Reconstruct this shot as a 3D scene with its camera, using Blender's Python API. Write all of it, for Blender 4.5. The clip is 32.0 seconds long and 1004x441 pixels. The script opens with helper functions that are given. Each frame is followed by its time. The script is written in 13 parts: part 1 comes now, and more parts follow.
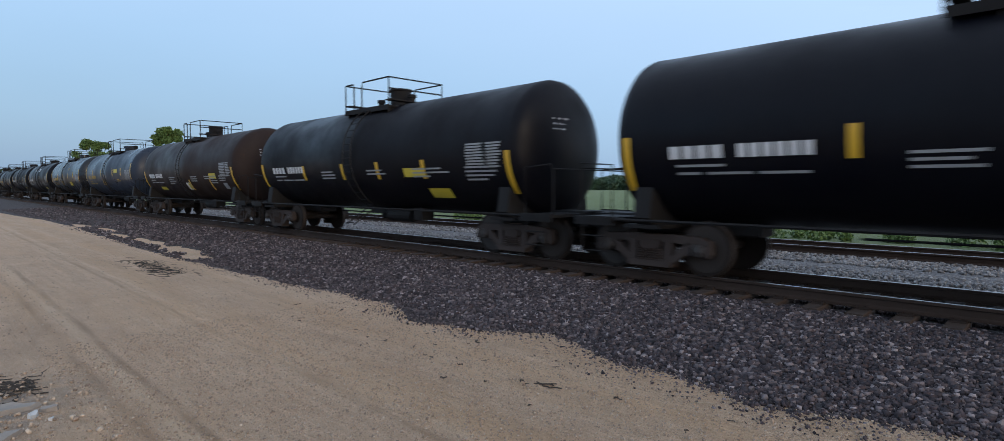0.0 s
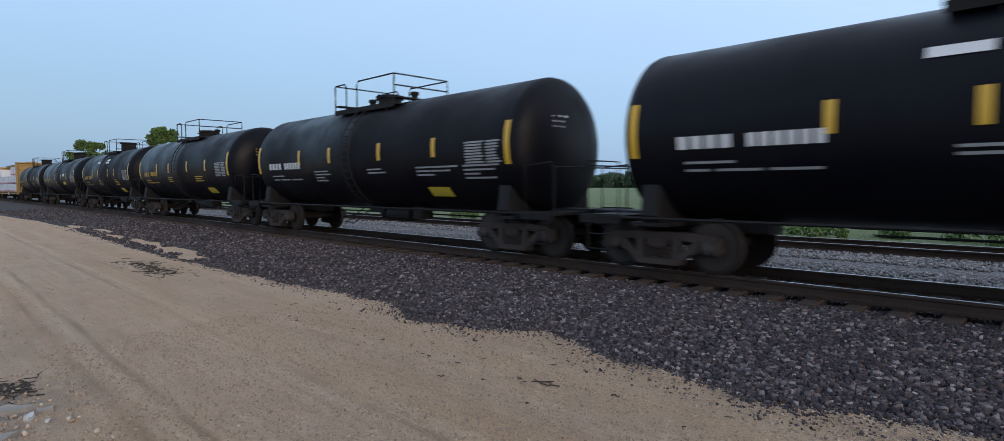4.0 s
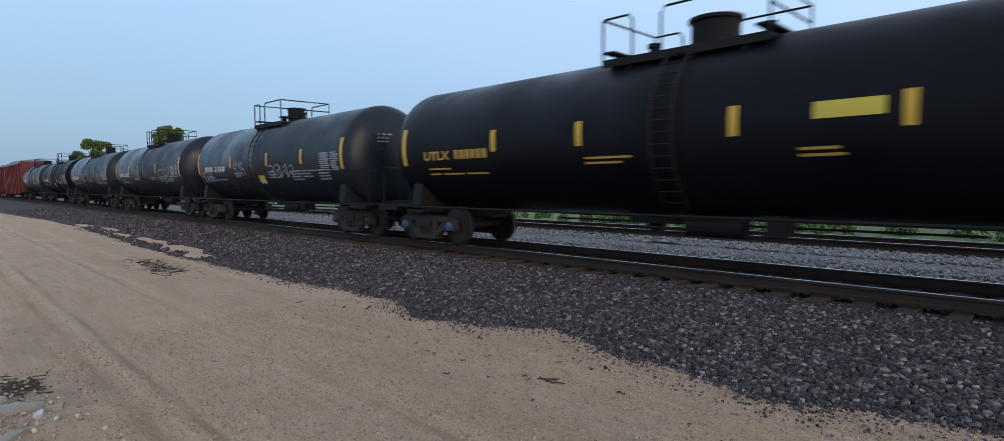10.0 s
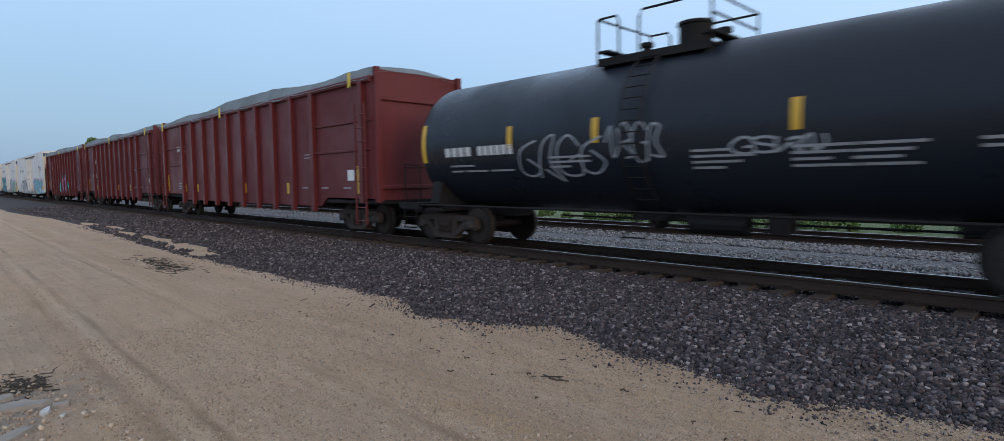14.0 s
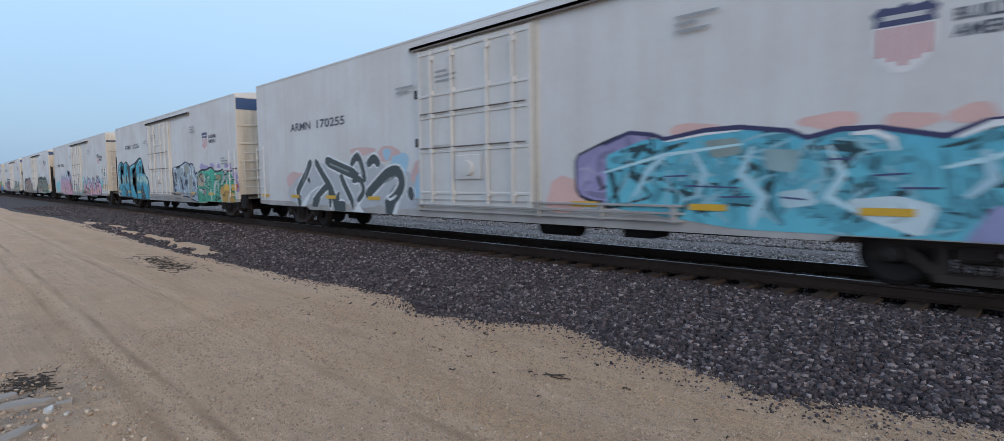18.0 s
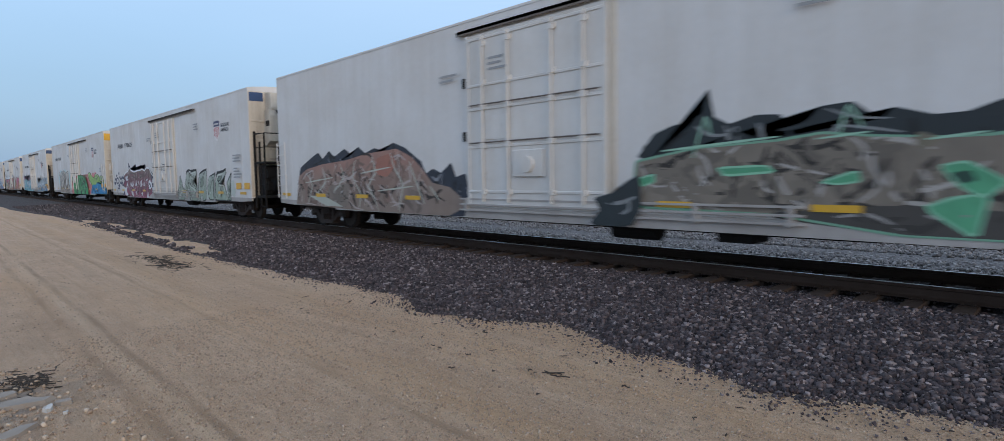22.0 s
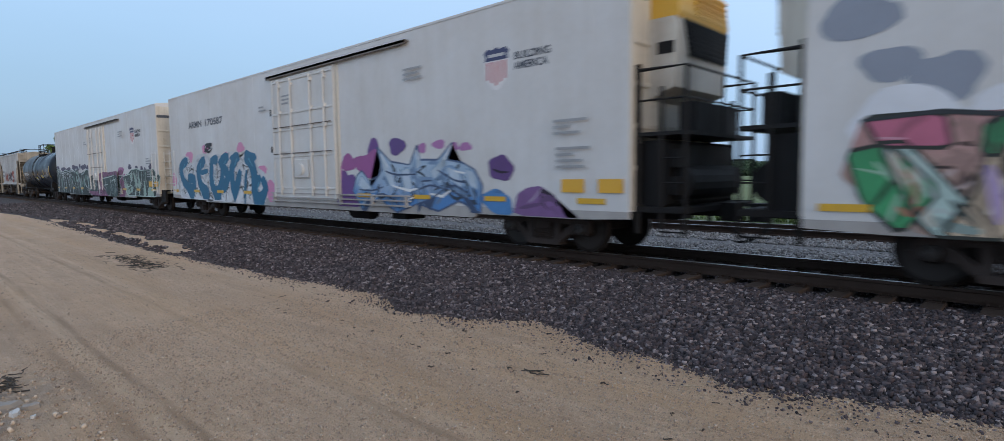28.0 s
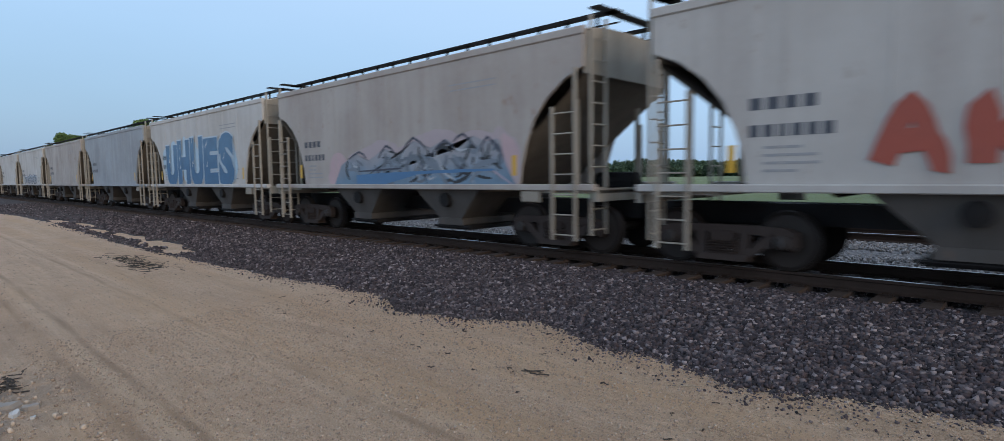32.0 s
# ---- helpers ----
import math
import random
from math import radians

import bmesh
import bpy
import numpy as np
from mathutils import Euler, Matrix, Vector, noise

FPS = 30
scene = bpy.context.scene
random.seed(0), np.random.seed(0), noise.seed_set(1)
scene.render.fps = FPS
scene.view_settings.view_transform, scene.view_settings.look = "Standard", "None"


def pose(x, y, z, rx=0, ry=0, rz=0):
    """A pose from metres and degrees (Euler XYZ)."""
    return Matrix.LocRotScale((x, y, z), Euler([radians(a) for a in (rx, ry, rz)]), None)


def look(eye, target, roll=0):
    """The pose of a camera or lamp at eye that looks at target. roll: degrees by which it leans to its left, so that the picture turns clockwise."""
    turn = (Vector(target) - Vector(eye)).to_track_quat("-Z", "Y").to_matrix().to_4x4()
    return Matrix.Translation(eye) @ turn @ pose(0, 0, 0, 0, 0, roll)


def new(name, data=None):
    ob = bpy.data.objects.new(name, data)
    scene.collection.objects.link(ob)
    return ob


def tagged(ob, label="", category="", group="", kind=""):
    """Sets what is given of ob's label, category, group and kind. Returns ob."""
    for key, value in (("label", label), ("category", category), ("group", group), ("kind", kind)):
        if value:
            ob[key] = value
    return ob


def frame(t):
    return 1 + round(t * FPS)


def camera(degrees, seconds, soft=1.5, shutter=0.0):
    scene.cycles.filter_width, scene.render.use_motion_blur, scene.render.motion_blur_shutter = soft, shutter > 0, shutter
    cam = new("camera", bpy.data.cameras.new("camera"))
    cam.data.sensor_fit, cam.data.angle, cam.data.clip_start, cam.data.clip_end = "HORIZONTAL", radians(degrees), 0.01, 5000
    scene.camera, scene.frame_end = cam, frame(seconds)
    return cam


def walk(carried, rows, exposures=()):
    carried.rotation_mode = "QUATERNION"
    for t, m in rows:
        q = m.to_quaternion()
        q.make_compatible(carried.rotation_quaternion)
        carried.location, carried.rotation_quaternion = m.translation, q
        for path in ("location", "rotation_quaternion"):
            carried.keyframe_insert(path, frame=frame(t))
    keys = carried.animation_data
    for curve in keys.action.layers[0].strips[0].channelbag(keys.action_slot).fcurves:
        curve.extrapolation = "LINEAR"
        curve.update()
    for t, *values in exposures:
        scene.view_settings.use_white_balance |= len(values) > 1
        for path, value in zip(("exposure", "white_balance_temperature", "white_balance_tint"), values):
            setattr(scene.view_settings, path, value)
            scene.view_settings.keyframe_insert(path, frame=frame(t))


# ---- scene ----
RT = 0.36            # rail head above the dirt
EYE = (0.0, -10.107, 1.864)

# the camera stands still and drifts slowly round
cam = camera(81.66, 32.0, soft=0.75, shutter=0.2)
TURNS = [
    (0.0, 86.697, -0.045, 44.78), (0.5, 86.652, 0.133, 44.456), (1.5, 86.623, 0.231, 44.448), (3.5, 86.545, 0.29, 44.424),
    (5.5, 86.455, 0.359, 44.542), (7.0, 86.379, 0.43, 44.674), (8.5, 86.29, 0.465, 44.80), (10.0, 86.284, 0.497, 44.898),
    (11.5, 86.195, 0.526, 45.026), (13.0, 86.122, 0.60, 45.163), (14.5, 86.038, 0.633, 45.272), (16.5, 85.96, 0.689, 45.385),
    (18.0, 85.91, 0.715, 45.409), (20.0, 85.824, 0.745, 45.397), (21.5, 85.751, 0.778, 45.384), (22.0, 85.735, 0.758, 45.322),
    (22.5, 85.69, 0.734, 45.064), (23.0, 85.674, 0.68, 44.09), (23.5, 85.653, 0.645, 43.466), (24.0, 85.629, 0.61, 43.358),
    (25.5, 85.60, 0.634, 43.308), (27.5, 85.557, 0.70, 43.292), (29.5, 85.553, 0.705, 43.282), (31.0, 85.54, 0.746, 43.29), (32.0, 85.576, 0.763, 43.262)]
walk(cam, [(t, pose(*EYE, rx, ry, rz)) for t, rx, ry, rz in TURNS], exposures=[(0.0, 0.0), (14.0, 0.0), (16.0, 0.22), (17.3, 0.22), (18.5, 0.1), (20.0, 0.04), (32.0, 0.02)])

# ---- sky and light: dusk, the glow of the set sun low over +x
world = bpy.data.worlds.new("dusk")
scene.world = world
world.use_nodes = True
wn, wl = world.node_tree.nodes, world.node_tree.links
bg = wn["Background"]
sky = wn.new("ShaderNodeTexSky")
sky.sky_type, sky.sun_disc = "NISHITA", False
sky.sun_elevation, sky.sun_rotation = radians(4), radians(60)
sky.air_density, sky.dust_density, sky.ozone_density = 1.2, 1.5, 2.0
tc = wn.new("ShaderNodeTexCoord")
sep = wn.new("ShaderNodeSeparateXYZ")
wl.new(tc.outputs["Generated"], sep.inputs[0])


def wmath(op, a, b):
    n = wn.new("ShaderNodeMath")
    n.operation = op
    for i, v in enumerate((a, b)):
        if isinstance(v, (int, float)):
            n.inputs[i].default_value = v
        else:
            wl.new(v, n.inputs[i])
    return n.outputs[0]


# a thin even veil of cloud: deep blue low down away from the glow, paler upward and towards it
veil_pos = wmath("ADD", wmath("MULTIPLY", sep.outputs[2], 1.0), wmath("MULTIPLY", sep.outputs[0], 0.22))
veil_noise = wn.new("ShaderNodeTexNoise")
veil_noise.inputs["Scale"].default_value, veil_noise.inputs["Detail"].default_value = 1.6, 4
vmap = wn.new("ShaderNodeMapping")
vmap.inputs["Scale"].default_value = (1, 1, 3.5)
wl.new(tc.outputs["Generated"], vmap.inputs[0])
wl.new(vmap.outputs[0], veil_noise.inputs["Vector"])
veil_pos = wmath("ADD", veil_pos, wmath("MULTIPLY", wmath("SUBTRACT", veil_noise.outputs[0], 0.5), 0.10))
veil = wn.new("ShaderNodeValToRGB")
wl.new(wmath("ADD", wmath("MULTIPLY", veil_pos, 0.8), 0.25), veil.inputs[0])
ramp = veil.color_ramp
ramp.elements[0].position, ramp.elements[0].color = 0.06, (0.215, 0.37, 0.565, 1)
ramp.elements[1].position, ramp.elements[1].color = 0.75, (0.56, 0.68, 0.89, 1)
e = ramp.elements.new(0.26)
e.color = (0.375, 0.575, 0.85, 1)
e = ramp.elements.new(0.42)
e.color = (0.50, 0.70, 1.0, 1)
skymul = wn.new("ShaderNodeMix")
skymul.data_type, skymul.blend_type = "RGBA", "ADD"
skymul.inputs[0].default_value = 0.05
wl.new(veil.outputs[0], skymul.inputs[6])
wl.new(sky.outputs[0], skymul.inputs[7])
wl.new(skymul.outputs[2], bg.inputs[0])
bg.inputs[1].default_value = 1.0

sun = new("sun", bpy.data.lights.new("sun", "SUN"))
sun.data.energy, sun.data.angle, sun.data.color = 1.2, radians(25), (1.0, 0.78, 0.55)
sun.matrix_world = look((60, -14, 14), (0, 0, 0))


# ---- materials
MATS = {}


def matnode(name, rough=0.6, metal=0.0):
    m = bpy.data.materials.new(name)
    m.use_nodes = True
    n, l = m.node_tree.nodes, m.node_tree.links
    b = n["Principled BSDF"]
    b.inputs["Roughness"].default_value, b.inputs["Metallic"].default_value = rough, metal
    return m, n, l, b


def mixc(n, l, fac, a, b, mode="MIX"):
    x = n.new("ShaderNodeMix")
    x.data_type, x.blend_type = "RGBA", mode
    for sock, v in ((x.inputs[0], fac), (x.inputs[6], a), (x.inputs[7], b)):
        if isinstance(v, (int, float)):
            sock.default_value = v
        elif isinstance(v, tuple):
            sock.default_value = (*v, 1) if len(v) == 3 else v
        else:
            l.new(v, sock)
    return x.outputs[2]


def noisy(n, l, vec, scale, detail=4, lo=0.35, hi=0.65, stretch=None, rough=0.55):
    t = n.new("ShaderNodeTexNoise")
    t.inputs["Scale"].default_value, t.inputs["Detail"].default_value, t.inputs["Roughness"].default_value = scale, detail, rough
    if stretch:
        mp = n.new("ShaderNodeMapping")
        mp.inputs["Scale"].default_value = stretch
        l.new(vec, mp.inputs[0])
        l.new(mp.outputs[0], t.inputs["Vector"])
    else:
        l.new(vec, t.inputs["Vector"])
    r = n.new("ShaderNodeMapRange")
    r.inputs[1].default_value, r.inputs[2].default_value = lo, hi
    l.new(t.outputs[0], r.inputs[0])
    return r.outputs[0]


def bumped(n, l, b, height, strength, dist):
    u = n.new("ShaderNodeBump")
    u.inputs["Strength"].default_value, u.inputs["Distance"].default_value = strength, dist
    l.new(height, u.inputs["Height"])
    l.new(u.outputs[0], b.inputs["Normal"])


def weathered(name, base, dirt, rough=0.5, metal=0.0, streak=0.5, rust=None, seed=0.0, spec=0.4):
    """Painted steel: vertical streaks, broad grime, fine speckle."""
    key = (name, base, dirt, seed)
    if key in MATS:
        return MATS[key]
    m, n, l, b = matnode(name, rough, metal)
    b.inputs["Specular IOR Level"].default_value = spec
    tcn = n.new("ShaderNodeTexCoord")
    off = n.new("ShaderNodeVectorMath")
    off.inputs[1].default_value = (seed * 7.3, seed * 3.1, seed * 1.7)
    l.new(tcn.outputs["Object"], off.inputs[0])
    vec = off.outputs[0]
    st = noisy(n, l, vec, 1.0, 5, 0.42, 0.75, (2.6, 2.6, 0.22))
    blotch = noisy(n, l, vec, 0.55, 6, 0.38, 0.72)
    fine = noisy(n, l, vec, 9.0, 4, 0.30, 0.75)
    c = mixc(n, l, wfac(n, l, st, streak), base, dirt)
    c = mixc(n, l, wfac(n, l, blotch, 0.5), c, dirt)
    c = mixc(n, l, wfac(n, l, fine, 0.14), c, tuple(min(1, v * 1.25 + 0.01) for v in base))
    if rust:
        sp = noisy(n, l, vec, 3.2, 8, 0.62, 0.70, (1, 1, 0.5), 0.7)
        c = mixc(n, l, wfac(n, l, sp, 0.75), c, rust)
    l.new(c, b.inputs["Base Color"])
    rr = n.new("ShaderNodeMapRange")
    rr.inputs[3].default_value, rr.inputs[4].default_value = max(0.05, rough - 0.12), min(1, rough + 0.25)
    l.new(blotch, rr.inputs[0])
    l.new(rr.outputs[0], b.inputs["Roughness"])
    bumped(n, l, b, fine, 0.12, 0.004)
    MATS[key] = m
    return m


def wfac(n, l, v, k):
    x = n.new("ShaderNodeMath")
    x.operation = "MULTIPLY"
    l.new(v, x.inputs[0])
    x.inputs[1].default_value = k
    return x.outputs[0]


def paint(rgb, rough=0.55, fade=0.25, name="paint"):
    """Sprayed or stencilled paint, faded unevenly."""
    key = ("paint", rgb, rough, fade, name)
    if key in MATS:
        return MATS[key]
    m, n, l, b = matnode(name, rough)
    tcn = n.new("ShaderNodeTexCoord")
    a = noisy(n, l, tcn.outputs["Object"], 2.3, 6, 0.35, 0.75)
    f = noisy(n, l, tcn.outputs["Object"], 14, 3, 0.35, 0.75)
    grey = sum(rgb) / 3
    c = mixc(n, l, wfac(n, l, a, fade), rgb, tuple(v * 0.45 + 0.2 * grey for v in rgb))
    c = mixc(n, l, wfac(n, l, f, fade * 0.5), c, tuple(min(1, v * 1.2 + 0.03) for v in rgb))
    l.new(c, b.inputs["Base Color"])
    MATS[key] = m
    return m


def spray(low, high=None, zs=1.5, soft=0.3, mid=None):
    """Sprayed paint that fades from one colour to another with height."""
    if high is None:
        return paint(low, 0.6, 0.3)
    key = ("spray", low, high, zs, soft, mid)
    if key in MATS:
        return MATS[key]
    m, n, l, b = matnode("sprayed_paint", 0.6)
    tcn = n.new("ShaderNodeTexCoord")
    s = n.new("ShaderNodeSeparateXYZ")
    l.new(tcn.outputs["Object"], s.inputs[0])
    wob = noisy(n, l, tcn.outputs["Object"], 1.4, 4, 0.2, 0.8)
    add_ = n.new("ShaderNodeMath")
    add_.operation = "MULTIPLY_ADD"
    l.new(wob, add_.inputs[0])
    add_.inputs[1].default_value = 0.45
    l.new(s.outputs[2], add_.inputs[2])
    mr = n.new("ShaderNodeMapRange")
    mr.inputs[1].default_value, mr.inputs[2].default_value = zs + 0.22 - soft, zs + 0.22 + soft
    l.new(add_.outputs[0], mr.inputs[0])
    f = noisy(n, l, tcn.outputs["Object"], 3.0, 6, 0.35, 0.75)
    c = mixc(n, l, mr.outputs[0], low, high)
    if mid:
        two = n.new("ShaderNodeMath")
        two.operation = "PINGPONG"
        l.new(wfac(n, l, mr.outputs[0], 2.0), two.inputs[0])
        two.inputs[1].default_value = 1.0
        c = mixc(n, l, two.outputs[0], c, mid)
    c = mixc(n, l, wfac(n, l, f, 0.42), c, tuple((p + q) * 0.24 for p, q in zip(low, high)))
    l.new(c, b.inputs["Base Color"])
    MATS[key] = m
    return m


# ---- mesh helpers
def face(bm, pts):
    return bm.faces.new([bm.verts.new(p) for p in pts])


def box(bm, x0, x1, y0, y1, z0, z1, c=0.0):
    """A box; c chamfers its long edges (along its longest side)."""
    if c <= 0:
        v = [bm.verts.new((x, y, z)) for x in (x0, x1) for y in (y0, y1) for z in (z0, z1)]
        for q in ((0, 1, 3, 2), (4, 6, 7, 5), (0, 4, 5, 1), (2, 3, 7, 6), (0, 2, 6, 4), (1, 5, 7, 3)):
            bm.faces.new([v[i] for i in q])
        return
    dims = (x1 - x0, y1 - y0, z1 - z0)
    ax = dims.index(max(dims))
    lo, hi = [(x0, x1), (y0, y1), (z0, z1)], None
    a, b2 = [(1, 2), (2, 0), (0, 1)][ax]
    (a0, a1), (b0, b1) = lo[a], lo[b2]
    ring = [(a0 + c, b0), (a1 - c, b0), (a1, b0 + c), (a1, b1 - c), (a1 - c, b1), (a0 + c, b1), (a0, b1 - c), (a0, b0 + c)]
    ends = []
    for s in lo[ax]:
        vs = []
        for p, q in ring:
            co = [0, 0, 0]
            co[ax], co[a], co[b2] = s, p, q
            vs.append(bm.verts.new(co))
        ends.append(vs)
    for i in range(8):
        j = (i + 1) % 8
        bm.faces.new((ends[0][i], ends[0][j], ends[1][j], ends[1][i]))
    bm.faces.new(ends[0][::-1])
    bm.faces.new(ends[1])


def prism(bm, poly, axis, a, b):
    """A polygon given in the other two axes (in xyz order), pushed from a to b along axis."""
    def co(p, s):
        return (s, p[0], p[1]) if axis == 0 else (p[0], s, p[1]) if axis == 1 else (p[0], p[1], s)
    v0, v1 = [bm.verts.new(co(p, a)) for p in poly], [bm.verts.new(co(p, b)) for p in poly]
    n = len(poly)
    for i in range(n):
        j = (i + 1) % n
        bm.faces.new((v0[i], v0[j], v1[j], v1[i]))
    bm.faces.new(v0[::-1])
    bm.faces.new(v1)


def rod(bm, pts, r, seg=6):
    """A round bar through points."""
    pts = [Vector(p) for p in pts]
    rings = []
    for i, p in enumerate(pts):
        d = (pts[min(i + 1, len(pts) - 1)] - pts[max(i - 1, 0)]).normalized()
        up = Vector((0, 0, 1)) if abs(d.z) < 0.9 else Vector((1, 0, 0))
        a = d.cross(up).normalized()
        b = d.cross(a)
        rings.append([bm.verts.new(p + r * (math.cos(t) * a + math.sin(t) * b)) for t in (2 * math.pi * k / seg for k in range(seg))])
    for q, w in zip(rings, rings[1:]):
        for k in range(seg):
            bm.faces.new((q[k], q[(k + 1) % seg], w[(k + 1) % seg], w[k]))
    bm.faces.new(rings[0][::-1])
    bm.faces.new(rings[-1])


def lathe(bm, prof, axis, seg, centre=(0, 0, 0)):
    """A profile of (along, radius) turned round an axis (0 x, 1 y, 2 z)."""
    rings = []
    for s, r in prof:
        ring = []
        for k in range(seg):
            t = 2 * math.pi * k / seg
            u, v = r * math.cos(t), r * math.sin(t)
            co = (s, u, v) if axis == 0 else (v, s, u) if axis == 1 else (u, v, s)
            ring.append(bm.verts.new([co[i] + centre[i] for i in range(3)]))
        rings.append(ring)
    for q, w in zip(rings, rings[1:]):
        for k in range(seg):
            bm.faces.new((q[k], q[(k + 1) % seg], w[(k + 1) % seg], w[k]))
    bm.faces.new(rings[0][::-1])
    bm.faces.new(rings[-1])


def finish(bm, smooth=False):
    bmesh.ops.recalc_face_normals(bm, faces=bm.faces)
    me = bpy.data.meshes.new("mesh")
    if smooth:
        for f in bm.faces:
            f.smooth = True
    bm.to_mesh(me)
    bm.free()
    if smooth:
        me.set_sharp_from_angle(angle=radians(40))
    return me


SHARED = {}


def shared(key, build, mat, smooth=False):
    """One mesh for all alike parts."""
    k = (key, mat.name)
    if k not in SHARED:
        if key not in SHARED:
            bm = bmesh.new()
            build(bm)
            SHARED[key] = finish(bm, smooth)
            me = SHARED[key]
        else:
            me = SHARED[key].copy()
            me.materials.clear()
        me.materials.append(mat)
        SHARED[k] = me
    return SHARED[k]


def part(name, mesh, mat, parent, label="", at=(0, 0, 0), rz=0.0):
    """Links a bmesh (with its material) or a ready mesh as one part under a thing."""
    if isinstance(mesh, bmesh.types.BMesh):
        mesh = finish(mesh)
        mesh.materials.append(mat)
    ob = new(name, mesh)
    ob.parent = parent
    ob.location = at
    ob.rotation_euler = (0, 0, rz)
    if label:
        ob["label"] = label
    return ob


def sub(name, key, build, mat, parent, label="", at=(0, 0, 0), rz=0.0, smooth=False):
    return part(name, shared(key, build, mat, smooth), mat, parent, label, at, rz)


def lettered(text, height, mat, bold=0.0, shear=0.0):
    """A flat mesh of the built-in font, lying in x and z, facing -y."""
    cu = bpy.data.curves.new("text", "FONT")
    cu.body, cu.size, cu.offset, cu.shear, cu.resolution_u = text, height * 1.38, bold, shear, 3
    ob = new("text", cu)
    bpy.context.view_layer.update()
    me = bpy.data.meshes.new_from_object(ob.evaluated_get(bpy.context.evaluated_depsgraph_get()))
    bpy.data.objects.remove(ob)
    me.transform(Matrix.Rotation(radians(90), 4, "X"))
    me.materials.clear()
    me.materials.append(mat)
    return me


# ---- ground, ballast, tracks
def ground_material():
    m, n, l, b = matnode("dirt_and_grass", 0.95)
    tcn = n.new("ShaderNodeTexCoord")
    vec = tcn.outputs["Object"]
    s = n.new("ShaderNodeSeparateXYZ")
    l.new(vec, s.inputs[0])
    fine = noisy(n, l, vec, 28, 6, 0.3, 0.72, None, 0.7)
    mid = noisy(n, l, vec, 1.3, 6, 0.36, 0.66)
    ruts = noisy(n, l, vec, 1.0, 4, 0.40, 0.66, (0.16, 1.9, 1))
    dirt = mixc(n, l, mid, (0.79, 0.56, 0.385), (0.62, 0.42, 0.28))
    dirt = mixc(n, l, wfac(n, l, ruts, 0.6), dirt, (0.82, 0.60, 0.42))
    dirt = mixc(n, l, wfac(n, l, fine, 0.30), dirt, (0.44, 0.30, 0.20))
    clods = noisy(n, l, vec, 7.0, 7, 0.42, 0.66, (0.6, 1.2, 1), 0.72)
    dirt = mixc(n, l, wfac(n, l, clods, 0.40), dirt, (0.46, 0.31, 0.195))
    speck = noisy(n, l, vec, 95, 2, 0.56, 0.68)
    dirt = mixc(n, l, wfac(n, l, speck, 0.6), dirt, (0.31, 0.215, 0.145))
    streak = noisy(n, l, vec, 1.0, 7, 0.38, 0.66, (0.30, 10.0, 1), 0.65)
    dirt = mixc(n, l, wfac(n, l, streak, 0.45), dirt, (0.50, 0.34, 0.215))
    grit = noisy(n, l, vec, 70, 3, 0.58, 0.66)
    dirt = mixc(n, l, wfac(n, l, grit, 0.7), dirt, (0.74, 0.61, 0.47))
    # wheel tracks: darker damp bands along the road, wandering a little
    wander = n.new("ShaderNodeTexNoise")
    wander.inputs["Scale"].default_value = 0.35
    l.new(vec, wander.inputs["Vector"])
    ymod = n.new("ShaderNodeMath")
    ymod.operation = "MULTIPLY_ADD"
    l.new(wander.outputs[0], ymod.inputs[0])
    ymod.inputs[1].default_value = 0.12
    l.new(s.outputs[1], ymod.inputs[2])
    gaps = noisy(n, l, vec, 0.8, 4, 0.34, 0.6, (0.5, 1.5, 1))
    tread = n.new("ShaderNodeMath")
    tread.operation = "SINE"
    l.new(wfac(n, l, ymod.outputs[0], 44.0), tread.inputs[0])
    bands = None
    for yc, wd, tone in ((-8.56, 0.05, (0.34, 0.225, 0.14)), (-8.89, 0.06, (0.36, 0.235, 0.145)), (-8.70, 0.07, (0.72, 0.54, 0.375)), (-7.40, 0.05, (0.42, 0.28, 0.175)),
                         (-7.22, 0.06, (0.72, 0.53, 0.365)), (-6.85, 0.28, (0.56, 0.37, 0.225)), (-6.0, 0.35, (0.56, 0.375, 0.235))):
        dist = n.new("ShaderNodeMath")
        dist.operation = "SUBTRACT"
        l.new(ymod.outputs[0], dist.inputs[0])
        dist.inputs[1].default_value = yc
        ab = n.new("ShaderNodeMath")
        ab.operation = "ABSOLUTE"
        l.new(dist.outputs[0], ab.inputs[0])
        mr0 = n.new("ShaderNodeMapRange")
        mr0.inputs[1].default_value, mr0.inputs[2].default_value, mr0.inputs[3].default_value, mr0.inputs[4].default_value = wd * 0.3, wd * 1.3, 1.0, 0.0
        l.new(ab.outputs[0], mr0.inputs[0])
        mm = n.new("ShaderNodeMath")
        mm.operation = "MULTIPLY"
        l.new(mr0.outputs[0], mm.inputs[0])
        l.new(gaps, mm.inputs[1])
        dirt = mixc(n, l, wfac(n, l, mm.outputs[0], 0.75), dirt, tone)
        if bands is None:
            bands = mm.outputs[0]
        else:
            mx = n.new("ShaderNodeMath")
            mx.operation = "MAXIMUM"
            l.new(bands, mx.inputs[0])
            l.new(mm.outputs[0], mx.inputs[1])
            bands = mx.outputs[0]
    tr2 = n.new("ShaderNodeMath")
    tr2.operation = "MULTIPLY"
    l.new(tread.outputs[0], tr2.inputs[0])
    l.new(bands, tr2.inputs[1])
    # a grey stony patch by the roadside rubble
    spot = n.new("ShaderNodeVectorMath")
    spot.operation = "DISTANCE"
    l.new(vec, spot.inputs[0])
    spot.inputs[1].default_value = (-6.35, -9.9, 0.0)
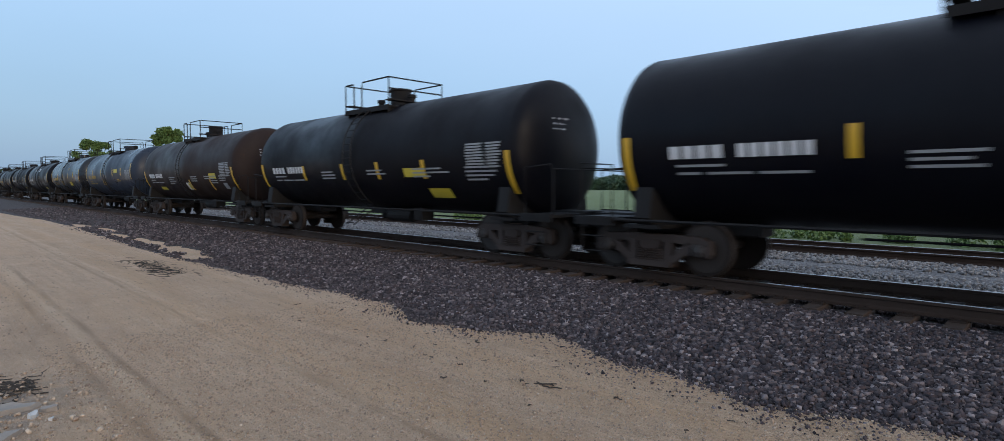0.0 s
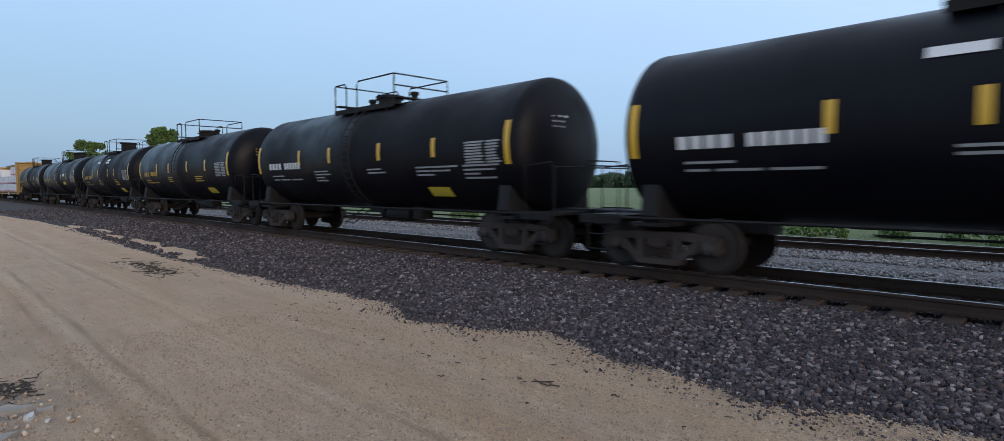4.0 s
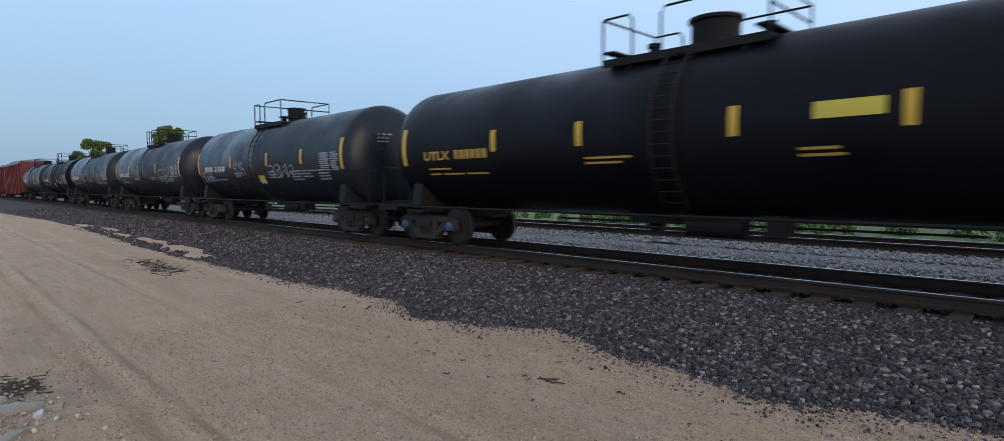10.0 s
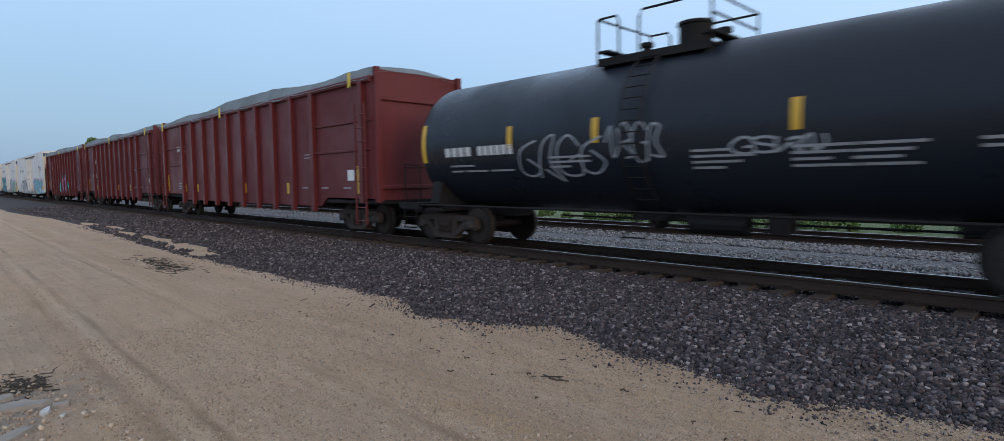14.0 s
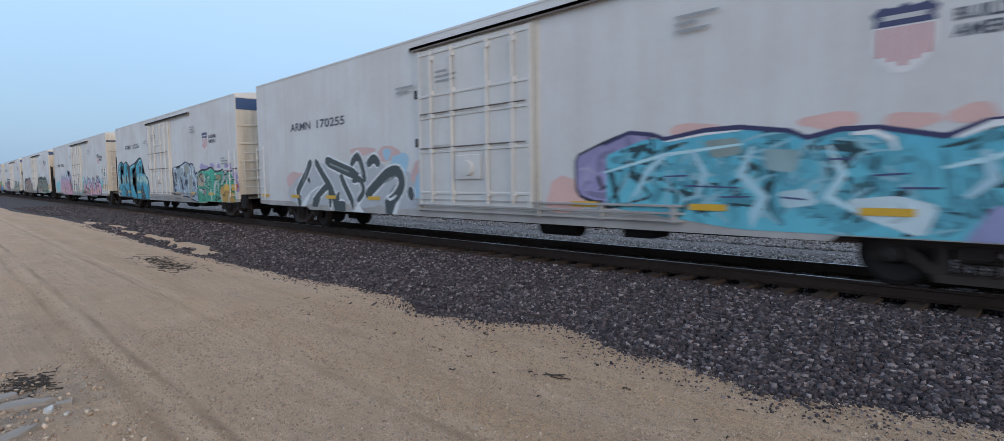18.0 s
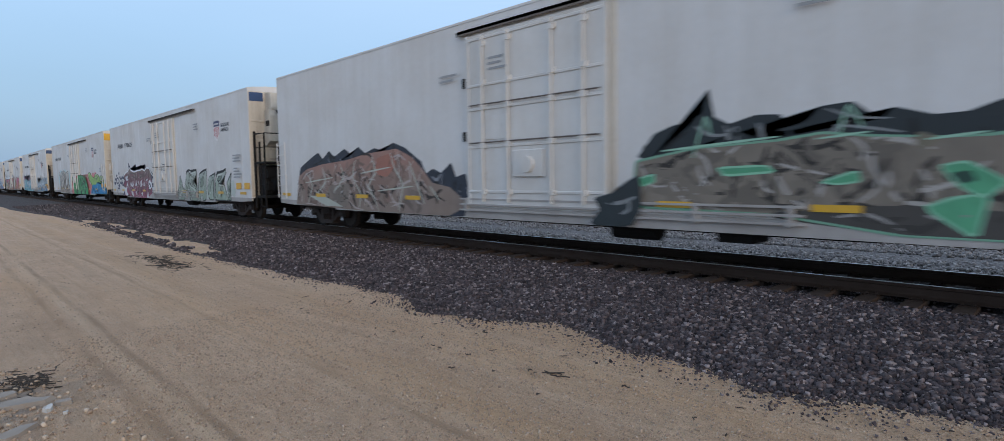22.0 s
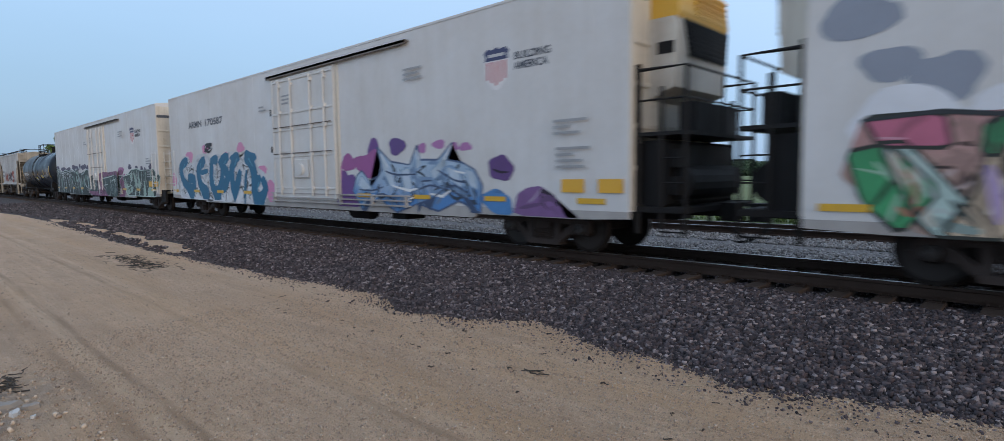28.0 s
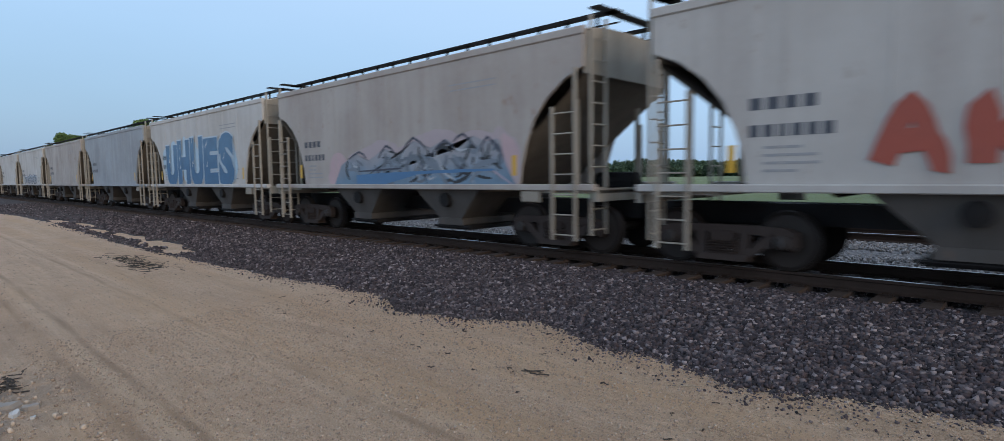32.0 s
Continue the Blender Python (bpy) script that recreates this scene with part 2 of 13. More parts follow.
    rim = n.new("ShaderNodeMapRange")
    rim.inputs[1].default_value, rim.inputs[2].default_value, rim.inputs[3].default_value, rim.inputs[4].default_value = 0.35, 1.15, 1.0, 0.0
    l.new(spot.outputs["Value"], rim.inputs[0])
    ragged = n.new("ShaderNodeMath")
    ragged.operation = "MULTIPLY"
    l.new(rim.outputs[0], ragged.inputs[0])
    l.new(noisy(n, l, vec, 5.0, 6, 0.36, 0.56), ragged.inputs[1])
    dirt = mixc(n, l, wfac(n, l, ragged.outputs[0], 0.8), dirt, mixc(n, l, fine, (0.20, 0.175, 0.15), (0.36, 0.32, 0.28)))
    # warm sandy streaks where tyres have dragged the fines
    sand = noisy(n, l, vec, 1.0, 5, 0.50, 0.70, (0.13, 1.15, 1), 0.6)
    dirt = mixc(n, l, wfac(n, l, sand, 0.55), dirt, (0.66, 0.43, 0.25))
    damp = noisy(n, l, vec, 1.0, 6, 0.55, 0.68, (0.28, 1.6, 1), 0.65)
    dirt = mixc(n, l, wfac(n, l, damp, 0.42), dirt, (0.40, 0.265, 0.17))
    big = noisy(n, l, vec, 0.06, 5, 0.38, 0.62)
    blades = noisy(n, l, vec, 6.0, 6, 0.3, 0.7, (1, 1, 1), 0.75)
    grass = mixc(n, l, big, (0.14, 0.19, 0.075), (0.21, 0.25, 0.12))
    grass = mixc(n, l, wfac(n, l, blades, 0.6), grass, (0.09, 0.13, 0.045))
    # grass begins behind the far track
    mr = n.new("ShaderNodeMapRange")
    mr.inputs[1].default_value, mr.inputs[2].default_value = 10.5, 12.5
    l.new(s.outputs[1], mr.inputs[0])
    edge = noisy(n, l, vec, 0.9, 5, 0.2, 0.8)
    ad = n.new("ShaderNodeMath")
    ad.operation, ad.use_clamp = "MULTIPLY_ADD", True
    l.new(mr.outputs[0], ad.inputs[0])
    ad.inputs[1].default_value = 1.8
    l.new(wfac(n, l, edge, -0.6), ad.inputs[2])
    l.new(mixc(n, l, ad.outputs[0], dirt, grass), b.inputs["Base Color"])
    h = n.new("ShaderNodeMath")
    h.operation = "ADD"
    l.new(fine, h.inputs[0])
    l.new(wfac(n, l, mid, 2.0), h.inputs[1])
    h2 = n.new("ShaderNodeMath")
    h2.operation = "MULTIPLY_ADD"
    l.new(clods, h2.inputs[0])
    h2.inputs[1].default_value = -1.2
    l.new(h.outputs[0], h2.inputs[2])
    h3 = n.new("ShaderNodeMath")
    h3.operation = "MULTIPLY_ADD"
    l.new(speck, h3.inputs[0])
    h3.inputs[1].default_value = 0.35
    l.new(h2.outputs[0], h3.inputs[2])
    h4 = n.new("ShaderNodeMath")
    h4.operation = "ADD"
    l.new(h3.outputs[0], h4.inputs[0])
    l.new(wfac(n, l, tr2.outputs[0], 0.5), h4.inputs[1])
    h5 = n.new("ShaderNodeMath")
    h5.operation = "MULTIPLY_ADD"
    l.new(streak, h5.inputs[0])
    h5.inputs[1].default_value = -1.0
    l.new(h4.outputs[0], h5.inputs[2])
    bumped(n, l, b, h5.outputs[0], 1.0, 0.022)
    return m


def stone_material(name, cols, bump=0.4):
    m, n, l, b = matnode(name, 0.9)
    g = n.new("ShaderNodeNewGeometry")
    r = n.new("ShaderNodeValToRGB")
    l.new(g.outputs["Random Per Island"], r.inputs[0])
    els = r.color_ramp.elements
    els[0].color, els[1].color = (*cols[0], 1), (*cols[-1], 1)
    for i, c in enumerate(cols[1:-1], 1):
        e2 = els.new(i / (len(cols) - 1))
        e2.color = (*c, 1)
    tcn = n.new("ShaderNodeTexCoord")
    f = noisy(n, l, tcn.outputs["Object"], 40, 4, 0.3, 0.7)
    l.new(mixc(n, l, wfac(n, l, f, 0.3), r.outputs[0], tuple(v * 0.6 for v in cols[1])), b.inputs["Base Color"])
    bumped(n, l, b, f, bump, 0.006)
    return m


def bed_material(name, a, b2, c):
    """Gravel seen from far: a cell pattern of stones."""
    m, n, l, b = matnode(name, 0.95)
    tcn = n.new("ShaderNodeTexCoord")
    v = n.new("ShaderNodeTexVoronoi")
    v.inputs["Scale"].default_value = 19
    l.new(tcn.outputs["Object"], v.inputs["Vector"])
    sx = n.new("ShaderNodeSeparateXYZ")
    l.new(v.outputs["Color"], sx.inputs[0])
    col = mixc(n, l, sx.outputs[0], a, b2)
    big = noisy(n, l, tcn.outputs["Object"], 0.8, 5, 0.35, 0.7)
    col = mixc(n, l, wfac(n, l, big, 0.4), col, c)
    # cell rims are painted darker in place of shade between the stones
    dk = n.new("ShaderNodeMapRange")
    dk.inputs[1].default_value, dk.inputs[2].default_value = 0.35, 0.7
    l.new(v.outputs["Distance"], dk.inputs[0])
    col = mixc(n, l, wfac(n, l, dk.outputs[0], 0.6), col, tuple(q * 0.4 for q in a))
    l.new(col, b.inputs["Base Color"])
    inv = n.new("ShaderNodeMath")
    inv.operation = "SUBTRACT"
    inv.inputs[0].default_value = 1.0
    l.new(v.outputs["Distance"], inv.inputs[1])
    bumped(n, l, b, inv.outputs[0], 0.8, 0.03)
    return m


M_DIRT = ground_material()
BAL = [(0.009, 0.008, 0.010), (0.042, 0.032, 0.037), (0.088, 0.066, 0.069), (0.022, 0.018, 0.022), (0.230, 0.185, 0.183), (0.078, 0.050, 0.049), (0.016, 0.013, 0.017), (0.115, 0.090, 0.093), (0.030, 0.024, 0.029), (0.406, 0.343, 0.337)]
M_BALLAST = stone_material("ballast_stone", BAL)
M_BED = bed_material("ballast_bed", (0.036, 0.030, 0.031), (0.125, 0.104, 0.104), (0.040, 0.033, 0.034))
# far bed colour is toned down to carry the cars' shadow on it
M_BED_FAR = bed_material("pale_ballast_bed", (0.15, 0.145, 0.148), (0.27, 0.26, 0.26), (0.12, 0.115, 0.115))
M_STONE_FAR = stone_material("pale_ballast_stone", [(0.10, 0.097, 0.10), (0.26, 0.25, 0.25), (0.42, 0.41, 0.40), (0.16, 0.155, 0.155), (0.33, 0.315, 0.305)])
M_RAIL = weathered("rail_rust", (0.04, 0.026, 0.02), (0.022, 0.016, 0.013), 0.8, 0, 0.5, None, 0, 0.2)
M_HEAD = weathered("rail_head_polished", (0.42, 0.42, 0.43), (0.22, 0.20, 0.19), 0.32, 0.9)
M_TIE = weathered("creosoted_tie", (0.066, 0.046, 0.037), (0.036, 0.027, 0.023), 0.9)


def axis_steps(lo, hi, near, far, c0):
    """Cuts that are dense near c0 and widen outward."""
    out, x, s = [c0], c0, near
    while x < hi:
        x += s
        s = min(far, s * 1.12)
        out.append(min(x, hi))
    x, s = c0, near
    while x > lo:
        x -= s
        s = min(far, s * 1.12)
        out.insert(0, max(x, lo))
    return out


def rut(y, c, w, d):
    return -d * math.exp(-((y - c) / w) ** 2)


def ground_height(x, y):
    h = 0.022 * noise.noise((x * 0.5, y * 0.9, 0.0)) + 0.008 * noise.noise((x * 2.3, y * 3.1, 4.0))
    if y < -4.6 and y > -14:
        wob = 0.05 * noise.noise((x * 0.3, 3.3, 0))
        h += rut(y - wob, -8.62, 0.07, 0.012) + rut(y - wob, -8.95, 0.08, 0.012) + rut(y - wob, -7.46, 0.07, 0.008) + rut(y - wob, -8.78, 0.08, -0.008)
    if y > 13:
        k = min(1.0, (y - 13) / 40)
        h += k * (0.35 * noise.noise((x * 0.012, y * 0.012, 7.0)))
    return h


xs = axis_steps(-1500, 1500, 0.16, 90, -3.0)
ys = axis_steps(-1200, 1800, 0.075, 90, -8.0)
H = len(ys)
gv = [(x, y, ground_height(x, y)) for x in xs for y in ys]
gf = [(i * H + j, (i + 1) * H + j, (i + 1) * H + j + 1, i * H + j + 1) for i in range(len(xs) - 1) for j in range(H - 1)]
gm = bpy.data.meshes.new("ground")
gm.from_pydata(gv, [], gf)
gm.polygons.foreach_set("use_smooth", [True] * len(gf))
gm.materials.append(M_DIRT)
ground = tagged(new("ground", gm), "packed tan dirt road with wheel ruts, green field beyond", "ground", kind="structure")


EDGE = [(-420, -6.2), (-54, -6.0), (-40, -5.1), (-33, -4.95), (-26, -5.25), (-19, -5.45), (-15, -5.3), (-9.9, -5.08), (-8.6, -5.0), (-7.9, -4.85), (-6.6, -5.2), (-5.6, -5.05),
        (-4.7, -4.5), (-4.1, -4.65), (-3.5, -5.0), (-2.9, -4.9), (-1.8, -5.15), (-0.9, -4.85), (0, -4.6), (160, -4.8)]
ISLES = [(-29.5, -4.35, 2.4, 0.30), (-33.5, -4.6, 2.0, 0.28), (-22.3, -4.65, 1.9, 0.33), (-18.4, -4.7, 1.9, 0.42), (-25.5, -4.7, 1.5, 0.25), (-16.6, -4.95, 1.0, 0.3)]


def isle(x, y):
    """How deep a bare patch of dirt lies open at this place, 0 to 1."""
    d = 0.0
    for cx, cy, rx, ry in ISLES:
        q = ((x - cx) / rx) ** 2 + ((y - cy) / ry) ** 2 + 0.9 * noise.noise((x * 1.9, y * 3.5, 1.0))
        d = max(d, 1.0 - q)
    return max(0.0, min(1.0, d * 3))


def shoulder_edge(x):
    """The ragged foot of the ballast on the dirt, y by x."""
    for (x0, y0), (x1, y1) in zip(EDGE, EDGE[1:]):
        if x <= x1:
            break
    k = (x - x0) / (x1 - x0)
    e1 = 0.13 * noise.noise((x * 1.3, 5.0, 0)) + 0.09 * noise.noise((x * 4.1, 2.0, 0)) + 0.05 * noise.noise((x * 11, 2.0, 3.0))
    return y0 + (y1 - y0) * k + e1


def ballast_z(y, edge):
    """Ballast height over the dirt: a flat top round the ties, then the slope."""
    if y > -2.0:
        return RT - 0.21 if y < -1.5 else RT - 0.21 - 0.065 * min(1, (y + 1.5) / 0.18)
    k = (y - edge) / (-2.0 - edge)
    return max(-0.03, (RT - 0.21) * max(0, k) ** 0.8)


def bed(name, rows, x0, x1, mat, label):
    """A strip of bed along x; rows(x) gives its cross-section."""
    bxs, x = [], x0
    while x < x1:
        bxs.append(x)
        x += 0.12 if -25 < x < 6 else 0.5 if -80 < x < 20 else 6
    bxs.append(x1)
    vv, n = [], 0
    for x in bxs:
        sec = rows(x)
        n = len(sec)
        vv += [(x, y, z + 0.012 * noise.noise((x * 5, y * 5, 0))) for y, z in sec]
    ff = [(i * n + j, (i + 1) * n + j, (i + 1) * n + j + 1, i * n + j + 1) for i in range(len(bxs) - 1) for j in range(n - 1)]
    me = bpy.data.meshes.new(name)
    me.from_pydata(vv, [], ff)
    me.materials.append(mat)
    return tagged(new(name, me), label, "ballast", kind="structure")


def near_bed(x):
    e = shoulder_edge(x)
    ys2 = [e + (-2.0 - e) * (k / 22) ** 1.4 for k in range(23)]
    return [(e - 0.15, -0.05)] + [(y, ballast_z(y, e) - 0.14 * isle(x, y)) for y in ys2] + [(-1.5, RT - 0.22), (-1.32, RT - 0.285)] + [(y, RT - 0.285) for y in (-0.9, -0.7, 0, 0.7, 1.4, 1.9)] + [(2.6, 0.06), (3.2, 0.045)]


def far_bed(x):
    return [(3.1, 0.04), (3.8, 0.07), (4.4, 0.10), (5.0, 0.12), (6.0, 0.12), (7.0, 0.12), (8.6, 0.12), (9.4, 0.05), (10.4, -0.04)]


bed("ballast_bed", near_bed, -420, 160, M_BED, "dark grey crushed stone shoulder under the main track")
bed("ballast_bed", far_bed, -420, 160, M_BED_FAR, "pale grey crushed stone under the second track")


def stones(name, spots, mat, label, seed):
    """Broken stones: jittered eight-cornered lumps in one mesh."""
    rng = np.random.RandomState(seed)
    n = len(spots)
    sp = np.array(spots)
    base = np.array([(x, y, z) for x in (-1, 1) for y in (-1, 1) for z in (-1, 1)], float) * 0.5
    v = base[None] + rng.uniform(-0.24, 0.24, (n, 8, 3))
    v *= rng.uniform(0.6, 1.15, (n, 1, 3))
    a, t = rng.uniform(0, 6.283, n), rng.uniform(-0.7, 0.7, n)
    ca, sa, ct, st = np.cos(a)[:, None], np.sin(a)[:, None], np.cos(t)[:, None], np.sin(t)[:, None]
    x, y, z = v[..., 0], v[..., 1], v[..., 2]
    y, z = y * ct - z * st, y * st + z * ct
    x, y = x * ca - y * sa, x * sa + y * ca
    v = np.stack([x, y, z], -1) * sp[:, 3][:, None, None] + sp[:, None, :3]
    q = np.array([(0, 1, 3, 2), (4, 6, 7, 5), (0, 4, 5, 1), (2, 3, 7, 6), (0, 2, 6, 4), (1, 5, 7, 3)])
    f = (q[None] + 8 * np.arange(n)[:, None, None]).reshape(-1)
    me = bpy.data.meshes.new(name)
    me.vertices.add(n * 8)
    me.vertices.foreach_set("co", v.reshape(-1))
    me.loops.add(len(f))
    me.loops.foreach_set("vertex_index", f.astype(np.int32))
    me.polygons.add(n * 6)
    me.polygons.foreach_set("loop_start", np.arange(0, len(f), 4, dtype=np.int32))
    me.update(calc_edges=True)
    me.materials.append(mat)
    return tagged(new(name, me), label, "gravel", kind="stuff")


rs = np.random.RandomState(5)
spots = []
for x0, x1, dens in ((-6, 3, 2300), (-11, -6, 1500), (-18, -11, 650), (-32, -18, 210), (-60, -32, 50)):
    for _ in range(int((x1 - x0) * 3.6 * dens)):
        x, y = rs.uniform(x0, x1), rs.uniform(-5.5, -0.93)
        e = shoulder_edge(x)
        if y < e - 0.7 * rs.rand() ** 4.4 or (x < -15 and isle(x, y) > 0.3 * rs.rand()):
            continue
        size = (0.017 + 0.036 * rs.rand() ** 2.2) * (1.0 if x > -18 else 1.3) * (0.5 + 0.5 * min(1.0, max(0.0, (y - e + 0.1) / 0.45)))
        spots.append((x, y, ballast_z(y, e) + size * (0.1 + 0.25 * rs.rand()), size))
    for _ in range(int((x1 - x0) * 1.4 * dens * 0.35)):
        x, y = rs.uniform(x0, x1), rs.uniform(-0.6, 0.6)
        spots.append((x, y, RT - 0.265, rs.uniform(0.03, 0.05)))
stones("ballast", spots, M_BALLAST, "dark grey crushed stone ballast spilling onto dirt", 1)
spots = []
for x0, x1, dens in ((-10, 4, 130), (-24, -10, 60), (-45, -24, 22)):
    for _ in range(int((x1 - x0) * 8.5 * dens)):
        x, y = rs.uniform(x0, x1), rs.uniform(0.9, 9.3)
        z = 0.13 if y > 4.6 else 0.16 if y < 1.9 else 0.07
        spots.append((x, y, z, rs.uniform(0.035, 0.07)))
stones("ballast", spots, M_STONE_FAR, "pale grey crushed stone between the tracks", 2)
spots = [(rs.uniform(-22, 1.0), rs.uniform(-9.6, -5.0), 0.0, 0.004 + 0.014 * rs.rand() ** 3) for _ in range(9000)]
spots += [(rs.uniform(-8.5, 1.8), rs.uniform(-9.2, -4.6), 0.0, 0.006 + 0.012 * rs.rand() ** 2) for _ in range(26000)]
spots += [(rs.uniform(-7.5, -4.2), -10.6 + abs(rs.normal(0, 0.7)), 0.0, 0.006 + 0.03 * rs.rand() ** 2.5) for _ in range(2600)]
stones("pebbles", [(x, y, ground_height(x, y) + s * 0.2, s) for x, y, _, s in spots],
       stone_material("pebble", [(0.46, 0.34, 0.24), (0.33, 0.24, 0.17), (0.62, 0.49, 0.37), (0.26, 0.19, 0.14), (0.54, 0.41, 0.30)]), "small loose pebbles on the dirt road", 3)


def rail_profile():
    return [(-0.076, -0.186), (0.076, -0.186), (0.076, -0.175), (0.02, -0.155), (0.010, -0.14), (0.010, -0.055), (0.036, -0.042), (0.037, -0.014), (0.030, -0.004),
            (-0.030, -0.004), (-0.037, -0.014), (-0.036, -0.042), (-0.010, -0.055), (-0.010, -0.14), (-0.02, -0.155), (-0.076, -0.175)]


def track(y0, z0, x0, x1, tie0, tie1, pitch, label):
    tr = tagged(new("railway_track"), label, "track", kind="structure")
    tr.location = (0, y0, z0)
    for s in (-1, 1):
        bm = bmesh.new()
        prism(bm, rail_profile(), 0, x0, x1)
        r = part("rail", bm, M_RAIL, tr, "rusty brown steel rail", (0, s * 0.7525, 0))
        bm = bmesh.new()
        prism(bm, [(-0.029, -0.0035), (-0.022, 0.0), (0.022, 0.0), (0.029, -0.0035)], 0, x0, x1)
        part("running_surface", bm, M_HEAD, r, "bright worn top of the rail")

    def tie(bm):
        box(bm, -0.115, 0.115, -1.3, 1.3, -0.36, -0.196, 0.012)

    def plate(bm):
        box(bm, -0.09, 0.09, -0.19, 0.19, -0.196, -0.178)
        for sx in (-0.06, 0.06):
            for sy in (-0.1, 0.1):
                box(bm, sx - 0.014, sx + 0.014, sy - 0.016, sy + 0.016, -0.178, -0.15)
    rg = random.Random(4)
    x = tie0
    while x < tie1:
        t = sub("tie", "tie", tie, M_TIE, tr, at=(x + rg.uniform(-0.03, 0.03), rg.uniform(-0.05, 0.05), rg.uniform(-0.012, 0.008)), rz=rg.uniform(-0.012, 0.012))
        if -16 < x < 2 and y0 < 1:
            for s in (-1, 1):
                sub("tie_plate", "tie_plate", plate, M_RAIL, t, at=(0, s * 0.7525, 0))
        x += pitch
    bm = bmesh.new()
    x = tie0 - pitch
    while x > -260:
        box(bm, x - 0.115, x + 0.115, -1.3, 1.3, -0.36, -0.196)
        x -= pitch
    tagged(part("distant_ties", bm, M_TIE, tr), kind="stuff")
    return tr


track(0, RT, -420, 160, -100, 25, 0.55, "main railway track on dark wooden ties")
track(7.05, RT - 0.02, -420, 160, -70, 20, 0.55, "second railway track beside a green field")


# ---- the train: shared running gear
M_TRUCK = weathered("truck_cast_steel", (0.052, 0.040, 0.036), (0.022, 0.017, 0.015), 0.85, 0, 0.5, None, 0, 0.2)
M_WHEEL = weathered("wheel_rust", (0.020, 0.015, 0.013), (0.012, 0.0095, 0.0085), 0.85, 0, 0.5, None, 0, 0.2)
M_TREAD = weathered("wheel_tread", (0.042, 0.034, 0.030), (0.024, 0.019, 0.017), 0.6, 0.3)
M_CAP = weathered("bearing_cap", (0.040, 0.034, 0.032), (0.022, 0.018, 0.017), 0.65)
M_BLACK = weathered("black_steel", (0.0075, 0.0075, 0.0085), (0.014, 0.012, 0.011), 0.7, 0, 0.5, None, 0, 0.25)
M_STRIP = paint((0.62, 0.36, 0.02), 0.35, 0.3, "yellow_reflective_strip")
M_WHITE = paint((0.62, 0.62, 0.62), 0.6, 0.45, "white_stencil_paint")
M_GREYMARK = paint((0.30, 0.31, 0.32), 0.6, 0.5, "grey_stencil_paint")
M_TAG = paint((0.30, 0.325, 0.35), 0.7, 0.6, "thin_white_spray")
M_GOLD = paint((0.50, 0.30, 0.03), 0.6, 0.45, "gold_stencil_paint")
M_YPATCH = paint((0.60, 0.47, 0.04), 0.5, 0.3, "yellow_placard")


def wheelset_mesh(bm):
    for s in (-1, 1):
        prof = [(0.68, 0.10), (0.675, 0.19), (0.685, 0.36), (0.672, 0.40), (0.672, 0.47), (0.690, 0.485), (0.712, 0.462), (0.815, 0.454), (0.818, 0.40), (0.77, 0.37), (0.755, 0.19), (0.83, 0.17), (0.83, 0.10)]
        lathe(bm, [(s * a, r) for a, r in prof], 1, 28)
    lathe(bm, [(-0.70, 0.085), (0.70, 0.085)], 1, 10)
    lathe(bm, [(-1.0, 0.07), (-0.8, 0.07)], 1, 8)
    lathe(bm, [(0.8, 0.07), (1.0, 0.07)], 1, 8)


def tread_mesh(bm, s):
    lathe(bm, [(s * 0.70, 0.40), (s * 0.72, 0.4655), (s * 0.812, 0.4575), (s * 0.8125, 0.44)], 1, 28)


def cap_mesh(bm):
    lathe(bm, [(0, 0.105), (0.11, 0.11), (0.13, 0.10), (0.14, 0.06), (0.15, 0.02)], 1, 14)
    for k in range(3):
        t = k * 2.094
        lathe(bm, [(0.13, 0.018), (0.165, 0.018)], 1, 6, (0.06 * math.sin(t), 0, 0.06 * math.cos(t)))


def sideframe_mesh(bm):
    """A cast side frame, outer face towards +y of its own space."""
    y0, y1 = -0.07, 0.075
    top = [(-1.06, 0.60), (-0.95, 0.67), (-0.42, 0.69), (0.42, 0.69), (0.95, 0.67), (1.06, 0.60), (0.95, 0.52), (0.40, 0.56), (-0.40, 0.56), (-0.95, 0.52)]
    prism(bm, top, 1, y0, y1)
    for s in (-1, 1):
        prism(bm, [(s * 1.08, 0.62), (s * 1.10, 0.40), (s * 1.04, 0.33), (s * 1.0, 0.36), (s * 1.0, 0.58)], 1, y0, y1)
        prism(bm, [(s * 0.76, 0.58), (s * 0.74, 0.36), (s * 0.66, 0.34), (s * 0.62, 0.58)], 1, y0, y1)
        prism(bm, [(s * 0.80, 0.56), (s * 0.72, 0.42), (s * 0.40, 0.16), (s * 0.30, 0.22), (s * 0.60, 0.50)], 1, y0 + 0.01, y1 + 0.015)
        prism(bm, [(s * 0.42, 0.60), (s * 0.27, 0.60), (s * 0.25, 0.20), (s * 0.40, 0.18)], 1, y0, y1 + 0.02)
    prism(bm, [(-0.44, 0.24), (-0.40, 0.13), (0.40, 0.13), (0.44, 0.24)], 1, y0 - 0.05, y1 + 0.05)


def springs_mesh(bm):
    for x in (-0.16, 0.0, 0.16):
        for y in (-0.03, 0.09):
            pts = [(x + 0.055 * math.cos(a), y + 0.055 * math.sin(a), 0.24 + 0.21 * a / 31.4) for a in (k * 0.785 for k in range(41))]
            rod(bm, pts, 0.014, 4)


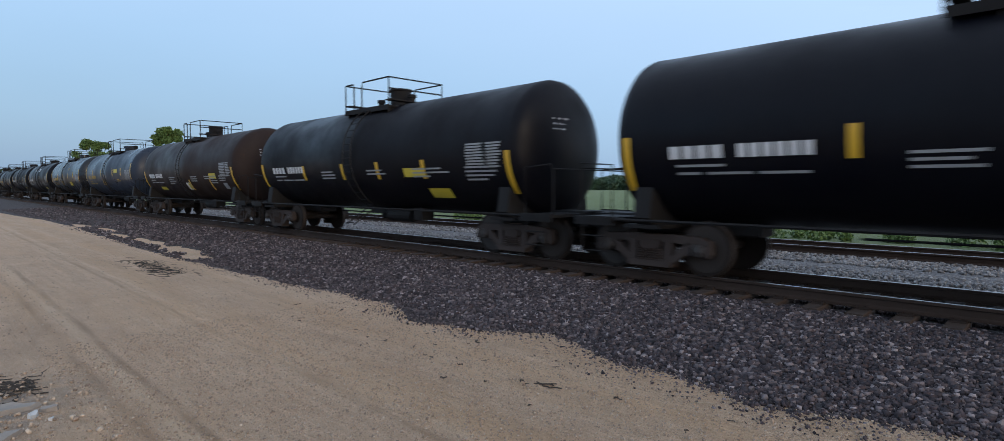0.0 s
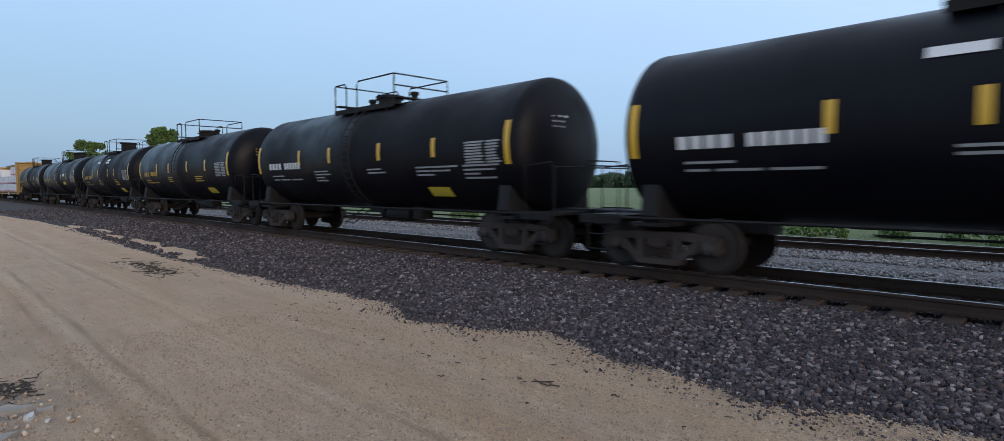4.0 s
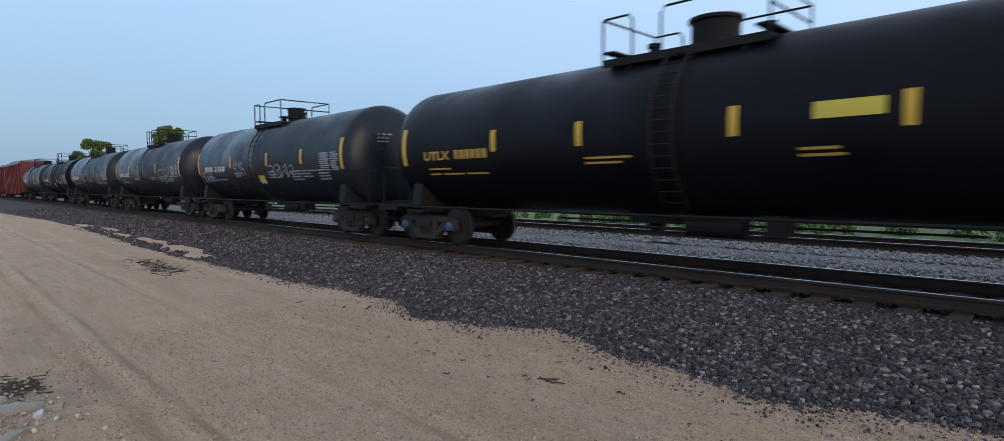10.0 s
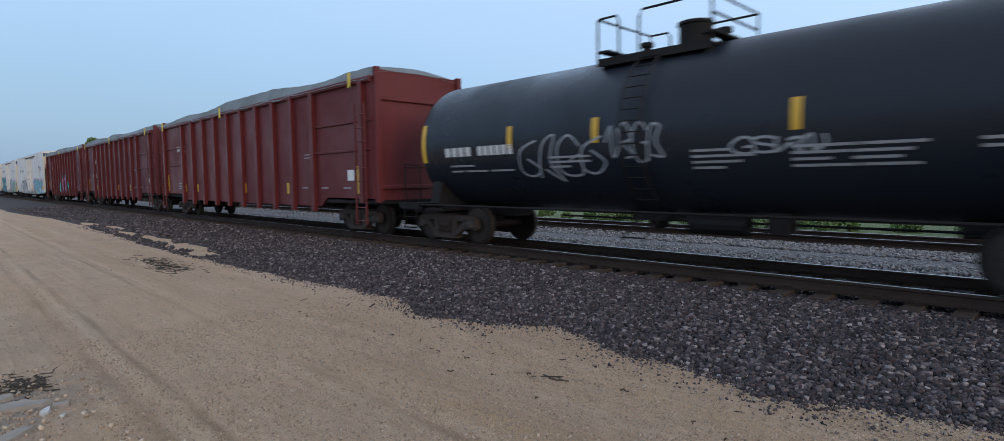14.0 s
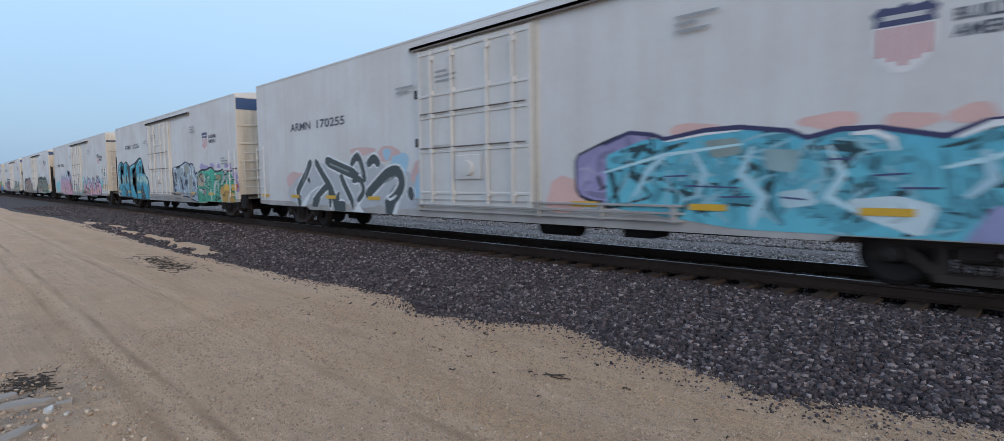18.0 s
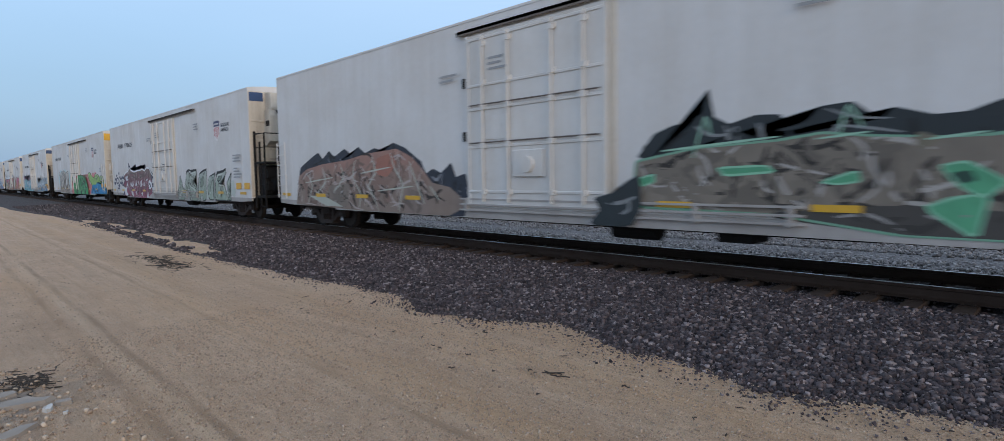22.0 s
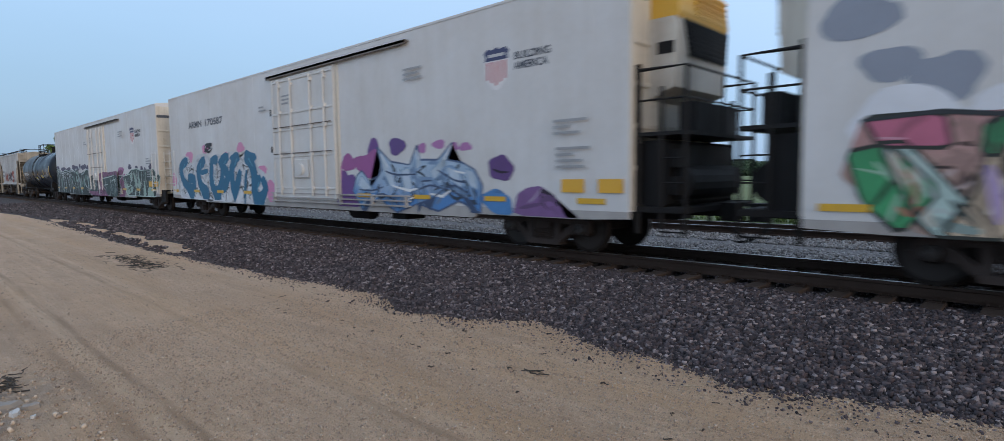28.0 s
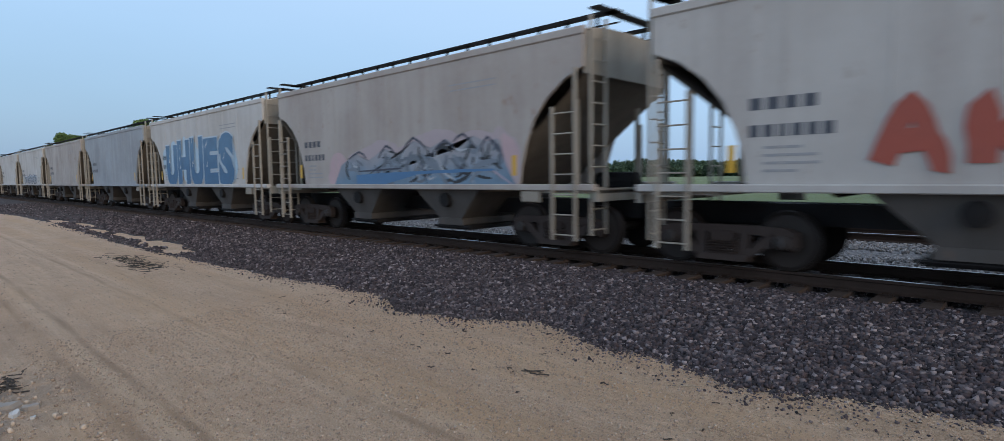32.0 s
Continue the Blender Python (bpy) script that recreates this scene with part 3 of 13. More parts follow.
def bolster_mesh(bm):
    box(bm, -0.2, 0.2, -1.12, 1.12, 0.44, 0.60, 0.04)
    lathe(bm, [(0.6, 0.2), (0.68, 0.18)], 2, 16)
    for s in (-1, 1):
        box(bm, -1.15, -1.05, s * 0.55 - 0.5, s * 0.55 + 0.5, 0.36, 0.46)


def brake_beam_mesh(bm):
    box(bm, 0.34, 0.40, -0.75, 0.75, 0.36, 0.42)
    box(bm, -0.40, -0.34, -0.75, 0.75, 0.36, 0.42)


def coupler_mesh(bm):
    box(bm, -0.75, 0.0, -0.09, 0.09, 0.74, 0.92, 0.03)
    prism(bm, [(0.0, -0.13), (0.22, -0.16), (0.31, -0.06), (0.24, 0.02), (0.33, 0.16), (0.2, 0.2), (0.0, 0.13)], 2, 0.68, 0.98)
    rod(bm, [(-0.1, 0.25, 0.7), (0.1, 0.27, 0.45), (0.35, 0.26, 0.33), (0.5, 0.2, 0.33)], 0.022, 6)


def running_gear(car, centres, ends, cap=M_CAP):
    """Two trucks, four wheelsets and both couplers. Returns the wheelsets."""
    sets = []
    for cx in centres:
        b = sub("truck_bolster", "bolster", bolster_mesh, M_TRUCK, car, at=(cx, 0, 0))
        sub("brake_beam", "brake_beam", brake_beam_mesh, M_TRUCK, b)
        for s in (-1, 1):
            sf = sub("truck_side_frame", "sideframe", sideframe_mesh, M_TRUCK, car, "cast steel truck side frame", (cx, s * 1.0, 0), 0 if s > 0 else math.pi)
            sub("spring_nest", "springs", springs_mesh, M_TRUCK, sf)
        for dx in (-0.889, 0.889):
            w = sub("wheelset", "wheelset", wheelset_mesh, M_WHEEL, car, "pair of rusty steel wheels on an axle", (cx + dx, 0, 0.457), smooth=True)
            for s in (-1, 1):
                sub("tread", "tread%d" % s, lambda bm: tread_mesh(bm, s), M_TREAD, w, "bright worn tread", smooth=True)
                sub("bearing_cap", "cap", cap_mesh, cap, w, at=(0, s * 0.98, 0), rz=0 if s > 0 else math.pi, smooth=True)
            sets.append(w)
    for s in (-1, 1):
        sub("coupler", "coupler", coupler_mesh, M_BLACK, car, "knuckle coupler with air hose", (s * (ends - 0.32), 0, 0), 0 if s > 0 else math.pi)
    return sets


def side_bars(car, name, mat, bars, wall, label="", y_of=None):
    """Stencilled lines as flat bars on the near wall: (x0, x1, z0, z1)."""
    bm = bmesh.new()
    for x0, x1, z0, z1 in bars:
        if y_of:
            nseg = 4
            zz = [z0 + (z1 - z0) * k / nseg for k in range(nseg + 1)]
            for a, b in zip(zz, zz[1:]):
                face(bm, [(x0, y_of(a), a), (x1, y_of(a), a), (x1, y_of(b), b), (x0, y_of(b), b)])
        else:
            face(bm, [(x0, wall, z0), (x1, wall, z0), (x1, wall, z1), (x0, wall, z1)])
    ob = part(name, bm, mat, car, label)
    return tagged(ob, label, kind="stuff") if len(bars) > 1 else ob


def glyph_bars(x0, x1, z0, z1, n, gap=0.25, rng=None):
    """A row of n block marks in place of characters."""
    w = (x1 - x0) / n
    out = []
    for i in range(n):
        if rng and rng.random() < 0.12 and 0 < i < n - 1:
            continue
        out.append((x0 + i * w, x0 + (i + 1 - gap) * w, z0, z1))
    return out


def car_marks(car, x, z, h, width, digits, mat, wall, y_of=None, mark=""):
    """The owner's mark as four plain blocks, then the number where it can be read, else blocks."""
    w1 = width * 0.42
    if mark:
        me = lettered(mark, h, mat, 0.008)
        xs_ = [v.co.x for v in me.vertices]
        me.transform(Matrix.Diagonal((w1 / (max(xs_) - min(xs_)), 1, 1, 1)))
        part("owner_mark", me, None, car, "four stencilled capitals", (x, wall, z))
    else:
        side_bars(car, "owner_mark", mat, glyph_bars(x, x + w1, z, z + h, 4, 0.24), wall, "four stencilled block marks", y_of)
    if digits:
        me = lettered(digits, h, mat, 0.008)
        xs_ = [v.co.x for v in me.vertices]
        k = (width * 0.5) / (max(xs_) - min(xs_))
        me.transform(Matrix.Diagonal((k, 1, 1, 1)))
        part("car_number", me, None, car, "stencilled numerals", (x + width * 0.5, wall, z))
    else:
        side_bars(car, "car_number", mat, glyph_bars(x + width * 0.5, x + width, z, z + h, 6, 0.26), wall, "row of stencilled block marks", y_of)


PATHS = {
    "A": ((0, 0), (.5, 1), (1, 0), (.8, .36), (.2, .36)),
    "C": ((1, .8), (.6, 1), (.1, .8), (0, .4), (.3, 0), (.7, .05), (1, .25)),
    "E": ((1, .95), (.1, .95), (.1, .5), (.8, .52), (.1, .48), (.1, .03), (1, .05)),
    "G": ((1, .82), (.55, 1), (.08, .75), (.02, .3), (.4, 0), (.95, .1), (.95, .45), (.55, .45)),
    "I": ((.3, 1), (.5, .95), (.5, .05), (.75, 0)),
    "K": ((.1, 0), (.1, 1), (.1, .42), (.95, 1), (.3, .5), (1, 0)),
    "L": ((.1, 1), (.1, .05), (1, .1)),
    "M": ((0, 0), (.12, 1), (.5, .35), (.88, 1), (1, 0)),
    "N": ((.05, 0), (.1, 1), (.9, 0), (.95, 1)),
    "O": ((.5, 1), (.05, .7), (.05, .3), (.5, 0), (.95, .3), (.95, .7), (.5, 1)),
    "P": ((.1, 0), (.1, .95), (.85, .9), (.9, .55), (.15, .45)),
    "R": ((.1, 0), (.1, 1), (.85, .92), (.85, .58), (.2, .48), (.5, .46), (1, 0)),
    "S": ((1, .85), (.55, 1), (.05, .8), (.2, .55), (.85, .45), (.95, .15), (.5, 0), (0, .15)),
    "T": ((0, .9), (.5, 1), (1, .95), (.5, .93), (.5, 0)),
    "U": ((.05, 1), (.08, .25), (.5, 0), (.92, .25), (.95, 1)),
    "V": ((0, 1), (.5, 0), (1, 1)),
    "0": ((0, .1), (.2, 1), (.55, .3), (.9, .9), (1, .1)),
    "1": ((0, .85), (.5, 1), (.9, .65), (.35, .45), (.95, .2), (.4, 0)),
    "2": ((0, 0), (.3, .9), (.85, 1), (.6, .45), (1, 0), (.3, .2)),
    "3": ((.95, .95), (.2, .8), (.1, .25), (.6, 0), (1, .3), (.5, .55)),
    "4": ((0, .6), (.45, 1), (.5, .1), (.95, .35), (.9, 1)),
    "5": ((.1, 1), (.05, .1), (.6, .5), (.95, 0), (1, .9), (.5, .75))}


def ribbon(bm, pts, widths, wall):
    """A flat band through points, leaning out a hair along its way so that it never lies in its own plane."""
    pts = [Vector(q) for q in pts]
    last = None
    for i, q in enumerate(pts):
        d0 = (q - pts[i - 1]).normalized() if i else None
        d1 = (pts[i + 1] - q).normalized() if i + 1 < len(pts) else d0
        d0 = d0 or d1
        n0, n1 = Vector((-d0.y, d0.x)), Vector((-d1.y, d1.x))
        nn = n0 + n1
        nn = nn.normalized() if nn.length > 0.25 else n1
        k = min(1.45, 1 / max(0.3, abs(nn.dot(n1))))
        y = wall - 0.00006 * i
        a, b = q + nn * widths[i] * 0.5 * k, q - nn * widths[i] * 0.5 * k
        v = (bm.verts.new((a.x, y, a.y)), bm.verts.new((b.x, y, b.y)))
        if last:
            bm.faces.new((last[0], v[0], v[1], last[1]))
        last = v


def smooth_path(pts, k):
    out = []
    for i in range(len(pts) - 1):
        p0, p1, p2, p3 = (Vector(pts[min(max(j, 0), len(pts) - 1)]) for j in (i - 1, i, i + 1, i + 2))
        for s in range(k):
            t = s / k
            out.append(0.5 * ((2 * p1) + (p2 - p0) * t + (2 * p0 - 5 * p1 + 4 * p2 - p3) * t * t + (3 * p1 - p0 - 3 * p2 + p3) * t ** 3))
    out.append(Vector(pts[-1]))
    return out


# ---- tank cars
TANK_Z, TANK_R = 2.36, 1.5


def tank_y(z, off=0.014):
    return -math.sqrt(max(0.01, (TANK_R + off) ** 2 - (z - TANK_Z) ** 2))


# where tags are sprayed, by car: start, width, height of the middle, height
TAGS = {13: ((-2.1, 1.0, 2.12, 0.42), (-5.75, 1.1, 1.86, 0.42), (1.0, 1.8, 1.98, 0.42)), 17: ((-2.95, 2.1, 1.93, 0.75), (-0.75, 1.1, 2.12, 0.6), (1.5, 1.3, 1.98, 0.24))}


def tank_car(kind, paint_mat, cap_mat, marks, label, opt=(), strips=None, digits="", drop=(0.0, 0.0)):
    """kind A: short car, B: longer car."""
    half = 6.05 if kind == "A" else 6.85          # head seam
    bulge = 0.45 if kind == "A" else 0.70
    tc_x, ends = (5.75, 7.47) if kind == "A" else (6.4, 8.3)
    car = tagged(new("tank_car"), label, "tank car", "cars of the freight train")
    rng = random.Random(marks * 13 + len(label))

    def shell(bm):
        prof = [(-half - bulge, 0.02)]
        for k in range(1, 9):
            a = math.pi / 2 * k / 8
            prof.append((-half - bulge * math.cos(a), TANK_R * math.sin(a)))
        prof += [(-half + 0.02, TANK_R + 0.005), (-half + 0.5, TANK_R), (-0.62, TANK_R), (-0.6, TANK_R + 0.008), (0.6, TANK_R + 0.008), (0.62, TANK_R), (half - 0.5, TANK_R), (half - 0.02, TANK_R + 0.005)]
        for k in range(8, 0, -1):
            a = math.pi / 2 * k / 8
            prof.append((half + bulge * math.cos(a), TANK_R * math.sin(a)))
        prof.append((half + bulge, 0.02))
        lathe(bm, prof, 0, 72, (0, 0, TANK_Z))
    tank = part("tank", shared("tank" + kind, shell, paint_mat, True), paint_mat, car, "long riveted black cylinder")
    tank["label"] = "long welded steel cylinder with domed ends"

    # underframe: stub sills, end platforms, saddles, side rails
    for s in (-1, 1):
        sub("stub_sill", "stub" + kind, lambda bm: box(bm, tc_x - 1.6, ends - 0.3, -0.3, 0.3, 0.66, 1.0, 0.03), M_BLACK, car, rz=0 if s > 0 else math.pi)

    def saddle(bm):
        for y in (-1, 1):
            prism(bm, [(y * 0.25, 0.72), (y * 1.25, 0.80), (y * 1.38, 0.98), (y * 1.30, 1.50), (y * 1.02, 1.30), (y * 0.7, 1.06), (y * 0.2, 0.95)], 0, -0.16, 0.16)
        box(bm, -0.35, 0.35, -1.40, 1.40, 0.80, 0.86)
    for s in (-1, 1):
        sub("saddle", "saddle", saddle, M_BLACK, car, "welded tank cradle over the truck", (s * tc_x, 0, 0))

    def platform(bm):
        box(bm, -0.42, 0.42, -1.45, 1.45, 0.90, 0.96)
        for y in (-1.44, 1.40):
            box(bm, -0.42, 0.42, y, y + 0.04, 0.82, 0.98)
        for y in (-1.42, 1.42):
            for z in (0.35, 0.62):
                rod(bm, [(-0.25, y, z), (0.25, y, z)], 0.014, 5)
            for x in (-0.25, 0.25):
                rod(bm, [(x, y, 0.9), (x, y, 0.34)], 0.016, 5)
    for s in (-1, 1):
        sub("end_platform", "endplat", platform, M_BLACK, car, "narrow steel end platform with step", (s * (ends - 0.75), 0, 0))

    def end_rail(bm):
        rod(bm, [(-0.35, -1.35, 0.95), (-0.35, -1.35, 1.9), (0.32, -1.35, 1.95), (0.36, -1.3, 1.85), (0.36, -1.3, 0.95)], 0.018, 6)
        rod(bm, [(-0.35, 1.35, 0.95), (-0.35, 1.35, 1.9), (0.32, 1.35, 1.95), (0.36, 1.3, 1.85), (0.36, 1.3, 0.95)], 0.018, 6)
        rod(bm, [(0.36, -1.3, 1.86), (0.36, 1.3, 1.86)], 0.016, 6)
    for s in (-1, 1):
        sub("end_handrail", "endrail", end_rail, M_BLACK, car, "bent tube handrail", (s * (ends - 0.75), 0, 0), 0 if s > 0 else math.pi)
    for s in (-1, 1):
        bm = bmesh.new()
        rod(bm, [(-tc_x - 0.9, s * 1.40, 0.93), (tc_x + 0.9, s * 1.40, 0.93)], 0.028, 6)
        part("side_rail", bm, M_BLACK, car)

    # brake gear below
    def reservoir(bm):
        lathe(bm, [(-0.55, 0.05), (-0.52, 0.19), (0.52, 0.19), (0.55, 0.05)], 0, 14, (0, -0.45, 0.72))
        box(bm, 0.9, 1.25, -0.75, -0.35, 0.62, 0.95)
        rod(bm, [(-3.6, -0.3, 0.74), (3.6, -0.3, 0.74)], 0.02, 5)
        rod(bm, [(-4.0, 0.3, 0.80), (4.0, 0.3, 0.80)], 0.02, 5)
    sub("air_reservoir", "reservoir", reservoir, M_BLACK, car, "brake air reservoir with rods", (0.9, 0, 0))

    def outlet(bm):
        lathe(bm, [(0.56, 0.14), (0.60, 0.19), (0.72, 0.2), (0.9, 0.26)], 2, 14)
        box(bm, -0.4, 0.4, -0.35, 0.35, 0.72, 0.88)
    sub("bottom_outlet", "outlet", outlet, M_BLACK, car, at=(-0.5, 0, 0))

    # dome platform with its rails
    top = TANK_Z + TANK_R

    def walkway(bm):
        box(bm, -1.75 * nk, 1.3 * nk, 0.45, 0.95, top - 0.16, top - 0.12)
        box(bm, -1.75 * nk, 1.3 * nk, 0.93, 0.96, top - 0.24, top - 0.10)
        for x in (-1.2, 0.0, 0.85):
            box(bm, x, x + 0.05, 0.5, 0.92, top - 0.36, top - 0.16)
    sx = 0.0 if "narrow" in opt else 0.62 if kind == "B" else 0.14 * (marks % 3 - 1)
    nk = 0.74 if "narrow" in opt else 1.0
    for s in (-1, 1):
        sub("grating_walkway", "walkway%d%.2f" % (s, nk), (lambda bm: walkway(bm)) if s > 0 else (lambda bm: (box(bm, -1.75 * nk, 1.3 * nk, -0.95, -0.45, top - 0.16, top - 0.12), box(bm, -1.75 * nk, 1.3 * nk, -0.96, -0.93, top - 0.24, top - 0.10), [box(bm, x, x + 0.05, -0.92, -0.5, top - 0.36, top - 0.16) for x in (-1.2, 0.0, 0.85)])), M_BLACK, car, "grating walkway beside the manway", (sx, 0, 0))
    for x in (-1.75 * nk, 1.05 * nk):
        sub("cross_walkway", "crosswalk", lambda bm: box(bm, 0, 0.25, -0.94, 0.94, top + 0.015, top + 0.05), M_BLACK, car, at=(x + sx, 0, 0))

    rt = top + 0.64

    def railing(pts):
        return lambda bm: rod(bm, pts, 0.021, 6)
    lo = top - 0.14
    pieces = {
        "near_short": [(-1.75, -0.93, lo), (-1.75, -0.93, rt - 0.02), (-1.72, -0.93, rt), (-1.2, -0.93, rt), (-1.12, -0.93, rt - 0.1), (-1.12, -0.93, lo)],
        "near_long": [(-0.55, -0.93, lo), (-0.55, -0.93, rt - 0.1), (-0.47, -0.93, rt), (1.25, -0.93, rt), (1.28, -0.90, rt), (1.28, 0.93, rt), (1.28, 0.93, lo)],
        "corner": [(1.28, -0.93, lo), (1.28, -0.93, rt)],
        "left_end": [(-1.75, -0.90, rt), (-1.75, 0.93, rt), (-1.75, 0.93, lo)],
        "far_short": [(-1.72, 0.93, rt), (-1.2, 0.93, rt), (-1.12, 0.93, rt - 0.1), (-1.12, 0.93, lo)],
        "far_long": [(-0.55, 0.93, lo), (-0.55, 0.93, rt - 0.1), (-0.47, 0.93, rt), (1.25, 0.93, rt)],
        "mid_bar": [(1.28, -0.90, rt - 0.3), (1.28, 0.93, rt - 0.3)]}
    for key, pts in pieces.items():
        sub("railing", "trail_%s%.2f" % (key, nk), railing([(x * nk, y, z) for x, y, z in pts]), M_BLACK, car, "tube railing round the top platform", (sx, 0, 0))

    def manway(bm):
        lathe(bm, [(top - 0.08, 0.34), (top + 0.20, 0.34), (top + 0.21, 0.38), (top + 0.28, 0.38), (top + 0.31, 0.30), (top + 0.33, 0.05)], 2, 20)
        for k in range(8):
            a = k * math.pi / 4
            box(bm, 0.37 * math.cos(a) - 0.03, 0.37 * math.cos(a) + 0.03, 0.37 * math.sin(a) - 0.03, 0.37 * math.sin(a) + 0.03, top + 0.16, top + 0.30)

    def housing(bm):
        lathe(bm, [(top - 0.08, 0.42), (top + 0.42, 0.42), (top + 0.44, 0.47), (top + 0.50, 0.47), (top + 0.52, 0.2)], 2, 24)

    def vent(bm):
        lathe(bm, [(top - 0.1, 0.09), (top + 0.18, 0.09), (top + 0.19, 0.13), (top + 0.27, 0.12), (top + 0.29, 0.03)], 2, 12)
    if "narrow" in opt:
        sub("valve_housing", "narrow_housing", lambda bm: lathe(bm, [(top - 0.08, 0.30), (top + 0.40, 0.30), (top + 0.42, 0.33), (top + 0.47, 0.32), (top + 0.49, 0.1)], 2, 20), M_BLACK, car, "upright valve housing", (0.2, 0, 0), smooth=True)
    elif kind == "B" or "dome" in opt:
        sub("valve_housing", "housing", housing, M_BLACK, car, "round valve housing", (0.62 if kind == "B" else 0.0, 0, 0), smooth=True)
    else:
        sub("manway", "manway", manway, paint_mat if "same" in opt else M_BLACK, car, "bolted manway hatch", (-0.25, 0, 0), smooth=True)
    for x in (-0.8, 0.75) if "narrow" in opt else (-0.6, 1.55) if kind == "B" else (-1.15, 0.95):
        sub("safety_valve", "vent", vent, M_BLACK, car, at=(x, 0, 0), smooth=True)

    # ladder
    def ladder(bm):
        arc = [TANK_Z - 1.42 + 2.72 * k / 14 for k in range(15)]
        for x in (-0.2, 0.2):
            rod(bm, [(x, -1.52, 0.45)] + [(x, tank_y(z, 0.12), z) for z in arc], 0.019, 5)
        for z in [0.5, 0.75] + arc:
            rod(bm, [(-0.2, tank_y(z, 0.12) if z > 0.95 else -1.52, z), (0.2, tank_y(z, 0.12) if z > 0.95 else -1.52, z)], 0.013, 5)
    sub("ladder", "tladder", ladder, M_BLACK, car, "steel ladder up the tank side", (-0.15 if kind == "A" else 0.45, 0, 0))

    # marks on the near side
    def strip(h, w, low):
        def f(bm):
            for k in range(8):
                a, b = -h / 2 + h * k / 8, -h / 2 + h * (k + 1) / 8
                za, zb = TANK_Z + 0.03 - low + a, TANK_Z + 0.03 - low + b
                face(bm, [(-w / 2, tank_y(za), za), (w / 2, tank_y(za), za), (w / 2, tank_y(zb), zb), (-w / 2, tank_y(zb), zb)])
        return f
    e = half - (0.06 if kind == "A" else 0.16)
    for x in (-e, e):
        sub("reflective_strip", "bigstrip%.2f" % drop[0], strip(0.9, 0.15, drop[0]), M_STRIP, car, "tall yellow reflective strip", (x, 0, 0))
    for x in strips or ((-3.05, -1.2, 1.35, 3.6) if kind == "A" else (-3.52, -1.27, 1.6, 3.8)):
        sub("reflective_strip", "smallstrip%.2f" % drop[1], strip(0.45, 0.14, drop[1]), M_STRIP, car, "yellow reflective strip", (x, 0, 0))
    ink = M_GOLD if "gold" in opt else M_WHITE
    q = -e + 0.8
    car_marks(car, q, 2.05 - drop[0] * 0.2, 0.2, 2.2, digits, ink, tank_y(2.27, 0.01), tank_y, "UTLX" if "gold" in opt else "")
    small = [(q + 0.1, q + 0.9, 1.82, 1.86), (q + 0.1, q + 0.5, 1.7, 1.74), (q + 0.6, q + 1.3, 1.7, 1.74), (q + 1.4, q + 2.1, 1.7, 1.74)]
    for x in (-1.9, 0.9, 2.6, 3.4, 4.4) if "gold" not in opt else (-1.2, 2.5):
        x += rng.uniform(-0.3, 0.3)
        for k in range(rng.choice((2, 3, 4))):
            small.append((x, x + rng.uniform(0.5, 1.0), 1.92 - k * 0.09, 1.96 - k * 0.09))
    side_bars(car, "stencil_text", M_GREYMARK if "gold" not in opt else M_GOLD, small, 0, "small stencilled lines", tank_y)
    block = []
    for k in range(9):
        x = e - 1.28
        z = 2.42 - k * 0.062
        block += [(x, x + rng.uniform(0.48, 0.62), z, z + 0.038), (x + 0.66, x + rng.uniform(0.95, 1.12), z, z + 0.038)]
    side_bars(car, "test_stencil", M_GREYMARK, block, 0, "block of test data lines", tank_y)
    if "patches" in opt:
        side_bars(car, "white_patch", M_WHITE, [(-2.0, -1.35, 3.02, 3.16), (0.3, 1.05, 2.98, 3.10), (0.3, 1.05, 3.13, 3.24)], 0, "white sticker", tank_y)
    if "yellow" in opt:
        x = 2.3 if kind == "A" else 2.2
        side_bars(car, "warning_label", M_YPATCH, [(x, x + 0.85, 1.75, 1.97)], 0, "yellow warning label", tank_y)
    if "high" in opt:
        x = 2.1 if kind == "A" else 2.7
        side_bars(car, "warning_label", M_YPATCH, [(x, x + 0.84, 2.33, 2.56)], 0, "yellow warning label", tank_y)
    if "band" in opt:
        side_bars(car, "white_label", M_WHITE, [(2.3, 3.1, 2.38, 2.58)], 0, "white and yellow label", tank_y)
    if "low" in opt:
        side_bars(car, "warning_label", M_YPATCH, [(3.05, 3.85, 1.24, 1.47)], 0, "yellow warning label", tank_y)
    if "placard" in opt:
        side_bars(car, "placard", M_YPATCH, [(0.0, 0.52, 1.55, 1.84)], 0, "yellow and white placard", tank_y)
        side_bars(car, "placard_panel", M_WHITE, [(0.08, 0.44, 1.58, 1.72)], 0, "", lambda z: tank_y(z, 0.02))
    if "midlabel" in opt:
        side_bars(car, "warning_label", M_YPATCH, [(1.95, 2.85, 1.60, 1.86)], 0, "yellow warning label", tank_y)
        side_bars(car, "stencil_line", M_GOLD, [(1.42, 1.98, 2.90, 2.95), (1.42, 1.80, 2.82, 2.85)], 0, "gold stencilled lines", tank_y)
    if "midyellow" in opt:
        side_bars(car, "warning_label", M_YPATCH, [(3.40, 4.18, 1.84, 2.06)], 0, "dull yellow label", tank_y)
        side_bars(car, "warning_label", M_YPATCH, [(-4.10, -3.25, 1.36, 1.50)], 0, "dull yellow label", tank_y)
    if "lowplacard" in opt:
        side_bars(car, "placard", M_WHITE, [(0.14, 0.66, 1.37, 1.69)], 0, "white and yellow placard", tank_y)
        side_bars(car, "placard_panel", M_YPATCH, [(0.40, 0.62, 1.40, 1.66)], 0, "", lambda z: tank_y(z, 0.02))
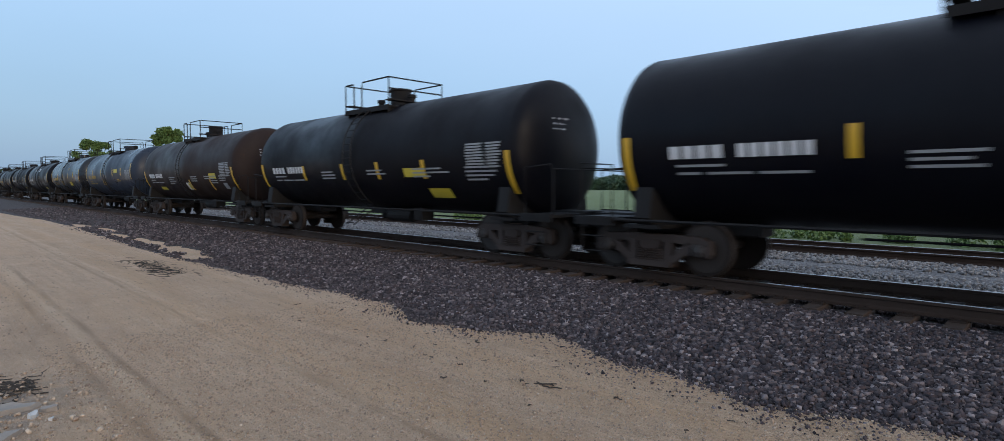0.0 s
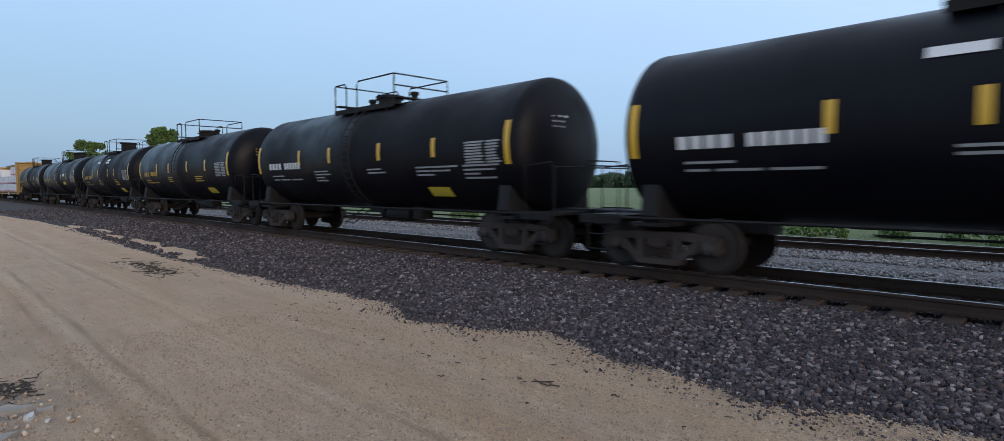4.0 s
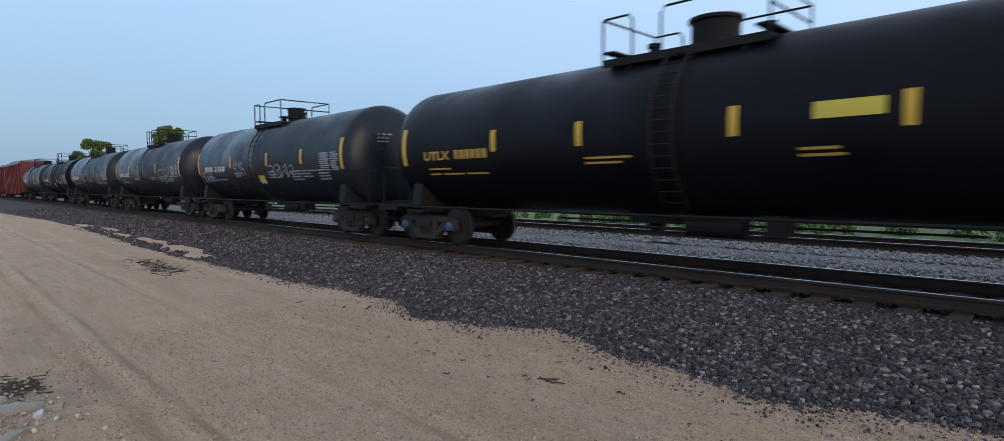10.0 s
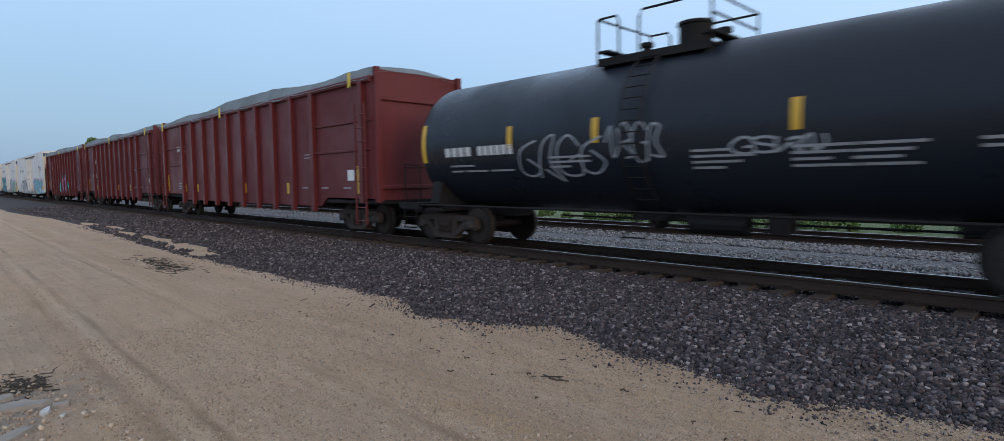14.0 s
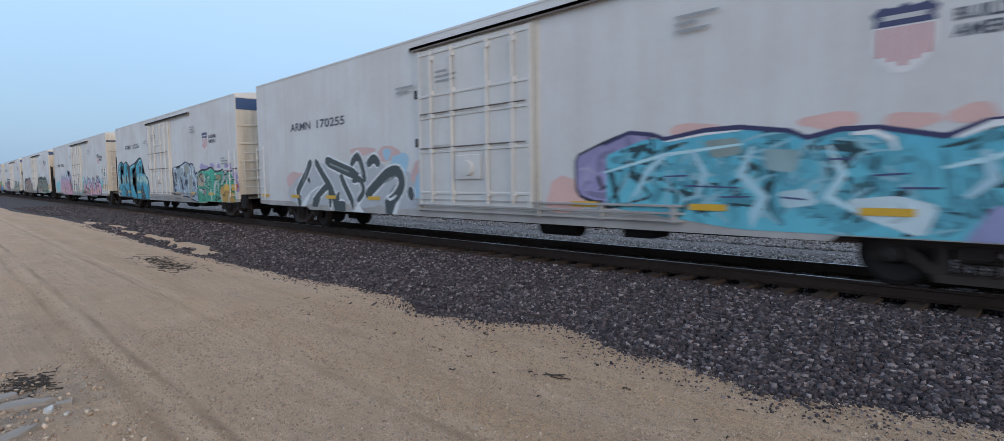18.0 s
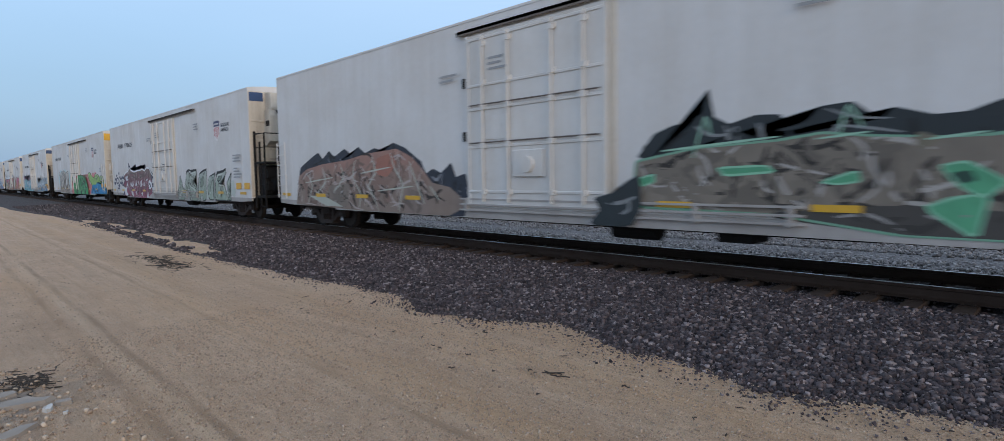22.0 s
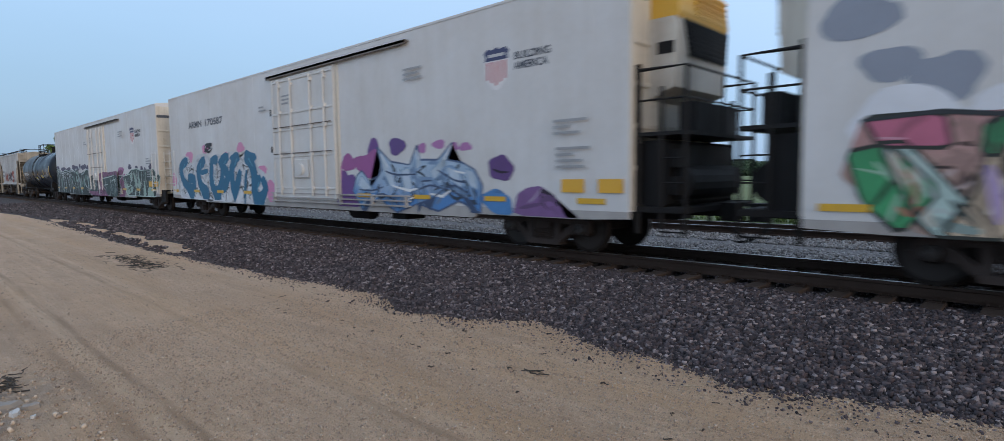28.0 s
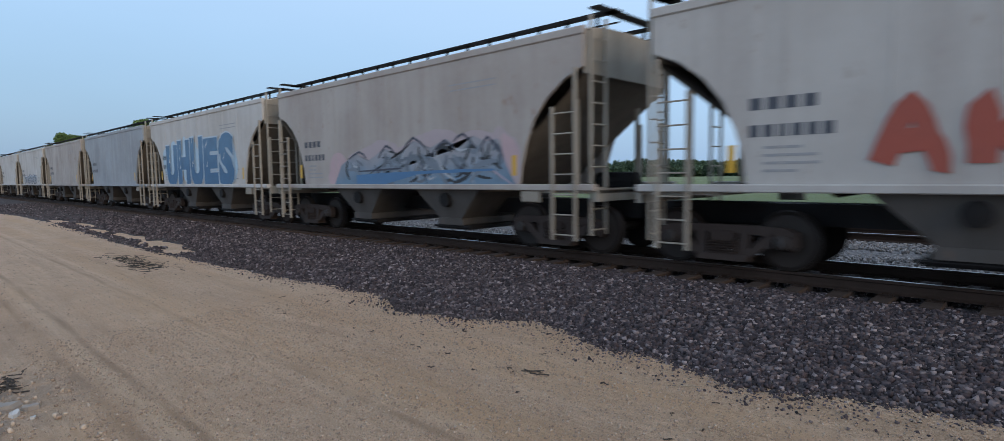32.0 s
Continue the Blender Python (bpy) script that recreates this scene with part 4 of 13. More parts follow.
        side_bars(car, "data_plate", M_GREYMARK, [(4.7, 5.1, 1.42, 1.66)], 0, "grey data plate", tank_y)
    if "tag" in opt:
        for cx, wd, zc, ht in TAGS.get(marks, ((-1.7, 0.9, 2.1, 0.5), (2.6, 1.9, 2.0, 0.7))):
            n = 4
            for k in range(n):
                g = PATHS[rng.choice("0123453CSG")]
                pts = smooth_path([(cx + (k + 0.05 + 1.1 * u) * wd / n, zc - ht / 2 + (v + rng.uniform(-0.1, 0.1)) * ht) for u, v in g], 4)
                bm = bmesh.new()
                ribbon(bm, pts, [0.04] * len(pts), 0.0)
                for v in bm.verts:
                    v.co.y = tank_y(v.co.z, 0.018)
                part("sprayed_tag", bm, M_TAG, car, "thin white sprayed scribble")
    # marks on the end that faces the viewer as it comes near
    bm = bmesh.new()
    for k, w in enumerate((0.42, 0.3, 0.3)):
        z = 2.95 - k * 0.11
        for j in range(3):
            y = -0.55 + j * w * 0.42
            r = math.hypot(y, z - TANK_Z)
            x = half + bulge * math.sqrt(max(0, 1 - (r / TANK_R) ** 2)) + 0.01
            face(bm, [(x, y, z), (x - 0.006, y + w * 0.36, z), (x - 0.03, y + w * 0.36, z + 0.07), (x - 0.03, y, z + 0.07)])
    part("end_number", bm, ink, car, "small stencilled end marks")
    return car, running_gear(car, (-tc_x, tc_x), ends, cap_mat), ends


# ---- sprayed murals
WHITE = (0.70, 0.72, 0.73)
INK = (0.012, 0.014, 0.022)


def stroke_face(bm, a, b, w0, w1, wall):
    d = Vector((b[0] - a[0], b[1] - a[1]))
    if d.length < 1e-4:
        return
    d.normalize()
    n = Vector((-d.y, d.x))
    pts = [Vector(a) + n * w0 * 0.5, Vector(b) + n * w1 * 0.5, Vector(b) - n * w1 * 0.5, Vector(a) - n * w0 * 0.5]
    face(bm, [(p.x, wall, p.y) for p in pts])


def blob(bm, cx, cz, rx, rz, wall, rng, n=22, rag=0.12):
    pts = []
    ph = rng.uniform(0, 6)
    for k in range(n):
        a = 2 * math.pi * k / n
        q = 1 + rag * math.sin(3 * a + ph) + rng.uniform(-rag, rag) * 0.5
        pts.append((cx + rx * q * math.cos(a), wall, cz + rz * q * math.sin(a)))
    face(bm, pts)


def clamp_z(bm, lo, hi):
    for v in bm.verts:
        v.co.z = min(max(v.co.z, lo), hi)


def cloud(car, x0, x1, z0, z1, col, seed, wall, floor, up=0.0):
    """Soft blobs of colour behind a piece."""
    rng = random.Random(seed)
    n = max(3, int((x1 - x0) / 0.7))
    for k in range(n):
        h = (z1 - z0) * rng.uniform(0.34, 0.56)
        bm = bmesh.new()
        blob(bm, x0 + (k + 0.5) * (x1 - x0) / n, (z0 + z1) / 2 + up * (z1 - z0) + rng.uniform(-0.1, 0.15), 0.5 * rng.uniform(0.8, 1.3), h, wall - 0.0002 * k, rng)
        clamp_z(bm, floor, 4.6)
        part("sprayed_cloud", bm, paint(col, 0.6, 0.4), car, "sprayed colour cloud")


def strip_mesh(bm, cols, wall):
    """Columns (x, z low, z high) joined to a sheet."""
    prev = None
    for x, a, b in cols:
        v = (bm.verts.new((x, wall, a)), bm.verts.new((x, wall, b)))
        if prev:
            bm.faces.new((prev[0], v[0], v[1], prev[1]))
        prev = v


def piece(car, x0, x1, z0, z1, n, low, high=None, outline=INK, seed=1, style="spike", clouds=(), glow=WHITE, accents=(), wall=-1.586, floor=0.72,
          split=None, text=None, back=None, fat=1.0, edge=0.055, soft=0.3, nacc=2):
    """A sprayed piece of n interlocked letter forms: shadow, outline, fading body, accents and highlights."""
    rng = random.Random(seed)
    for ci, col in enumerate(clouds):
        cloud(car, x0 - 0.2, x1 + 0.2, z0, z1 + 0.1, col, seed * 7 + ci, wall - 0.006 * ci, floor, 0.0 if ci == 0 else 0.3)
    wall -= 0.014
    n = len(text) if text else max(1, round(n * 1.45)) if n > 1 else 1
    w, H = (x1 - x0) / n, z1 - z0
    if back:
        xs = np.arange(x0 + 0.05, x1, 0.12)
        bm = bmesh.new()
        strip_mesh(bm, [(x, max(floor, z0 + rng.uniform(-0.02, 0.08)), z0 + H * (0.84 + 0.12 * math.sin(x * 5.1 / w) + rng.uniform(-0.06, 0.06))) for x in xs], wall + 0.004)
        part("sprayed_backing", bm, paint(back, 0.6, 0.35), car, "sprayed backing colour")
    jit = 0.035 if text else 0.10
    thick = {"dome": 0.40, "block": 0.40, "spike": 0.31}[style] * (min(w, H * 0.85) if text else 0.5 * (w + 0.62 * H)) * fat * (1.0 if text else 0.82)
    o = min(edge, thick * 0.3)
    for k in range(n):
        g = PATHS[text[k]] if text else PATHS[rng.choice("012345")]
        flip = not text and rng.random() < 0.4
        up = rng.uniform(0.9, 1.08) if text else rng.uniform(0.84, 1.02)
        wide = 1.12 if text else 1.42
        lean = 0.0 if style == "dome" else rng.uniform(0.0, 0.18) * H
        m = thick * 0.45
        pts = []
        for u, v in g:
            u = 1 - u if flip else u
            u, v = u + rng.uniform(-jit, jit), v + rng.uniform(-jit, jit)
            xx = x0 + (k + 0.5 - wide / 2) * w + m + u * max(0.3 * w, w * wide - 2 * m)
            xx = min(max(xx, x0 - 0.05), x1 + 0.05)
            zz = z0 + m * 0.8 + v * (H * up - 1.6 * m)
            pts.append((xx + lean * (v - 0.5), zz))
        if style == "spike":
            for a, b in ((0, 1), (-1, -2)):
                d = (Vector(pts[a]) - Vector(pts[b])).normalized() * rng.uniform(0.05, 0.24) * H
                pts[a] = (pts[a][0] + d.x, pts[a][1] + d.y)
            line = []
            for q, r in zip(pts, pts[1:]):
                line += [Vector(q), Vector(q).lerp(Vector(r), 0.5)]
            line.append(Vector(pts[-1]))
        else:
            line = smooth_path(pts, 5 if style == "dome" else 3)
        L = len(line)
        ph = rng.uniform(0, 6)
        wid = []
        for i in range(L):
            t = i / (L - 1)
            q = 1.0 + 0.22 * math.sin(ph + 7 * t)
            if style == "spike":
                q *= 0.45 + 0.55 * min(1, 5 * t + 0.1, 5 * (1 - t) + 0.1) + 0.15 * math.sin(ph + 19 * t)
            wid.append(thick * q)
        lay = wall - 0.0052 * (k % 2)

        def band(r0, r1, add, off, dy, dx=0.0, dz=0.0, mul=1.0):
            bm = bmesh.new()
            i0 = min(L - 2, int(r0 * (L - 1)))
            i1 = min(L - 1, max(i0 + 1, int(r1 * (L - 1))))
            seg = []
            for i in range(i0, i1 + 1):
                d = line[min(i + 1, L - 1)] - line[max(i - 1, 0)]
                nn = Vector((-d.y, d.x)).normalized() if d.length > 1e-5 else Vector((0, 1))
                if nn.y < 0:
                    nn = -nn
                seg.append(line[i] + nn * off * wid[i] + Vector((dx, dz)))
            ribbon(bm, seg, [max(0.012, wid[i] * mul + add) for i in range(i0, i1 + 1)], lay + dy)
            clamp_z(bm, floor, z1 + 0.14)
            return bm
        ob = part("graffiti_letter", band(0, 1, 2 * o, 0, -0.0008), paint(outline, 0.6, 0.2), car, "sprayed graffiti letter form with outline")
        if style != "dome" or not text:
            part("letter_shadow", band(0, 1, o * 1.6, 0, 0.0006, rng.uniform(-0.10, -0.04) * w, -0.06 * H), paint(tuple(v * 0.35 for v in outline) if sum(outline) < 1 else INK, 0.6, 0.2), ob)
        part("letter_body", band(0, 1, 0, 0, -0.0019), spray(low, high, split or z0 + H * 0.5, soft), ob, "fading sprayed body")
        for c in range(nacc if accents else 0):
            r0 = rng.uniform(0.0, 0.75)
            part("letter_accent", band(r0, r0 + rng.uniform(0.14, 0.34), -0.01, rng.uniform(-0.12, 0.12), -0.0030 - 0.0004 * c, mul=rng.uniform(0.45, 0.95)), paint(accents[(k + c + rng.choice((0, 1))) % len(accents)], 0.6, 0.35), ob)
        for c in range(2):
            r0 = rng.uniform(0.05, 0.3) + 0.42 * c
            part("letter_highlight", band(r0, r0 + rng.uniform(0.12, 0.28), rng.uniform(0.02, 0.045), 0.30, -0.0040, mul=0.02), paint(glow, 0.6, 0.3), ob)
        r0 = rng.uniform(0.1, 0.7)
        part("letter_line", band(r0, r0 + 0.22, 0.022, -0.22, -0.0042, mul=0.02), paint(outline if sum(outline) < 1 else INK, 0.6, 0.2), ob)


def letters(car, x0, x1, z0, z1, text, low, high, outline=INK, clouds=(), seed=1, lean=0.0, wall=-1.586, floor=0.72, fat=1.0, glow=WHITE, inner=None):
    """Readable sprayed letters: fat outline, fading body, highlights."""
    rng = random.Random(seed)
    for ci, col in enumerate(clouds):
        cloud(car, x0 - 0.3, x1 + 0.3, z0, z1, col, seed * 5 + ci, wall - 0.006 * ci, floor, 0.0 if ci == 0 else 0.35)
    wall -= 0.014
    w = (x1 - x0) / len(text)
    for i, g in enumerate(text):
        if g == " ":
            continue
        h = (z1 - z0) * rng.uniform(0.9, 1.06)
        zb = z0 + rng.uniform(0, 0.06)
        bold = min(w, h) * 0.10 * fat
        mo = lettered(g, h * 0.90, paint(outline, 0.6, 0.2), bold + 0.055, lean)
        mf = lettered(g, h * 0.90, spray(low, high, z0 + 0.5 * (z1 - z0)), bold, lean)
        cx = [v.co.x for v in mf.vertices]
        sc = w * (0.97 if g != "'" else 0.4) / max(0.1, max(cx) - min(cx))
        lay = 0.005 * (i % 2)
        for me, dy in ((mo, 0), (mf, -0.0024)):
            me.transform(Matrix.Translation((x0 + i * w - min(cx) * sc, wall - lay + dy, zb)) @ Matrix.Rotation(rng.uniform(-0.0, 0.0), 4, "Y") @ Matrix.Diagonal((sc, 1, 1, 1)))
            for v in me.vertices:
                v.co.z = max(floor, v.co.z)
        o = part("sprayed_letter", mo, None, car, "sprayed letter outline")
        part("letter_fill", mf, None, o, "sprayed letter body")
        if inner:
            mi = lettered(g, h * 0.90, paint(inner, 0.6, 0.3), max(-0.02, bold - 0.11), lean)
            mi.transform(Matrix.Translation((x0 + i * w - min(cx) * sc, wall - lay - 0.0048, zb)) @ Matrix.Diagonal((sc, 1, 1, 1)))
            part("letter_core", mi, None, o)
        bm = bmesh.new()
        for k in range(3):
            a = (x0 + i * w + w * rng.uniform(0.1, 0.35), zb + h * rng.uniform(0.3, 0.85))
            stroke_face(bm, a, (a[0] + rng.uniform(-0.02, 0.1) * w, a[1] + h * 0.12), 0.04, 0.015, wall - lay - 0.0065 - 0.0002 * k)
        part("letter_highlight", bm, paint(glow, 0.6, 0.3), o)


def splashes(car, spots, mat, wall, seed=1, floor=0.72):
    """Loose sprayed blobs: (x, z, rx, rz)."""
    rng = random.Random(seed)
    for k, (x, z, rx, rz) in enumerate(spots):
        bm = bmesh.new()
        blob(bm, x, z, rx, rz, wall - 0.00008 * k, rng)
        clamp_z(bm, floor, 4.6)
        part("sprayed_spot", bm, mat, car, "sprayed spot")


COATS = iter(range(100000))      # each coat of paint lies a hair over the one before


def spray_z(x, z, floor):
    """Paint runs down to the lower edge of the side, which is higher over the trucks."""
    low = floor if floor is not None else 0.63 if abs(x) < 6.0 else 0.715
    return low if z < low + 0.24 else z


def rounded(pts, k=0.13):
    """Corners cut once, for a form drawn in one sweep."""
    out = []
    for (x0, z0), (x1, z1) in zip(pts, pts[1:] + pts[:1]):
        out += [(x0 + (x1 - x0) * k, z0 + (z1 - z0) * k), (x1 + (x0 - x1) * k, z1 + (z0 - z1) * k)]
    return out


def inside(x, z, pts):
    c = False
    for (x0, z0), (x1, z1) in zip(pts, pts[1:] + pts[:1]):
        if (z0 > z) != (z1 > z) and x < (x1 - x0) * (z - z0) / (z1 - z0) + x0:
            c = not c
    return c


def worked(ob, pts, y, low, high, rng, busy):
    """Strokes of darker and lighter paint within a form."""
    xs_, zs_ = [p[0] for p in pts], [p[1] for p in pts]
    size = (max(xs_) - min(xs_)) * (max(zs_) - min(zs_))
    n = min(90, int(size * 8 * busy))
    if n < 1:
        return
    mean = [(a + b) / 2 for a, b in zip(low, high or low)]
    dark = sum(mean) < 0.4
    lift = 0.32 if sum(mean) < 1.0 else 0.22
    light = tuple(v * 1.5 + 0.17 for v in mean) if dark else tuple(v * 0.62 + lift * 0.7 for v in mean)
    tones = ((tuple(v * 0.10 for v in mean), 0.045, 0.10), (tuple(v * 0.55 for v in mean), 0.06, 0.15), (light, 0.03, 0.075), (tuple(v * 0.8 + 0.05 for v in (mean[1], mean[2], mean[0])) if 1.5 < busy < 1.9 else tuple(v * 0.75 for v in mean), 0.06, 0.13))
    for ti, (tone, w0, w1) in enumerate(tones):
        bm, made = bmesh.new(), 0
        for _ in range(int(n * (1.5 if ti == 0 and not dark else 1.0))):
            x, z, a, ln = rng.uniform(min(xs_), max(xs_)), rng.uniform(min(zs_), max(zs_)), rng.uniform(-1.9, 1.9), rng.uniform(0.12, 0.42)
            bend = rng.uniform(-0.14, 0.14)
            d, q = Vector((math.cos(a), math.sin(a))) * ln, Vector((-math.sin(a), math.cos(a))) * bend
            line = [Vector((x, z)) - d, Vector((x, z)) + q, Vector((x, z)) + d]
            if all(inside(p.x, p.y, pts) for p in line):
                w = rng.uniform(w0, w1)
                ribbon(bm, smooth_path(line, 3), [w * k for k in (0.3, 0.75, 0.95, 1.0, 0.9, 0.7, 0.3)], y - 0.00035 - 0.00018 * ti - 0.000004 * made)
                made += 1
        if made:
            tagged(part("shading", bm, paint(tone, 0.6, 0.3), ob), kind="stuff")
        else:
            bm.free()


def sprayed(car, layer, low, pts, high=None, mid=None, split=1.6, soft=0.3, line=None, lw=0.05, wall=-1.586, floor=None, busy=1.0, grow=1.0):
    """A filled sprayed form on the side of a car, with an outline if asked."""
    coat = next(COATS)
    y = wall - 0.0014 * layer - 0.00003 * (coat % 18)
    cx, cz = sum(p[0] for p in pts) / len(pts), sum(p[1] for p in pts) / len(pts)
    pts = rounded([(cx + (x - cx) * grow, spray_z(x, cz + (z - cz) * grow, floor)) for x, z in pts], 0.05 if len(pts) > 15 else 0.13)
    bm = bmesh.new()
    f = face(bm, [(x, y, z) for x, z in pts])
    bmesh.ops.triangulate(bm, faces=[f])
    ob = part("sprayed_form", bm, spray(low, high or tuple(v * 0.8 for v in low), split, soft, mid), car, "sprayed graffiti form")
    worked(ob, pts, y, low, high, random.Random(coat), busy)
    if line:
        bm = bmesh.new()
        ring = list(pts) + [pts[0], pts[1]]
        rng = random.Random(coat + 9000)
        ribbon(bm, ring, [lw * rng.uniform(0.6, 1.25) for _ in ring], y - 0.0012)
        for v in bm.verts:
            v.co.z = max(v.co.z, 0.62 if floor is None else floor)
        part("outline", bm, paint(line, 0.6, 0.2), ob, "sprayed outline")
    return ob


def sprayed_line(car, layer, col, pts, w, smooth=0, wall=-1.586, floor=None):
    """A sprayed stroke that thins at both ends."""
    line = smooth_path(pts, smooth) if smooth else [Vector(p) for p in pts]
    n = len(line)
    wid = [w * (0.55 if i in (0, n - 1) else 1.0) for i in range(n)]
    bm = bmesh.new()
    ribbon(bm, line, wid, wall - 0.0014 * layer - 0.00003 * (next(COATS) % 18))
    for v in bm.verts:
        v.co.z = spray_z(v.co.x, v.co.z, floor)
    return part("sprayed_stroke", bm, paint(col, 0.6, 0.25), car, "sprayed stroke")


# ---- refrigerated boxcars
M_REEF = [weathered("white_boxcar_paint", (0.60, 0.60, 0.60), (0.48, 0.46, 0.43), 0.55, 0, 0.4, None, s) for s in (0, 1, 2)]
M_REEFDOOR = weathered("white_door_paint", (0.61, 0.605, 0.59), (0.46, 0.43, 0.39), 0.55, 0, 0.5, (0.40, 0.33, 0.26))
M_CREAM = weathered("cream_end_paint", (0.64, 0.60, 0.52), (0.30, 0.25, 0.20), 0.6, 0, 0.75, (0.22, 0.16, 0.11))
M_ORANGE = paint((0.70, 0.38, 0.03), 0.5, 0.25, "orange_yellow_paint")
M_NAVY = paint((0.02, 0.06, 0.16), 0.5, 0.25, "navy_paint")
M_DARKMARK = paint((0.06, 0.07, 0.09), 0.6, 0.25, "dark_stencil_paint")
M_SILL = weathered("grimy_sill_paint", (0.40, 0.385, 0.37), (0.22, 0.20, 0.185), 0.65)
M_RUSTRAIL = weathered("door_track", (0.10, 0.085, 0.075), (0.2, 0.18, 0.16), 0.7)


def shield_mesh(bm, s, wall):
    face(bm, [(x * s, wall, z * s) for x, z in ((-0.5, 0.15), (-0.5, -0.2), (-0.40, -0.5), (-0.18, -0.72), (0, -0.78), (0.18, -0.72), (0.40, -0.5), (0.5, -0.2), (0.5, 0.15))])


def reefer(half, tc_x, body_mat, label, right, digits="", top="plain", door_x=0.3, seed=1, nx=-8.55, nz=3.3, nw=3.35, badge=None):
    """A long insulated boxcar. right: 'unit' or 'plain' for the end at +x; the other end gets the other."""
    car = tagged(new("refrigerated_boxcar"), label, "boxcar", "cars of the freight train")
    rng = random.Random(seed)
    W = 1.58
    z0, z1 = 0.86, 4.87

    def body(bm):
        prof = [(-W, z0), (-W, z1), (-W + 0.05, z1 + 0.05), (-0.9, z1 + 0.12), (0, z1 + 0.16), (0.9, z1 + 0.12), (W - 0.05, z1 + 0.05), (W, z1), (W, z0)]
        prism(bm, prof, 0, -half, half)
    part("body", shared("reefbody%.2f" % half, body, body_mat), body_mat, car, "smooth white insulated body")

    def seams(bm):
        x = -half + 0.9
        while x < half - 0.5:
            if abs(x - door_x) > 2.1:
                box(bm, x - 0.018, x + 0.018, -W - 0.003, -W + 0.01, z0 + 0.15, z1 - 0.05)
            x += 1.22
        box(bm, -half + 0.02, half - 0.02, -W - 0.012, -W + 0.02, z1 - 0.02, z1 + 0.03)
    sub("panel_seams", "seams%.2f%.2f" % (half, door_x), seams, body_mat, car)

    # side sill, deeper between the trucks
    def sill(bm):
        for s in (-1, 1):
            y0, y1 = (-W - 0.004, -W + 0.06) if s < 0 else (W - 0.06, W + 0.004)
            prism(bm, [(-half, z0 - 0.002), (-half, 0.74), (-tc_x - 1.3, 0.70), (-tc_x + 1.4, 0.70), (-tc_x + 1.5, 0.62), (tc_x - 1.5, 0.62), (tc_x - 1.4, 0.70), (tc_x + 1.3, 0.70), (half, 0.74), (half, z0 - 0.002)], 1, y0, y1)
    sub("side_sill", "rsill%.2f" % half, sill, M_SILL, car)

    def under(bm):
        box(bm, -half - 0.25, half + 0.25, -0.32, 0.32, 0.66, 0.855)
        for x in (-3.5, 0, 3.5):
            box(bm, x - 0.08, x + 0.08, -1.5, 1.5, 0.70, 0.852)
        lathe(bm, [(-0.5, 0.04), (-0.47, 0.18), (0.47, 0.18), (0.5, 0.04)], 0, 12, (2.3, -0.9, 0.52))
        box(bm, 3.9, 4.5, -1.1, -0.5, 0.42, 0.80)
        rod(bm, [(-6, -0.4, 0.5), (6, -0.4, 0.5)], 0.022, 5)
    sub("underframe", "runder%.2f" % half, under, M_BLACK, car, "dark centre sill with brake gear")

    # plug door with its bars and tracks
    dx0, dx1 = door_x - 1.85, door_x + 1.85

    def door(bm):
        box(bm, dx0, dx1, -W - 0.055, -W + 0.01, 0.92, 4.52)
    d = part("door", shared("rdoor%.2f" % door_x, door, M_REEFDOOR), M_REEFDOOR, car, "white sliding plug door")

    for x in (dx0 + 0.02, dx1 - 0.10):
        sub("door_stile", "rstile", lambda bm: box(bm, 0, 0.08, -W - 0.075, -W - 0.054, 0.92, 4.52), M_REEFDOOR, d, at=(x, 0, 0))
    for z in (1.2, 2.15, 2.95, 3.45, 4.42):
        sub("door_rib", "rrib", lambda bm: box(bm, -1.75, 1.75, -W - 0.075, -W - 0.054, -0.03, 0.03, 0.01), M_REEFDOOR, d, at=(door_x, 0, z))
    for z in (2.15, 2.95):
        sub("door_bar", "rbar", lambda bm: rod(bm, [(-1.7, -W - 0.10, 0.09), (1.7, -W - 0.10, 0.09)], 0.016, 5), M_RUSTRAIL, d, "dark operating bar", at=(door_x, 0, z))

    def lock(bm):
        rod(bm, [(0, -W - 0.10, 0.98), (0, -W - 0.10, 4.46)], 0.028, 6)
        for z in (1.2, 2.18, 2.98, 3.5, 4.3):
            box(bm, -0.07, 0.07, -W - 0.12, -W - 0.05, z - 0.05, z + 0.05)
    for x in (dx0 + 0.55, dx0 + 1.30, dx1 - 1.25, dx1 - 0.5):
        sub("lock_rod", "rlock", lock, M_REEFDOOR, d, "upright locking rod", (x, 0, 0))

    def gearbox(bm):
        box(bm, -0.4, 0.4, -W - 0.105, -W - 0.06, 1.5, 2.05, 0.02)
        lathe(bm, [(-W - 0.16, 0.16), (-W - 0.10, 0.17)], 1, 12, (0, 0, 1.75))
    sub("lock_gear", "rgear", gearbox, M_REEFDOOR, d, "door lock gear", (door_x, 0, 0))
    sub("notice_board", "rboard", lambda bm: box(bm, -0.35, 0.35, -W - 0.073, -W - 0.056, 2.3, 2.8), M_REEFDOOR, d, "rust-streaked notice board", (door_x - 0.9, 0, 0))

    def tracks(bm):
        box(bm, dx0 - 0.25, dx1 + 3.2, -W - 0.10, -W, 4.60, 4.66)
        box(bm, dx0 - 0.25, dx1 + 3.2, -W - 0.10, -W - 0.08, 4.56, 4.66)
    sub("door_track", "rtrack%.2f" % door_x, tracks, M_RUSTRAIL, car, "dark steel door track under the eave")

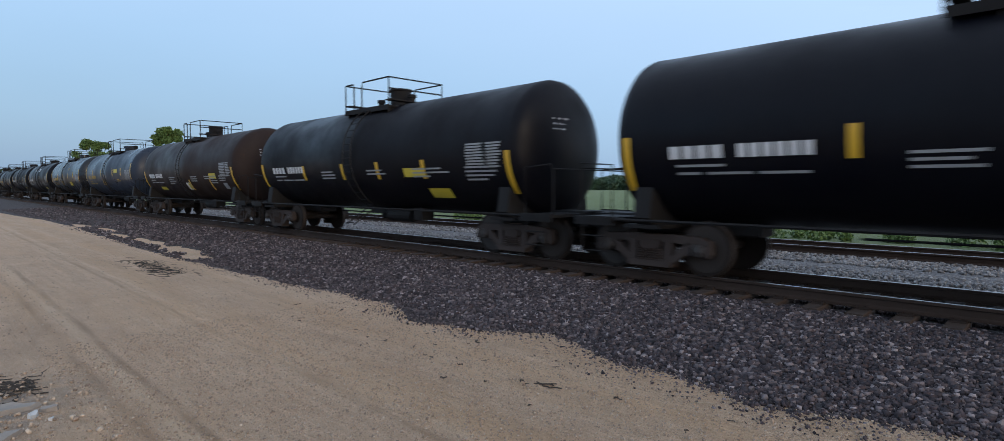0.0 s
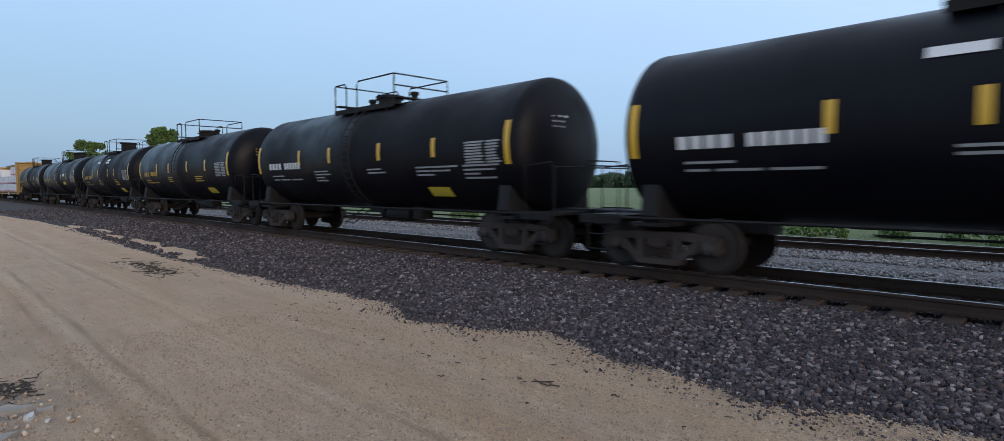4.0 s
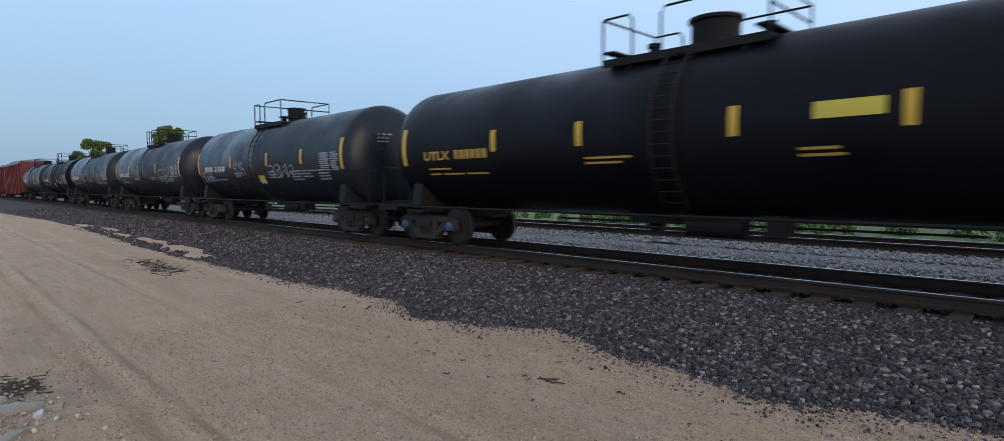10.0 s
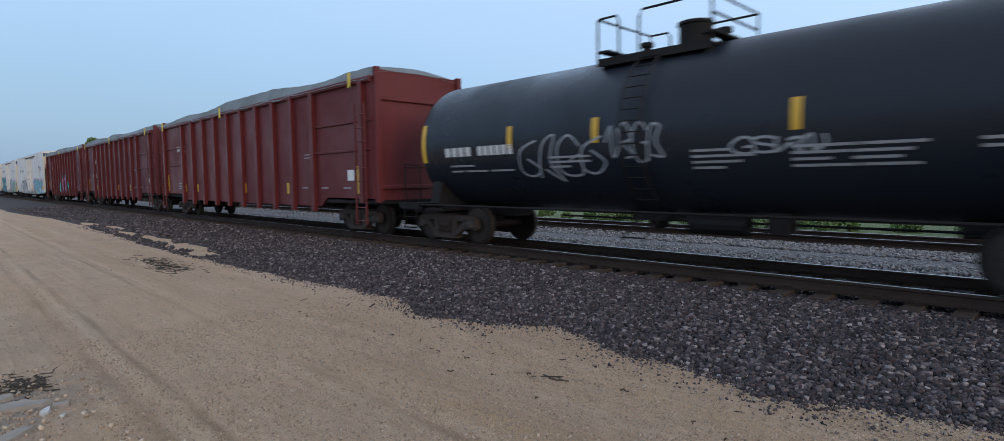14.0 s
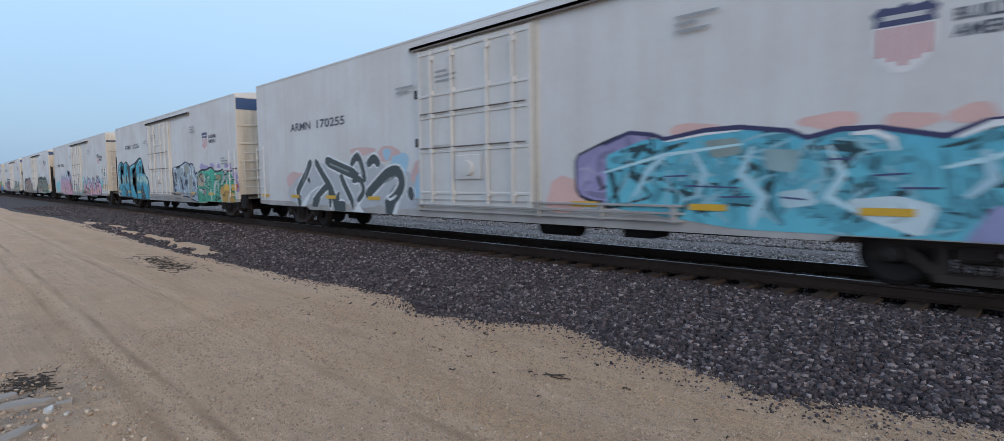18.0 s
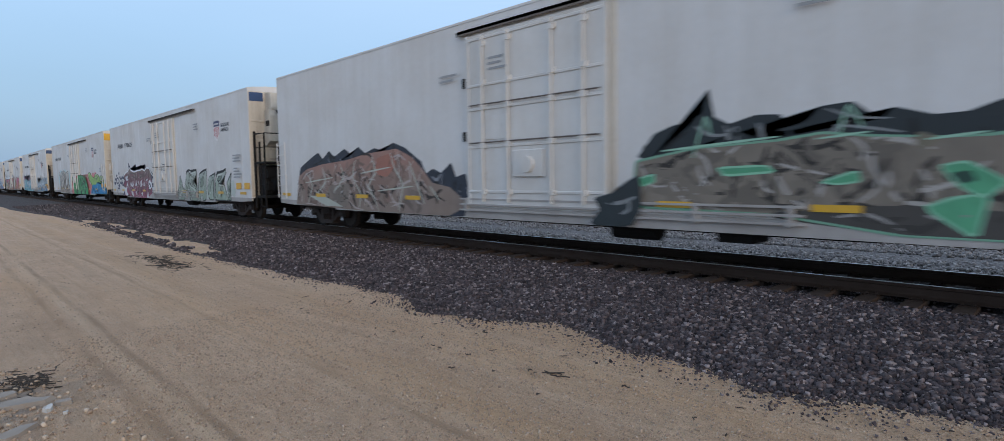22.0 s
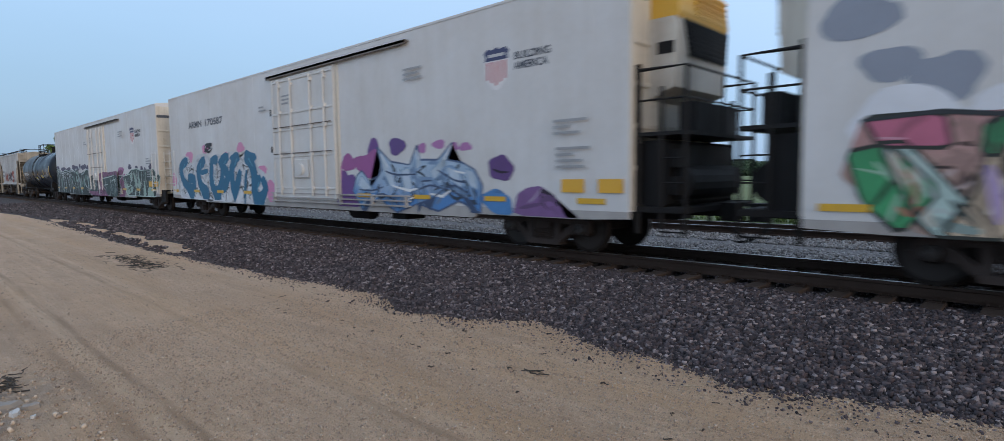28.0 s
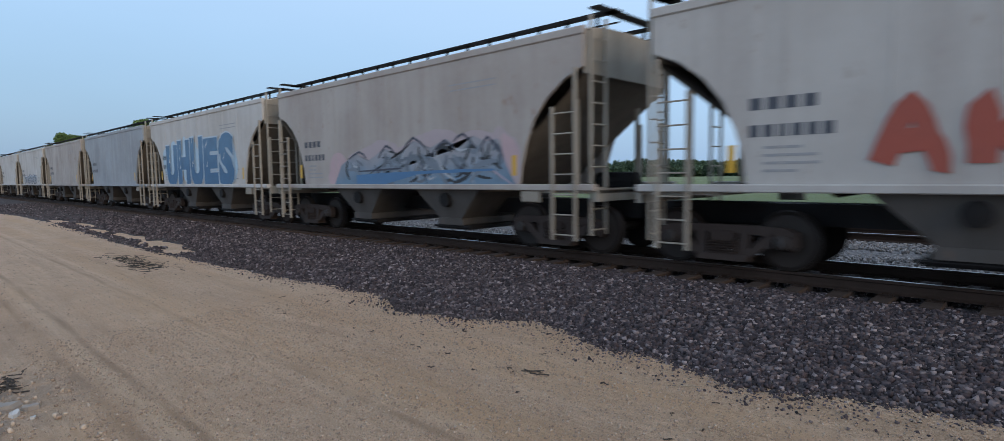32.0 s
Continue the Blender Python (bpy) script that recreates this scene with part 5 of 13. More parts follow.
    def lowtrack(bm):
        for z in (1.02, 0.90, 0.78):
            box(bm, dx0 - 0.25, dx1 + 3.2, -W - 0.07, -W, z, z + 0.035)
        for x in (dx0 - 0.1, dx1 + 0.1, dx1 + 1.6, dx1 + 3.0):
            box(bm, x, x + 0.08, -W - 0.075, -W, 0.76, 1.06)
    sub("door_sill_track", "rlow%.2f" % door_x, lowtrack, M_SILL, car, "grimy lower door track")
    sub("rust_jamb", "jamb%.2f" % door_x, lambda bm: box(bm, dx1 + 0.01, dx1 + 0.14, -W - 0.03, -W, 0.95, 4.55), M_CREAM, car, "rust-stained door jamb")

    def edge(bm):
        box(bm, dx0 - 0.035, dx0, -W - 0.012, -W, 0.95, 4.52)
        for z in (2.3, 3.45):
            box(bm, dx0 - 0.15, dx0 - 0.07, -W - 0.05, -W, z, z + 0.2, 0.012)
    sub("door_seal", "redge%.2f" % door_x, edge, M_BLACK, car, "dark door edge with hinges")

    # ends
    def panel(bm):
        box(bm, 0, 0.03, -W + 0.02, W - 0.02, 0.9, 4.78)
    for s in (-1, 1):
        ew = sub("end_wall", "rend", panel, M_CREAM, car, "cream end wall with rust stains", (s * half, 0, 0), 0 if s > 0 else math.pi)
        for z in (1.6, 2.3, 3.0, 3.7):
            sub("end_rib", "rendrib", lambda bm: box(bm, 0.031, 0.06, -W + 0.1, W - 0.1, -0.04, 0.04, 0.01), M_CREAM, ew, at=(0, 0, z))
    band = {"orange": M_ORANGE, "navy": M_NAVY, "plain": M_DARKMARK, "yellow": M_ORANGE}[top]

    def topband(bm):
        box(bm, 0.03, 0.045, -W + 0.03, W - 0.03, 4.30 if top in ("orange", "navy") else 4.28, 4.74 if top in ("orange", "navy") else 4.40)
    if right == "plain":
        sub("end_band", "rband" + top, topband, band, car, "painted band along the top of the end", (half, 0, 0))

    def endladder(bm):
        for y in (-1.35, -0.85):
            rod(bm, [(0.10, y, 0.92), (0.10, y, 2.75)], 0.018, 5)
        for k in range(6):
            rod(bm, [(0.10, -1.35, 1.0 + k * 0.33), (0.10, -0.85, 1.0 + k * 0.33)], 0.014, 5)
        for k in range(6):
            z = 1.0 + k * 0.33
            rod(bm, [(-0.05, -W - 0.09, z), (-0.62, -W - 0.09, z)], 0.014, 5)
        for x in (-0.05, -0.62):
            rod(bm, [(x, -W - 0.09, 0.92), (x, -W - 0.09, 2.75)], 0.016, 5)
    plain = 1 if right == "plain" else -1
    if plain > 0:
        sub("end_ladder", "rendladder", endladder, M_REEFDOOR, car, "grab irons at the corner", (half, 0, 0))

        def wheel(bm):
            pts = [(0.16, 0.28 * math.cos(a), 2.1 + 0.28 * math.sin(a)) for a in (k * 0.3927 for k in range(17))]
            rod(bm, pts, 0.018, 5)
            for k in range(3):
                a = k * 2.094 + 0.4
                rod(bm, [(0.16, 0, 2.1), (0.16, 0.28 * math.cos(a), 2.1 + 0.28 * math.sin(a))], 0.012, 4)
            box(bm, 0.03, 0.14, -0.12, 0.12, 1.8, 2.2)
        sub("brake_wheel", "brakewheel", wheel, M_BLACK, car, "hand brake wheel", (half, 0.35, 0))
        sub("crossover_step", "cross", lambda bm: (box(bm, 0.03, 0.4, -1.5, 1.5, 0.98, 1.03), box(bm, 0.02, 0.5, -1.5, -1.4, 0.5, 1.0), box(bm, 0.02, 0.5, 1.4, 1.5, 0.5, 1.0)), M_BLACK, car, at=(half, 0, 0))
    else:
        def mladder(bm):
            for k in range(6):
                z = 1.0 + k * 0.33
                rod(bm, [(0.05, -W - 0.09, z), (0.62, -W - 0.09, z)], 0.014, 5)
            for x in (0.05, 0.62):
                rod(bm, [(x, -W - 0.09, 0.92), (x, -W - 0.09, 2.75)], 0.016, 5)
        sub("end_ladder", "rsideladder", mladder, M_REEFDOOR, car, "grab irons at the corner", (-half, 0, 0))
    us = -plain
    # cooling machine on its shelf, tank and platform below
    unit = part("cooling_unit", shared("runit", lambda bm: (prism(bm, [(0.03, 2.75), (0.50, 2.95), (0.55, 3.9), (0.50, 4.10), (0.03, 4.10)], 1, -1.02, 1.02)), M_CREAM), M_CREAM, car, "white cooling machine on the end wall", (us * half, 0, 0), 0 if us > 0 else math.pi)
    sub("unit_hood", "rhood" + top, lambda bm: (prism(bm, [(0.03, 4.10), (0.53, 4.10), (0.55, 4.2), (0.48, 4.72), (0.03, 4.76)], 1, -0.95, 1.05), [box(bm, 0.5, 0.56, -0.3, 0.95, 4.2 + 0.1 * k, 4.25 + 0.1 * k) for k in range(5)]), M_ORANGE if top in ("yellow", "orange") else M_CREAM, unit, "yellow hood" if top in ("yellow", "orange") else "white hood")

    def grille(bm):
        prism(bm, [(-0.78, 4.08), (0.98, 4.08), (0.9, 3.5), (-0.55, 3.5)], 0, 0.545, 0.575)
        for k in range(7):
            box(bm, 0.575, 0.60, -0.52 - 0.03 * k, 0.88, 3.54 + k * 0.078, 3.565 + k * 0.078)
        box(bm, 0.2, 0.5, -1.03, -0.9, 3.5, 3.7)
    sub("grille", "rgrille", grille, M_BLACK, unit, "black radiator grille")

    if us > 0:
        sub("end_notice", "rnotice", lambda bm: box(bm, 0.03, 0.04, -W + 0.04, -W + 0.55, 4.42, 4.74), M_NAVY, car, "small blue notice", (half, 0, 0))

    def deck(bm):
        box(bm, 0.03, 0.95, -1.45, 1.45, 2.12, 2.18)
        box(bm, 0.05, 0.55, -1.3, 1.3, 0.95, 2.05, 0.06)
        lathe(bm, [(-1.1, 0.05), (-1.05, 0.30), (1.05, 0.30), (1.1, 0.05)], 1, 16, (0.58, 0, 1.35))
        for z in (1.15, 1.6):
            box(bm, 0.55, 0.72, -1.25, -0.7, z, z + 0.3)
        box(bm, 0.03, 0.95, -1.45, 1.45, 0.86, 0.95)
        for y in (-1.42, 1.42):
            rod(bm, [(0.92, y, 0.5), (0.92, y, 3.2), (0.05, y, 3.2)], 0.034, 6)
            rod(bm, [(0.05, y, 2.7), (0.92, y, 2.7)], 0.018, 6)
            rod(bm, [(0.07, y, 0.5), (0.07, y, 3.3)], 0.05, 6)
            rod(bm, [(0.5, y, 0.6), (0.5, y, 2.9)], 0.04, 6)
            for k in range(5):
                rod(bm, [(0.45, y, 0.55 + k * 0.4), (0.92, y, 0.55 + k * 0.4)], 0.014, 5)
        rod(bm, [(0.92, -1.42, 3.2), (0.92, 1.42, 3.2)], 0.02, 6)
        rod(bm, [(0.92, -1.42, 2.7), (0.92, 1.42, 2.7)], 0.018, 6)
        rod(bm, [(0.92, 0, 2.15), (0.92, 0, 3.2)], 0.02, 6)
        box(bm, 0.5, 0.8, -0.8, 0.9, 2.2, 2.7)
    sub("machine_platform", "rdeck", deck, M_BLACK, car, "black platform with tank and railing", (us * half, 0, 0), 0 if us > 0 else math.pi)

    # lettering and shield
    s = half / 11.2
    bx, bz = badge or ((7.9, 3.62) if half > 11 else (6.4, 3.4))
    sh = sub("shield", "shield_low", lambda bm: shield_mesh(bm, 0.64, -W - 0.005), paint((0.70, 0.68, 0.68), 0.6, 0.2), car, "faded red, white and blue shield", (bx, 0, bz))
    sub("shield_top", "shield_top", lambda bm: face(bm, [(x, -W - 0.008, z) for x, z in ((-0.32, 0.09), (0.32, 0.09), (0.30, 0.17), (0.35, 0.25), (0.25, 0.33), (0.09, 0.30), (0, 0.35), (-0.09, 0.30), (-0.25, 0.33), (-0.35, 0.25), (-0.30, 0.17))]), paint((0.05, 0.06, 0.14), 0.6, 0.25), sh)

    def bars2(bm):
        for k in range(5):
            x = -0.24 + k * 0.12
            face(bm, [(x - 0.03, -W - 0.008, 0.07), (x - 0.03, -W - 0.008, -0.40 + abs(k - 2) * 0.06), (x + 0.03, -W - 0.008, -0.40 + abs(k - 2) * 0.06), (x + 0.03, -W - 0.008, 0.07)])
    sub("shield_stripes", "shield_bars", bars2, paint((0.52, 0.17, 0.18), 0.6, 0.3, "faded_red_paint"), sh)
    sub("shield_bar", "shield_bar", lambda bm: box(bm, -0.23, 0.23, -W - 0.012, -W - 0.008, 0.16, 0.22), paint((0.5, 0.5, 0.5), 0.6, 0.3), sh)
    for text, z in (("BUILDING", 0.04), ("AMERICA", -0.15)):
        k = "txt" + text
        if k not in SHARED:
            SHARED[k] = lettered(text, 0.145, M_DARKMARK, 0.005)
        part("slogan", SHARED[k], None, car, "dark block capitals", (bx + 0.48, -W - 0.006, bz + z))
    if digits != "none":
        car_marks(car, nx, nz, 0.25, nw, digits, M_DARKMARK, -W - 0.006, mark="ARMN")
    lines = []
    for x, z, n in ((dx0 + 0.7, 3.95, 3), (half - 1.55, 2.45, 3), (half - 1.5, 1.95, 4), (dx0 - 0.9, 3.75, 2), (5.2 * s, 3.95, 3)):
        for k in range(n):
            lines.append((x, x + rng.uniform(0.35, 0.8), z - k * 0.11, z - k * 0.11 + 0.05))
    side_bars(car, "stencil_text", M_GREYMARK, lines, -W - 0.006, "small stencilled lines").location.y = -0.06
    x = -half + 0.5
    while x < half - 0.3:
        if abs(x - door_x) > 2.0:
            sub("reflective_strip", "rstrip", lambda bm: face(bm, [(-0.3, -W - 0.024, 0.98), (0.3, -W - 0.024, 0.98), (0.3, -W - 0.024, 1.08), (-0.3, -W - 0.024, 1.08)]), M_STRIP, car, "yellow reflective strip", (x, 0, 0))
        x += 2.35
    for x in (half - 1.15, half - 0.35):
        sub("yellow_panel", "rypanel", lambda bm: box(bm, -0.25, 0.25, -W - 0.03, -W - 0.02, 1.18, 1.42), M_ORANGE, car, "small yellow notice", (x, 0, 0))
    return car, running_gear(car, (-tc_x, tc_x), half + 1.25), half + 1.25


# ---- high-sided red cars with a tarpaulin
M_OXIDE = [weathered("oxide_red_paint", (0.108, 0.021, 0.026), (0.068, 0.017, 0.020), 0.55, 0, 0.5, (0.10, 0.034, 0.026), s, 0.28) for s in (3, 4, 5)]
M_OXIDE[0] = weathered("oxide_red_paint", (0.125, 0.021, 0.023), (0.075, 0.017, 0.018), 0.5, 0, 0.5, (0.10, 0.030, 0.022), 3, 0.3)
M_TARP = weathered("grey_tarpaulin", (0.15, 0.17, 0.175), (0.09, 0.10, 0.105), 0.7)


def high_gondola(mat, label, seed, half=8.95, digits=("", "")):
    car = tagged(new("high_side_gondola"), label, "gondola car", "cars of the freight train")
    rng = random.Random(seed)
    W, z0, z1 = 1.52, 0.78, 4.30
    hk = "%.2f" % half

    def wall(s):
        def f(bm):
            a, b = (-W, -W + 0.05) if s < 0 else (W - 0.05, W)
            prism(bm, [(-half, z1), (half, z1), (half, 1.05), (half - 2.6, 1.05), (half - 3.0, z0), (-half + 3.0, z0), (-half + 2.6, 1.05), (-half, 1.05)], 1, a, b)
        return f
    for s in (-1, 1):
        sub("side_wall", "gwall%d" % s + hk, wall(s), mat, car, "oxide red steel side")
    sub("floor", "gfloor" + hk, lambda bm: (box(bm, -half, half, -W + 0.05, W - 0.05, 0.9, 1.0), box(bm, -half - 0.5, half + 0.5, -0.3, 0.3, 0.66, 0.9)), M_BLACK, car)

    def post(bm):
        prism(bm, [(-0.10, -W - 0.13), (0.10, -W - 0.13), (0.07, -W), (-0.07, -W)], 2, 0.62, z1 - 0.02)
    nposts = 14
    def short_post(bm):
        prism(bm, [(-0.10, -W - 0.13), (0.10, -W - 0.13), (0.07, -W), (-0.07, -W)], 2, 0.94, z1 - 0.02)
    for k in range(nposts):
        x = -half + 0.45 + (2 * half - 0.9) * k / (nposts - 1)
        endp = k < 1 or k > nposts - 2
        if k in (1, nposts - 2):
            continue
        for r in (0, math.pi):
            sub("side_post", "gpost%d" % endp, short_post if endp else post, mat, car, at=(x, 0, 0), rz=r)

    for x in (-half + 0.05, half - 3.2):
        for z in (2.35, 3.14):
            sub("corner_rib", "grib", lambda bm: box(bm, 0, 3.15, -W - 0.05, -W - 0.002, 0, 0.07, 0.015), mat, car, at=(x, 0, z))
    sub("top_chord", "gchord" + hk, lambda bm: [box(bm, -half, half, y, y + 0.14, z1 - 0.12, z1 + 0.03, 0.02) for y in (-W - 0.11, W - 0.03)], mat, car)

    for s in (-1, 1):
        ew = sub("end_wall", "gend", lambda bm: box(bm, -0.03, 0.03, -W + 0.05, W - 0.05, 1.0, z1 + 0.22), mat, car, "oxide red end wall", (s * half, 0, 0), 0 if s > 0 else math.pi)
        for z in (1.3, 3.7) if seed == 1 else (1.3, 1.9, 2.5, 3.1, 3.7):
            sub("end_rib", "gerib", lambda bm: box(bm, 0.03, 0.11, -W + 0.18, W - 0.18, 0, 0.12, 0.02), mat, ew, at=(0, 0, z))
        for y in (-W + 0.02, W - 0.18):
            sub("corner_post", "gcp", lambda bm: box(bm, 0.0, 0.16, 0, 0.16, 0.95, z1 + 0.26, 0.015), mat, ew, at=(0, y, 0))

    def ladder(bm):
        for x in (0.05, 0.55):
            box(bm, x, x + 0.04, -W - 0.16, -W - 0.12, 0.35, 3.6)
        for k in range(9):
            rod(bm, [(0.05, -W - 0.14, 0.45 + 0.36 * k), (0.6, -W - 0.14, 0.45 + 0.36 * k)], 0.014, 5)
    sub("ladder", "gladder", ladder, mat, car, "corner ladder", (half - 0.75, 0, 0))
    sub("ladder", "gladder", ladder, mat, car, "corner ladder", (-half + 0.1, 0, 0))
    # sagging tarpaulin over the load
    bm = bmesh.new()
    nx, ny = 60, 12
    grid = []
    for i in range(nx + 1):
        x = -half - 0.05 + (2 * half + 0.1) * i / nx
        row = []
        for j in range(ny + 1):
            u = -1 + 2 * j / ny
            y = u * (W + 0.135)
            hump = (0.34 if i < nx else 0.10) + 0.16 * (1 - u * u)
            z = z1 + hump * (0.85 + 0.4 * noise.noise((x * 0.32 + seed * 9, u * 0.6, 0))) + 0.035 * noise.noise((x * 2.1, u * 2, seed))
            if j in (0, ny):
                z = z1 - 0.06 + 0.08 * noise.noise((x * 1.1, j, seed * 3.0))
            row.append(bm.verts.new((x, y, z)))
        grid.append(row)
    for i in range(nx):
        for j in range(ny):
            bm.faces.new((grid[i][j], grid[i + 1][j], grid[i + 1][j + 1], grid[i][j + 1]))
    me = finish(bm, True)
    me.materials.append(M_TARP)
    part("tarpaulin", me, M_TARP, car, "grey tarpaulin over the load")
    for x in (-half + 0.6, -half + 8.4, half - 0.9):
        sub("tarp_strap", "gstrap", lambda bm: box(bm, -0.06, 0.06, -W - 0.165, -W - 0.142, z1 - 0.2, z1 + 0.2), M_YPATCH, car, "yellow strap", (x, 0, 0))
    for x, big in ((half - 0.75, 1), (-half + 0.75, 1), (-half + 3.4, 0), (-half + 5.0, 0), (0.8, 0), (half - 5.2, 0)):
        sub("reflective_strip", "gstrip%d" % big, lambda bm: face(bm, [(-0.09, -W - 0.012, 1.15), (0.09, -W - 0.012, 1.15), (0.09, -W - 0.012, 1.95 if big else 1.5), (-0.09, -W - 0.012, 1.95 if big else 1.5)]), M_STRIP, car, "yellow reflective strip", (x, 0, 0))
    nx0 = -half + 2.05
    part("owner_mark", lettered("WWCK", 0.26, M_WHITE, 0.012), None, car, "white stencilled capitals", (nx0 + 0.12, -W - 0.008, 3.0))
    for k, dg in enumerate(digits):
        if dg:
            part("car_number", lettered(dg, 0.3, M_WHITE, 0.012), None, car, "white stencilled numerals", (nx0 + 0.02 + 0.74 * k, -W - 0.008, 2.0))
    lines = [(nx0 + 0.2, nx0 + 1.1, 1.5 - 0.12 * k, 1.55 - 0.12 * k) for k in range(3)] + [(half - 4.2 + 1.3 * k, half - 3.8 + 1.3 * k, 1.32, 1.36) for k in range(3)] + [(half - 4.0, half - 3.5, 2.36, 2.39), (half - 4.0, half - 3.4, 2.26, 2.29)]
    side_bars(car, "stencil_text", M_GREYMARK, lines, -W - 0.008, "small stencilled lines")
    side_bars(car, "paper_notice", paint((0.75, 0.75, 0.74), 0.7, 0.1, "paper"), [(half - 1.35, half - 1.0, 1.55, 1.85)], -W - 0.009, "white paper notice")
    return car, running_gear(car, (-half + 1.6, half - 1.6), half + 0.95), half + 0.95


# ---- centre-beam flat car with wrapped lumber
M_CBY = weathered("faded_yellow_paint", (0.44, 0.285, 0.085), (0.20, 0.13, 0.065), 0.6, 0, 0.7, (0.12, 0.07, 0.04))
M_RUSTY = weathered("rusty_winch", (0.13, 0.075, 0.04), (0.06, 0.035, 0.022), 0.8)
M_WRAP = weathered("white_lumber_wrap", (0.66, 0.68, 0.72), (0.55, 0.57, 0.61), 0.45)
M_PRINT = paint((0.20, 0.22, 0.26), 0.6, 0.2, "grey_wrap_print")
M_REDBAND = paint((0.45, 0.035, 0.06), 0.5, 0.15, "red_wrap_band")
M_BLUETARP = weathered("blue_tarp", (0.03, 0.12, 0.24), (0.02, 0.08, 0.16), 0.6)


def lumber_bundle(name_seed, x0, x1, y0, y1, z0, z1, hide_near):
    rng = random.Random(name_seed)
    b = tagged(new("lumber_bundle"), "lumber bundle wrapped in printed white plastic with red band", "lumber bundle", "bundles on the flat car")
    bm = bmesh.new()
    n = 6
    grid = {}
    sag = rng.uniform(-0.02, 0.025)
    for i in range(n + 1):
        x = x0 + (x1 - x0) * i / n
        for j, (y, z) in enumerate(((y0, z0), (y0, (z0 + z1) / 2), (y0, z1 - 0.03), (y0 + 0.03, z1), (y1 - 0.03, z1), (y1, z1 - 0.03), (y1, z0))):
            amp = 0.02 if i not in (0, n) else 0.008
            grid[i, j] = bm.verts.new((x, y + rng.uniform(-amp, amp) + (0.03 if j < 3 and i in (0, n) else 0.0), z + rng.uniform(-amp, amp) + (sag if 1 < j < 6 else 0.0)))
    for i in range(n):
        for j in range(6):
            bm.faces.new((grid[i, j], grid[i + 1, j], grid[i + 1, j + 1], grid[i, j + 1]))
        bm.faces.new((grid[i, 6], grid[i + 1, 6], grid[i + 1, 0], grid[i, 0]))
    for i in (0, n):
        bm.faces.new([grid[i, j] for j in range(7)])
    part("wrap", bm, M_WRAP, b)
    yw = y0 - 0.026
    bm = bmesh.new()
    row = 0
    z = z0 + 0.2
    while z < z1 - 0.06:
        x = x0 + 0.05 + (row * 0.17) % 0.44
        while x < x1 - 0.26:
            a, q = rng.uniform(0.15, 0.25), rng.uniform(-0.012, 0.012)
            if rng.random() < 0.93:
                face(bm, [(x, yw, z + q), (x + a, yw, z + q + 0.012), (x + a, yw, z + q + 0.05), (x, yw, z + q + 0.038)])
            if rng.random() < 0.8:
                face(bm, [(x + 0.05, yw, z + q - 0.035), (x + a - 0.04, yw, z + q - 0.03), (x + a - 0.04, yw, z + q - 0.012), (x + 0.05, yw, z + q - 0.017)])
            x += 0.44 + rng.uniform(-0.03, 0.03)
        z += 0.105
        row += 1
    tagged(part("wrap_print", bm, M_PRINT, b, "rows of small grey printed bars"), kind="stuff")
    bm = bmesh.new()
    w = [rng.uniform(-0.02, 0.02) for _ in range(5)]
    for i in range(4):
        xa, xb = x0 + (x1 - x0) * i / 4, x0 + (x1 - x0) * (i + 1) / 4
        face(bm, [(xa, yw - 0.004, z0 + 0.005 + abs(w[i])), (xb, yw - 0.004, z0 + 0.005 + abs(w[i + 1])), (xb, yw - 0.004, z0 + 0.135 + w[i + 1]), (xa, yw - 0.004, z0 + 0.135 + w[i])])
    band = part("red_band", bm, M_REDBAND, b, "red printed band")
    bm = bmesh.new()
    x = x0 + 0.2
    while x < x1 - 0.6:
        face(bm, [(x, yw - 0.007, z0 + 0.05), (x + 0.5, yw - 0.007, z0 + 0.05), (x + 0.5, yw - 0.007, z0 + 0.09), (x, yw - 0.007, z0 + 0.09)])
        x += 0.9
    tagged(part("band_print", bm, M_WRAP, band), kind="stuff")
    return b


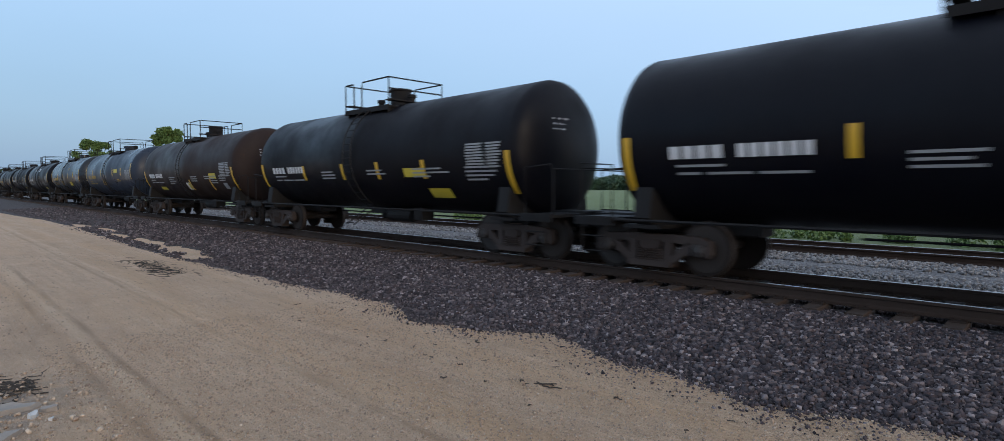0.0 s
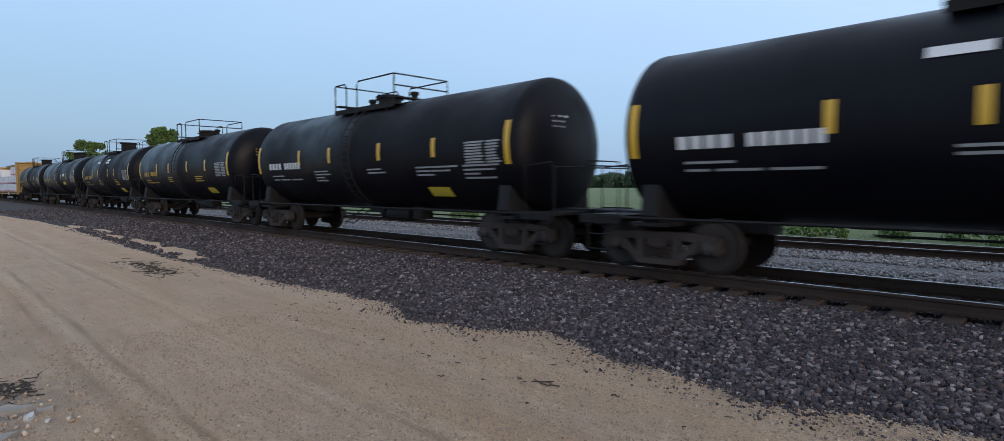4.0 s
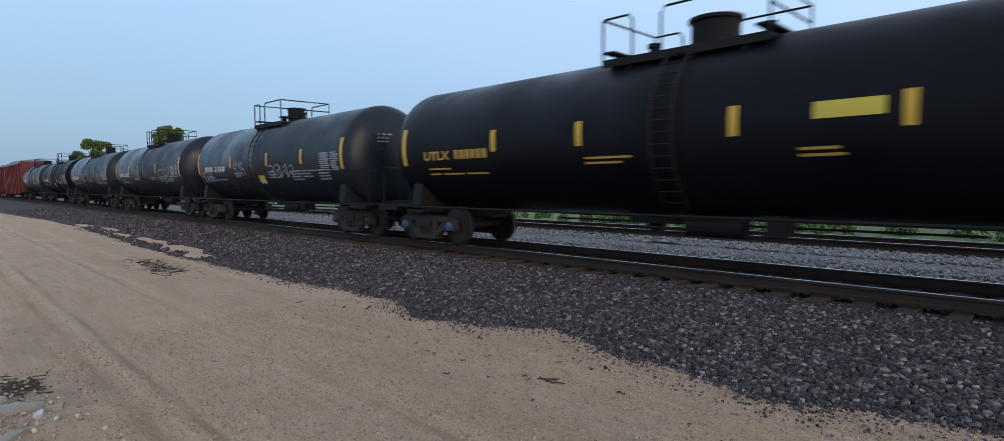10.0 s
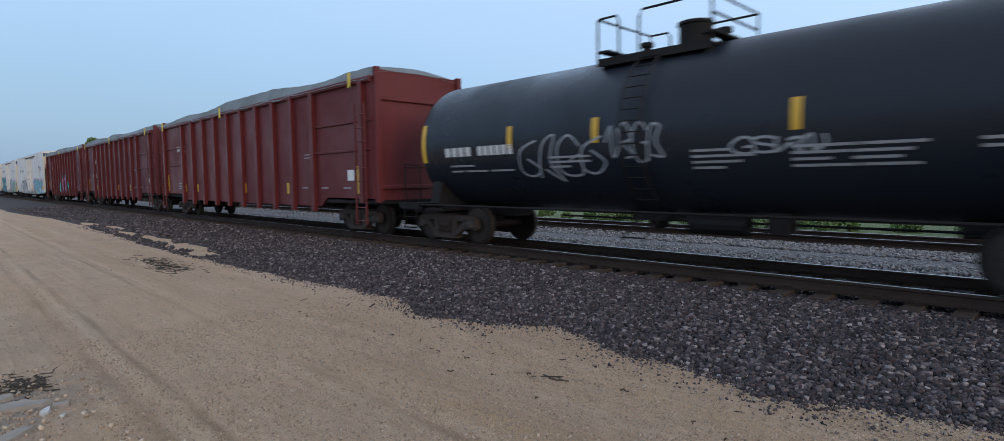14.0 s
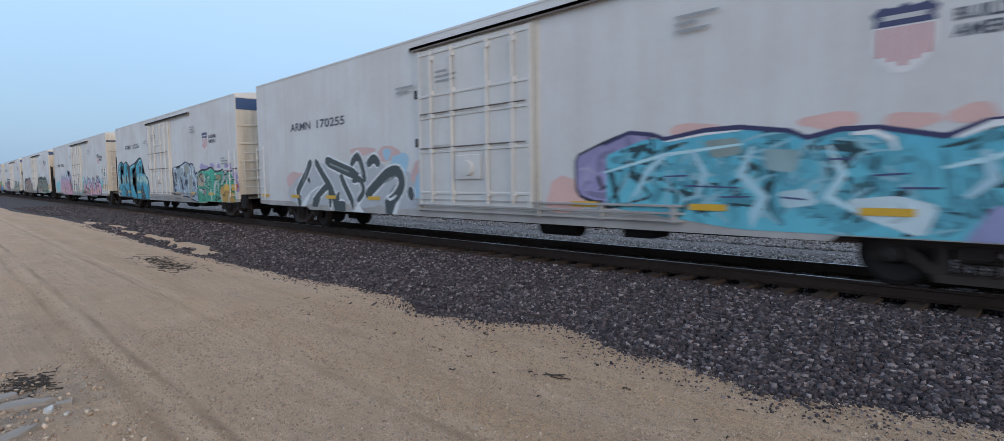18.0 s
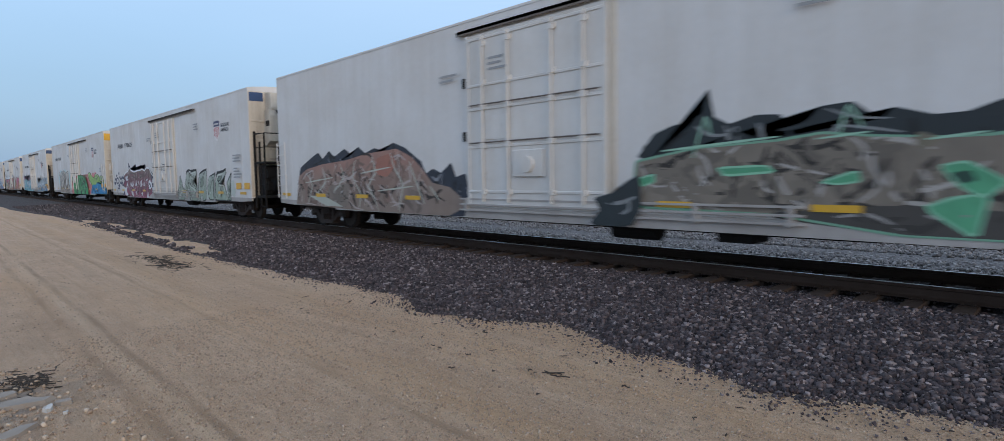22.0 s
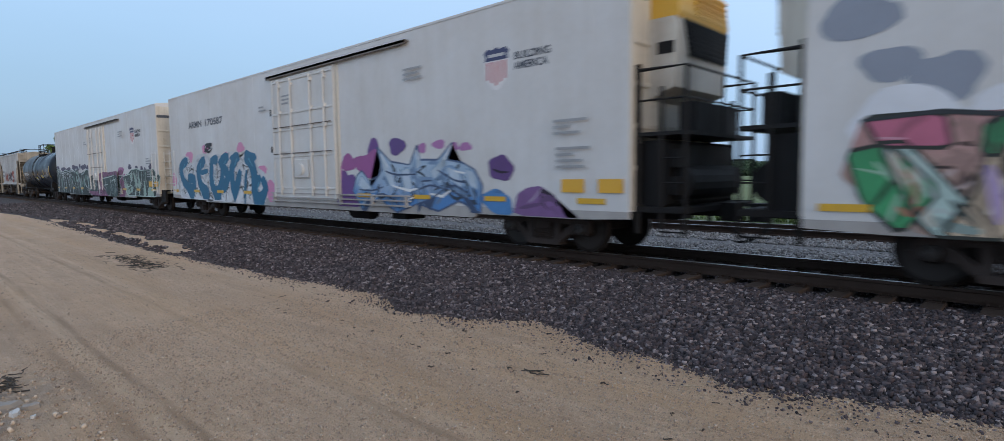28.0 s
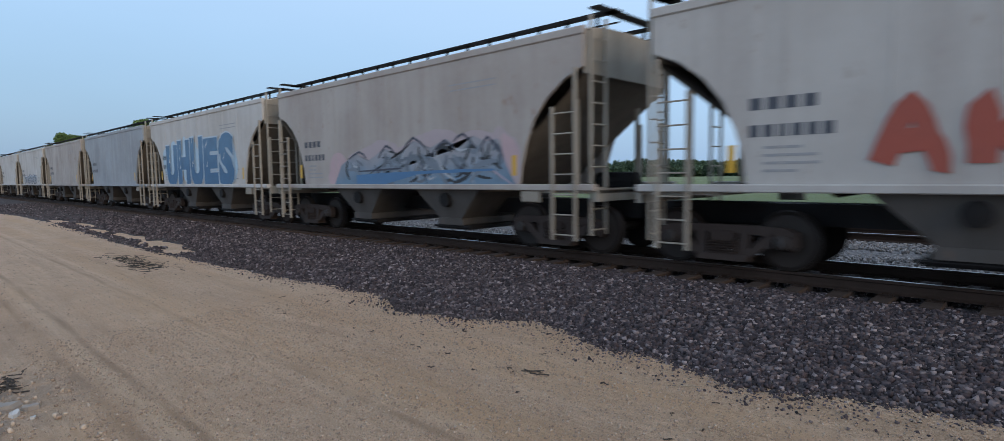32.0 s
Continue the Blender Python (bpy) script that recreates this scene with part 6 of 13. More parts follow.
def centre_beam():
    car = tagged(new("centre_beam_flat_car"), "faded yellow centre-beam flat car with bulkhead ends", "flat car", "cars of the freight train")
    half, deck = 11.2, 1.04

    def frame_mesh(bm):
        box(bm, -half, half, -1.5, 1.5, deck - 0.10, deck)
        for s in (-1, 1):
            prism(bm, [(-half, deck - 0.002), (-half, deck - 0.24), (-7.5, deck - 0.26), (-6.8, deck - 0.30), (6.8, deck - 0.30), (7.5, deck - 0.26), (half, deck - 0.24), (half, deck - 0.002)], 1, s * 1.46 - 0.05, s * 1.46 + 0.05)
    part("deck_frame", shared("cbframe", frame_mesh, M_CBY), M_CBY, car, "yellow deck and side sill")
    for k in range(17):
        sub("strap_winch", "cbwinch", lambda bm: (box(bm, -0.11, 0.11, -1.6, -1.508, deck - 0.2, deck - 0.03, 0.01), rod(bm, [(-0.16, -1.57, deck - 0.11), (0.16, -1.57, deck - 0.11)], 0.035, 8)), M_RUSTY, car, "rusty strap winch on the sill", (-half + 0.45 + k * 1.36, 0, 0))
    sub("centre_sill", "cbsill", lambda bm: (box(bm, -half - 0.4, half + 0.4, -0.3, 0.3, 0.5, deck - 0.11), lathe(bm, [(-0.6, 0.05), (-0.55, 0.2), (0.55, 0.2), (0.6, 0.05)], 0, 12, (-2.5, -0.8, 0.62))), M_BLACK, car)

    for s in (-1, 1):
        r = 0 if s > 0 else math.pi
        bk = sub("bulkhead", "cbbulk", lambda bm: box(bm, -0.10, -0.02, -1.42, 1.42, deck, 4.30), M_CBY, car, "ribbed yellow end bulkhead", (s * (half - 0.16), 0, 0), r)
        for y in (-1.55, -0.08, 1.39):
            sub("stanchion", "cbst%.2f" % y, lambda bm: box(bm, -0.14, 0.16, y, y + 0.16, deck - 0.3, 4.34, 0.012), M_CBY, bk)
        for z in (1.35, 1.9, 2.45, 3.0, 3.55, 4.0):
            sub("rib", "cbrib", lambda bm: box(bm, -0.02, 0.08, -1.38, 1.38, 0, 0.11, 0.02), M_CBY, bk, at=(0, 0, z))
        sub("cap_beam", "cbcap", lambda bm: box(bm, -0.15, 0.17, -1.56, 1.56, 4.26, 4.38, 0.015), M_CBY, bk)
    sub("top_chord", "cbchord", lambda bm: (box(bm, -half + 0.3, half - 0.3, -0.42, 0.42, 4.40, 4.47), box(bm, -half + 0.3, half - 0.3, -0.42, -0.36, 4.28, 4.47), box(bm, -half + 0.3, half - 0.3, 0.36, 0.42, 4.28, 4.47)), M_CBY, car, "yellow top beam")

    def post(bm):
        box(bm, -0.05, 0.05, -0.2, 0.2, deck, 4.40)
        prism(bm, [(-0.07, 4.39), (-0.32, 4.39), (-0.07, 3.9)], 1, -0.03, 0.03)
        prism(bm, [(0.07, 4.39), (0.32, 4.39), (0.07, 3.9)], 1, -0.03, 0.03)

    def diag(bm):
        prism(bm, [(0.0, 4.39), (0.11, 4.39), (1.19, 1.3), (1.08, 1.3)], 1, -0.05, 0.05)
    n = 16
    for k in range(n + 1):
        x = -half + 0.5 + (2 * half - 1.0) * k / n
        sub("post", "cbpost", post, M_CBY, car, at=(x, 0, 0))
        if k % 3 == 1 and k < n:
            sub("diagonal", "cbdiag", diag, M_CBY, car, at=(x, 0, 0))
        if k % 3 == 2:
            sub("diagonal", "cbdiag", diag, M_CBY, car, at=(x, 0, 0), rz=math.pi)
    for k in range(12):
        sub("reflective_strip", "cbstrip", lambda bm: face(bm, [(-0.28, -1.515, deck - 0.22), (0.28, -1.515, deck - 0.22), (0.28, -1.515, deck - 0.1), (-0.28, -1.515, deck - 0.1)]), M_STRIP, car, "yellow reflective strip", (-half + 1.1 + k * 1.9, 0, 0))
    sub("number_panel", "cbnum", lambda bm: box(bm, -0.32, 0.32, -1.62, -1.6, deck - 0.36, deck - 0.06), M_WHITE, car, "white stencilled panel", (4.2, 0, 0))
    side_bars(car, "car_number", M_WHITE, glyph_bars(-9.6, -8.6, deck - 0.22, deck - 0.08, 4) + glyph_bars(-8.3, -7.0, deck - 0.22, deck - 0.08, 6), -1.517, "white block marks")
    load = []
    nb, L, L8 = 16, (2 * half - 0.7) / 16, (2 * half - 0.7) / 8
    for k in range(nb):
        xa = -half + 0.35 + k * L
        for tier in range(3):
            za = deck + 0.03 + tier * 0.965
            for side in (-1, 1):
                if tier == 2 and side < 0 and 3 < k < 12:
                    continue
                cut0, cut1 = (0.0, 0.7) if (tier, side, k) == (2, 1, 5) else (0.0, 0.0)
                ya, yb = (-1.47, -0.23) if side < 0 else (0.23, 1.47)
                load.append(lumber_bundle(k * 10 + tier * 3 + side, xa + 0.02 + cut0, xa + L - 0.02 - cut1, ya, yb, za, za + 0.90, False))
    bm = bmesh.new()
    xa = -half + 0.35 + 3 * L8 - 0.66
    nx = 10
    g = [[bm.verts.new((xa + 0.6 * i / nx, 0.25 + 1.15 * j / 6, deck + 0.03 + 2 * 0.965 + (0.80 if 0 < j < 6 and 0 < i < nx else 0.0) * (0.8 + 0.35 * noise.noise((i * 0.7, j * 0.8, 2.0))))) for j in range(7)] for i in range(nx + 1)]
    for i in range(nx):
        for j in range(6):
            bm.faces.new((g[i][j], g[i + 1][j], g[i + 1][j + 1], g[i][j + 1]))
    me = finish(bm, True)
    me.materials.append(M_BLUETARP)
    tarp = tagged(new("blue_tarp", me), "crumpled blue plastic tarp over lumber", "tarp")
    load.append(tarp)
    return car, running_gear(car, (-9.6, 9.6), half + 0.7), half + 0.7, load


# ---- covered hoppers
M_HOP = [weathered("grey_hopper_paint", c, d, 0.6, 0, 0.6, r, s) for c, d, r, s in (
    ((0.44, 0.43, 0.41), (0.30, 0.27, 0.25), (0.27, 0.19, 0.14), 6), ((0.40, 0.37, 0.34), (0.27, 0.23, 0.21), (0.26, 0.16, 0.11), 7),
    ((0.52, 0.51, 0.49), (0.36, 0.34, 0.31), None, 8), ((0.30, 0.33, 0.36), (0.22, 0.23, 0.24), None, 9))]
M_HOPEND = weathered("cream_hopper_paint", (0.36, 0.335, 0.285), (0.17, 0.148, 0.122), 0.65, 0, 0.6, (0.25, 0.16, 0.1))
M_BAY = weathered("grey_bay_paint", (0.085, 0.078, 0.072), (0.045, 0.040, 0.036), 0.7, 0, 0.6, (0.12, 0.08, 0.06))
M_SLOPE = weathered("brown_slope_sheet", (0.17, 0.145, 0.115), (0.075, 0.062, 0.05), 0.75)


def hopper(mat, label, seed):
    car = tagged(new("covered_hopper"), label, "hopper car", "cars of the freight train")
    W, top, sill, half = 1.5, 4.02, 1.28, 5.75
    arc = [(half, 3.42), (5.3, 3.22), (4.9, 2.92), (4.6, 2.55), (4.42, 2.15), (4.28, 1.7), (4.22, sill)]
    prof = [(-half, top), (half, top)] + arc + [(-x, z) for x, z in arc[::-1]]

    def side(s):
        return lambda bm: prism(bm, prof, 1, s * W - 0.03, s * W + 0.03)
    for s in (-1, 1):
        sub("side_sheet", "hside%d" % s, side(s), mat, car, "flat painted side sheet")
    sub("side_chord", "hchord", lambda bm: [box(bm, -half - 0.02, half + 0.02, y - 0.06, y + 0.06, top - 0.05, top + 0.10, 0.02) for y in (-W, W)], mat, car)

    for k in range(7):
        sub("weld_seam", "hweld", lambda bm: box(bm, -0.012, 0.012, -W - 0.036, -W - 0.028, sill + 0.06, top - 0.06), mat, car, at=(-3.75 + 1.25 * k, 0, 0))

    def side_sill(bm):
        for y in (-W, W):
            box(bm, -6.0, 6.0, y - 0.09, y + 0.04 if y > 0 else y + 0.05, sill - 0.07, sill + 0.05, 0.015)
    sub("side_sill", "hsill", side_sill, mat, car)

    def roof(bm):
        prism(bm, [(-W, top + 0.05), (-0.9, top + 0.16), (0, top + 0.20), (0.9, top + 0.16), (W, top + 0.05)], 0, -half, half)
    sub("roof", "hroof", roof, mat, car)

    def endcap(bm):
        prism(bm, [(-W + 0.03, 3.3), (-W + 0.03, top), (-0.9, top + 0.15), (0, top + 0.19), (0.9, top + 0.15), (W - 0.03, top), (W - 0.03, 3.3)], 0, -0.03, 0.03)

    def slope(bm):
        v = [(half, -W + 0.03, 3.3), (half, W - 0.03, 3.3), (4.35, W - 0.03, 2.2), (3.1, W - 0.03, 1.2), (3.1, -W + 0.03, 1.2), (4.35, -W + 0.03, 2.2)]
        face(bm, [v[0], v[1], v[2], v[5]])
        face(bm, [v[5], v[2], v[3], v[4]])
        q = [(x - 0.02, y, z - 0.05) for x, y, z in v]
        face(bm, [q[0], q[5], q[2], q[1]])
        face(bm, [q[5], q[4], q[3], q[2]])
    for s in (-1, 1):
        r = 0 if s > 0 else math.pi
        sub("end_cap", "hcap", endcap, M_HOPEND, car, "cream end of the hopper body", (s * half, 0, 0), r)
        sub("slope_sheet", "hslope", slope, M_SLOPE, car, "brown sloping end sheet", rz=r)

        def stand(bm):
            for y in (-1.1, 1.1):
                rod(bm, [(5.3, y, 1.2), (5.3, y, 2.9)], 0.05, 6)
            for y in (-1.42, -0.95, 0.95, 1.42):
                box(bm, 5.82, 5.87, y - 0.022, y + 0.022, 0.4, top + 0.28)
            for k in range(10):
                for a, b in ((-1.42, -0.95), (0.95, 1.42)):
                    rod(bm, [(5.85, a, 0.5 + k * 0.38), (5.85, b, 0.5 + k * 0.38)], 0.014, 5)
            box(bm, 4.6, 6.05, -W + 0.03, W - 0.03, 1.16, 1.22)
            box(bm, 5.95, 6.05, -W, W, 1.02, 1.25)
            box(bm, 4.3, 4.75, -W - 0.06, -W + 0.02, 0.98, 1.2, 0.02)
        sub("end_frame", "hstand", stand, M_HOPEND, car, "end ladders and platform", rz=r)

        def sideladder(bm):
            for x in (5.1, 5.62):
                box(bm, x - 0.028, x + 0.028, -W - 0.12, -W - 0.07, 0.3, 3.4 if x > 5.3 else 2.75)
            for k in range(7):
                rod(bm, [(5.1, -W - 0.1, 0.4 + k * 0.37), (5.62, -W - 0.1, 0.4 + k * 0.37)], 0.015, 5)
            for x in (5.1, 5.62):
                box(bm, x - 0.03, x + 0.03, W + 0.07, W + 0.12, 0.3, 2.6)
        sub("side_ladder", "hsl%d" % s, (lambda bm, s=s: sideladder(bm)) if s > 0 else (lambda bm: ([box(bm, -x - 0.028, -x + 0.028, -W - 0.12, -W - 0.07, 0.3, 3.3 if x > 5.3 else 2.75) for x in (5.1, 5.62)], [rod(bm, [(-5.1, -W - 0.1, 0.4 + k * 0.37), (-5.62, -W - 0.1, 0.4 + k * 0.37)], 0.015, 5) for k in range(7)])), M_HOPEND, car, "steel side ladder")

    def bay(bm):
        up = [(-1.15, -W + 0.05, sill), (1.15, -W + 0.05, sill), (1.15, W - 0.05, sill), (-1.15, W - 0.05, sill)]
        mid = [(-0.38, -W + 0.22, 0.56), (0.38, -W + 0.22, 0.56), (0.38, W - 0.22, 0.56), (-0.38, W - 0.22, 0.56)]
        for i in range(4):
            j = (i + 1) % 4
            face(bm, [up[i], up[j], mid[j], mid[i]])
        box(bm, -0.42, 0.42, -W + 0.2, W - 0.2, 0.40, 0.56, 0.02)
    for x in (-1.62, 1.9):
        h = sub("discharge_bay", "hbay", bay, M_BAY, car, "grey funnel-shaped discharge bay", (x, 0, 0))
        sub("gate", "hgate", lambda bm: (box(bm, -0.55, 0.55, -1.2, 1.2, 0.30, 0.40, 0.01), rod(bm, [(-0.6, -1.25, 0.36), (0.6, -1.25, 0.36)], 0.03, 6)), M_BLACK, h, "dark sliding outlet gate")
        sub("inspection_hatch", "hinsp", lambda bm: lathe(bm, [(-W + 0.02, 0.02), (-W + 0.03, 0.16), (-W + 0.16, 0.17)], 1, 14, (0, 0, 0.98)), M_BLACK, h, "dark round poke hole cover")

    def rwalk(bm):
        for y in (-0.95, 0.72):
            box(bm, -6.05, 6.05, y, y + 0.24, top + 0.41, top + 0.44)
            box(bm, -6.05, 6.05, y + 0.1, y + 0.13, top + 0.20, top + 0.225)
        for x in (-6.0, 5.75):
            box(bm, x, x + 0.25, -1.35, 1.35, top + 0.41, top + 0.44)
        for k in range(17):
            x = -5.6 + k * 0.7
            for y in (-0.85, 0.83):
                box(bm, x - 0.025, x + 0.025, y - 0.02, y + 0.02, top + 0.1, top + 0.41)
    sub("roof_walk", "hwalk", rwalk, M_BLACK, car, "dark grating roof walk")

    def hatch(bm):
        lathe(bm, [(top + 0.15, 0.38), (top + 0.26, 0.38), (top + 0.30, 0.2), (top + 0.32, 0.03)], 2, 14)
    for k in range(4):
        sub("hatch", "hhatch", hatch, mat, car, "round loading hatch", (-4.2 + k * 2.8, 0, 0), smooth=True)
    sub("centre_sill", "hcs", lambda bm: (box(bm, -6.2, 6.2, -0.3, 0.3, 0.66, 1.0), lathe(bm, [(-0.5, 0.05), (-0.46, 0.2), (0.46, 0.2), (0.5, 0.05)], 0, 12, (5.2, 0.5, 1.35))), M_BLACK, car)
    side_bars(car, "car_number", M_DARKMARK, glyph_bars(-4.2, -3.25, 2.38, 2.55, 4, 0.30) + glyph_bars(-4.2, -3.05, 2.0, 2.17, 6, 0.30), -W - 0.034, "dark block marks")
    rng = random.Random(seed)
    lines = [(x, x + rng.uniform(0.4, 0.8), z, z + 0.04) for x in (-4.0, 3.05) for z in (1.5, 1.61, 1.72, 1.83)]
    lines += [(2.2, 3.6, 3.45, 3.48), (2.2, 3.6, 3.33, 3.36)]
    side_bars(car, "stencil_text", M_GREYMARK, lines, -W - 0.034, "small stencilled lines")
    for x in (-4.45, 4.1):
        sub("reflective_strip", "hstrip", lambda bm: face(bm, [(-0.06, -W - 0.038, 1.5), (0.06, -W - 0.038, 1.5), (0.06, -W - 0.038, 1.9), (-0.06, -W - 0.038, 1.9)]), M_STRIP, car, "yellow reflective strip", (x, 0, 0))
    return car, running_gear(car, (-4.75, 4.75), 6.33), 6.33


# ---- the train, car by car, with its offset along the track at the clip's start
def tank_paint(c, d, rough=0.42, seed=0.0, rust=None, spec=0.13):
    return weathered("tank_paint", c, d, rough, 0, 0.55, rust, seed, spec)


T_BLACK = tank_paint((0.0032, 0.0035, 0.0066), (0.0068, 0.0066, 0.0086), 0.42, 1)
T_BLACK2 = tank_paint((0.0038, 0.0040, 0.0070), (0.0088, 0.0080, 0.0090), 0.46, 2)
T_BROWN = tank_paint((0.022, 0.015, 0.014), (0.032, 0.02, 0.016), 0.5, 3, (0.05, 0.025, 0.015))
T_BLUE = tank_paint((0.024, 0.034, 0.054), (0.020, 0.027, 0.040), 0.34, 4, None, 0.22)
T_NAVY = tank_paint((0.010, 0.016, 0.027), (0.014, 0.018, 0.026), 0.32, 5, None, 0.25)
T_SILVER = tank_paint((0.008, 0.011, 0.016), (0.010, 0.012, 0.016), 0.26, 6, None, 0.45)
T_SLATE = tank_paint((0.011, 0.016, 0.025), (0.015, 0.019, 0.026), 0.34, 7, None, 0.28)
CAP_BLUE = weathered("blue_bearing_cap", (0.06, 0.12, 0.22), (0.05, 0.06, 0.08), 0.5)

TRAIN = []     # (thing, wheelsets, offset)
LOADS = []     # (thing, offset)


def add(made, offset):
    TRAIN.append((made[0], made[1], offset))
    return made[0]


def tank(offset, kind, mat, marks, label, *opt, cap=M_CAP, strips=None, digits="", drop=(0.0, 0.0)):
    return add(tank_car(kind, mat, cap, marks, label, opt, strips, digits, drop), offset)


tank(0.45, "A", T_BLACK, 1, "black tank car with white stencils and yellow strips", "placard", "low", strips=(-2.56, 1.2, 3.2), drop=(0.50, 0.28))
tank(-14.40, "A", T_BLACK2, 2, "black tank car with rust-brown crown and white stencils", "low", "yellow", "narrow", strips=(-3.0, -0.65, 1.14, 3.12), drop=(0.58, 0.46))
tank(-29.28, "A", T_BROWN, 3, "rust-brown black tank car with yellow placards", "lowplacard", "midyellow", "narrow", strips=(0.75, 3.36), drop=(0.56, 0.80))
tank(-44.25, "A", T_BLUE, 4, "blue-grey tank car with yellow warning label", "high", "gold", "same", strips=(-3.86, -1.48, 1.71, 3.77))
tank(-59.15, "A", T_SILVER, 5, "dark grey tank car with gold stencils", "midlabel", "gold", "same", strips=(-2.96, -0.43, 1.63, 3.7), digits="300948")
tank(-74.10, "A", T_BLACK, 6, "glossy black tank car with white stencils", "low", "patches", strips=(-3.0, -1.4, 1.4))
tank(-89.05, "A", T_BLACK2, 7, "black tank car with white data block", "low")
tank(-104.0, "A", T_BLACK, 8, "black tank car with gold stencils", "gold", "low")
tank(-118.45, "A", T_BLACK2, 9, "black tank car with white stickers and gold stencils", "gold", "patches", "low", "dome", strips=(-2.9, -1.37, 1.25, 2.77))
tank(-134.46, "B", T_BLACK, 10, "long black tank car with gold stencils", "gold", "yellow", "band")
tank(-151.08, "B", T_BLACK2, 11, "long black tank car with gold block marks", "gold")
CB_X = -171.14
cb = centre_beam()
add(cb, CB_X)
LOADS += [(b, CB_X) for b in cb[3]]
tank(-191.87, "B", T_BLACK, 12, "long black tank car with yellow label", "gold", "high", cap=CAP_BLUE)
tank(-207.63, "A", T_SLATE, 13, "slate black tank car with sprayed white tags", "tag", "placard", "narrow", strips=(-2.39, 0.92, 3.5), digits="215630")
tank(-222.37, "A", T_SLATE, 14, "slate black tank car with faint white tags", "tag", "narrow", strips=(-3.1, -1.1, 2.2), digits="215635")
tank(-237.26, "A", T_SLATE, 15, "slate black tank car with white sprayed scribble", "tag", "narrow", strips=(-3.16, -1.09, 2.2))
tank(-252.08, "A", T_BLACK2, 16, "black tank car with white stencils and strips", "placard", "narrow", strips=(-3.11, -1.22, 1.58, 3.9), drop=(0.30, 0.30))
tank(-266.90, "A", T_SLATE, 17, "slate black tank car with scattered white tags", "tag", "narrow", strips=(-3.1, -0.95, 2.46))
add(high_gondola(M_OXIDE[0], "oxide red high-side gondola under grey tarpaulin", 1, 9.6), -284.7)
add(high_gondola(M_OXIDE[1], "oxide red high-side gondola with white marks", 2, 8.85, ("102", "463")), -304.9)
g3 = add(high_gondola(M_OXIDE[2], "maroon high-side gondola with purple and teal graffiti", 3, 8.95, ("102", "457")), -324.2)

GREY = (0.34, 0.35, 0.37)

# the murals, car by car, from the back layer to the front
sprayed(g3, 0, (0.02, 0.70, 0.66), ((-1.89, 1), (-1.93, 1.47), (-1.63, 1.67), (-1.49, 1.79), (-1.29, 1.66), (-1.2, 1.24), (-1.1, 1.13), (-1.3, 1.04)), line=(0.01, 0.22, 0.24), lw=0.04, wall=-1.56, grow=1.12, floor=0.95, busy=0.5)
sprayed(g3, 0, (0.02, 0.70, 0.66), ((-0.87, 2.26), (-0.66, 2.37), (-0.39, 2.38), (-0.42, 2.11), (-0.8, 2.06)), line=(0.01, 0.22, 0.24), lw=0.04, wall=-1.56, grow=1.12, floor=0.95, busy=0.5)
sprayed(g3, 0, (0.02, 0.70, 0.66), ((0.19, 2.49), (0.64, 2.48), (0.59, 2.24), (0.21, 2.23)), line=(0.01, 0.22, 0.24), lw=0.04, wall=-1.56, grow=1.12, floor=0.95, busy=0.5)
sprayed(g3, 0, (0.02, 0.70, 0.66), ((1.03, 2.36), (1.32, 2.44), (1.62, 2.45), (1.6, 2.22), (1.04, 2.21)), line=(0.01, 0.22, 0.24), lw=0.04, wall=-1.56, grow=1.12, floor=0.95, busy=0.5)
sprayed(g3, 0, (0.02, 0.70, 0.66), ((1.68, 1.26), (1.65, 1.66), (1.78, 1.8), (2.08, 1.86), (2.29, 1.69), (2.47, 1.54), (2.49, 1.36), (2.29, 1.27), (2.16, 1.03), (1.84, 1.02)), line=(0.01, 0.22, 0.24), lw=0.04, wall=-1.56, grow=1.12, floor=0.95, busy=0.5)
sprayed(g3, 2, (0.80, 0.42, 0.62), ((-1.32, 2.16), (-0.97, 2.18), (-0.88, 1.7), (-0.67, 1.82), (-0.6, 2.12), (-0.35, 2.13), (-0.42, 1.03), (-0.79, 1.01), (-1.04, 1.24)), line=(0.10, 0.02, 0.12), lw=0.05, wall=-1.56, floor=0.95, busy=0.4)
sprayed(g3, 2, (0.80, 0.42, 0.62), ((-0.33, 2.17), (0.66, 2.15), (0.65, 1.95), (0.08, 1.87), (0.06, 1.78), (0.65, 1.8), (0.65, 1.6), (0.15, 1.53), (0.08, 1.36), (0.65, 1.3), (0.23, 1.01), (-0.13, 1.01), (-0.29, 1.25)), line=(0.10, 0.02, 0.12), lw=0.05, wall=-1.56, floor=0.95, busy=0.4)
sprayed(g3, 2, (0.80, 0.42, 0.62), ((0.67, 2.17), (1.04, 2.2), (1.59, 2.11), (1.63, 1.82), (1.22, 1.83), (1.34, 1.73), (1.65, 1.71), (1.65, 1.36), (1.23, 1.16), (1.05, 1.08), (0.67, 1.24), (1.09, 1.36), (0.86, 1.62), (0.67, 1.8)), line=(0.10, 0.02, 0.12), lw=0.05, wall=-1.56, floor=0.95, busy=0.4)
sprayed(g3, 4, (0.34, 0.10, 0.42), ((-0.94, 1.71), (-0.6, 1.84), (-0.45, 1.69), (-0.51, 1.29), (-0.75, 1.49)), wall=-1.56)
sprayed(g3, 4, (0.34, 0.10, 0.42), ((-0.3, 1.62), (0.06, 1.75), (0.09, 1.42), (-0.08, 1.25), (-0.28, 1.29)), wall=-1.56)
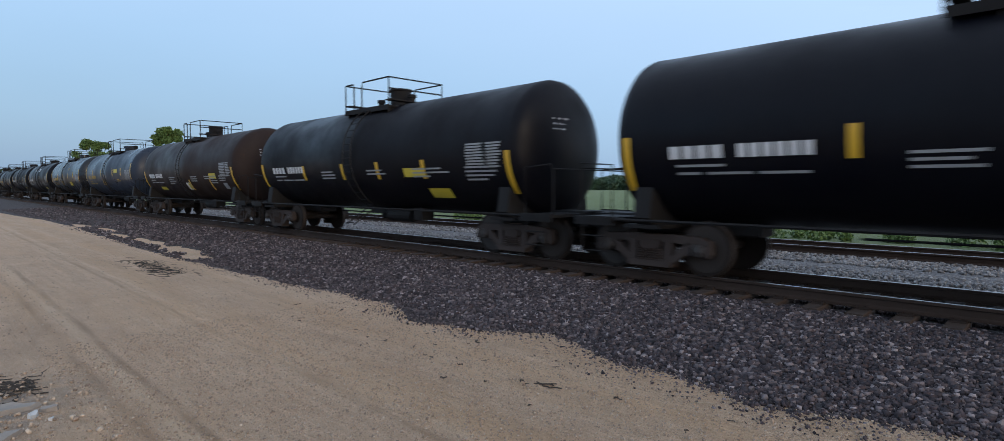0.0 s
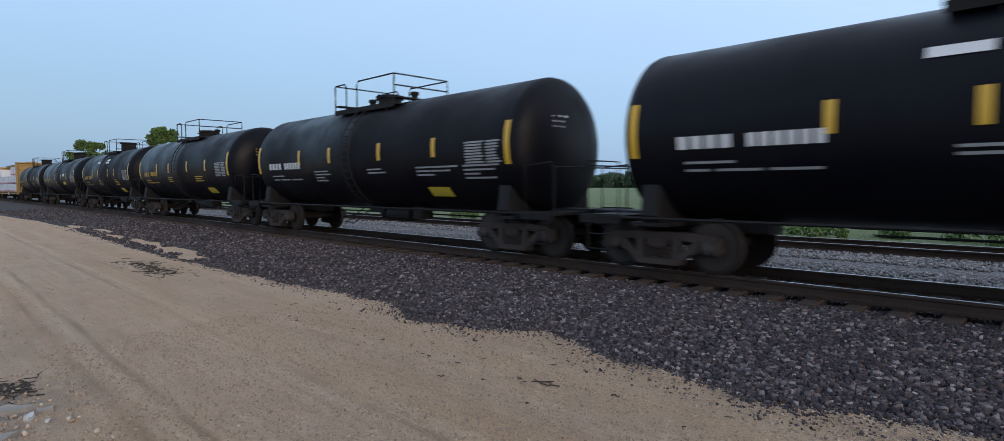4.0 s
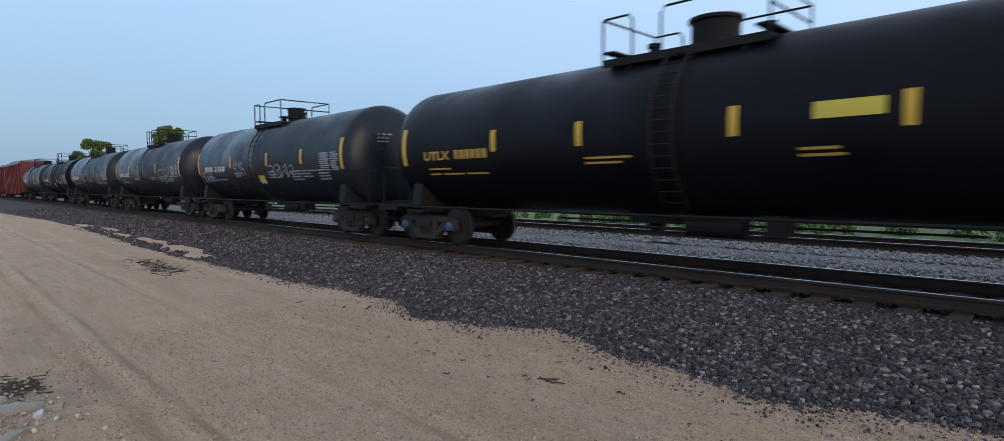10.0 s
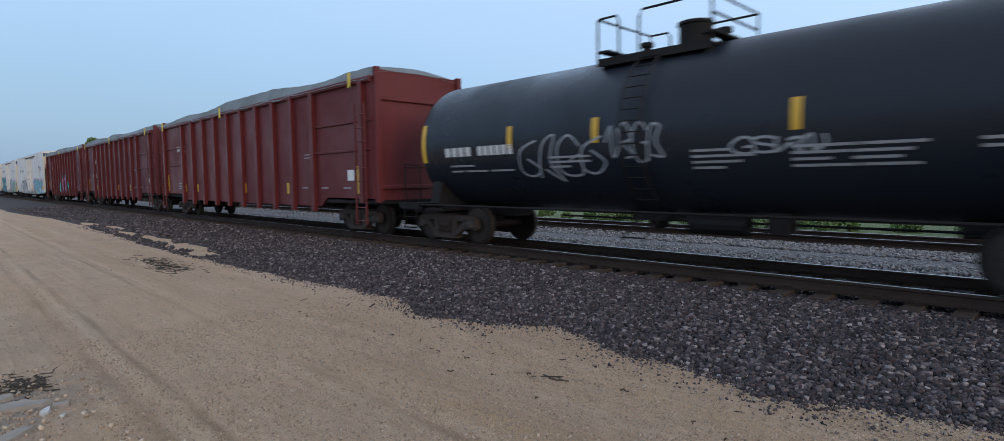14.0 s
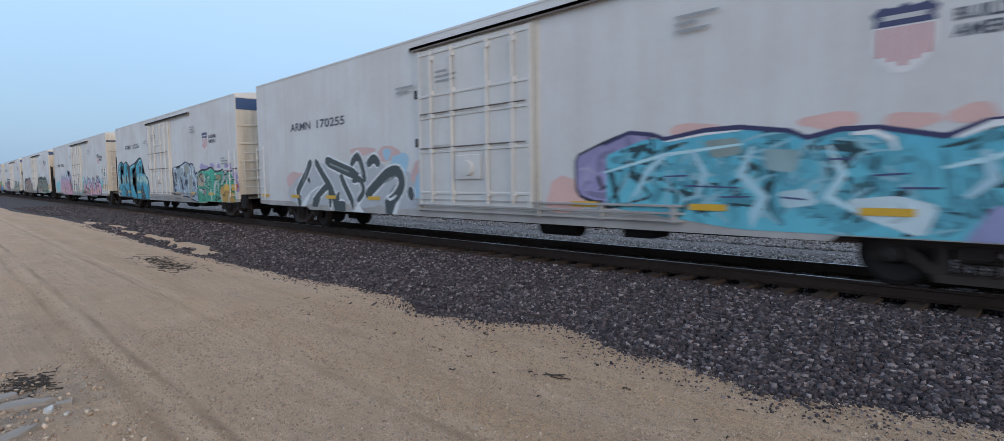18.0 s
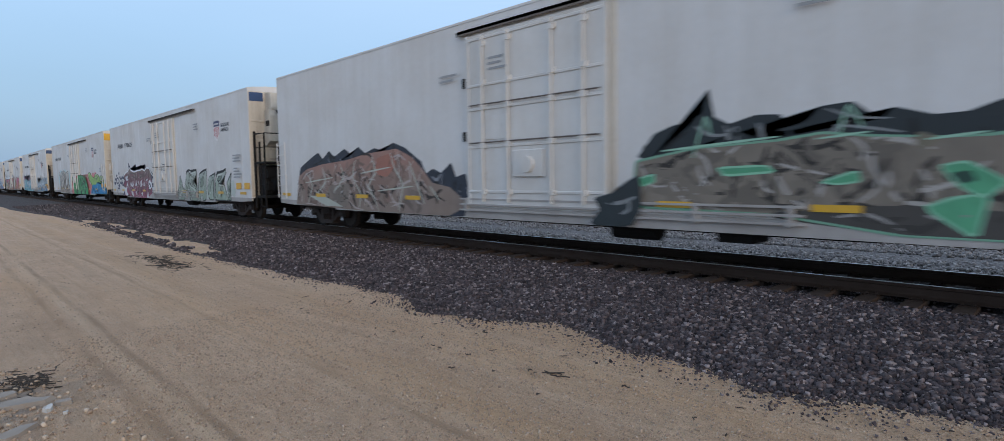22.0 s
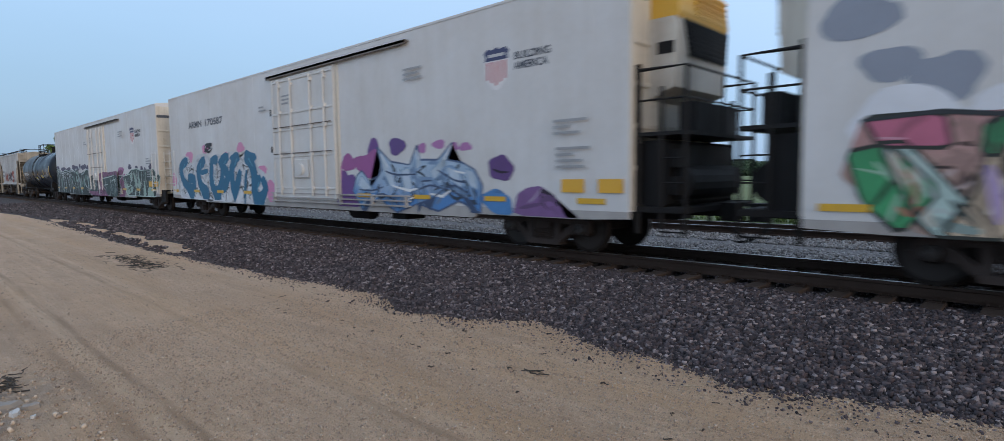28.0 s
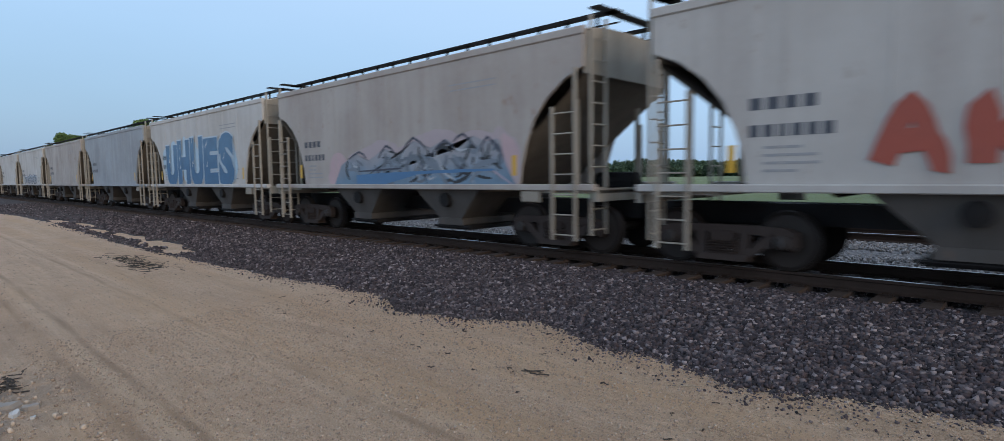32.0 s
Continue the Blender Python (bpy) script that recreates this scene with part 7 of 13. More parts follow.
sprayed(g3, 4, (0.34, 0.10, 0.42), ((0.72, 1.95), (1.04, 2.05), (1.25, 1.82), (1.33, 1.57), (1.55, 1.47), (1.26, 1.22), (1.14, 1.36), (0.97, 1.66)), wall=-1.56)
sprayed(g3, 4, (0.34, 0.10, 0.42), ((-1.29, 1.99), (-1.1, 2.03), (-1.03, 1.71)), wall=-1.56)
sprayed_line(g3, 4, (0.20, 0.64, 0.62), ((-1.81, 1.24), (-1.6, 1.49), (-1.36, 1.37)), 0.06, wall=-1.56)
sprayed_line(g3, 4, (0.20, 0.64, 0.62), ((1.83, 1.7), (1.98, 1.56), (2.29, 1.61)), 0.06, wall=-1.56)
sprayed_line(g3, 4, (0.20, 0.64, 0.62), ((1.77, 1.46), (2.09, 1.36), (2.39, 1.42)), 0.06, wall=-1.56)
sprayed_line(g3, 4, (0.20, 0.64, 0.62), ((1.88, 1.26), (2.09, 1.17)), 0.06, wall=-1.56)
sprayed_line(g3, 4, (0.20, 0.64, 0.62), ((0.27, 2.37), (0.57, 2.37)), 0.06, wall=-1.56)
sprayed_line(g3, 4, (0.20, 0.64, 0.62), ((1.11, 2.29), (1.52, 2.34)), 0.06, wall=-1.56)
sprayed_line(g3, 5, (0.25, 0.55, 0.66), ((0.79, 1.9), (0.99, 1.98)), 0.1, wall=-1.56)
sprayed_line(g3, 5, (0.25, 0.55, 0.66), ((-0.15, 2.03), (0.06, 2.09)), 0.1, wall=-1.56)
sprayed_line(g3, 5, (0.25, 0.55, 0.66), ((0.31, 1.3), (0.44, 1.25)), 0.1, wall=-1.56)
sprayed_line(g3, 5, (0.25, 0.55, 0.66), ((1.4, 1.52), (1.51, 1.55)), 0.1, wall=-1.56)

A, B = 11.2, 9.97
ATC, BTC = 8.95, 7.7
V8 = [(0.05, 0.38, 0.10), (0.62, 0.28, 0.12), (0.30, 0.34, 0.30), (0.60, 0.18, 0.30), (0.56, 0.46, 0.34)]
r1 = add(reefer(A, ATC, M_REEF[0], "white refrigerated boxcar with aqua and black graffiti", "unit", "170255", top="yellow", seed=1, nz=3.12, badge=(8.21, 3.22)), -346.7)
splashes(r1, [(7.42, 2.22, 0.37, 0.11), (8.91, 2.18, 0.23, 0.12), (8.31, 2.15, 0.29, 0.11), (5.51, 2.23, 0.44, 0.10), (9.83, 2.25, 0.16, 0.07), (10.23, 1.74, 0.20, 0.22), (10.34, 1.23, 0.23, 0.27), (2.93, 1.17, 0.47, 0.35)], paint((0.66, 0.42, 0.38)), -1.5860, 0)
sprayed(r1, 1, (0.34, 0.30, 0.52), ((3.21, 1.21), (3.18, 1.9), (3.77, 2.11), (4.33, 2.26), (4.78, 2.2), (4.82, 1.19), (3.88, 0.95)), line=INK, lw=0.05)
sprayed(r1, 2, (0.12, 0.47, 0.58), ((3.88, 0.99), (3.87, 1.89), (4.6, 2.12), (5.01, 2.13), (5.67, 2.19), (6.28, 2.17), (6.92, 2.12), (7.14, 2.01), (7.55, 2.1), (7.99, 2.09), (8.67, 1.94), (9.04, 2.09), (9.4, 2.1), (9.57, 2.13), (9.89, 2.19), (10.13, 2.13), (10.11, 1.75), (10.01, 1.22), (10.37, 0.98), (10.39, 0.82), (8.63, 0.86), (6.22, 0.91)), high=(0.09, 0.42, 0.56), split=1.7, busy=1.2)
sprayed_line(r1, 4, (0.03, 0.03, 0.10), ((3.8, 2.07), (4.33, 2.26), (4.78, 2.2), (5.01, 2.11), (5.67, 2.21), (6.22, 2.22), (6.92, 2.12), (7.14, 2.01), (7.55, 2.1), (7.99, 2.09), (8.67, 1.94), (9.04, 2.09), (9.4, 2.1), (9.51, 2.06), (9.89, 2.19), (10.14, 2.14), (10.15, 1.75)), 0.07)
sprayed_line(r1, 5, WHITE, ((5.01, 2.07), (5.67, 2.15), (6.22, 2.17)), 0.04)
sprayed_line(r1, 5, WHITE, ((8.76, 1.92), (9.09, 2.06), (9.4, 2.08)), 0.08)
sprayed_line(r1, 5, WHITE, ((9.68, 2.12), (9.95, 2.16), (10.11, 2.1)), 0.09)
sprayed_line(r1, 5, WHITE, ((7.68, 2.03), (7.94, 2.04), (8.13, 1.94), (8.18, 1.79)), 0.07)
sprayed_line(r1, 5, (0.42, 0.66, 0.72), ((3.81, 1.59), (5, 1.86), (6.27, 1.97)), 0.06)
sprayed_line(r1, 5, (0.42, 0.66, 0.72), ((8.66, 1.57), (9.12, 1.68), (9.52, 1.84)), 0.07)
sprayed_line(r1, 5, (0.36, 0.58, 0.66), ((4.44, 1.18), (4.71, 1.63), (5.06, 1.86)), 0.1)
sprayed_line(r1, 5, (0.36, 0.58, 0.66), ((5.49, 1.92), (5.7, 1.54), (5.55, 1.19)), 0.1)
sprayed_line(r1, 5, (0.36, 0.58, 0.66), ((6.42, 1.93), (6.25, 1.53), (6.59, 1.2), (6.4, 0.95)), 0.12)
sprayed_line(r1, 5, (0.45, 0.66, 0.72), ((7.41, 1.9), (7.6, 1.52), (7.43, 1.21), (7.77, 1.02)), 0.1)
sprayed_line(r1, 5, (0.36, 0.55, 0.64), ((8.88, 1.22), (9.12, 1.44), (9.03, 1.77)), 0.12)
sprayed(r1, 5, (0.30, 0.38, 0.36), ((5.66, 2.05), (6.22, 2.07), (6.27, 1.83), (5.83, 1.77)))
sprayed(r1, 5, (0.30, 0.44, 0.46), ((6.57, 1.89), (7.08, 1.85), (7.01, 1.53), (6.61, 1.59)))
sprayed(r1, 5, (0.26, 0.28, 0.46), ((9.46, 1.76), (9.78, 1.81), (9.81, 1.5), (9.52, 1.51)))
sprayed(r1, 5, (0.28, 0.30, 0.50), ((8.87, 0.95), (9.15, 1.16), (9.46, 1.05), (9.37, 0.85), (8.96, 0.86)))
sprayed(r1, 5, (0.55, 0.68, 0.72), ((7.64, 1.18), (8.21, 1.24), (8.64, 1.12), (8.49, 0.94), (7.79, 0.96)))
sprayed(r1, 5, (0.50, 0.66, 0.72), ((9.38, 1.22), (9.93, 1.14), (10.25, 0.95), (9.84, 0.86), (9.41, 0.96)))
sprayed(r1, 5, (0.45, 0.62, 0.68), ((6.77, 1.27), (7.17, 1.33), (7.32, 1.11), (6.87, 1.04)))
sprayed_line(r1, 7, (0.05, 0.06, 0.16), ((4.98, 1.51), (5.44, 1.52)), 0.045)
sprayed_line(r1, 7, (0.05, 0.06, 0.16), ((5.37, 1.36), (6.24, 1.33)), 0.045)
sprayed_line(r1, 7, (0.05, 0.06, 0.16), ((7.92, 1.49), (8.32, 1.51)), 0.045)
sprayed_line(r1, 7, (0.05, 0.06, 0.16), ((8.21, 1.33), (8.65, 1.33)), 0.045)
sprayed_line(r1, 7, (0.05, 0.06, 0.16), ((6.82, 1.2), (7.16, 1.17)), 0.045)
sprayed_line(r1, 7, (0.05, 0.06, 0.16), ((9.34, 1.48), (9.81, 1.52)), 0.045)
sprayed_line(r1, 7, (0.05, 0.06, 0.16), ((5.93, 1.19), (6.42, 1.2)), 0.045)
sprayed_line(r1, 7, (0.05, 0.06, 0.16), ((7.4, 1.71), (7.72, 1.71)), 0.045)
splashes(r1, [(-6.67, 1.36, 1.71, 0.62), (-4.44, 1.40, 1.72, 0.60), (-2.44, 1.20, 1.02, 0.49), (-7.97, 1.16, 0.87, 0.45)], paint((0.42, 0.44, 0.47)), -1.5860, 30)
splashes(r1, [(-3.00, 2.19, 0.18, 0.16), (-2.41, 1.91, 0.38, 0.29), (-1.50, 1.27, 0.35, 0.40)], paint((0.32, 0.52, 0.66)), -1.5874, 31)
splashes(r1, [(-8.14, 1.36, 0.80, 0.49), (-4.22, 2.31, 0.64, 0.12), (-2.94, 2.19, 0.57, 0.20), (-1.61, 1.67, 0.36, 0.28)], paint((0.58, 0.40, 0.38)), -1.5860, 32)
sprayed_line(r1, 2, (0.68, 0.71, 0.72), ((-7.19, 2.16), (-7.57, 1.72), (-8.15, 1.2), (-7.99, 0.87)), 0.37, smooth=3)
sprayed_line(r1, 3, (0.05, 0.065, 0.07), ((-7.19, 2.16), (-7.57, 1.72), (-8.15, 1.2), (-7.99, 0.87)), 0.26, smooth=3)
sprayed_line(r1, 2, (0.68, 0.71, 0.72), ((-6.94, 2.15), (-6.48, 1.71), (-5.96, 1.25), (-5.76, 0.83)), 0.35, smooth=3)
sprayed_line(r1, 3, (0.05, 0.065, 0.07), ((-6.94, 2.15), (-6.48, 1.71), (-5.96, 1.25), (-5.76, 0.83)), 0.24, smooth=3)
sprayed_line(r1, 2, (0.68, 0.71, 0.72), ((-6.29, 2.13), (-5.54, 1.92), (-4.42, 1.64)), 0.41, smooth=3)
sprayed_line(r1, 3, (0.05, 0.065, 0.07), ((-6.29, 2.13), (-5.54, 1.92), (-4.42, 1.64)), 0.3, smooth=3)
sprayed_line(r1, 2, (0.68, 0.71, 0.72), ((-7.21, 0.8), (-6.68, 1.13), (-6.11, 1.36), (-6.07, 0.83)), 0.33, smooth=3)
sprayed_line(r1, 3, (0.05, 0.065, 0.07), ((-7.21, 0.8), (-6.68, 1.13), (-6.11, 1.36), (-6.07, 0.83)), 0.22, smooth=3)
sprayed_line(r1, 2, (0.68, 0.71, 0.72), ((-5.41, 1.69), (-5.14, 1.32), (-4.74, 0.89)), 0.33, smooth=3)
sprayed_line(r1, 3, (0.05, 0.065, 0.07), ((-5.41, 1.69), (-5.14, 1.32), (-4.74, 0.89)), 0.22, smooth=3)
sprayed_line(r1, 2, (0.68, 0.71, 0.72), ((-4.82, 1.94), (-4.46, 2.18), (-4.21, 1.85), (-4.1, 1.47)), 0.33, smooth=3)
sprayed_line(r1, 3, (0.05, 0.065, 0.07), ((-4.82, 1.94), (-4.46, 2.18), (-4.21, 1.85), (-4.1, 1.47)), 0.22, smooth=3)
sprayed_line(r1, 2, (0.68, 0.71, 0.72), ((-3.95, 1.92), (-3.62, 2.09), (-3.35, 1.9)), 0.35, smooth=3)
sprayed_line(r1, 3, (0.05, 0.065, 0.07), ((-3.95, 1.92), (-3.62, 2.09), (-3.35, 1.9)), 0.24, smooth=3)
sprayed_line(r1, 2, (0.68, 0.71, 0.72), ((-4.06, 1.08), (-3.53, 1.39), (-2.97, 1.69), (-2.5, 1.72), (-2.35, 1.39), (-2.71, 1.03), (-3.12, 0.89)), 0.39, smooth=3)
sprayed_line(r1, 3, (0.05, 0.065, 0.07), ((-4.06, 1.08), (-3.53, 1.39), (-2.97, 1.69), (-2.5, 1.72), (-2.35, 1.39), (-2.71, 1.03), (-3.12, 0.89)), 0.28, smooth=3)
sprayed_line(r1, 2, (0.68, 0.71, 0.72), ((-4.77, 1.5), (-4.36, 1.54), (-4.18, 1.22), (-4.53, 0.93)), 0.29, smooth=3)
sprayed_line(r1, 3, (0.05, 0.065, 0.07), ((-4.77, 1.5), (-4.36, 1.54), (-4.18, 1.22), (-4.53, 0.93)), 0.18, smooth=3)
sprayed_line(r1, 2, (0.68, 0.71, 0.72), ((-2.02, 1.33), (-1.93, 1.01)), 0.37, smooth=3)
sprayed_line(r1, 3, (0.05, 0.065, 0.07), ((-2.02, 1.33), (-1.93, 1.01)), 0.26, smooth=3)
sprayed_line(r1, 2, (0.68, 0.71, 0.72), ((-5.51, 1.17), (-5.68, 0.83), (-5.17, 0.85)), 0.31, smooth=3)
sprayed_line(r1, 3, (0.05, 0.065, 0.07), ((-5.51, 1.17), (-5.68, 0.83), (-5.17, 0.85)), 0.2, smooth=3)
sprayed_line(r1, 4, (0.20, 0.24, 0.24), ((-7.46, 2), (-7.77, 1.46)), 0.1)
sprayed_line(r1, 4, (0.20, 0.24, 0.24), ((-6.03, 2.02), (-4.93, 1.76)), 0.1)
sprayed_line(r1, 4, (0.20, 0.24, 0.24), ((-4.4, 2.03), (-4.22, 1.68)), 0.1)
sprayed_line(r1, 4, (0.20, 0.24, 0.24), ((-3.16, 1.44), (-2.62, 1.61)), 0.1)
sprayed_line(r1, 4, (0.20, 0.24, 0.24), ((-2.87, 1.19), (-2.63, 1.39)), 0.1)
sprayed_line(r1, 5, (0.68, 0.71, 0.72), ((-8, 0.74), (-7.27, 1.16), (-6.67, 1.36)), 0.07, smooth=2)
sprayed_line(r1, 5, (0.68, 0.71, 0.72), ((-6.5, 0.82), (-5.92, 0.75)), 0.07, smooth=2)
sprayed_line(r1, 5, (0.68, 0.71, 0.72), ((-4.99, 0.78), (-4.47, 0.86), (-3.97, 0.8)), 0.07, smooth=2)
sprayed_line(r1, 5, (0.68, 0.71, 0.72), ((-3.05, 1.09), (-2.88, 1), (-2.59, 1.13)), 0.07, smooth=2)
r2 = add(reefer(B, BTC, M_REEF[1], "white refrigerated boxcar with large teal graffiti letters", "plain", "111256", top="navy", door_x=-0.5, seed=2, nx=-7.6, nz=3.5, nw=3.05, badge=(6.41, 3.32)), -369.95)
sprayed(r2, 0, (0.02, 0.03, 0.04), ((-9.89, 0.79), (-9.59, 2.61), (-8.62, 2.86), (-8.14, 2.65), (-7.51, 2.86), (-6.96, 2.51), (-5.51, 2.71), (-4.77, 2.93), (-4.19, 2.98), (-3.77, 2.38), (-3.79, 2.09), (-2.84, 1.79), (-2.5, 0.8), (-4.49, 0.67)))
sprayed(r2, 2, (0.03, 0.33, 0.46), ((-9.66, 2.06), (-9.59, 2.61), (-9.16, 2.79), (-8.69, 2.84), (-8.39, 2.66), (-8.42, 2.39), (-8.75, 2.36), (-9, 2.49), (-9.21, 1.85), (-9.05, 1.5), (-8.72, 1.52), (-8.69, 1.79), (-8.88, 1.84), (-8.85, 2.04), (-8.27, 2.12), (-8.1, 1.35), (-8.29, 0.84), (-9.01, 0.75), (-9.58, 0.99)), high=(0.03, 0.36, 0.48), mid=(0.52, 0.63, 0.50), split=1.72, line=INK, lw=0.07, busy=0.35)
sprayed(r2, 2, (0.03, 0.33, 0.46), ((-8.2, 2.7), (-7.63, 2.79), (-7.41, 2.66), (-7.08, 1.35), (-6.91, 0.74), (-7.44, 0.71), (-7.58, 1.11), (-7.88, 1.11), (-8.05, 0.72), (-8.48, 0.81)), high=(0.03, 0.36, 0.48), mid=(0.52, 0.63, 0.50), split=1.72, line=INK, lw=0.07, busy=0.35)
sprayed(r2, 2, (0.03, 0.33, 0.46), ((-6.84, 2.5), (-5.56, 2.67), (-5.48, 2.45), (-6.24, 2.32), (-6.27, 2.07), (-5.67, 2.12), (-5.64, 1.93), (-6.24, 1.85), (-6.23, 1.39), (-5.42, 1.46), (-5.43, 0.77), (-6.75, 0.7)), high=(0.03, 0.36, 0.48), mid=(0.52, 0.63, 0.50), split=1.72, line=INK, lw=0.07, busy=0.35)
sprayed(r2, 2, (0.03, 0.33, 0.46), ((-5.32, 2.53), (-4.73, 2.82), (-4.24, 2.94), (-3.92, 2.74), (-3.82, 2.38), (-4.03, 2.1), (-3.44, 2.02), (-2.93, 1.71), (-2.68, 1.15), (-2.7, 0.83), (-3.45, 0.75), (-3.83, 1.14), (-4.13, 1.41), (-4.4, 1.14), (-4.39, 0.71), (-5.29, 0.69), (-5.3, 1.57)), high=(0.03, 0.36, 0.48), mid=(0.52, 0.63, 0.50), split=1.72, line=INK, lw=0.07, busy=0.35)
sprayed(r2, 5, (0.03, 0.05, 0.06), ((-7.84, 2.02), (-7.54, 2.01), (-7.48, 1.49), (-7.84, 1.49)))
sprayed(r2, 5, (0.02, 0.03, 0.04), ((-4.62, 2.46), (-4.23, 2.48), (-4.22, 2.11), (-4.61, 2.03)))
sprayed_line(r2, 6, (0.35, 0.62, 0.66), ((-9.5, 1.1), (-9.35, 2.35), (-8.91, 2.68)), 0.06, smooth=2)
sprayed_line(r2, 6, (0.35, 0.62, 0.66), ((-8.02, 2.6), (-7.64, 2.7)), 0.06, smooth=2)
sprayed_line(r2, 6, (0.35, 0.62, 0.66), ((-6.68, 2.4), (-5.73, 2.55)), 0.06, smooth=2)
sprayed_line(r2, 6, (0.35, 0.62, 0.66), ((-5.01, 2.52), (-4.49, 2.79), (-4.2, 2.78)), 0.06, smooth=2)
sprayed(r2, 1, (0.34, 0.46, 0.56), ((1.61, 0.99), (1.89, 1.43), (1.59, 1.91), (1.63, 2.17), (1.93, 2.27), (2.61, 2.2), (2.87, 2.31), (3.2, 2.37), (3.62, 2.47), (3.97, 2.42), (4.2, 2.33), (4.46, 2.37), (4.74, 2.33), (4.88, 2.18), (5, 1.9), (5.25, 1.95), (5.24, 0.8), (3.69, 0.87)), high=(0.42, 0.50, 0.55), split=1.6, line=(0.02, 0.03, 0.08), lw=0.07, busy=1.4)
sprayed(r2, 3, (0.38, 0.41, 0.36), ((3.5, 2.28), (3.74, 2.39), (4.06, 2.34), (4.1, 1.99), (3.77, 1.91), (3.54, 2.04)))
sprayed(r2, 3, (0.34, 0.37, 0.34), ((4.09, 1.76), (4.32, 1.92), (4.53, 1.75), (4.43, 1.03), (4.11, 1.03)))
sprayed(r2, 3, (0.34, 0.42, 0.48), ((2.47, 2.14), (2.79, 2.25), (2.88, 1.78), (2.65, 1.19), (2.44, 1.35)))
sprayed(r2, 5, (0.012, 0.02, 0.06), ((1.97, 1.97), (2.11, 2.06), (2.19, 1.9), (2.07, 1.8)))
sprayed(r2, 5, (0.012, 0.02, 0.06), ((3.39, 1.95), (3.58, 2.01), (3.63, 1.86), (3.43, 1.83)))
sprayed(r2, 5, (0.012, 0.02, 0.06), ((3.57, 1.68), (3.86, 1.64), (3.9, 1.5), (3.66, 1.32), (3.47, 1.47)))
sprayed(r2, 5, (0.012, 0.02, 0.06), ((4.61, 1.55), (4.87, 1.57), (4.86, 1.35), (4.65, 1.35)))
sprayed(r2, 5, (0.012, 0.02, 0.06), ((1.82, 1.15), (1.99, 1.25), (2.16, 1.16), (1.98, 0.99)))
sprayed(r2, 5, (0.012, 0.02, 0.06), ((2.78, 1.79), (2.98, 1.75), (3.26, 1.2), (3.06, 1.16)))
sprayed_line(r2, 4, (0.62, 0.68, 0.72), ((1.81, 2.17), (2.15, 2.22), (2.3, 1.99)), 0.09, smooth=2)
sprayed_line(r2, 4, (0.62, 0.68, 0.72), ((3, 2.24), (3.3, 2.26), (3.39, 1.95)), 0.12, smooth=2)
sprayed_line(r2, 4, (0.62, 0.68, 0.72), ((4.24, 2.24), (4.37, 2.07), (4.32, 1.84)), 0.1, smooth=2)
sprayed_line(r2, 4, (0.62, 0.68, 0.72), ((4.72, 2.16), (4.62, 1.92), (4.83, 1.74)), 0.12, smooth=2)
sprayed_line(r2, 4, (0.62, 0.68, 0.72), ((2.45, 1.67), (2.69, 1.04)), 0.09, smooth=2)
sprayed_line(r2, 4, (0.62, 0.68, 0.72), ((3.31, 1.2), (3.5, 0.96)), 0.12, smooth=2)
sprayed_line(r2, 4, (0.62, 0.68, 0.72), ((3.94, 1.2), (4.09, 1.76)), 0.09, smooth=2)
sprayed_line(r2, 4, (0.62, 0.68, 0.72), ((5, 1.74), (5.15, 1.21)), 0.1, smooth=2)
splashes(r2, [(5.92, 2.21, 0.29, 0.12), (6.28, 2.17, 0.24, 0.10), (6.63, 2.13, 0.20, 0.10), (7.17, 2.20, 0.28, 0.12), (7.95, 2.18, 0.22, 0.10), (8.82, 2.17, 0.20, 0.09), (9.16, 2.21, 0.19, 0.08), (9.71, 1.74, 0.28, 0.18), (9.83, 1.33, 0.28, 0.22), (9.25, 2.02, 0.21, 0.13)], paint((0.36, 0.30, 0.52)), -1.5860, 94)
sprayed(r2, 1, (0.05, 0.36, 0.22), ((5.21, 1.21), (5.24, 1.76), (5.41, 1.94), (5.6, 2.02), (6.01, 2.05), (6.33, 1.99), (6.65, 2), (6.91, 2.07), (7.14, 2.08), (7.45, 1.98), (7.66, 1.93), (8.18, 1.94), (8.37, 2), (8.58, 1.83), (8.71, 1.79), (8.91, 1.89), (9.16, 1.9), (9.37, 1.81), (9.51, 1.68), (9.61, 1.25), (9.68, 0.82), (9.02, 0.7), (8.09, 0.69), (6.7, 0.76), (5.3, 0.8)), high=(0.05, 0.46, 0.30), split=1.5, busy=1.4)
sprayed(r2, 3, (0.46, 0.38, 0.26), ((5.31, 1.4), (5.24, 1.65), (5.44, 1.89), (5.75, 1.96), (6.01, 1.87), (6.11, 1.54), (5.93, 1.32), (5.63, 1.35)))
sprayed(r2, 4, (0.20, 0.18, 0.15), ((5.63, 1.72), (5.86, 1.77), (5.89, 1.53), (5.69, 1.51)))
sprayed(r2, 3, (0.36, 0.32, 0.17), ((7.48, 1.87), (7.72, 1.8), (8.09, 1.85), (8.15, 1.62), (7.72, 1.58)))
sprayed(r2, 3, (0.50, 0.29, 0.06), ((8.03, 1.21), (8.34, 1.41), (8.5, 1.24), (9.38, 1.14), (9.68, 0.82), (9.02, 0.7), (8.09, 0.71)))
sprayed(r2, 3, (0.05, 0.50, 0.34), ((6.91, 1.99), (7.14, 2.01), (7.36, 1.83), (7.32, 1.59), (7.07, 1.52), (6.97, 1.69)))
sprayed(r2, 3, (0.05, 0.52, 0.36), ((8.91, 1.65), (9.16, 1.77), (9.28, 1.56), (9.37, 1.4), (9.16, 1.14), (8.96, 1.24)))
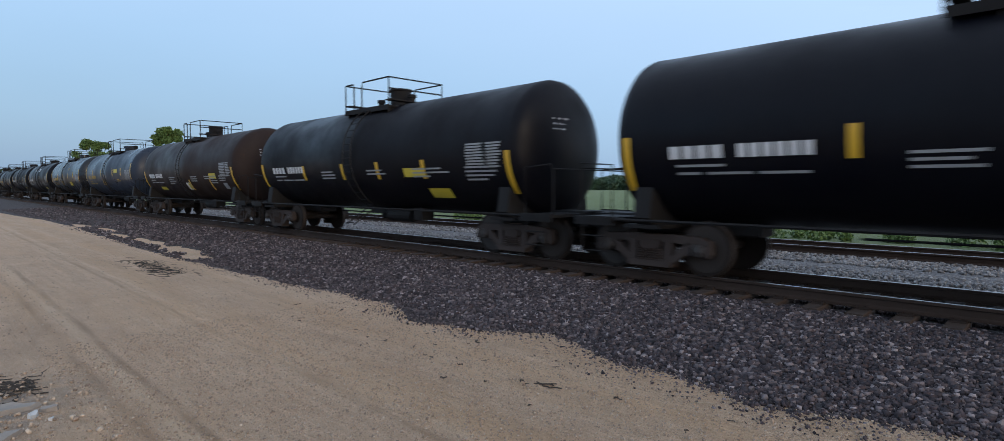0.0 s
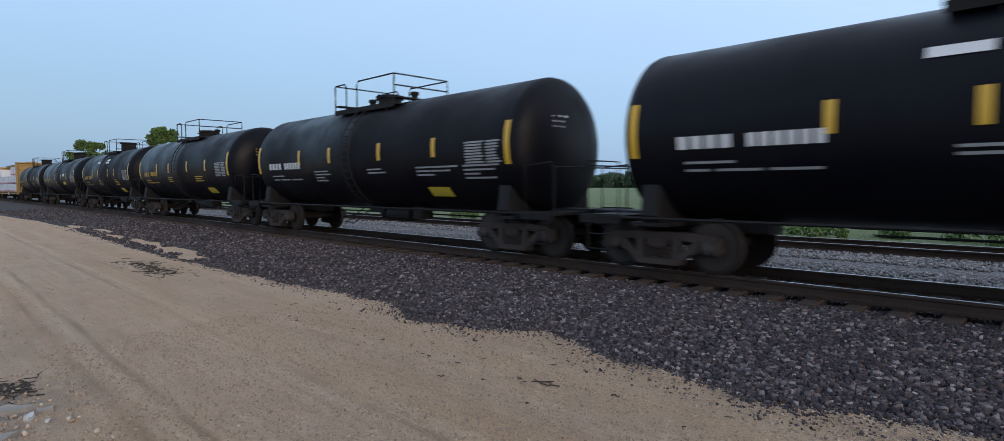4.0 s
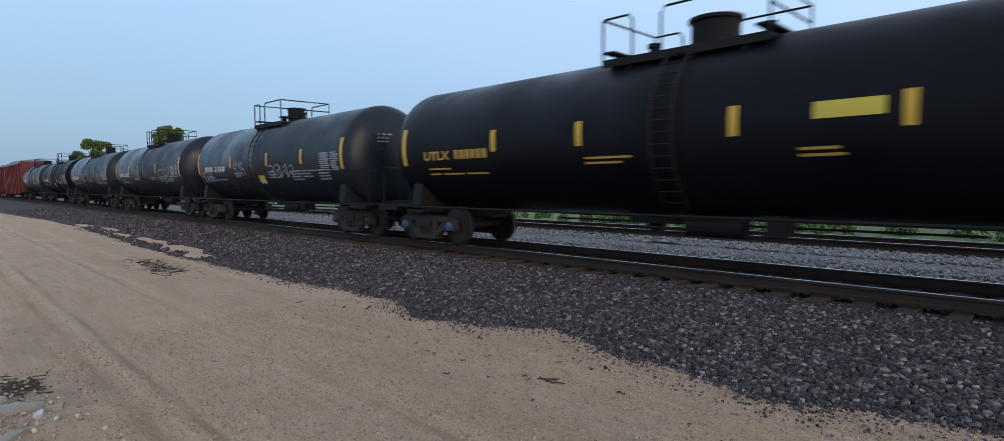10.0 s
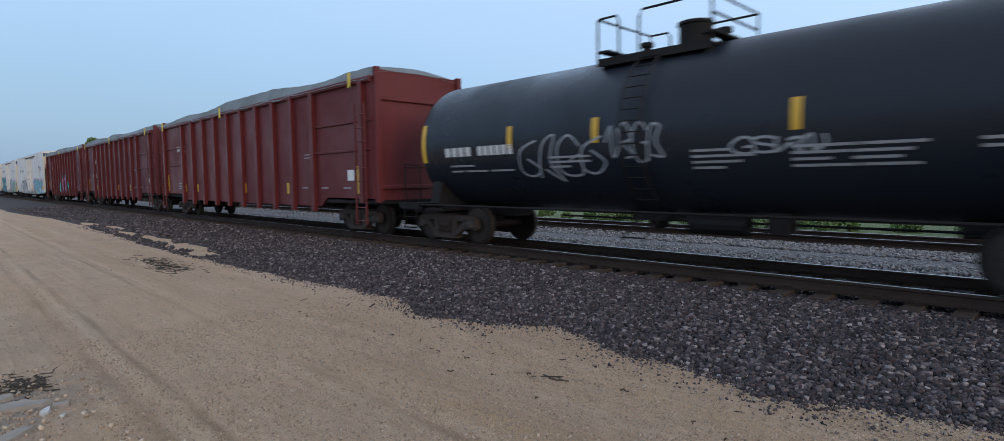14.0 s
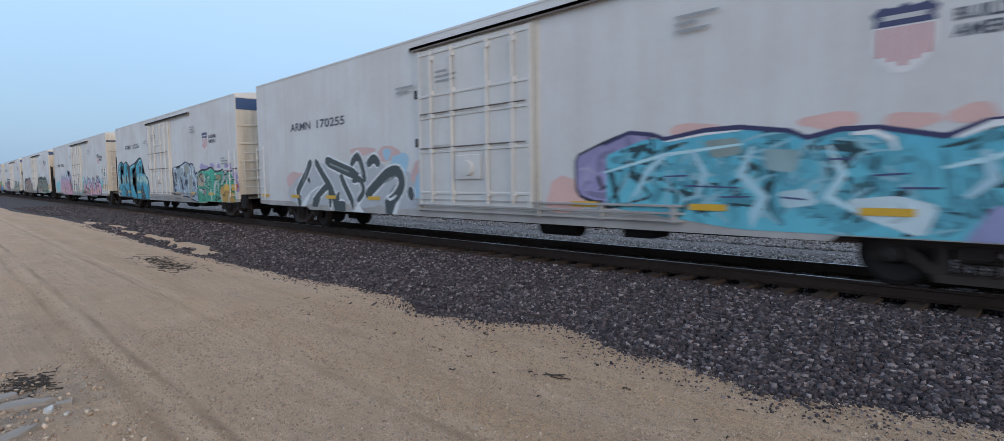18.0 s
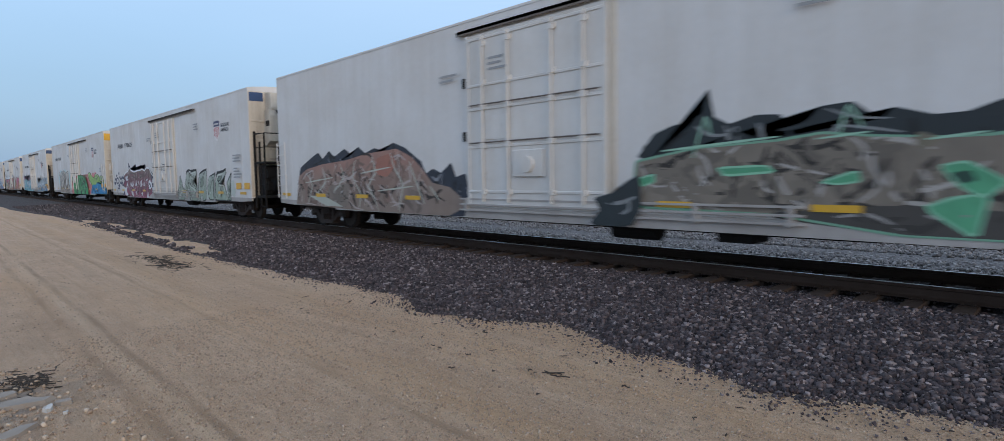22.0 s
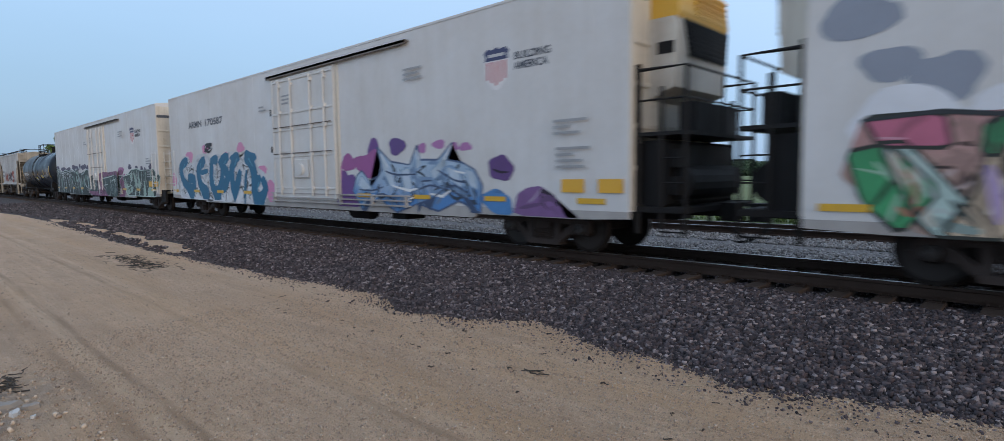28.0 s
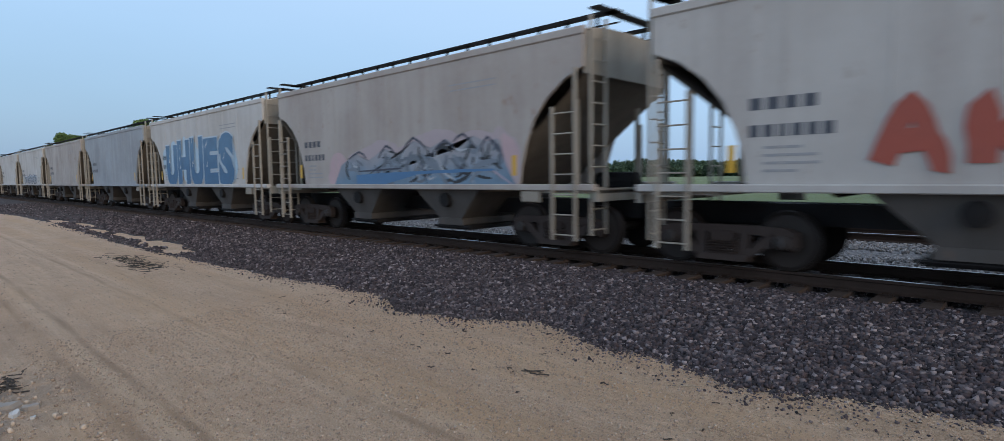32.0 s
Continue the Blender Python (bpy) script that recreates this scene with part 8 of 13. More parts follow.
sprayed(r2, 3, (0.05, 0.50, 0.34), ((8.23, 1.92), (8.37, 1.94), (8.58, 1.77), (8.45, 1.62), (8.26, 1.67)))
sprayed(r2, 3, (0.30, 0.20, 0.20), ((6, 1.22), (6.29, 1.22), (6.32, 0.99), (6.03, 0.98)))
sprayed_line(r2, 5, (0.012, 0.012, 0.02), ((5.4, 1.93), (5.83, 2.06), (6.37, 2.04), (6.8, 2.12), (7.14, 2.13), (7.48, 1.99), (7.73, 1.96), (8.16, 1.98), (8.39, 2.02), (8.61, 1.85), (8.74, 1.82), (8.95, 1.94), (9.25, 1.96), (9.54, 2.01), (9.97, 2.05)), 0.075, smooth=3)
sprayed_line(r2, 6, (0.46, 0.52, 0.48), ((6.15, 1.35), (6.22, 1.67), (6.12, 1.87)), 0.13, smooth=2)
sprayed_line(r2, 6, (0.46, 0.52, 0.48), ((6.87, 1.23), (7, 0.86)), 0.2, smooth=2)
sprayed_line(r2, 6, (0.46, 0.52, 0.48), ((7.35, 0.99), (7.41, 1.35), (7.66, 1.56)), 0.2, smooth=2)
sprayed_line(r2, 6, (0.46, 0.52, 0.48), ((7.8, 1.23), (7.86, 1.52)), 0.14, smooth=2)
sprayed_line(r2, 6, (0.46, 0.52, 0.48), ((8.16, 1.41), (8.37, 1.55), (8.53, 1.66), (8.66, 1.75)), 0.12, smooth=2)
sprayed_line(r2, 6, (0.46, 0.52, 0.48), ((8.81, 1.61), (8.74, 1.24)), 0.18, smooth=2)
sprayed_line(r2, 6, (0.46, 0.52, 0.48), ((8.95, 1.83), (9.13, 1.65), (9.3, 1.58)), 0.12, smooth=2)
sprayed_line(r2, 6, (0.46, 0.52, 0.48), ((8.09, 1.01), (8.37, 0.73)), 0.16, smooth=2)
sprayed_line(r2, 6, (0.46, 0.52, 0.48), ((9.02, 1.03), (8.89, 0.75)), 0.12, smooth=2)
sprayed_line(r2, 6, (0.46, 0.52, 0.48), ((6.54, 1.7), (6.81, 1.75)), 0.09, smooth=2)
sprayed_line(r2, 6, (0.46, 0.52, 0.48), ((5.43, 1.21), (6, 1.14)), 0.1, smooth=2)
sprayed_line(r2, 6, (0.46, 0.52, 0.48), ((7.36, 1.83), (7.66, 1.87)), 0.08, smooth=2)
sprayed_line(r2, 7, (0.015, 0.02, 0.025), ((6.11, 1.52), (6.87, 1.54)), 0.06)
sprayed_line(r2, 7, (0.015, 0.02, 0.025), ((7.35, 1.61), (7.88, 1.65)), 0.06)
sprayed_line(r2, 7, (0.015, 0.02, 0.025), ((6.5, 1.35), (6.87, 1.33)), 0.06)
sprayed_line(r2, 7, (0.015, 0.02, 0.025), ((7.88, 1.49), (8.23, 1.55)), 0.06)
sprayed_line(r2, 7, (0.015, 0.02, 0.025), ((9.2, 1.35), (9.72, 1.3)), 0.06)
sprayed_line(r2, 7, (0.015, 0.02, 0.025), ((9.37, 1.64), (9.88, 1.57)), 0.06)
sprayed_line(r2, 7, (0.015, 0.02, 0.025), ((9.16, 1.24), (9.88, 1.21)), 0.06)
sprayed_line(r2, 7, (0.015, 0.02, 0.025), ((5.81, 1.22), (6.18, 1.19)), 0.06)
sprayed(r2, 4, (0.50, 0.12, 0.16), ((9.69, 1.45), (10.04, 1.41), (10.06, 1.29), (9.72, 1.27)))
r3 = add(reefer(A, ATC, M_REEF[2], "white refrigerated boxcar with pink and lilac graffiti", "plain", "170265", top="plain", seed=3, nx=-9.3, nz=3.05, nw=3.4, badge=(8.46, 3.25)), -394.05)
splashes(r3, [(2.22, 1.46, 0.68, 0.58), (3.60, 1.57, 0.57, 0.26), (8.90, 1.55, 0.42, 0.26), (9.38, 1.49, 0.33, 0.36), (-9.48, 1.33, 1.38, 0.48), (-1.10, 1.18, 1.43, 0.34), (-3.98, 2.30, 0.96, 0.38), (5.31, 1.81, 0.23, 0.12)], paint((0.22, 0.52, 0.56)), -1.5860, 126)
splashes(r3, [(2.48, 1.84, 0.59, 0.18), (9.20, 1.75, 0.34, 0.12), (1.56, 0.96, 0.74, 0.19)], paint((0.36, 0.60, 0.62)), -1.5874, 127)
sprayed(r3, 2, (0.72, 0.36, 0.44), ((2.75, 1.19), (2.71, 1.4), (2.85, 1.65), (3.14, 1.86), (3.3, 2.02), (3.45, 1.74), (3.6, 1.4), (3.69, 1.24), (4.03, 1.19), (4.44, 1.17), (4.77, 1.14), (4.96, 1.07), (4.96, 0.86), (3.59, 0.79), (3.01, 0.92)), high=(0.44, 0.46, 0.64), split=1.62, line=INK, lw=0.085, busy=0.25)
sprayed(r3, 2, (0.72, 0.36, 0.44), ((3.69, 1.24), (4.03, 1.51), (4.24, 1.62), (4.37, 1.9), (4.48, 2.05), (4.6, 1.88), (4.83, 1.9), (5.07, 1.92), (5.31, 1.8), (5.54, 1.63), (5.87, 1.49), (6.04, 1.24), (6.01, 0.86), (5.66, 0.72), (5.08, 0.77), (4.77, 0.9), (4.64, 1.12)), high=(0.44, 0.46, 0.64), split=1.62, line=INK, lw=0.085, busy=0.25)
sprayed(r3, 2, (0.72, 0.36, 0.44), ((5.95, 1.54), (6.18, 1.77), (6.28, 1.99), (6.37, 1.89), (6.58, 1.85), (6.78, 1.99), (6.87, 1.86), (7.13, 1.59), (7.43, 1.43), (7.62, 1.34), (7.58, 0.92), (7.41, 0.74), (6.88, 0.75), (6.4, 0.82), (6.15, 0.95), (6.05, 1.24)), high=(0.44, 0.46, 0.64), split=1.62, line=INK, lw=0.085, busy=0.25)
sprayed(r3, 2, (0.72, 0.36, 0.44), ((7.39, 1.58), (7.63, 1.76), (7.74, 2.05), (7.85, 2.09), (7.94, 1.87), (8.12, 2.04), (8.36, 2.05), (8.62, 1.84), (8.67, 1.76), (8.44, 1.61), (8.58, 1.61), (8.84, 1.68), (9.1, 1.34), (9.24, 1.16), (8.99, 0.82), (8.8, 0.73), (8.51, 0.72), (8.39, 1.1), (8.27, 1.01), (8.2, 0.75), (7.67, 0.74), (7.53, 0.99), (7.57, 1.34)), high=(0.44, 0.46, 0.64), split=1.62, line=INK, lw=0.085, busy=0.25)
sprayed(r3, 5, (0.45, 0.62, 0.62), ((4.8, 1.49), (5.01, 1.63), (5.18, 1.54), (5.36, 1.23), (5.31, 1.04), (5.03, 1.13), (4.85, 1.34)), line=INK, lw=0.05)
sprayed(r3, 5, (0.45, 0.62, 0.62), ((6.52, 1.57), (6.71, 1.66), (6.9, 1.56), (7.08, 1.2), (6.96, 1.04), (6.7, 1.11), (6.61, 1.34)), line=INK, lw=0.05)
sprayed(r3, 5, (0.34, 0.36, 0.56), ((8, 1.76), (8.19, 1.9), (8.38, 1.93), (8.51, 1.82), (8.3, 1.68), (8.09, 1.62)))
sprayed(r3, 4, (0.30, 0.18, 0.24), ((7.57, 1.36), (7.87, 1.46), (8.25, 1.42), (8.36, 1.29), (7.95, 1.26)))
sprayed_line(r3, 5, (0.62, 0.60, 0.70), ((3.14, 1.82), (3.3, 1.96)), 0.06)
sprayed_line(r3, 5, (0.62, 0.60, 0.70), ((4.33, 1.65), (4.48, 1.96)), 0.06)
sprayed_line(r3, 5, (0.62, 0.60, 0.70), ((6.28, 1.86), (6.32, 1.95)), 0.06)
sprayed_line(r3, 5, (0.62, 0.60, 0.70), ((6.82, 1.89), (7.04, 1.63)), 0.06)
sprayed_line(r3, 5, (0.62, 0.60, 0.70), ((7.78, 1.89), (7.84, 2.05)), 0.06)
sprayed_line(r3, 5, (0.62, 0.60, 0.70), ((8.15, 1.98), (8.33, 2.01)), 0.06)
sprayed_line(r3, 5, (0.62, 0.60, 0.70), ((8.84, 1.63), (9.03, 1.36)), 0.06)
sprayed_line(r3, 1, INK, ((2.74, 0.94), (3.59, 0.74), (4.44, 0.72), (5.02, 0.77)), 0.12)
sprayed_line(r3, 1, INK, ((5.99, 0.79), (6.4, 0.74)), 0.14)
sprayed_line(r3, 1, INK, ((8.19, 0.74), (7.81, 0.83), (7.59, 0.75)), 0.12)
sprayed_line(r3, 1, INK, ((8.8, 0.7), (9.11, 0.96), (9.28, 1.13)), 0.14)
sprayed_line(r3, 1, INK, ((5.55, 0.7), (6.01, 0.82), (6.2, 0.95)), 0.1)
sprayed(r3, 2, (0.72, 0.36, 0.44), ((-7.98, 1.05), (-7.94, 1.9), (-6.95, 2.43), (-6.71, 1.88), (-5.93, 2.47), (-5.76, 2.07), (-5.18, 2.01), (-5.52, 1.07), (-5.72, 0.7), (-7.12, 0.73)), high=(0.44, 0.46, 0.64), split=1.8, line=INK, lw=0.05, busy=0.25)
sprayed(r3, 2, (0.72, 0.36, 0.44), ((-5.17, 2.06), (-4.79, 2.21), (-3.97, 2.73), (-4.04, 2.14), (-3.37, 2.24), (-3.14, 2.55), (-2.79, 2.3), (-2.39, 2), (-2.84, 1.87), (-3.17, 1.7), (-2.33, 1.48), (-2.16, 0.81), (-4.99, 0.71), (-5.19, 1.33)), high=(0.44, 0.46, 0.64), split=1.8, line=INK, lw=0.05, busy=0.25)
sprayed_line(r3, 5, (0.05, 0.05, 0.12), ((-7, 2.1), (-7.03, 0.78)), 0.04)
sprayed_line(r3, 5, (0.05, 0.05, 0.12), ((-5.96, 2.24), (-6.02, 0.75)), 0.04)
sprayed_line(r3, 5, (0.05, 0.05, 0.12), ((-4.91, 1.85), (-4.91, 0.77)), 0.04)
sprayed_line(r3, 5, (0.05, 0.05, 0.12), ((-4.05, 2.04), (-4.31, 1.08), (-4.08, 0.78)), 0.04)
sprayed_line(r3, 5, (0.05, 0.05, 0.12), ((-3.39, 2.02), (-3.61, 1.33)), 0.04)
sprayed_line(r3, 5, (0.05, 0.05, 0.12), ((-3.18, 1.68), (-3.54, 0.84)), 0.04)
sprayed_line(r3, 5, (0.05, 0.05, 0.12), ((-4.53, 1.54), (-3.84, 1.58), (-3.89, 1.18)), 0.04)
sprayed_line(r3, 5, (0.05, 0.05, 0.12), ((-2.71, 1.33), (-3.03, 0.8)), 0.04)
sprayed_line(r3, 5, (0.70, 0.58, 0.66), ((-6.59, 1.6), (-6.53, 0.93)), 0.07)
sprayed_line(r3, 5, (0.70, 0.58, 0.66), ((-5.39, 1.46), (-5.4, 0.86)), 0.07)
sprayed_line(r3, 5, (0.70, 0.58, 0.66), ((-4.34, 1.89), (-4.54, 1.46)), 0.07)
sprayed(r3, 0, (0.50, 0.52, 0.56), ((-1.71, 1.1), (-1.4, 1.8), (-0.85, 1.74), (-0.18, 1.95), (1.11, 1.88), (1.41, 2), (1.62, 1.21), (0.55, 1.04)), line=(0.03, 0.06, 0.08), lw=0.04, wall=-1.66)
sprayed_line(r3, 2, (0.04, 0.07, 0.09), ((-1.54, 1.61), (-1.06, 1.79), (-1.34, 1.29)), 0.055, wall=-1.66)
sprayed_line(r3, 2, (0.04, 0.07, 0.09), ((-0.42, 1.69), (1.21, 1.92)), 0.055, wall=-1.66)
sprayed_line(r3, 2, (0.04, 0.07, 0.09), ((-0.36, 1.2), (-0.1, 1.73), (0.32, 1.81)), 0.055, wall=-1.66)
sprayed_line(r3, 2, (0.04, 0.07, 0.09), ((0.47, 1.29), (0.98, 1.51), (0.81, 1.76)), 0.055, wall=-1.66)
sprayed_line(r3, 2, (0.04, 0.07, 0.09), ((1.15, 1.21), (1.49, 1.92)), 0.055, wall=-1.66)
sprayed_line(r3, 2, (0.04, 0.07, 0.09), ((-1.58, 1.2), (1.29, 1.17)), 0.055, wall=-1.66)
sprayed_line(r3, 2, (0.04, 0.07, 0.09), ((-0.99, 1.45), (-0.45, 1.34)), 0.055, wall=-1.66)
sprayed_line(r3, 2, (0.04, 0.07, 0.09), ((0.08, 1.47), (0.89, 1.51)), 0.055, wall=-1.66)
sprayed_line(r3, 2, (0.16, 0.50, 0.50), ((-1.33, 1.38), (-0.46, 1.25), (1.06, 1.3)), 0.08, wall=-1.66)
sprayed_line(r3, 3, (0.04, 0.15, 0.19), ((9.9, 2.39), (10.13, 2.48), (10.42, 2.44), (10.58, 2.48)), 0.075, smooth=2)
sprayed_line(r3, 3, (0.04, 0.15, 0.19), ((9.96, 2.3), (10.21, 2.31), (10.54, 2.24)), 0.075, smooth=2)
sprayed_line(r3, 3, (0.04, 0.15, 0.19), ((9.91, 2.16), (10.27, 2.23), (10.58, 2.13)), 0.075, smooth=2)
sprayed_line(r3, 3, (0.04, 0.15, 0.19), ((10.08, 2.04), (10.37, 2.09), (10.61, 2.05)), 0.075, smooth=2)
sprayed_line(r3, 3, (0.04, 0.15, 0.19), ((10.16, 1.93), (10.57, 1.86)), 0.075, smooth=2)
sprayed_line(r3, 3, (0.04, 0.15, 0.19), ((9.98, 1.48), (10.11, 1.54), (10.19, 1.48)), 0.075, smooth=2)
sprayed_line(r3, 3, (0.04, 0.15, 0.19), ((9.63, 1.54), (9.94, 1.4), (10.32, 1.4), (10.6, 1.48)), 0.075, smooth=2)
sprayed_line(r3, 3, (0.04, 0.15, 0.19), ((9.54, 1.34), (9.8, 1.2)), 0.075, smooth=2)
sprayed_line(r3, 3, (0.04, 0.15, 0.19), ((9.71, 1.02), (10.14, 1)), 0.075, smooth=2)
sprayed_line(r3, 3, (0.04, 0.15, 0.19), ((9.89, 1.2), (10.19, 1.2), (10.4, 1.34)), 0.075, smooth=2)
splashes(r3, [(10.05, 1.68, 0.13, 0.07)], paint((0.05, 0.22, 0.26)), -1.5888, 181)
splashes(r3, [(10.05, 1.71, 0.06, 0.04)], paint((0.30, 0.52, 0.54)), -1.5902, 182)
r4 = add(reefer(A, ATC, M_REEF[0], "white refrigerated boxcar with brown and dark green graffiti", "unit", top="yellow", seed=4, digits="none"), -420.0)
sprayed(r4, 0, (0.025, 0.032, 0.05), ((-9.9, 1.31), (-9.66, 1.89), (-8.9, 2.18), (-8.46, 2.32), (-8.21, 2.11), (-7.78, 2.35), (-7.54, 2.15), (-6.88, 2.37), (-6.53, 2.17), (-6.15, 2.39), (-5.82, 2.2), (-5.34, 2.32), (-4.91, 2.21), (-4.46, 2.42), (-3.95, 2.27), (-3.29, 1.91), (-3.12, 1.61), (-2.83, 1.73), (-2.56, 1.61), (-2.17, 1.85), (-2.02, 1.52), (-1.67, 1.6), (-1.53, 1.12), (-1.73, 0.87), (-3.69, 0.84)))
sprayed(r4, 1, (0.25, 0.195, 0.16), ((-10.03, 0.88), (-9.78, 1.62), (-9.23, 1.83), (-8.23, 1.96), (-6.92, 2.03), (-5.7, 2.19), (-5.02, 2.22), (-4.32, 2.26), (-3.67, 2.03), (-3.26, 1.74), (-2.9, 1.4), (-2.22, 1.29), (-1.88, 1.09), (-1.6, 0.89), (-2.27, 0.74), (-5.87, 0.66), (-9.46, 0.71)), high=(0.34, 0.19, 0.15), split=1.6, busy=2.0)
sprayed_line(r4, 3, (0.42, 0.44, 0.38), ((-9.25, 1.7), (-8.87, 1.31), (-9.22, 0.89)), 0.045, smooth=2)
sprayed_line(r4, 3, (0.42, 0.44, 0.38), ((-8.25, 1.86), (-8.03, 1.43), (-8.63, 1.05), (-7.98, 0.76)), 0.045, smooth=2)
sprayed_line(r4, 3, (0.42, 0.44, 0.38), ((-7.18, 1.94), (-6.98, 1.55), (-7.54, 1.16)), 0.045, smooth=2)
sprayed_line(r4, 3, (0.42, 0.44, 0.38), ((-6.31, 2.02), (-6.48, 1.55), (-6.06, 1.08), (-6.34, 0.74)), 0.045, smooth=2)
sprayed_line(r4, 3, (0.42, 0.44, 0.38), ((-5.48, 2.09), (-5.3, 1.66), (-5.68, 1.31), (-5.17, 0.81)), 0.045, smooth=2)
sprayed_line(r4, 3, (0.42, 0.44, 0.38), ((-4.59, 2.16), (-4.42, 1.76), (-4.05, 1.31), (-4.3, 0.83)), 0.045, smooth=2)
sprayed_line(r4, 3, (0.42, 0.44, 0.38), ((-3.78, 1.92), (-3.53, 1.44), (-3.19, 0.89)), 0.045, smooth=2)
sprayed_line(r4, 3, (0.42, 0.44, 0.38), ((-2.96, 1.31), (-2.61, 0.98)), 0.045, smooth=2)
sprayed_line(r4, 3, (0.42, 0.44, 0.38), ((-9.36, 1.41), (-7.62, 1.56)), 0.045, smooth=2)
sprayed_line(r4, 3, (0.42, 0.44, 0.38), ((-6.05, 1.66), (-4.63, 1.8)), 0.045, smooth=2)
sprayed_line(r4, 3, (0.42, 0.44, 0.38), ((-5.24, 1.18), (-3.64, 1.31)), 0.045, smooth=2)
sprayed_line(r4, 3, (0.42, 0.44, 0.38), ((-9.06, 1), (-7.05, 0.92)), 0.045, smooth=2)
sprayed(r4, 2, (0.42, 0.18, 0.13), ((-5.26, 2.04), (-4.59, 2.16), (-4.3, 1.89), (-4.76, 1.54), (-5.31, 1.63)))
sprayed(r4, 2, (0.22, 0.18, 0.15), ((-7.91, 1.31), (-6.62, 1.41), (-6.8, 0.92), (-7.84, 0.86)), busy=2.0)
sprayed(r4, 2, (0.26, 0.20, 0.17), ((-4.15, 1.36), (-3.25, 1.31), (-2.91, 0.85), (-3.99, 0.83)))
sprayed(r4, 0, (0.018, 0.028, 0.034), ((2.71, 1.79), (3.02, 2.17), (3.36, 2.29), (3.58, 2.31), (3.85, 2.39), (3.95, 2.82), (4.04, 2.38), (4.26, 2.24), (4.67, 2.35), (5, 2.33), (5.22, 2.05), (5.51, 2.39), (5.9, 2.42), (6.21, 2.16), (6.35, 2.31), (6.75, 2.18), (7.09, 2.19), (7.37, 2.3), (7.81, 2.37), (8.14, 2.29), (8.3, 2.11), (8.46, 2.26), (8.92, 2.24), (9.14, 1.95), (9.35, 1.72), (9.76, 1.59), (10.08, 1.46), (10.27, 1.22), (10.2, 0.89), (9.62, 0.79), (7.25, 0.8)))
sprayed(r4, 2, (0.22, 0.19, 0.155), ((2.65, 1.32), (2.7, 1.74), (3.73, 1.91), (4.99, 1.97), (5.56, 2.04), (6.1, 1.97), (6.9, 1.91), (7.27, 1.91), (7.89, 1.98), (8.61, 1.93), (8.98, 1.84), (9.12, 1.62), (9, 1.5), (9.35, 1.44), (9.54, 1.27), (9.62, 0.81), (8.61, 0.72), (7.61, 0.76), (6.48, 0.86), (4.95, 0.92), (2.78, 0.97)), line=(0.16, 0.34, 0.24), lw=0.035, busy=2.0)
sprayed(r4, 3, (0.06, 0.055, 0.05), ((4.95, 0.96), (6.49, 1.1), (7.96, 1.02), (9.56, 1.08), (9.61, 0.79), (8.61, 0.7), (7.61, 0.73), (6.48, 0.83), (4.95, 0.87)))
sprayed(r4, 4, (0.09, 0.36, 0.20), ((5.54, 1.38), (5.98, 1.53), (6.02, 1.39), (5.76, 1.35)), line=(0.22, 0.50, 0.34), lw=0.03)
sprayed(r4, 4, (0.09, 0.36, 0.20), ((6.83, 1.57), (7.08, 1.62), (7.32, 1.48), (7.46, 1.38), (7.26, 1.19), (7.04, 1.32)), line=(0.22, 0.50, 0.34), lw=0.03)
sprayed(r4, 4, (0.09, 0.36, 0.20), ((7.85, 1.65), (8.12, 1.5), (8.18, 1.35), (7.93, 1.31)), line=(0.22, 0.50, 0.34), lw=0.03)
sprayed(r4, 4, (0.09, 0.36, 0.20), ((8.55, 1.51), (9, 1.51), (8.91, 1.43), (8.61, 1.43)), line=(0.22, 0.50, 0.34), lw=0.03)
sprayed(r4, 4, (0.09, 0.36, 0.20), ((7.3, 1.25), (7.2, 0.93), (6.69, 1.07), (6.96, 1.19)), line=(0.22, 0.50, 0.34), lw=0.03)
sprayed(r4, 4, (0.09, 0.36, 0.20), ((7.82, 0.69), (8.26, 0.89), (8.42, 1.2), (8.33, 1.3), (8.61, 0.84), (8.45, 0.69)), line=(0.22, 0.50, 0.34), lw=0.03)
sprayed(r4, 4, (0.09, 0.36, 0.20), ((2.75, 1.45), (3.04, 1.52), (3.04, 1.39), (2.8, 1.32)), line=(0.22, 0.50, 0.34), lw=0.03)
sprayed(r4, 4, (0.09, 0.36, 0.20), ((4.11, 1.6), (4.83, 1.62), (4.97, 1.53), (4.23, 1.48)), line=(0.22, 0.50, 0.34), lw=0.03)
sprayed(r4, 6, (0.02, 0.07, 0.05), ((6.93, 1.48), (7.12, 1.52), (7.19, 1.4), (7.04, 1.35)))
sprayed(r4, 6, (0.02, 0.07, 0.05), ((7.93, 1.55), (8.05, 1.48), (8.08, 1.38), (7.96, 1.38)))
sprayed_line(r4, 5, (0.28, 0.50, 0.38), ((3.17, 1.89), (3.99, 1.95), (4.99, 2.02)), 0.035, smooth=2)
sprayed_line(r4, 5, (0.28, 0.50, 0.38), ((5.49, 1.96), (6.1, 2.02)), 0.035, smooth=2)
sprayed_line(r4, 5, (0.28, 0.50, 0.38), ((6.7, 1.89), (7.27, 1.95)), 0.035, smooth=2)
sprayed_line(r4, 5, (0.28, 0.50, 0.38), ((7.97, 1.95), (8.61, 1.89), (8.99, 1.84)), 0.035, smooth=2)
sprayed_line(r4, 5, (0.28, 0.50, 0.38), ((3.72, 1.76), (3.91, 2.38), (4, 2.1)), 0.035, smooth=2)
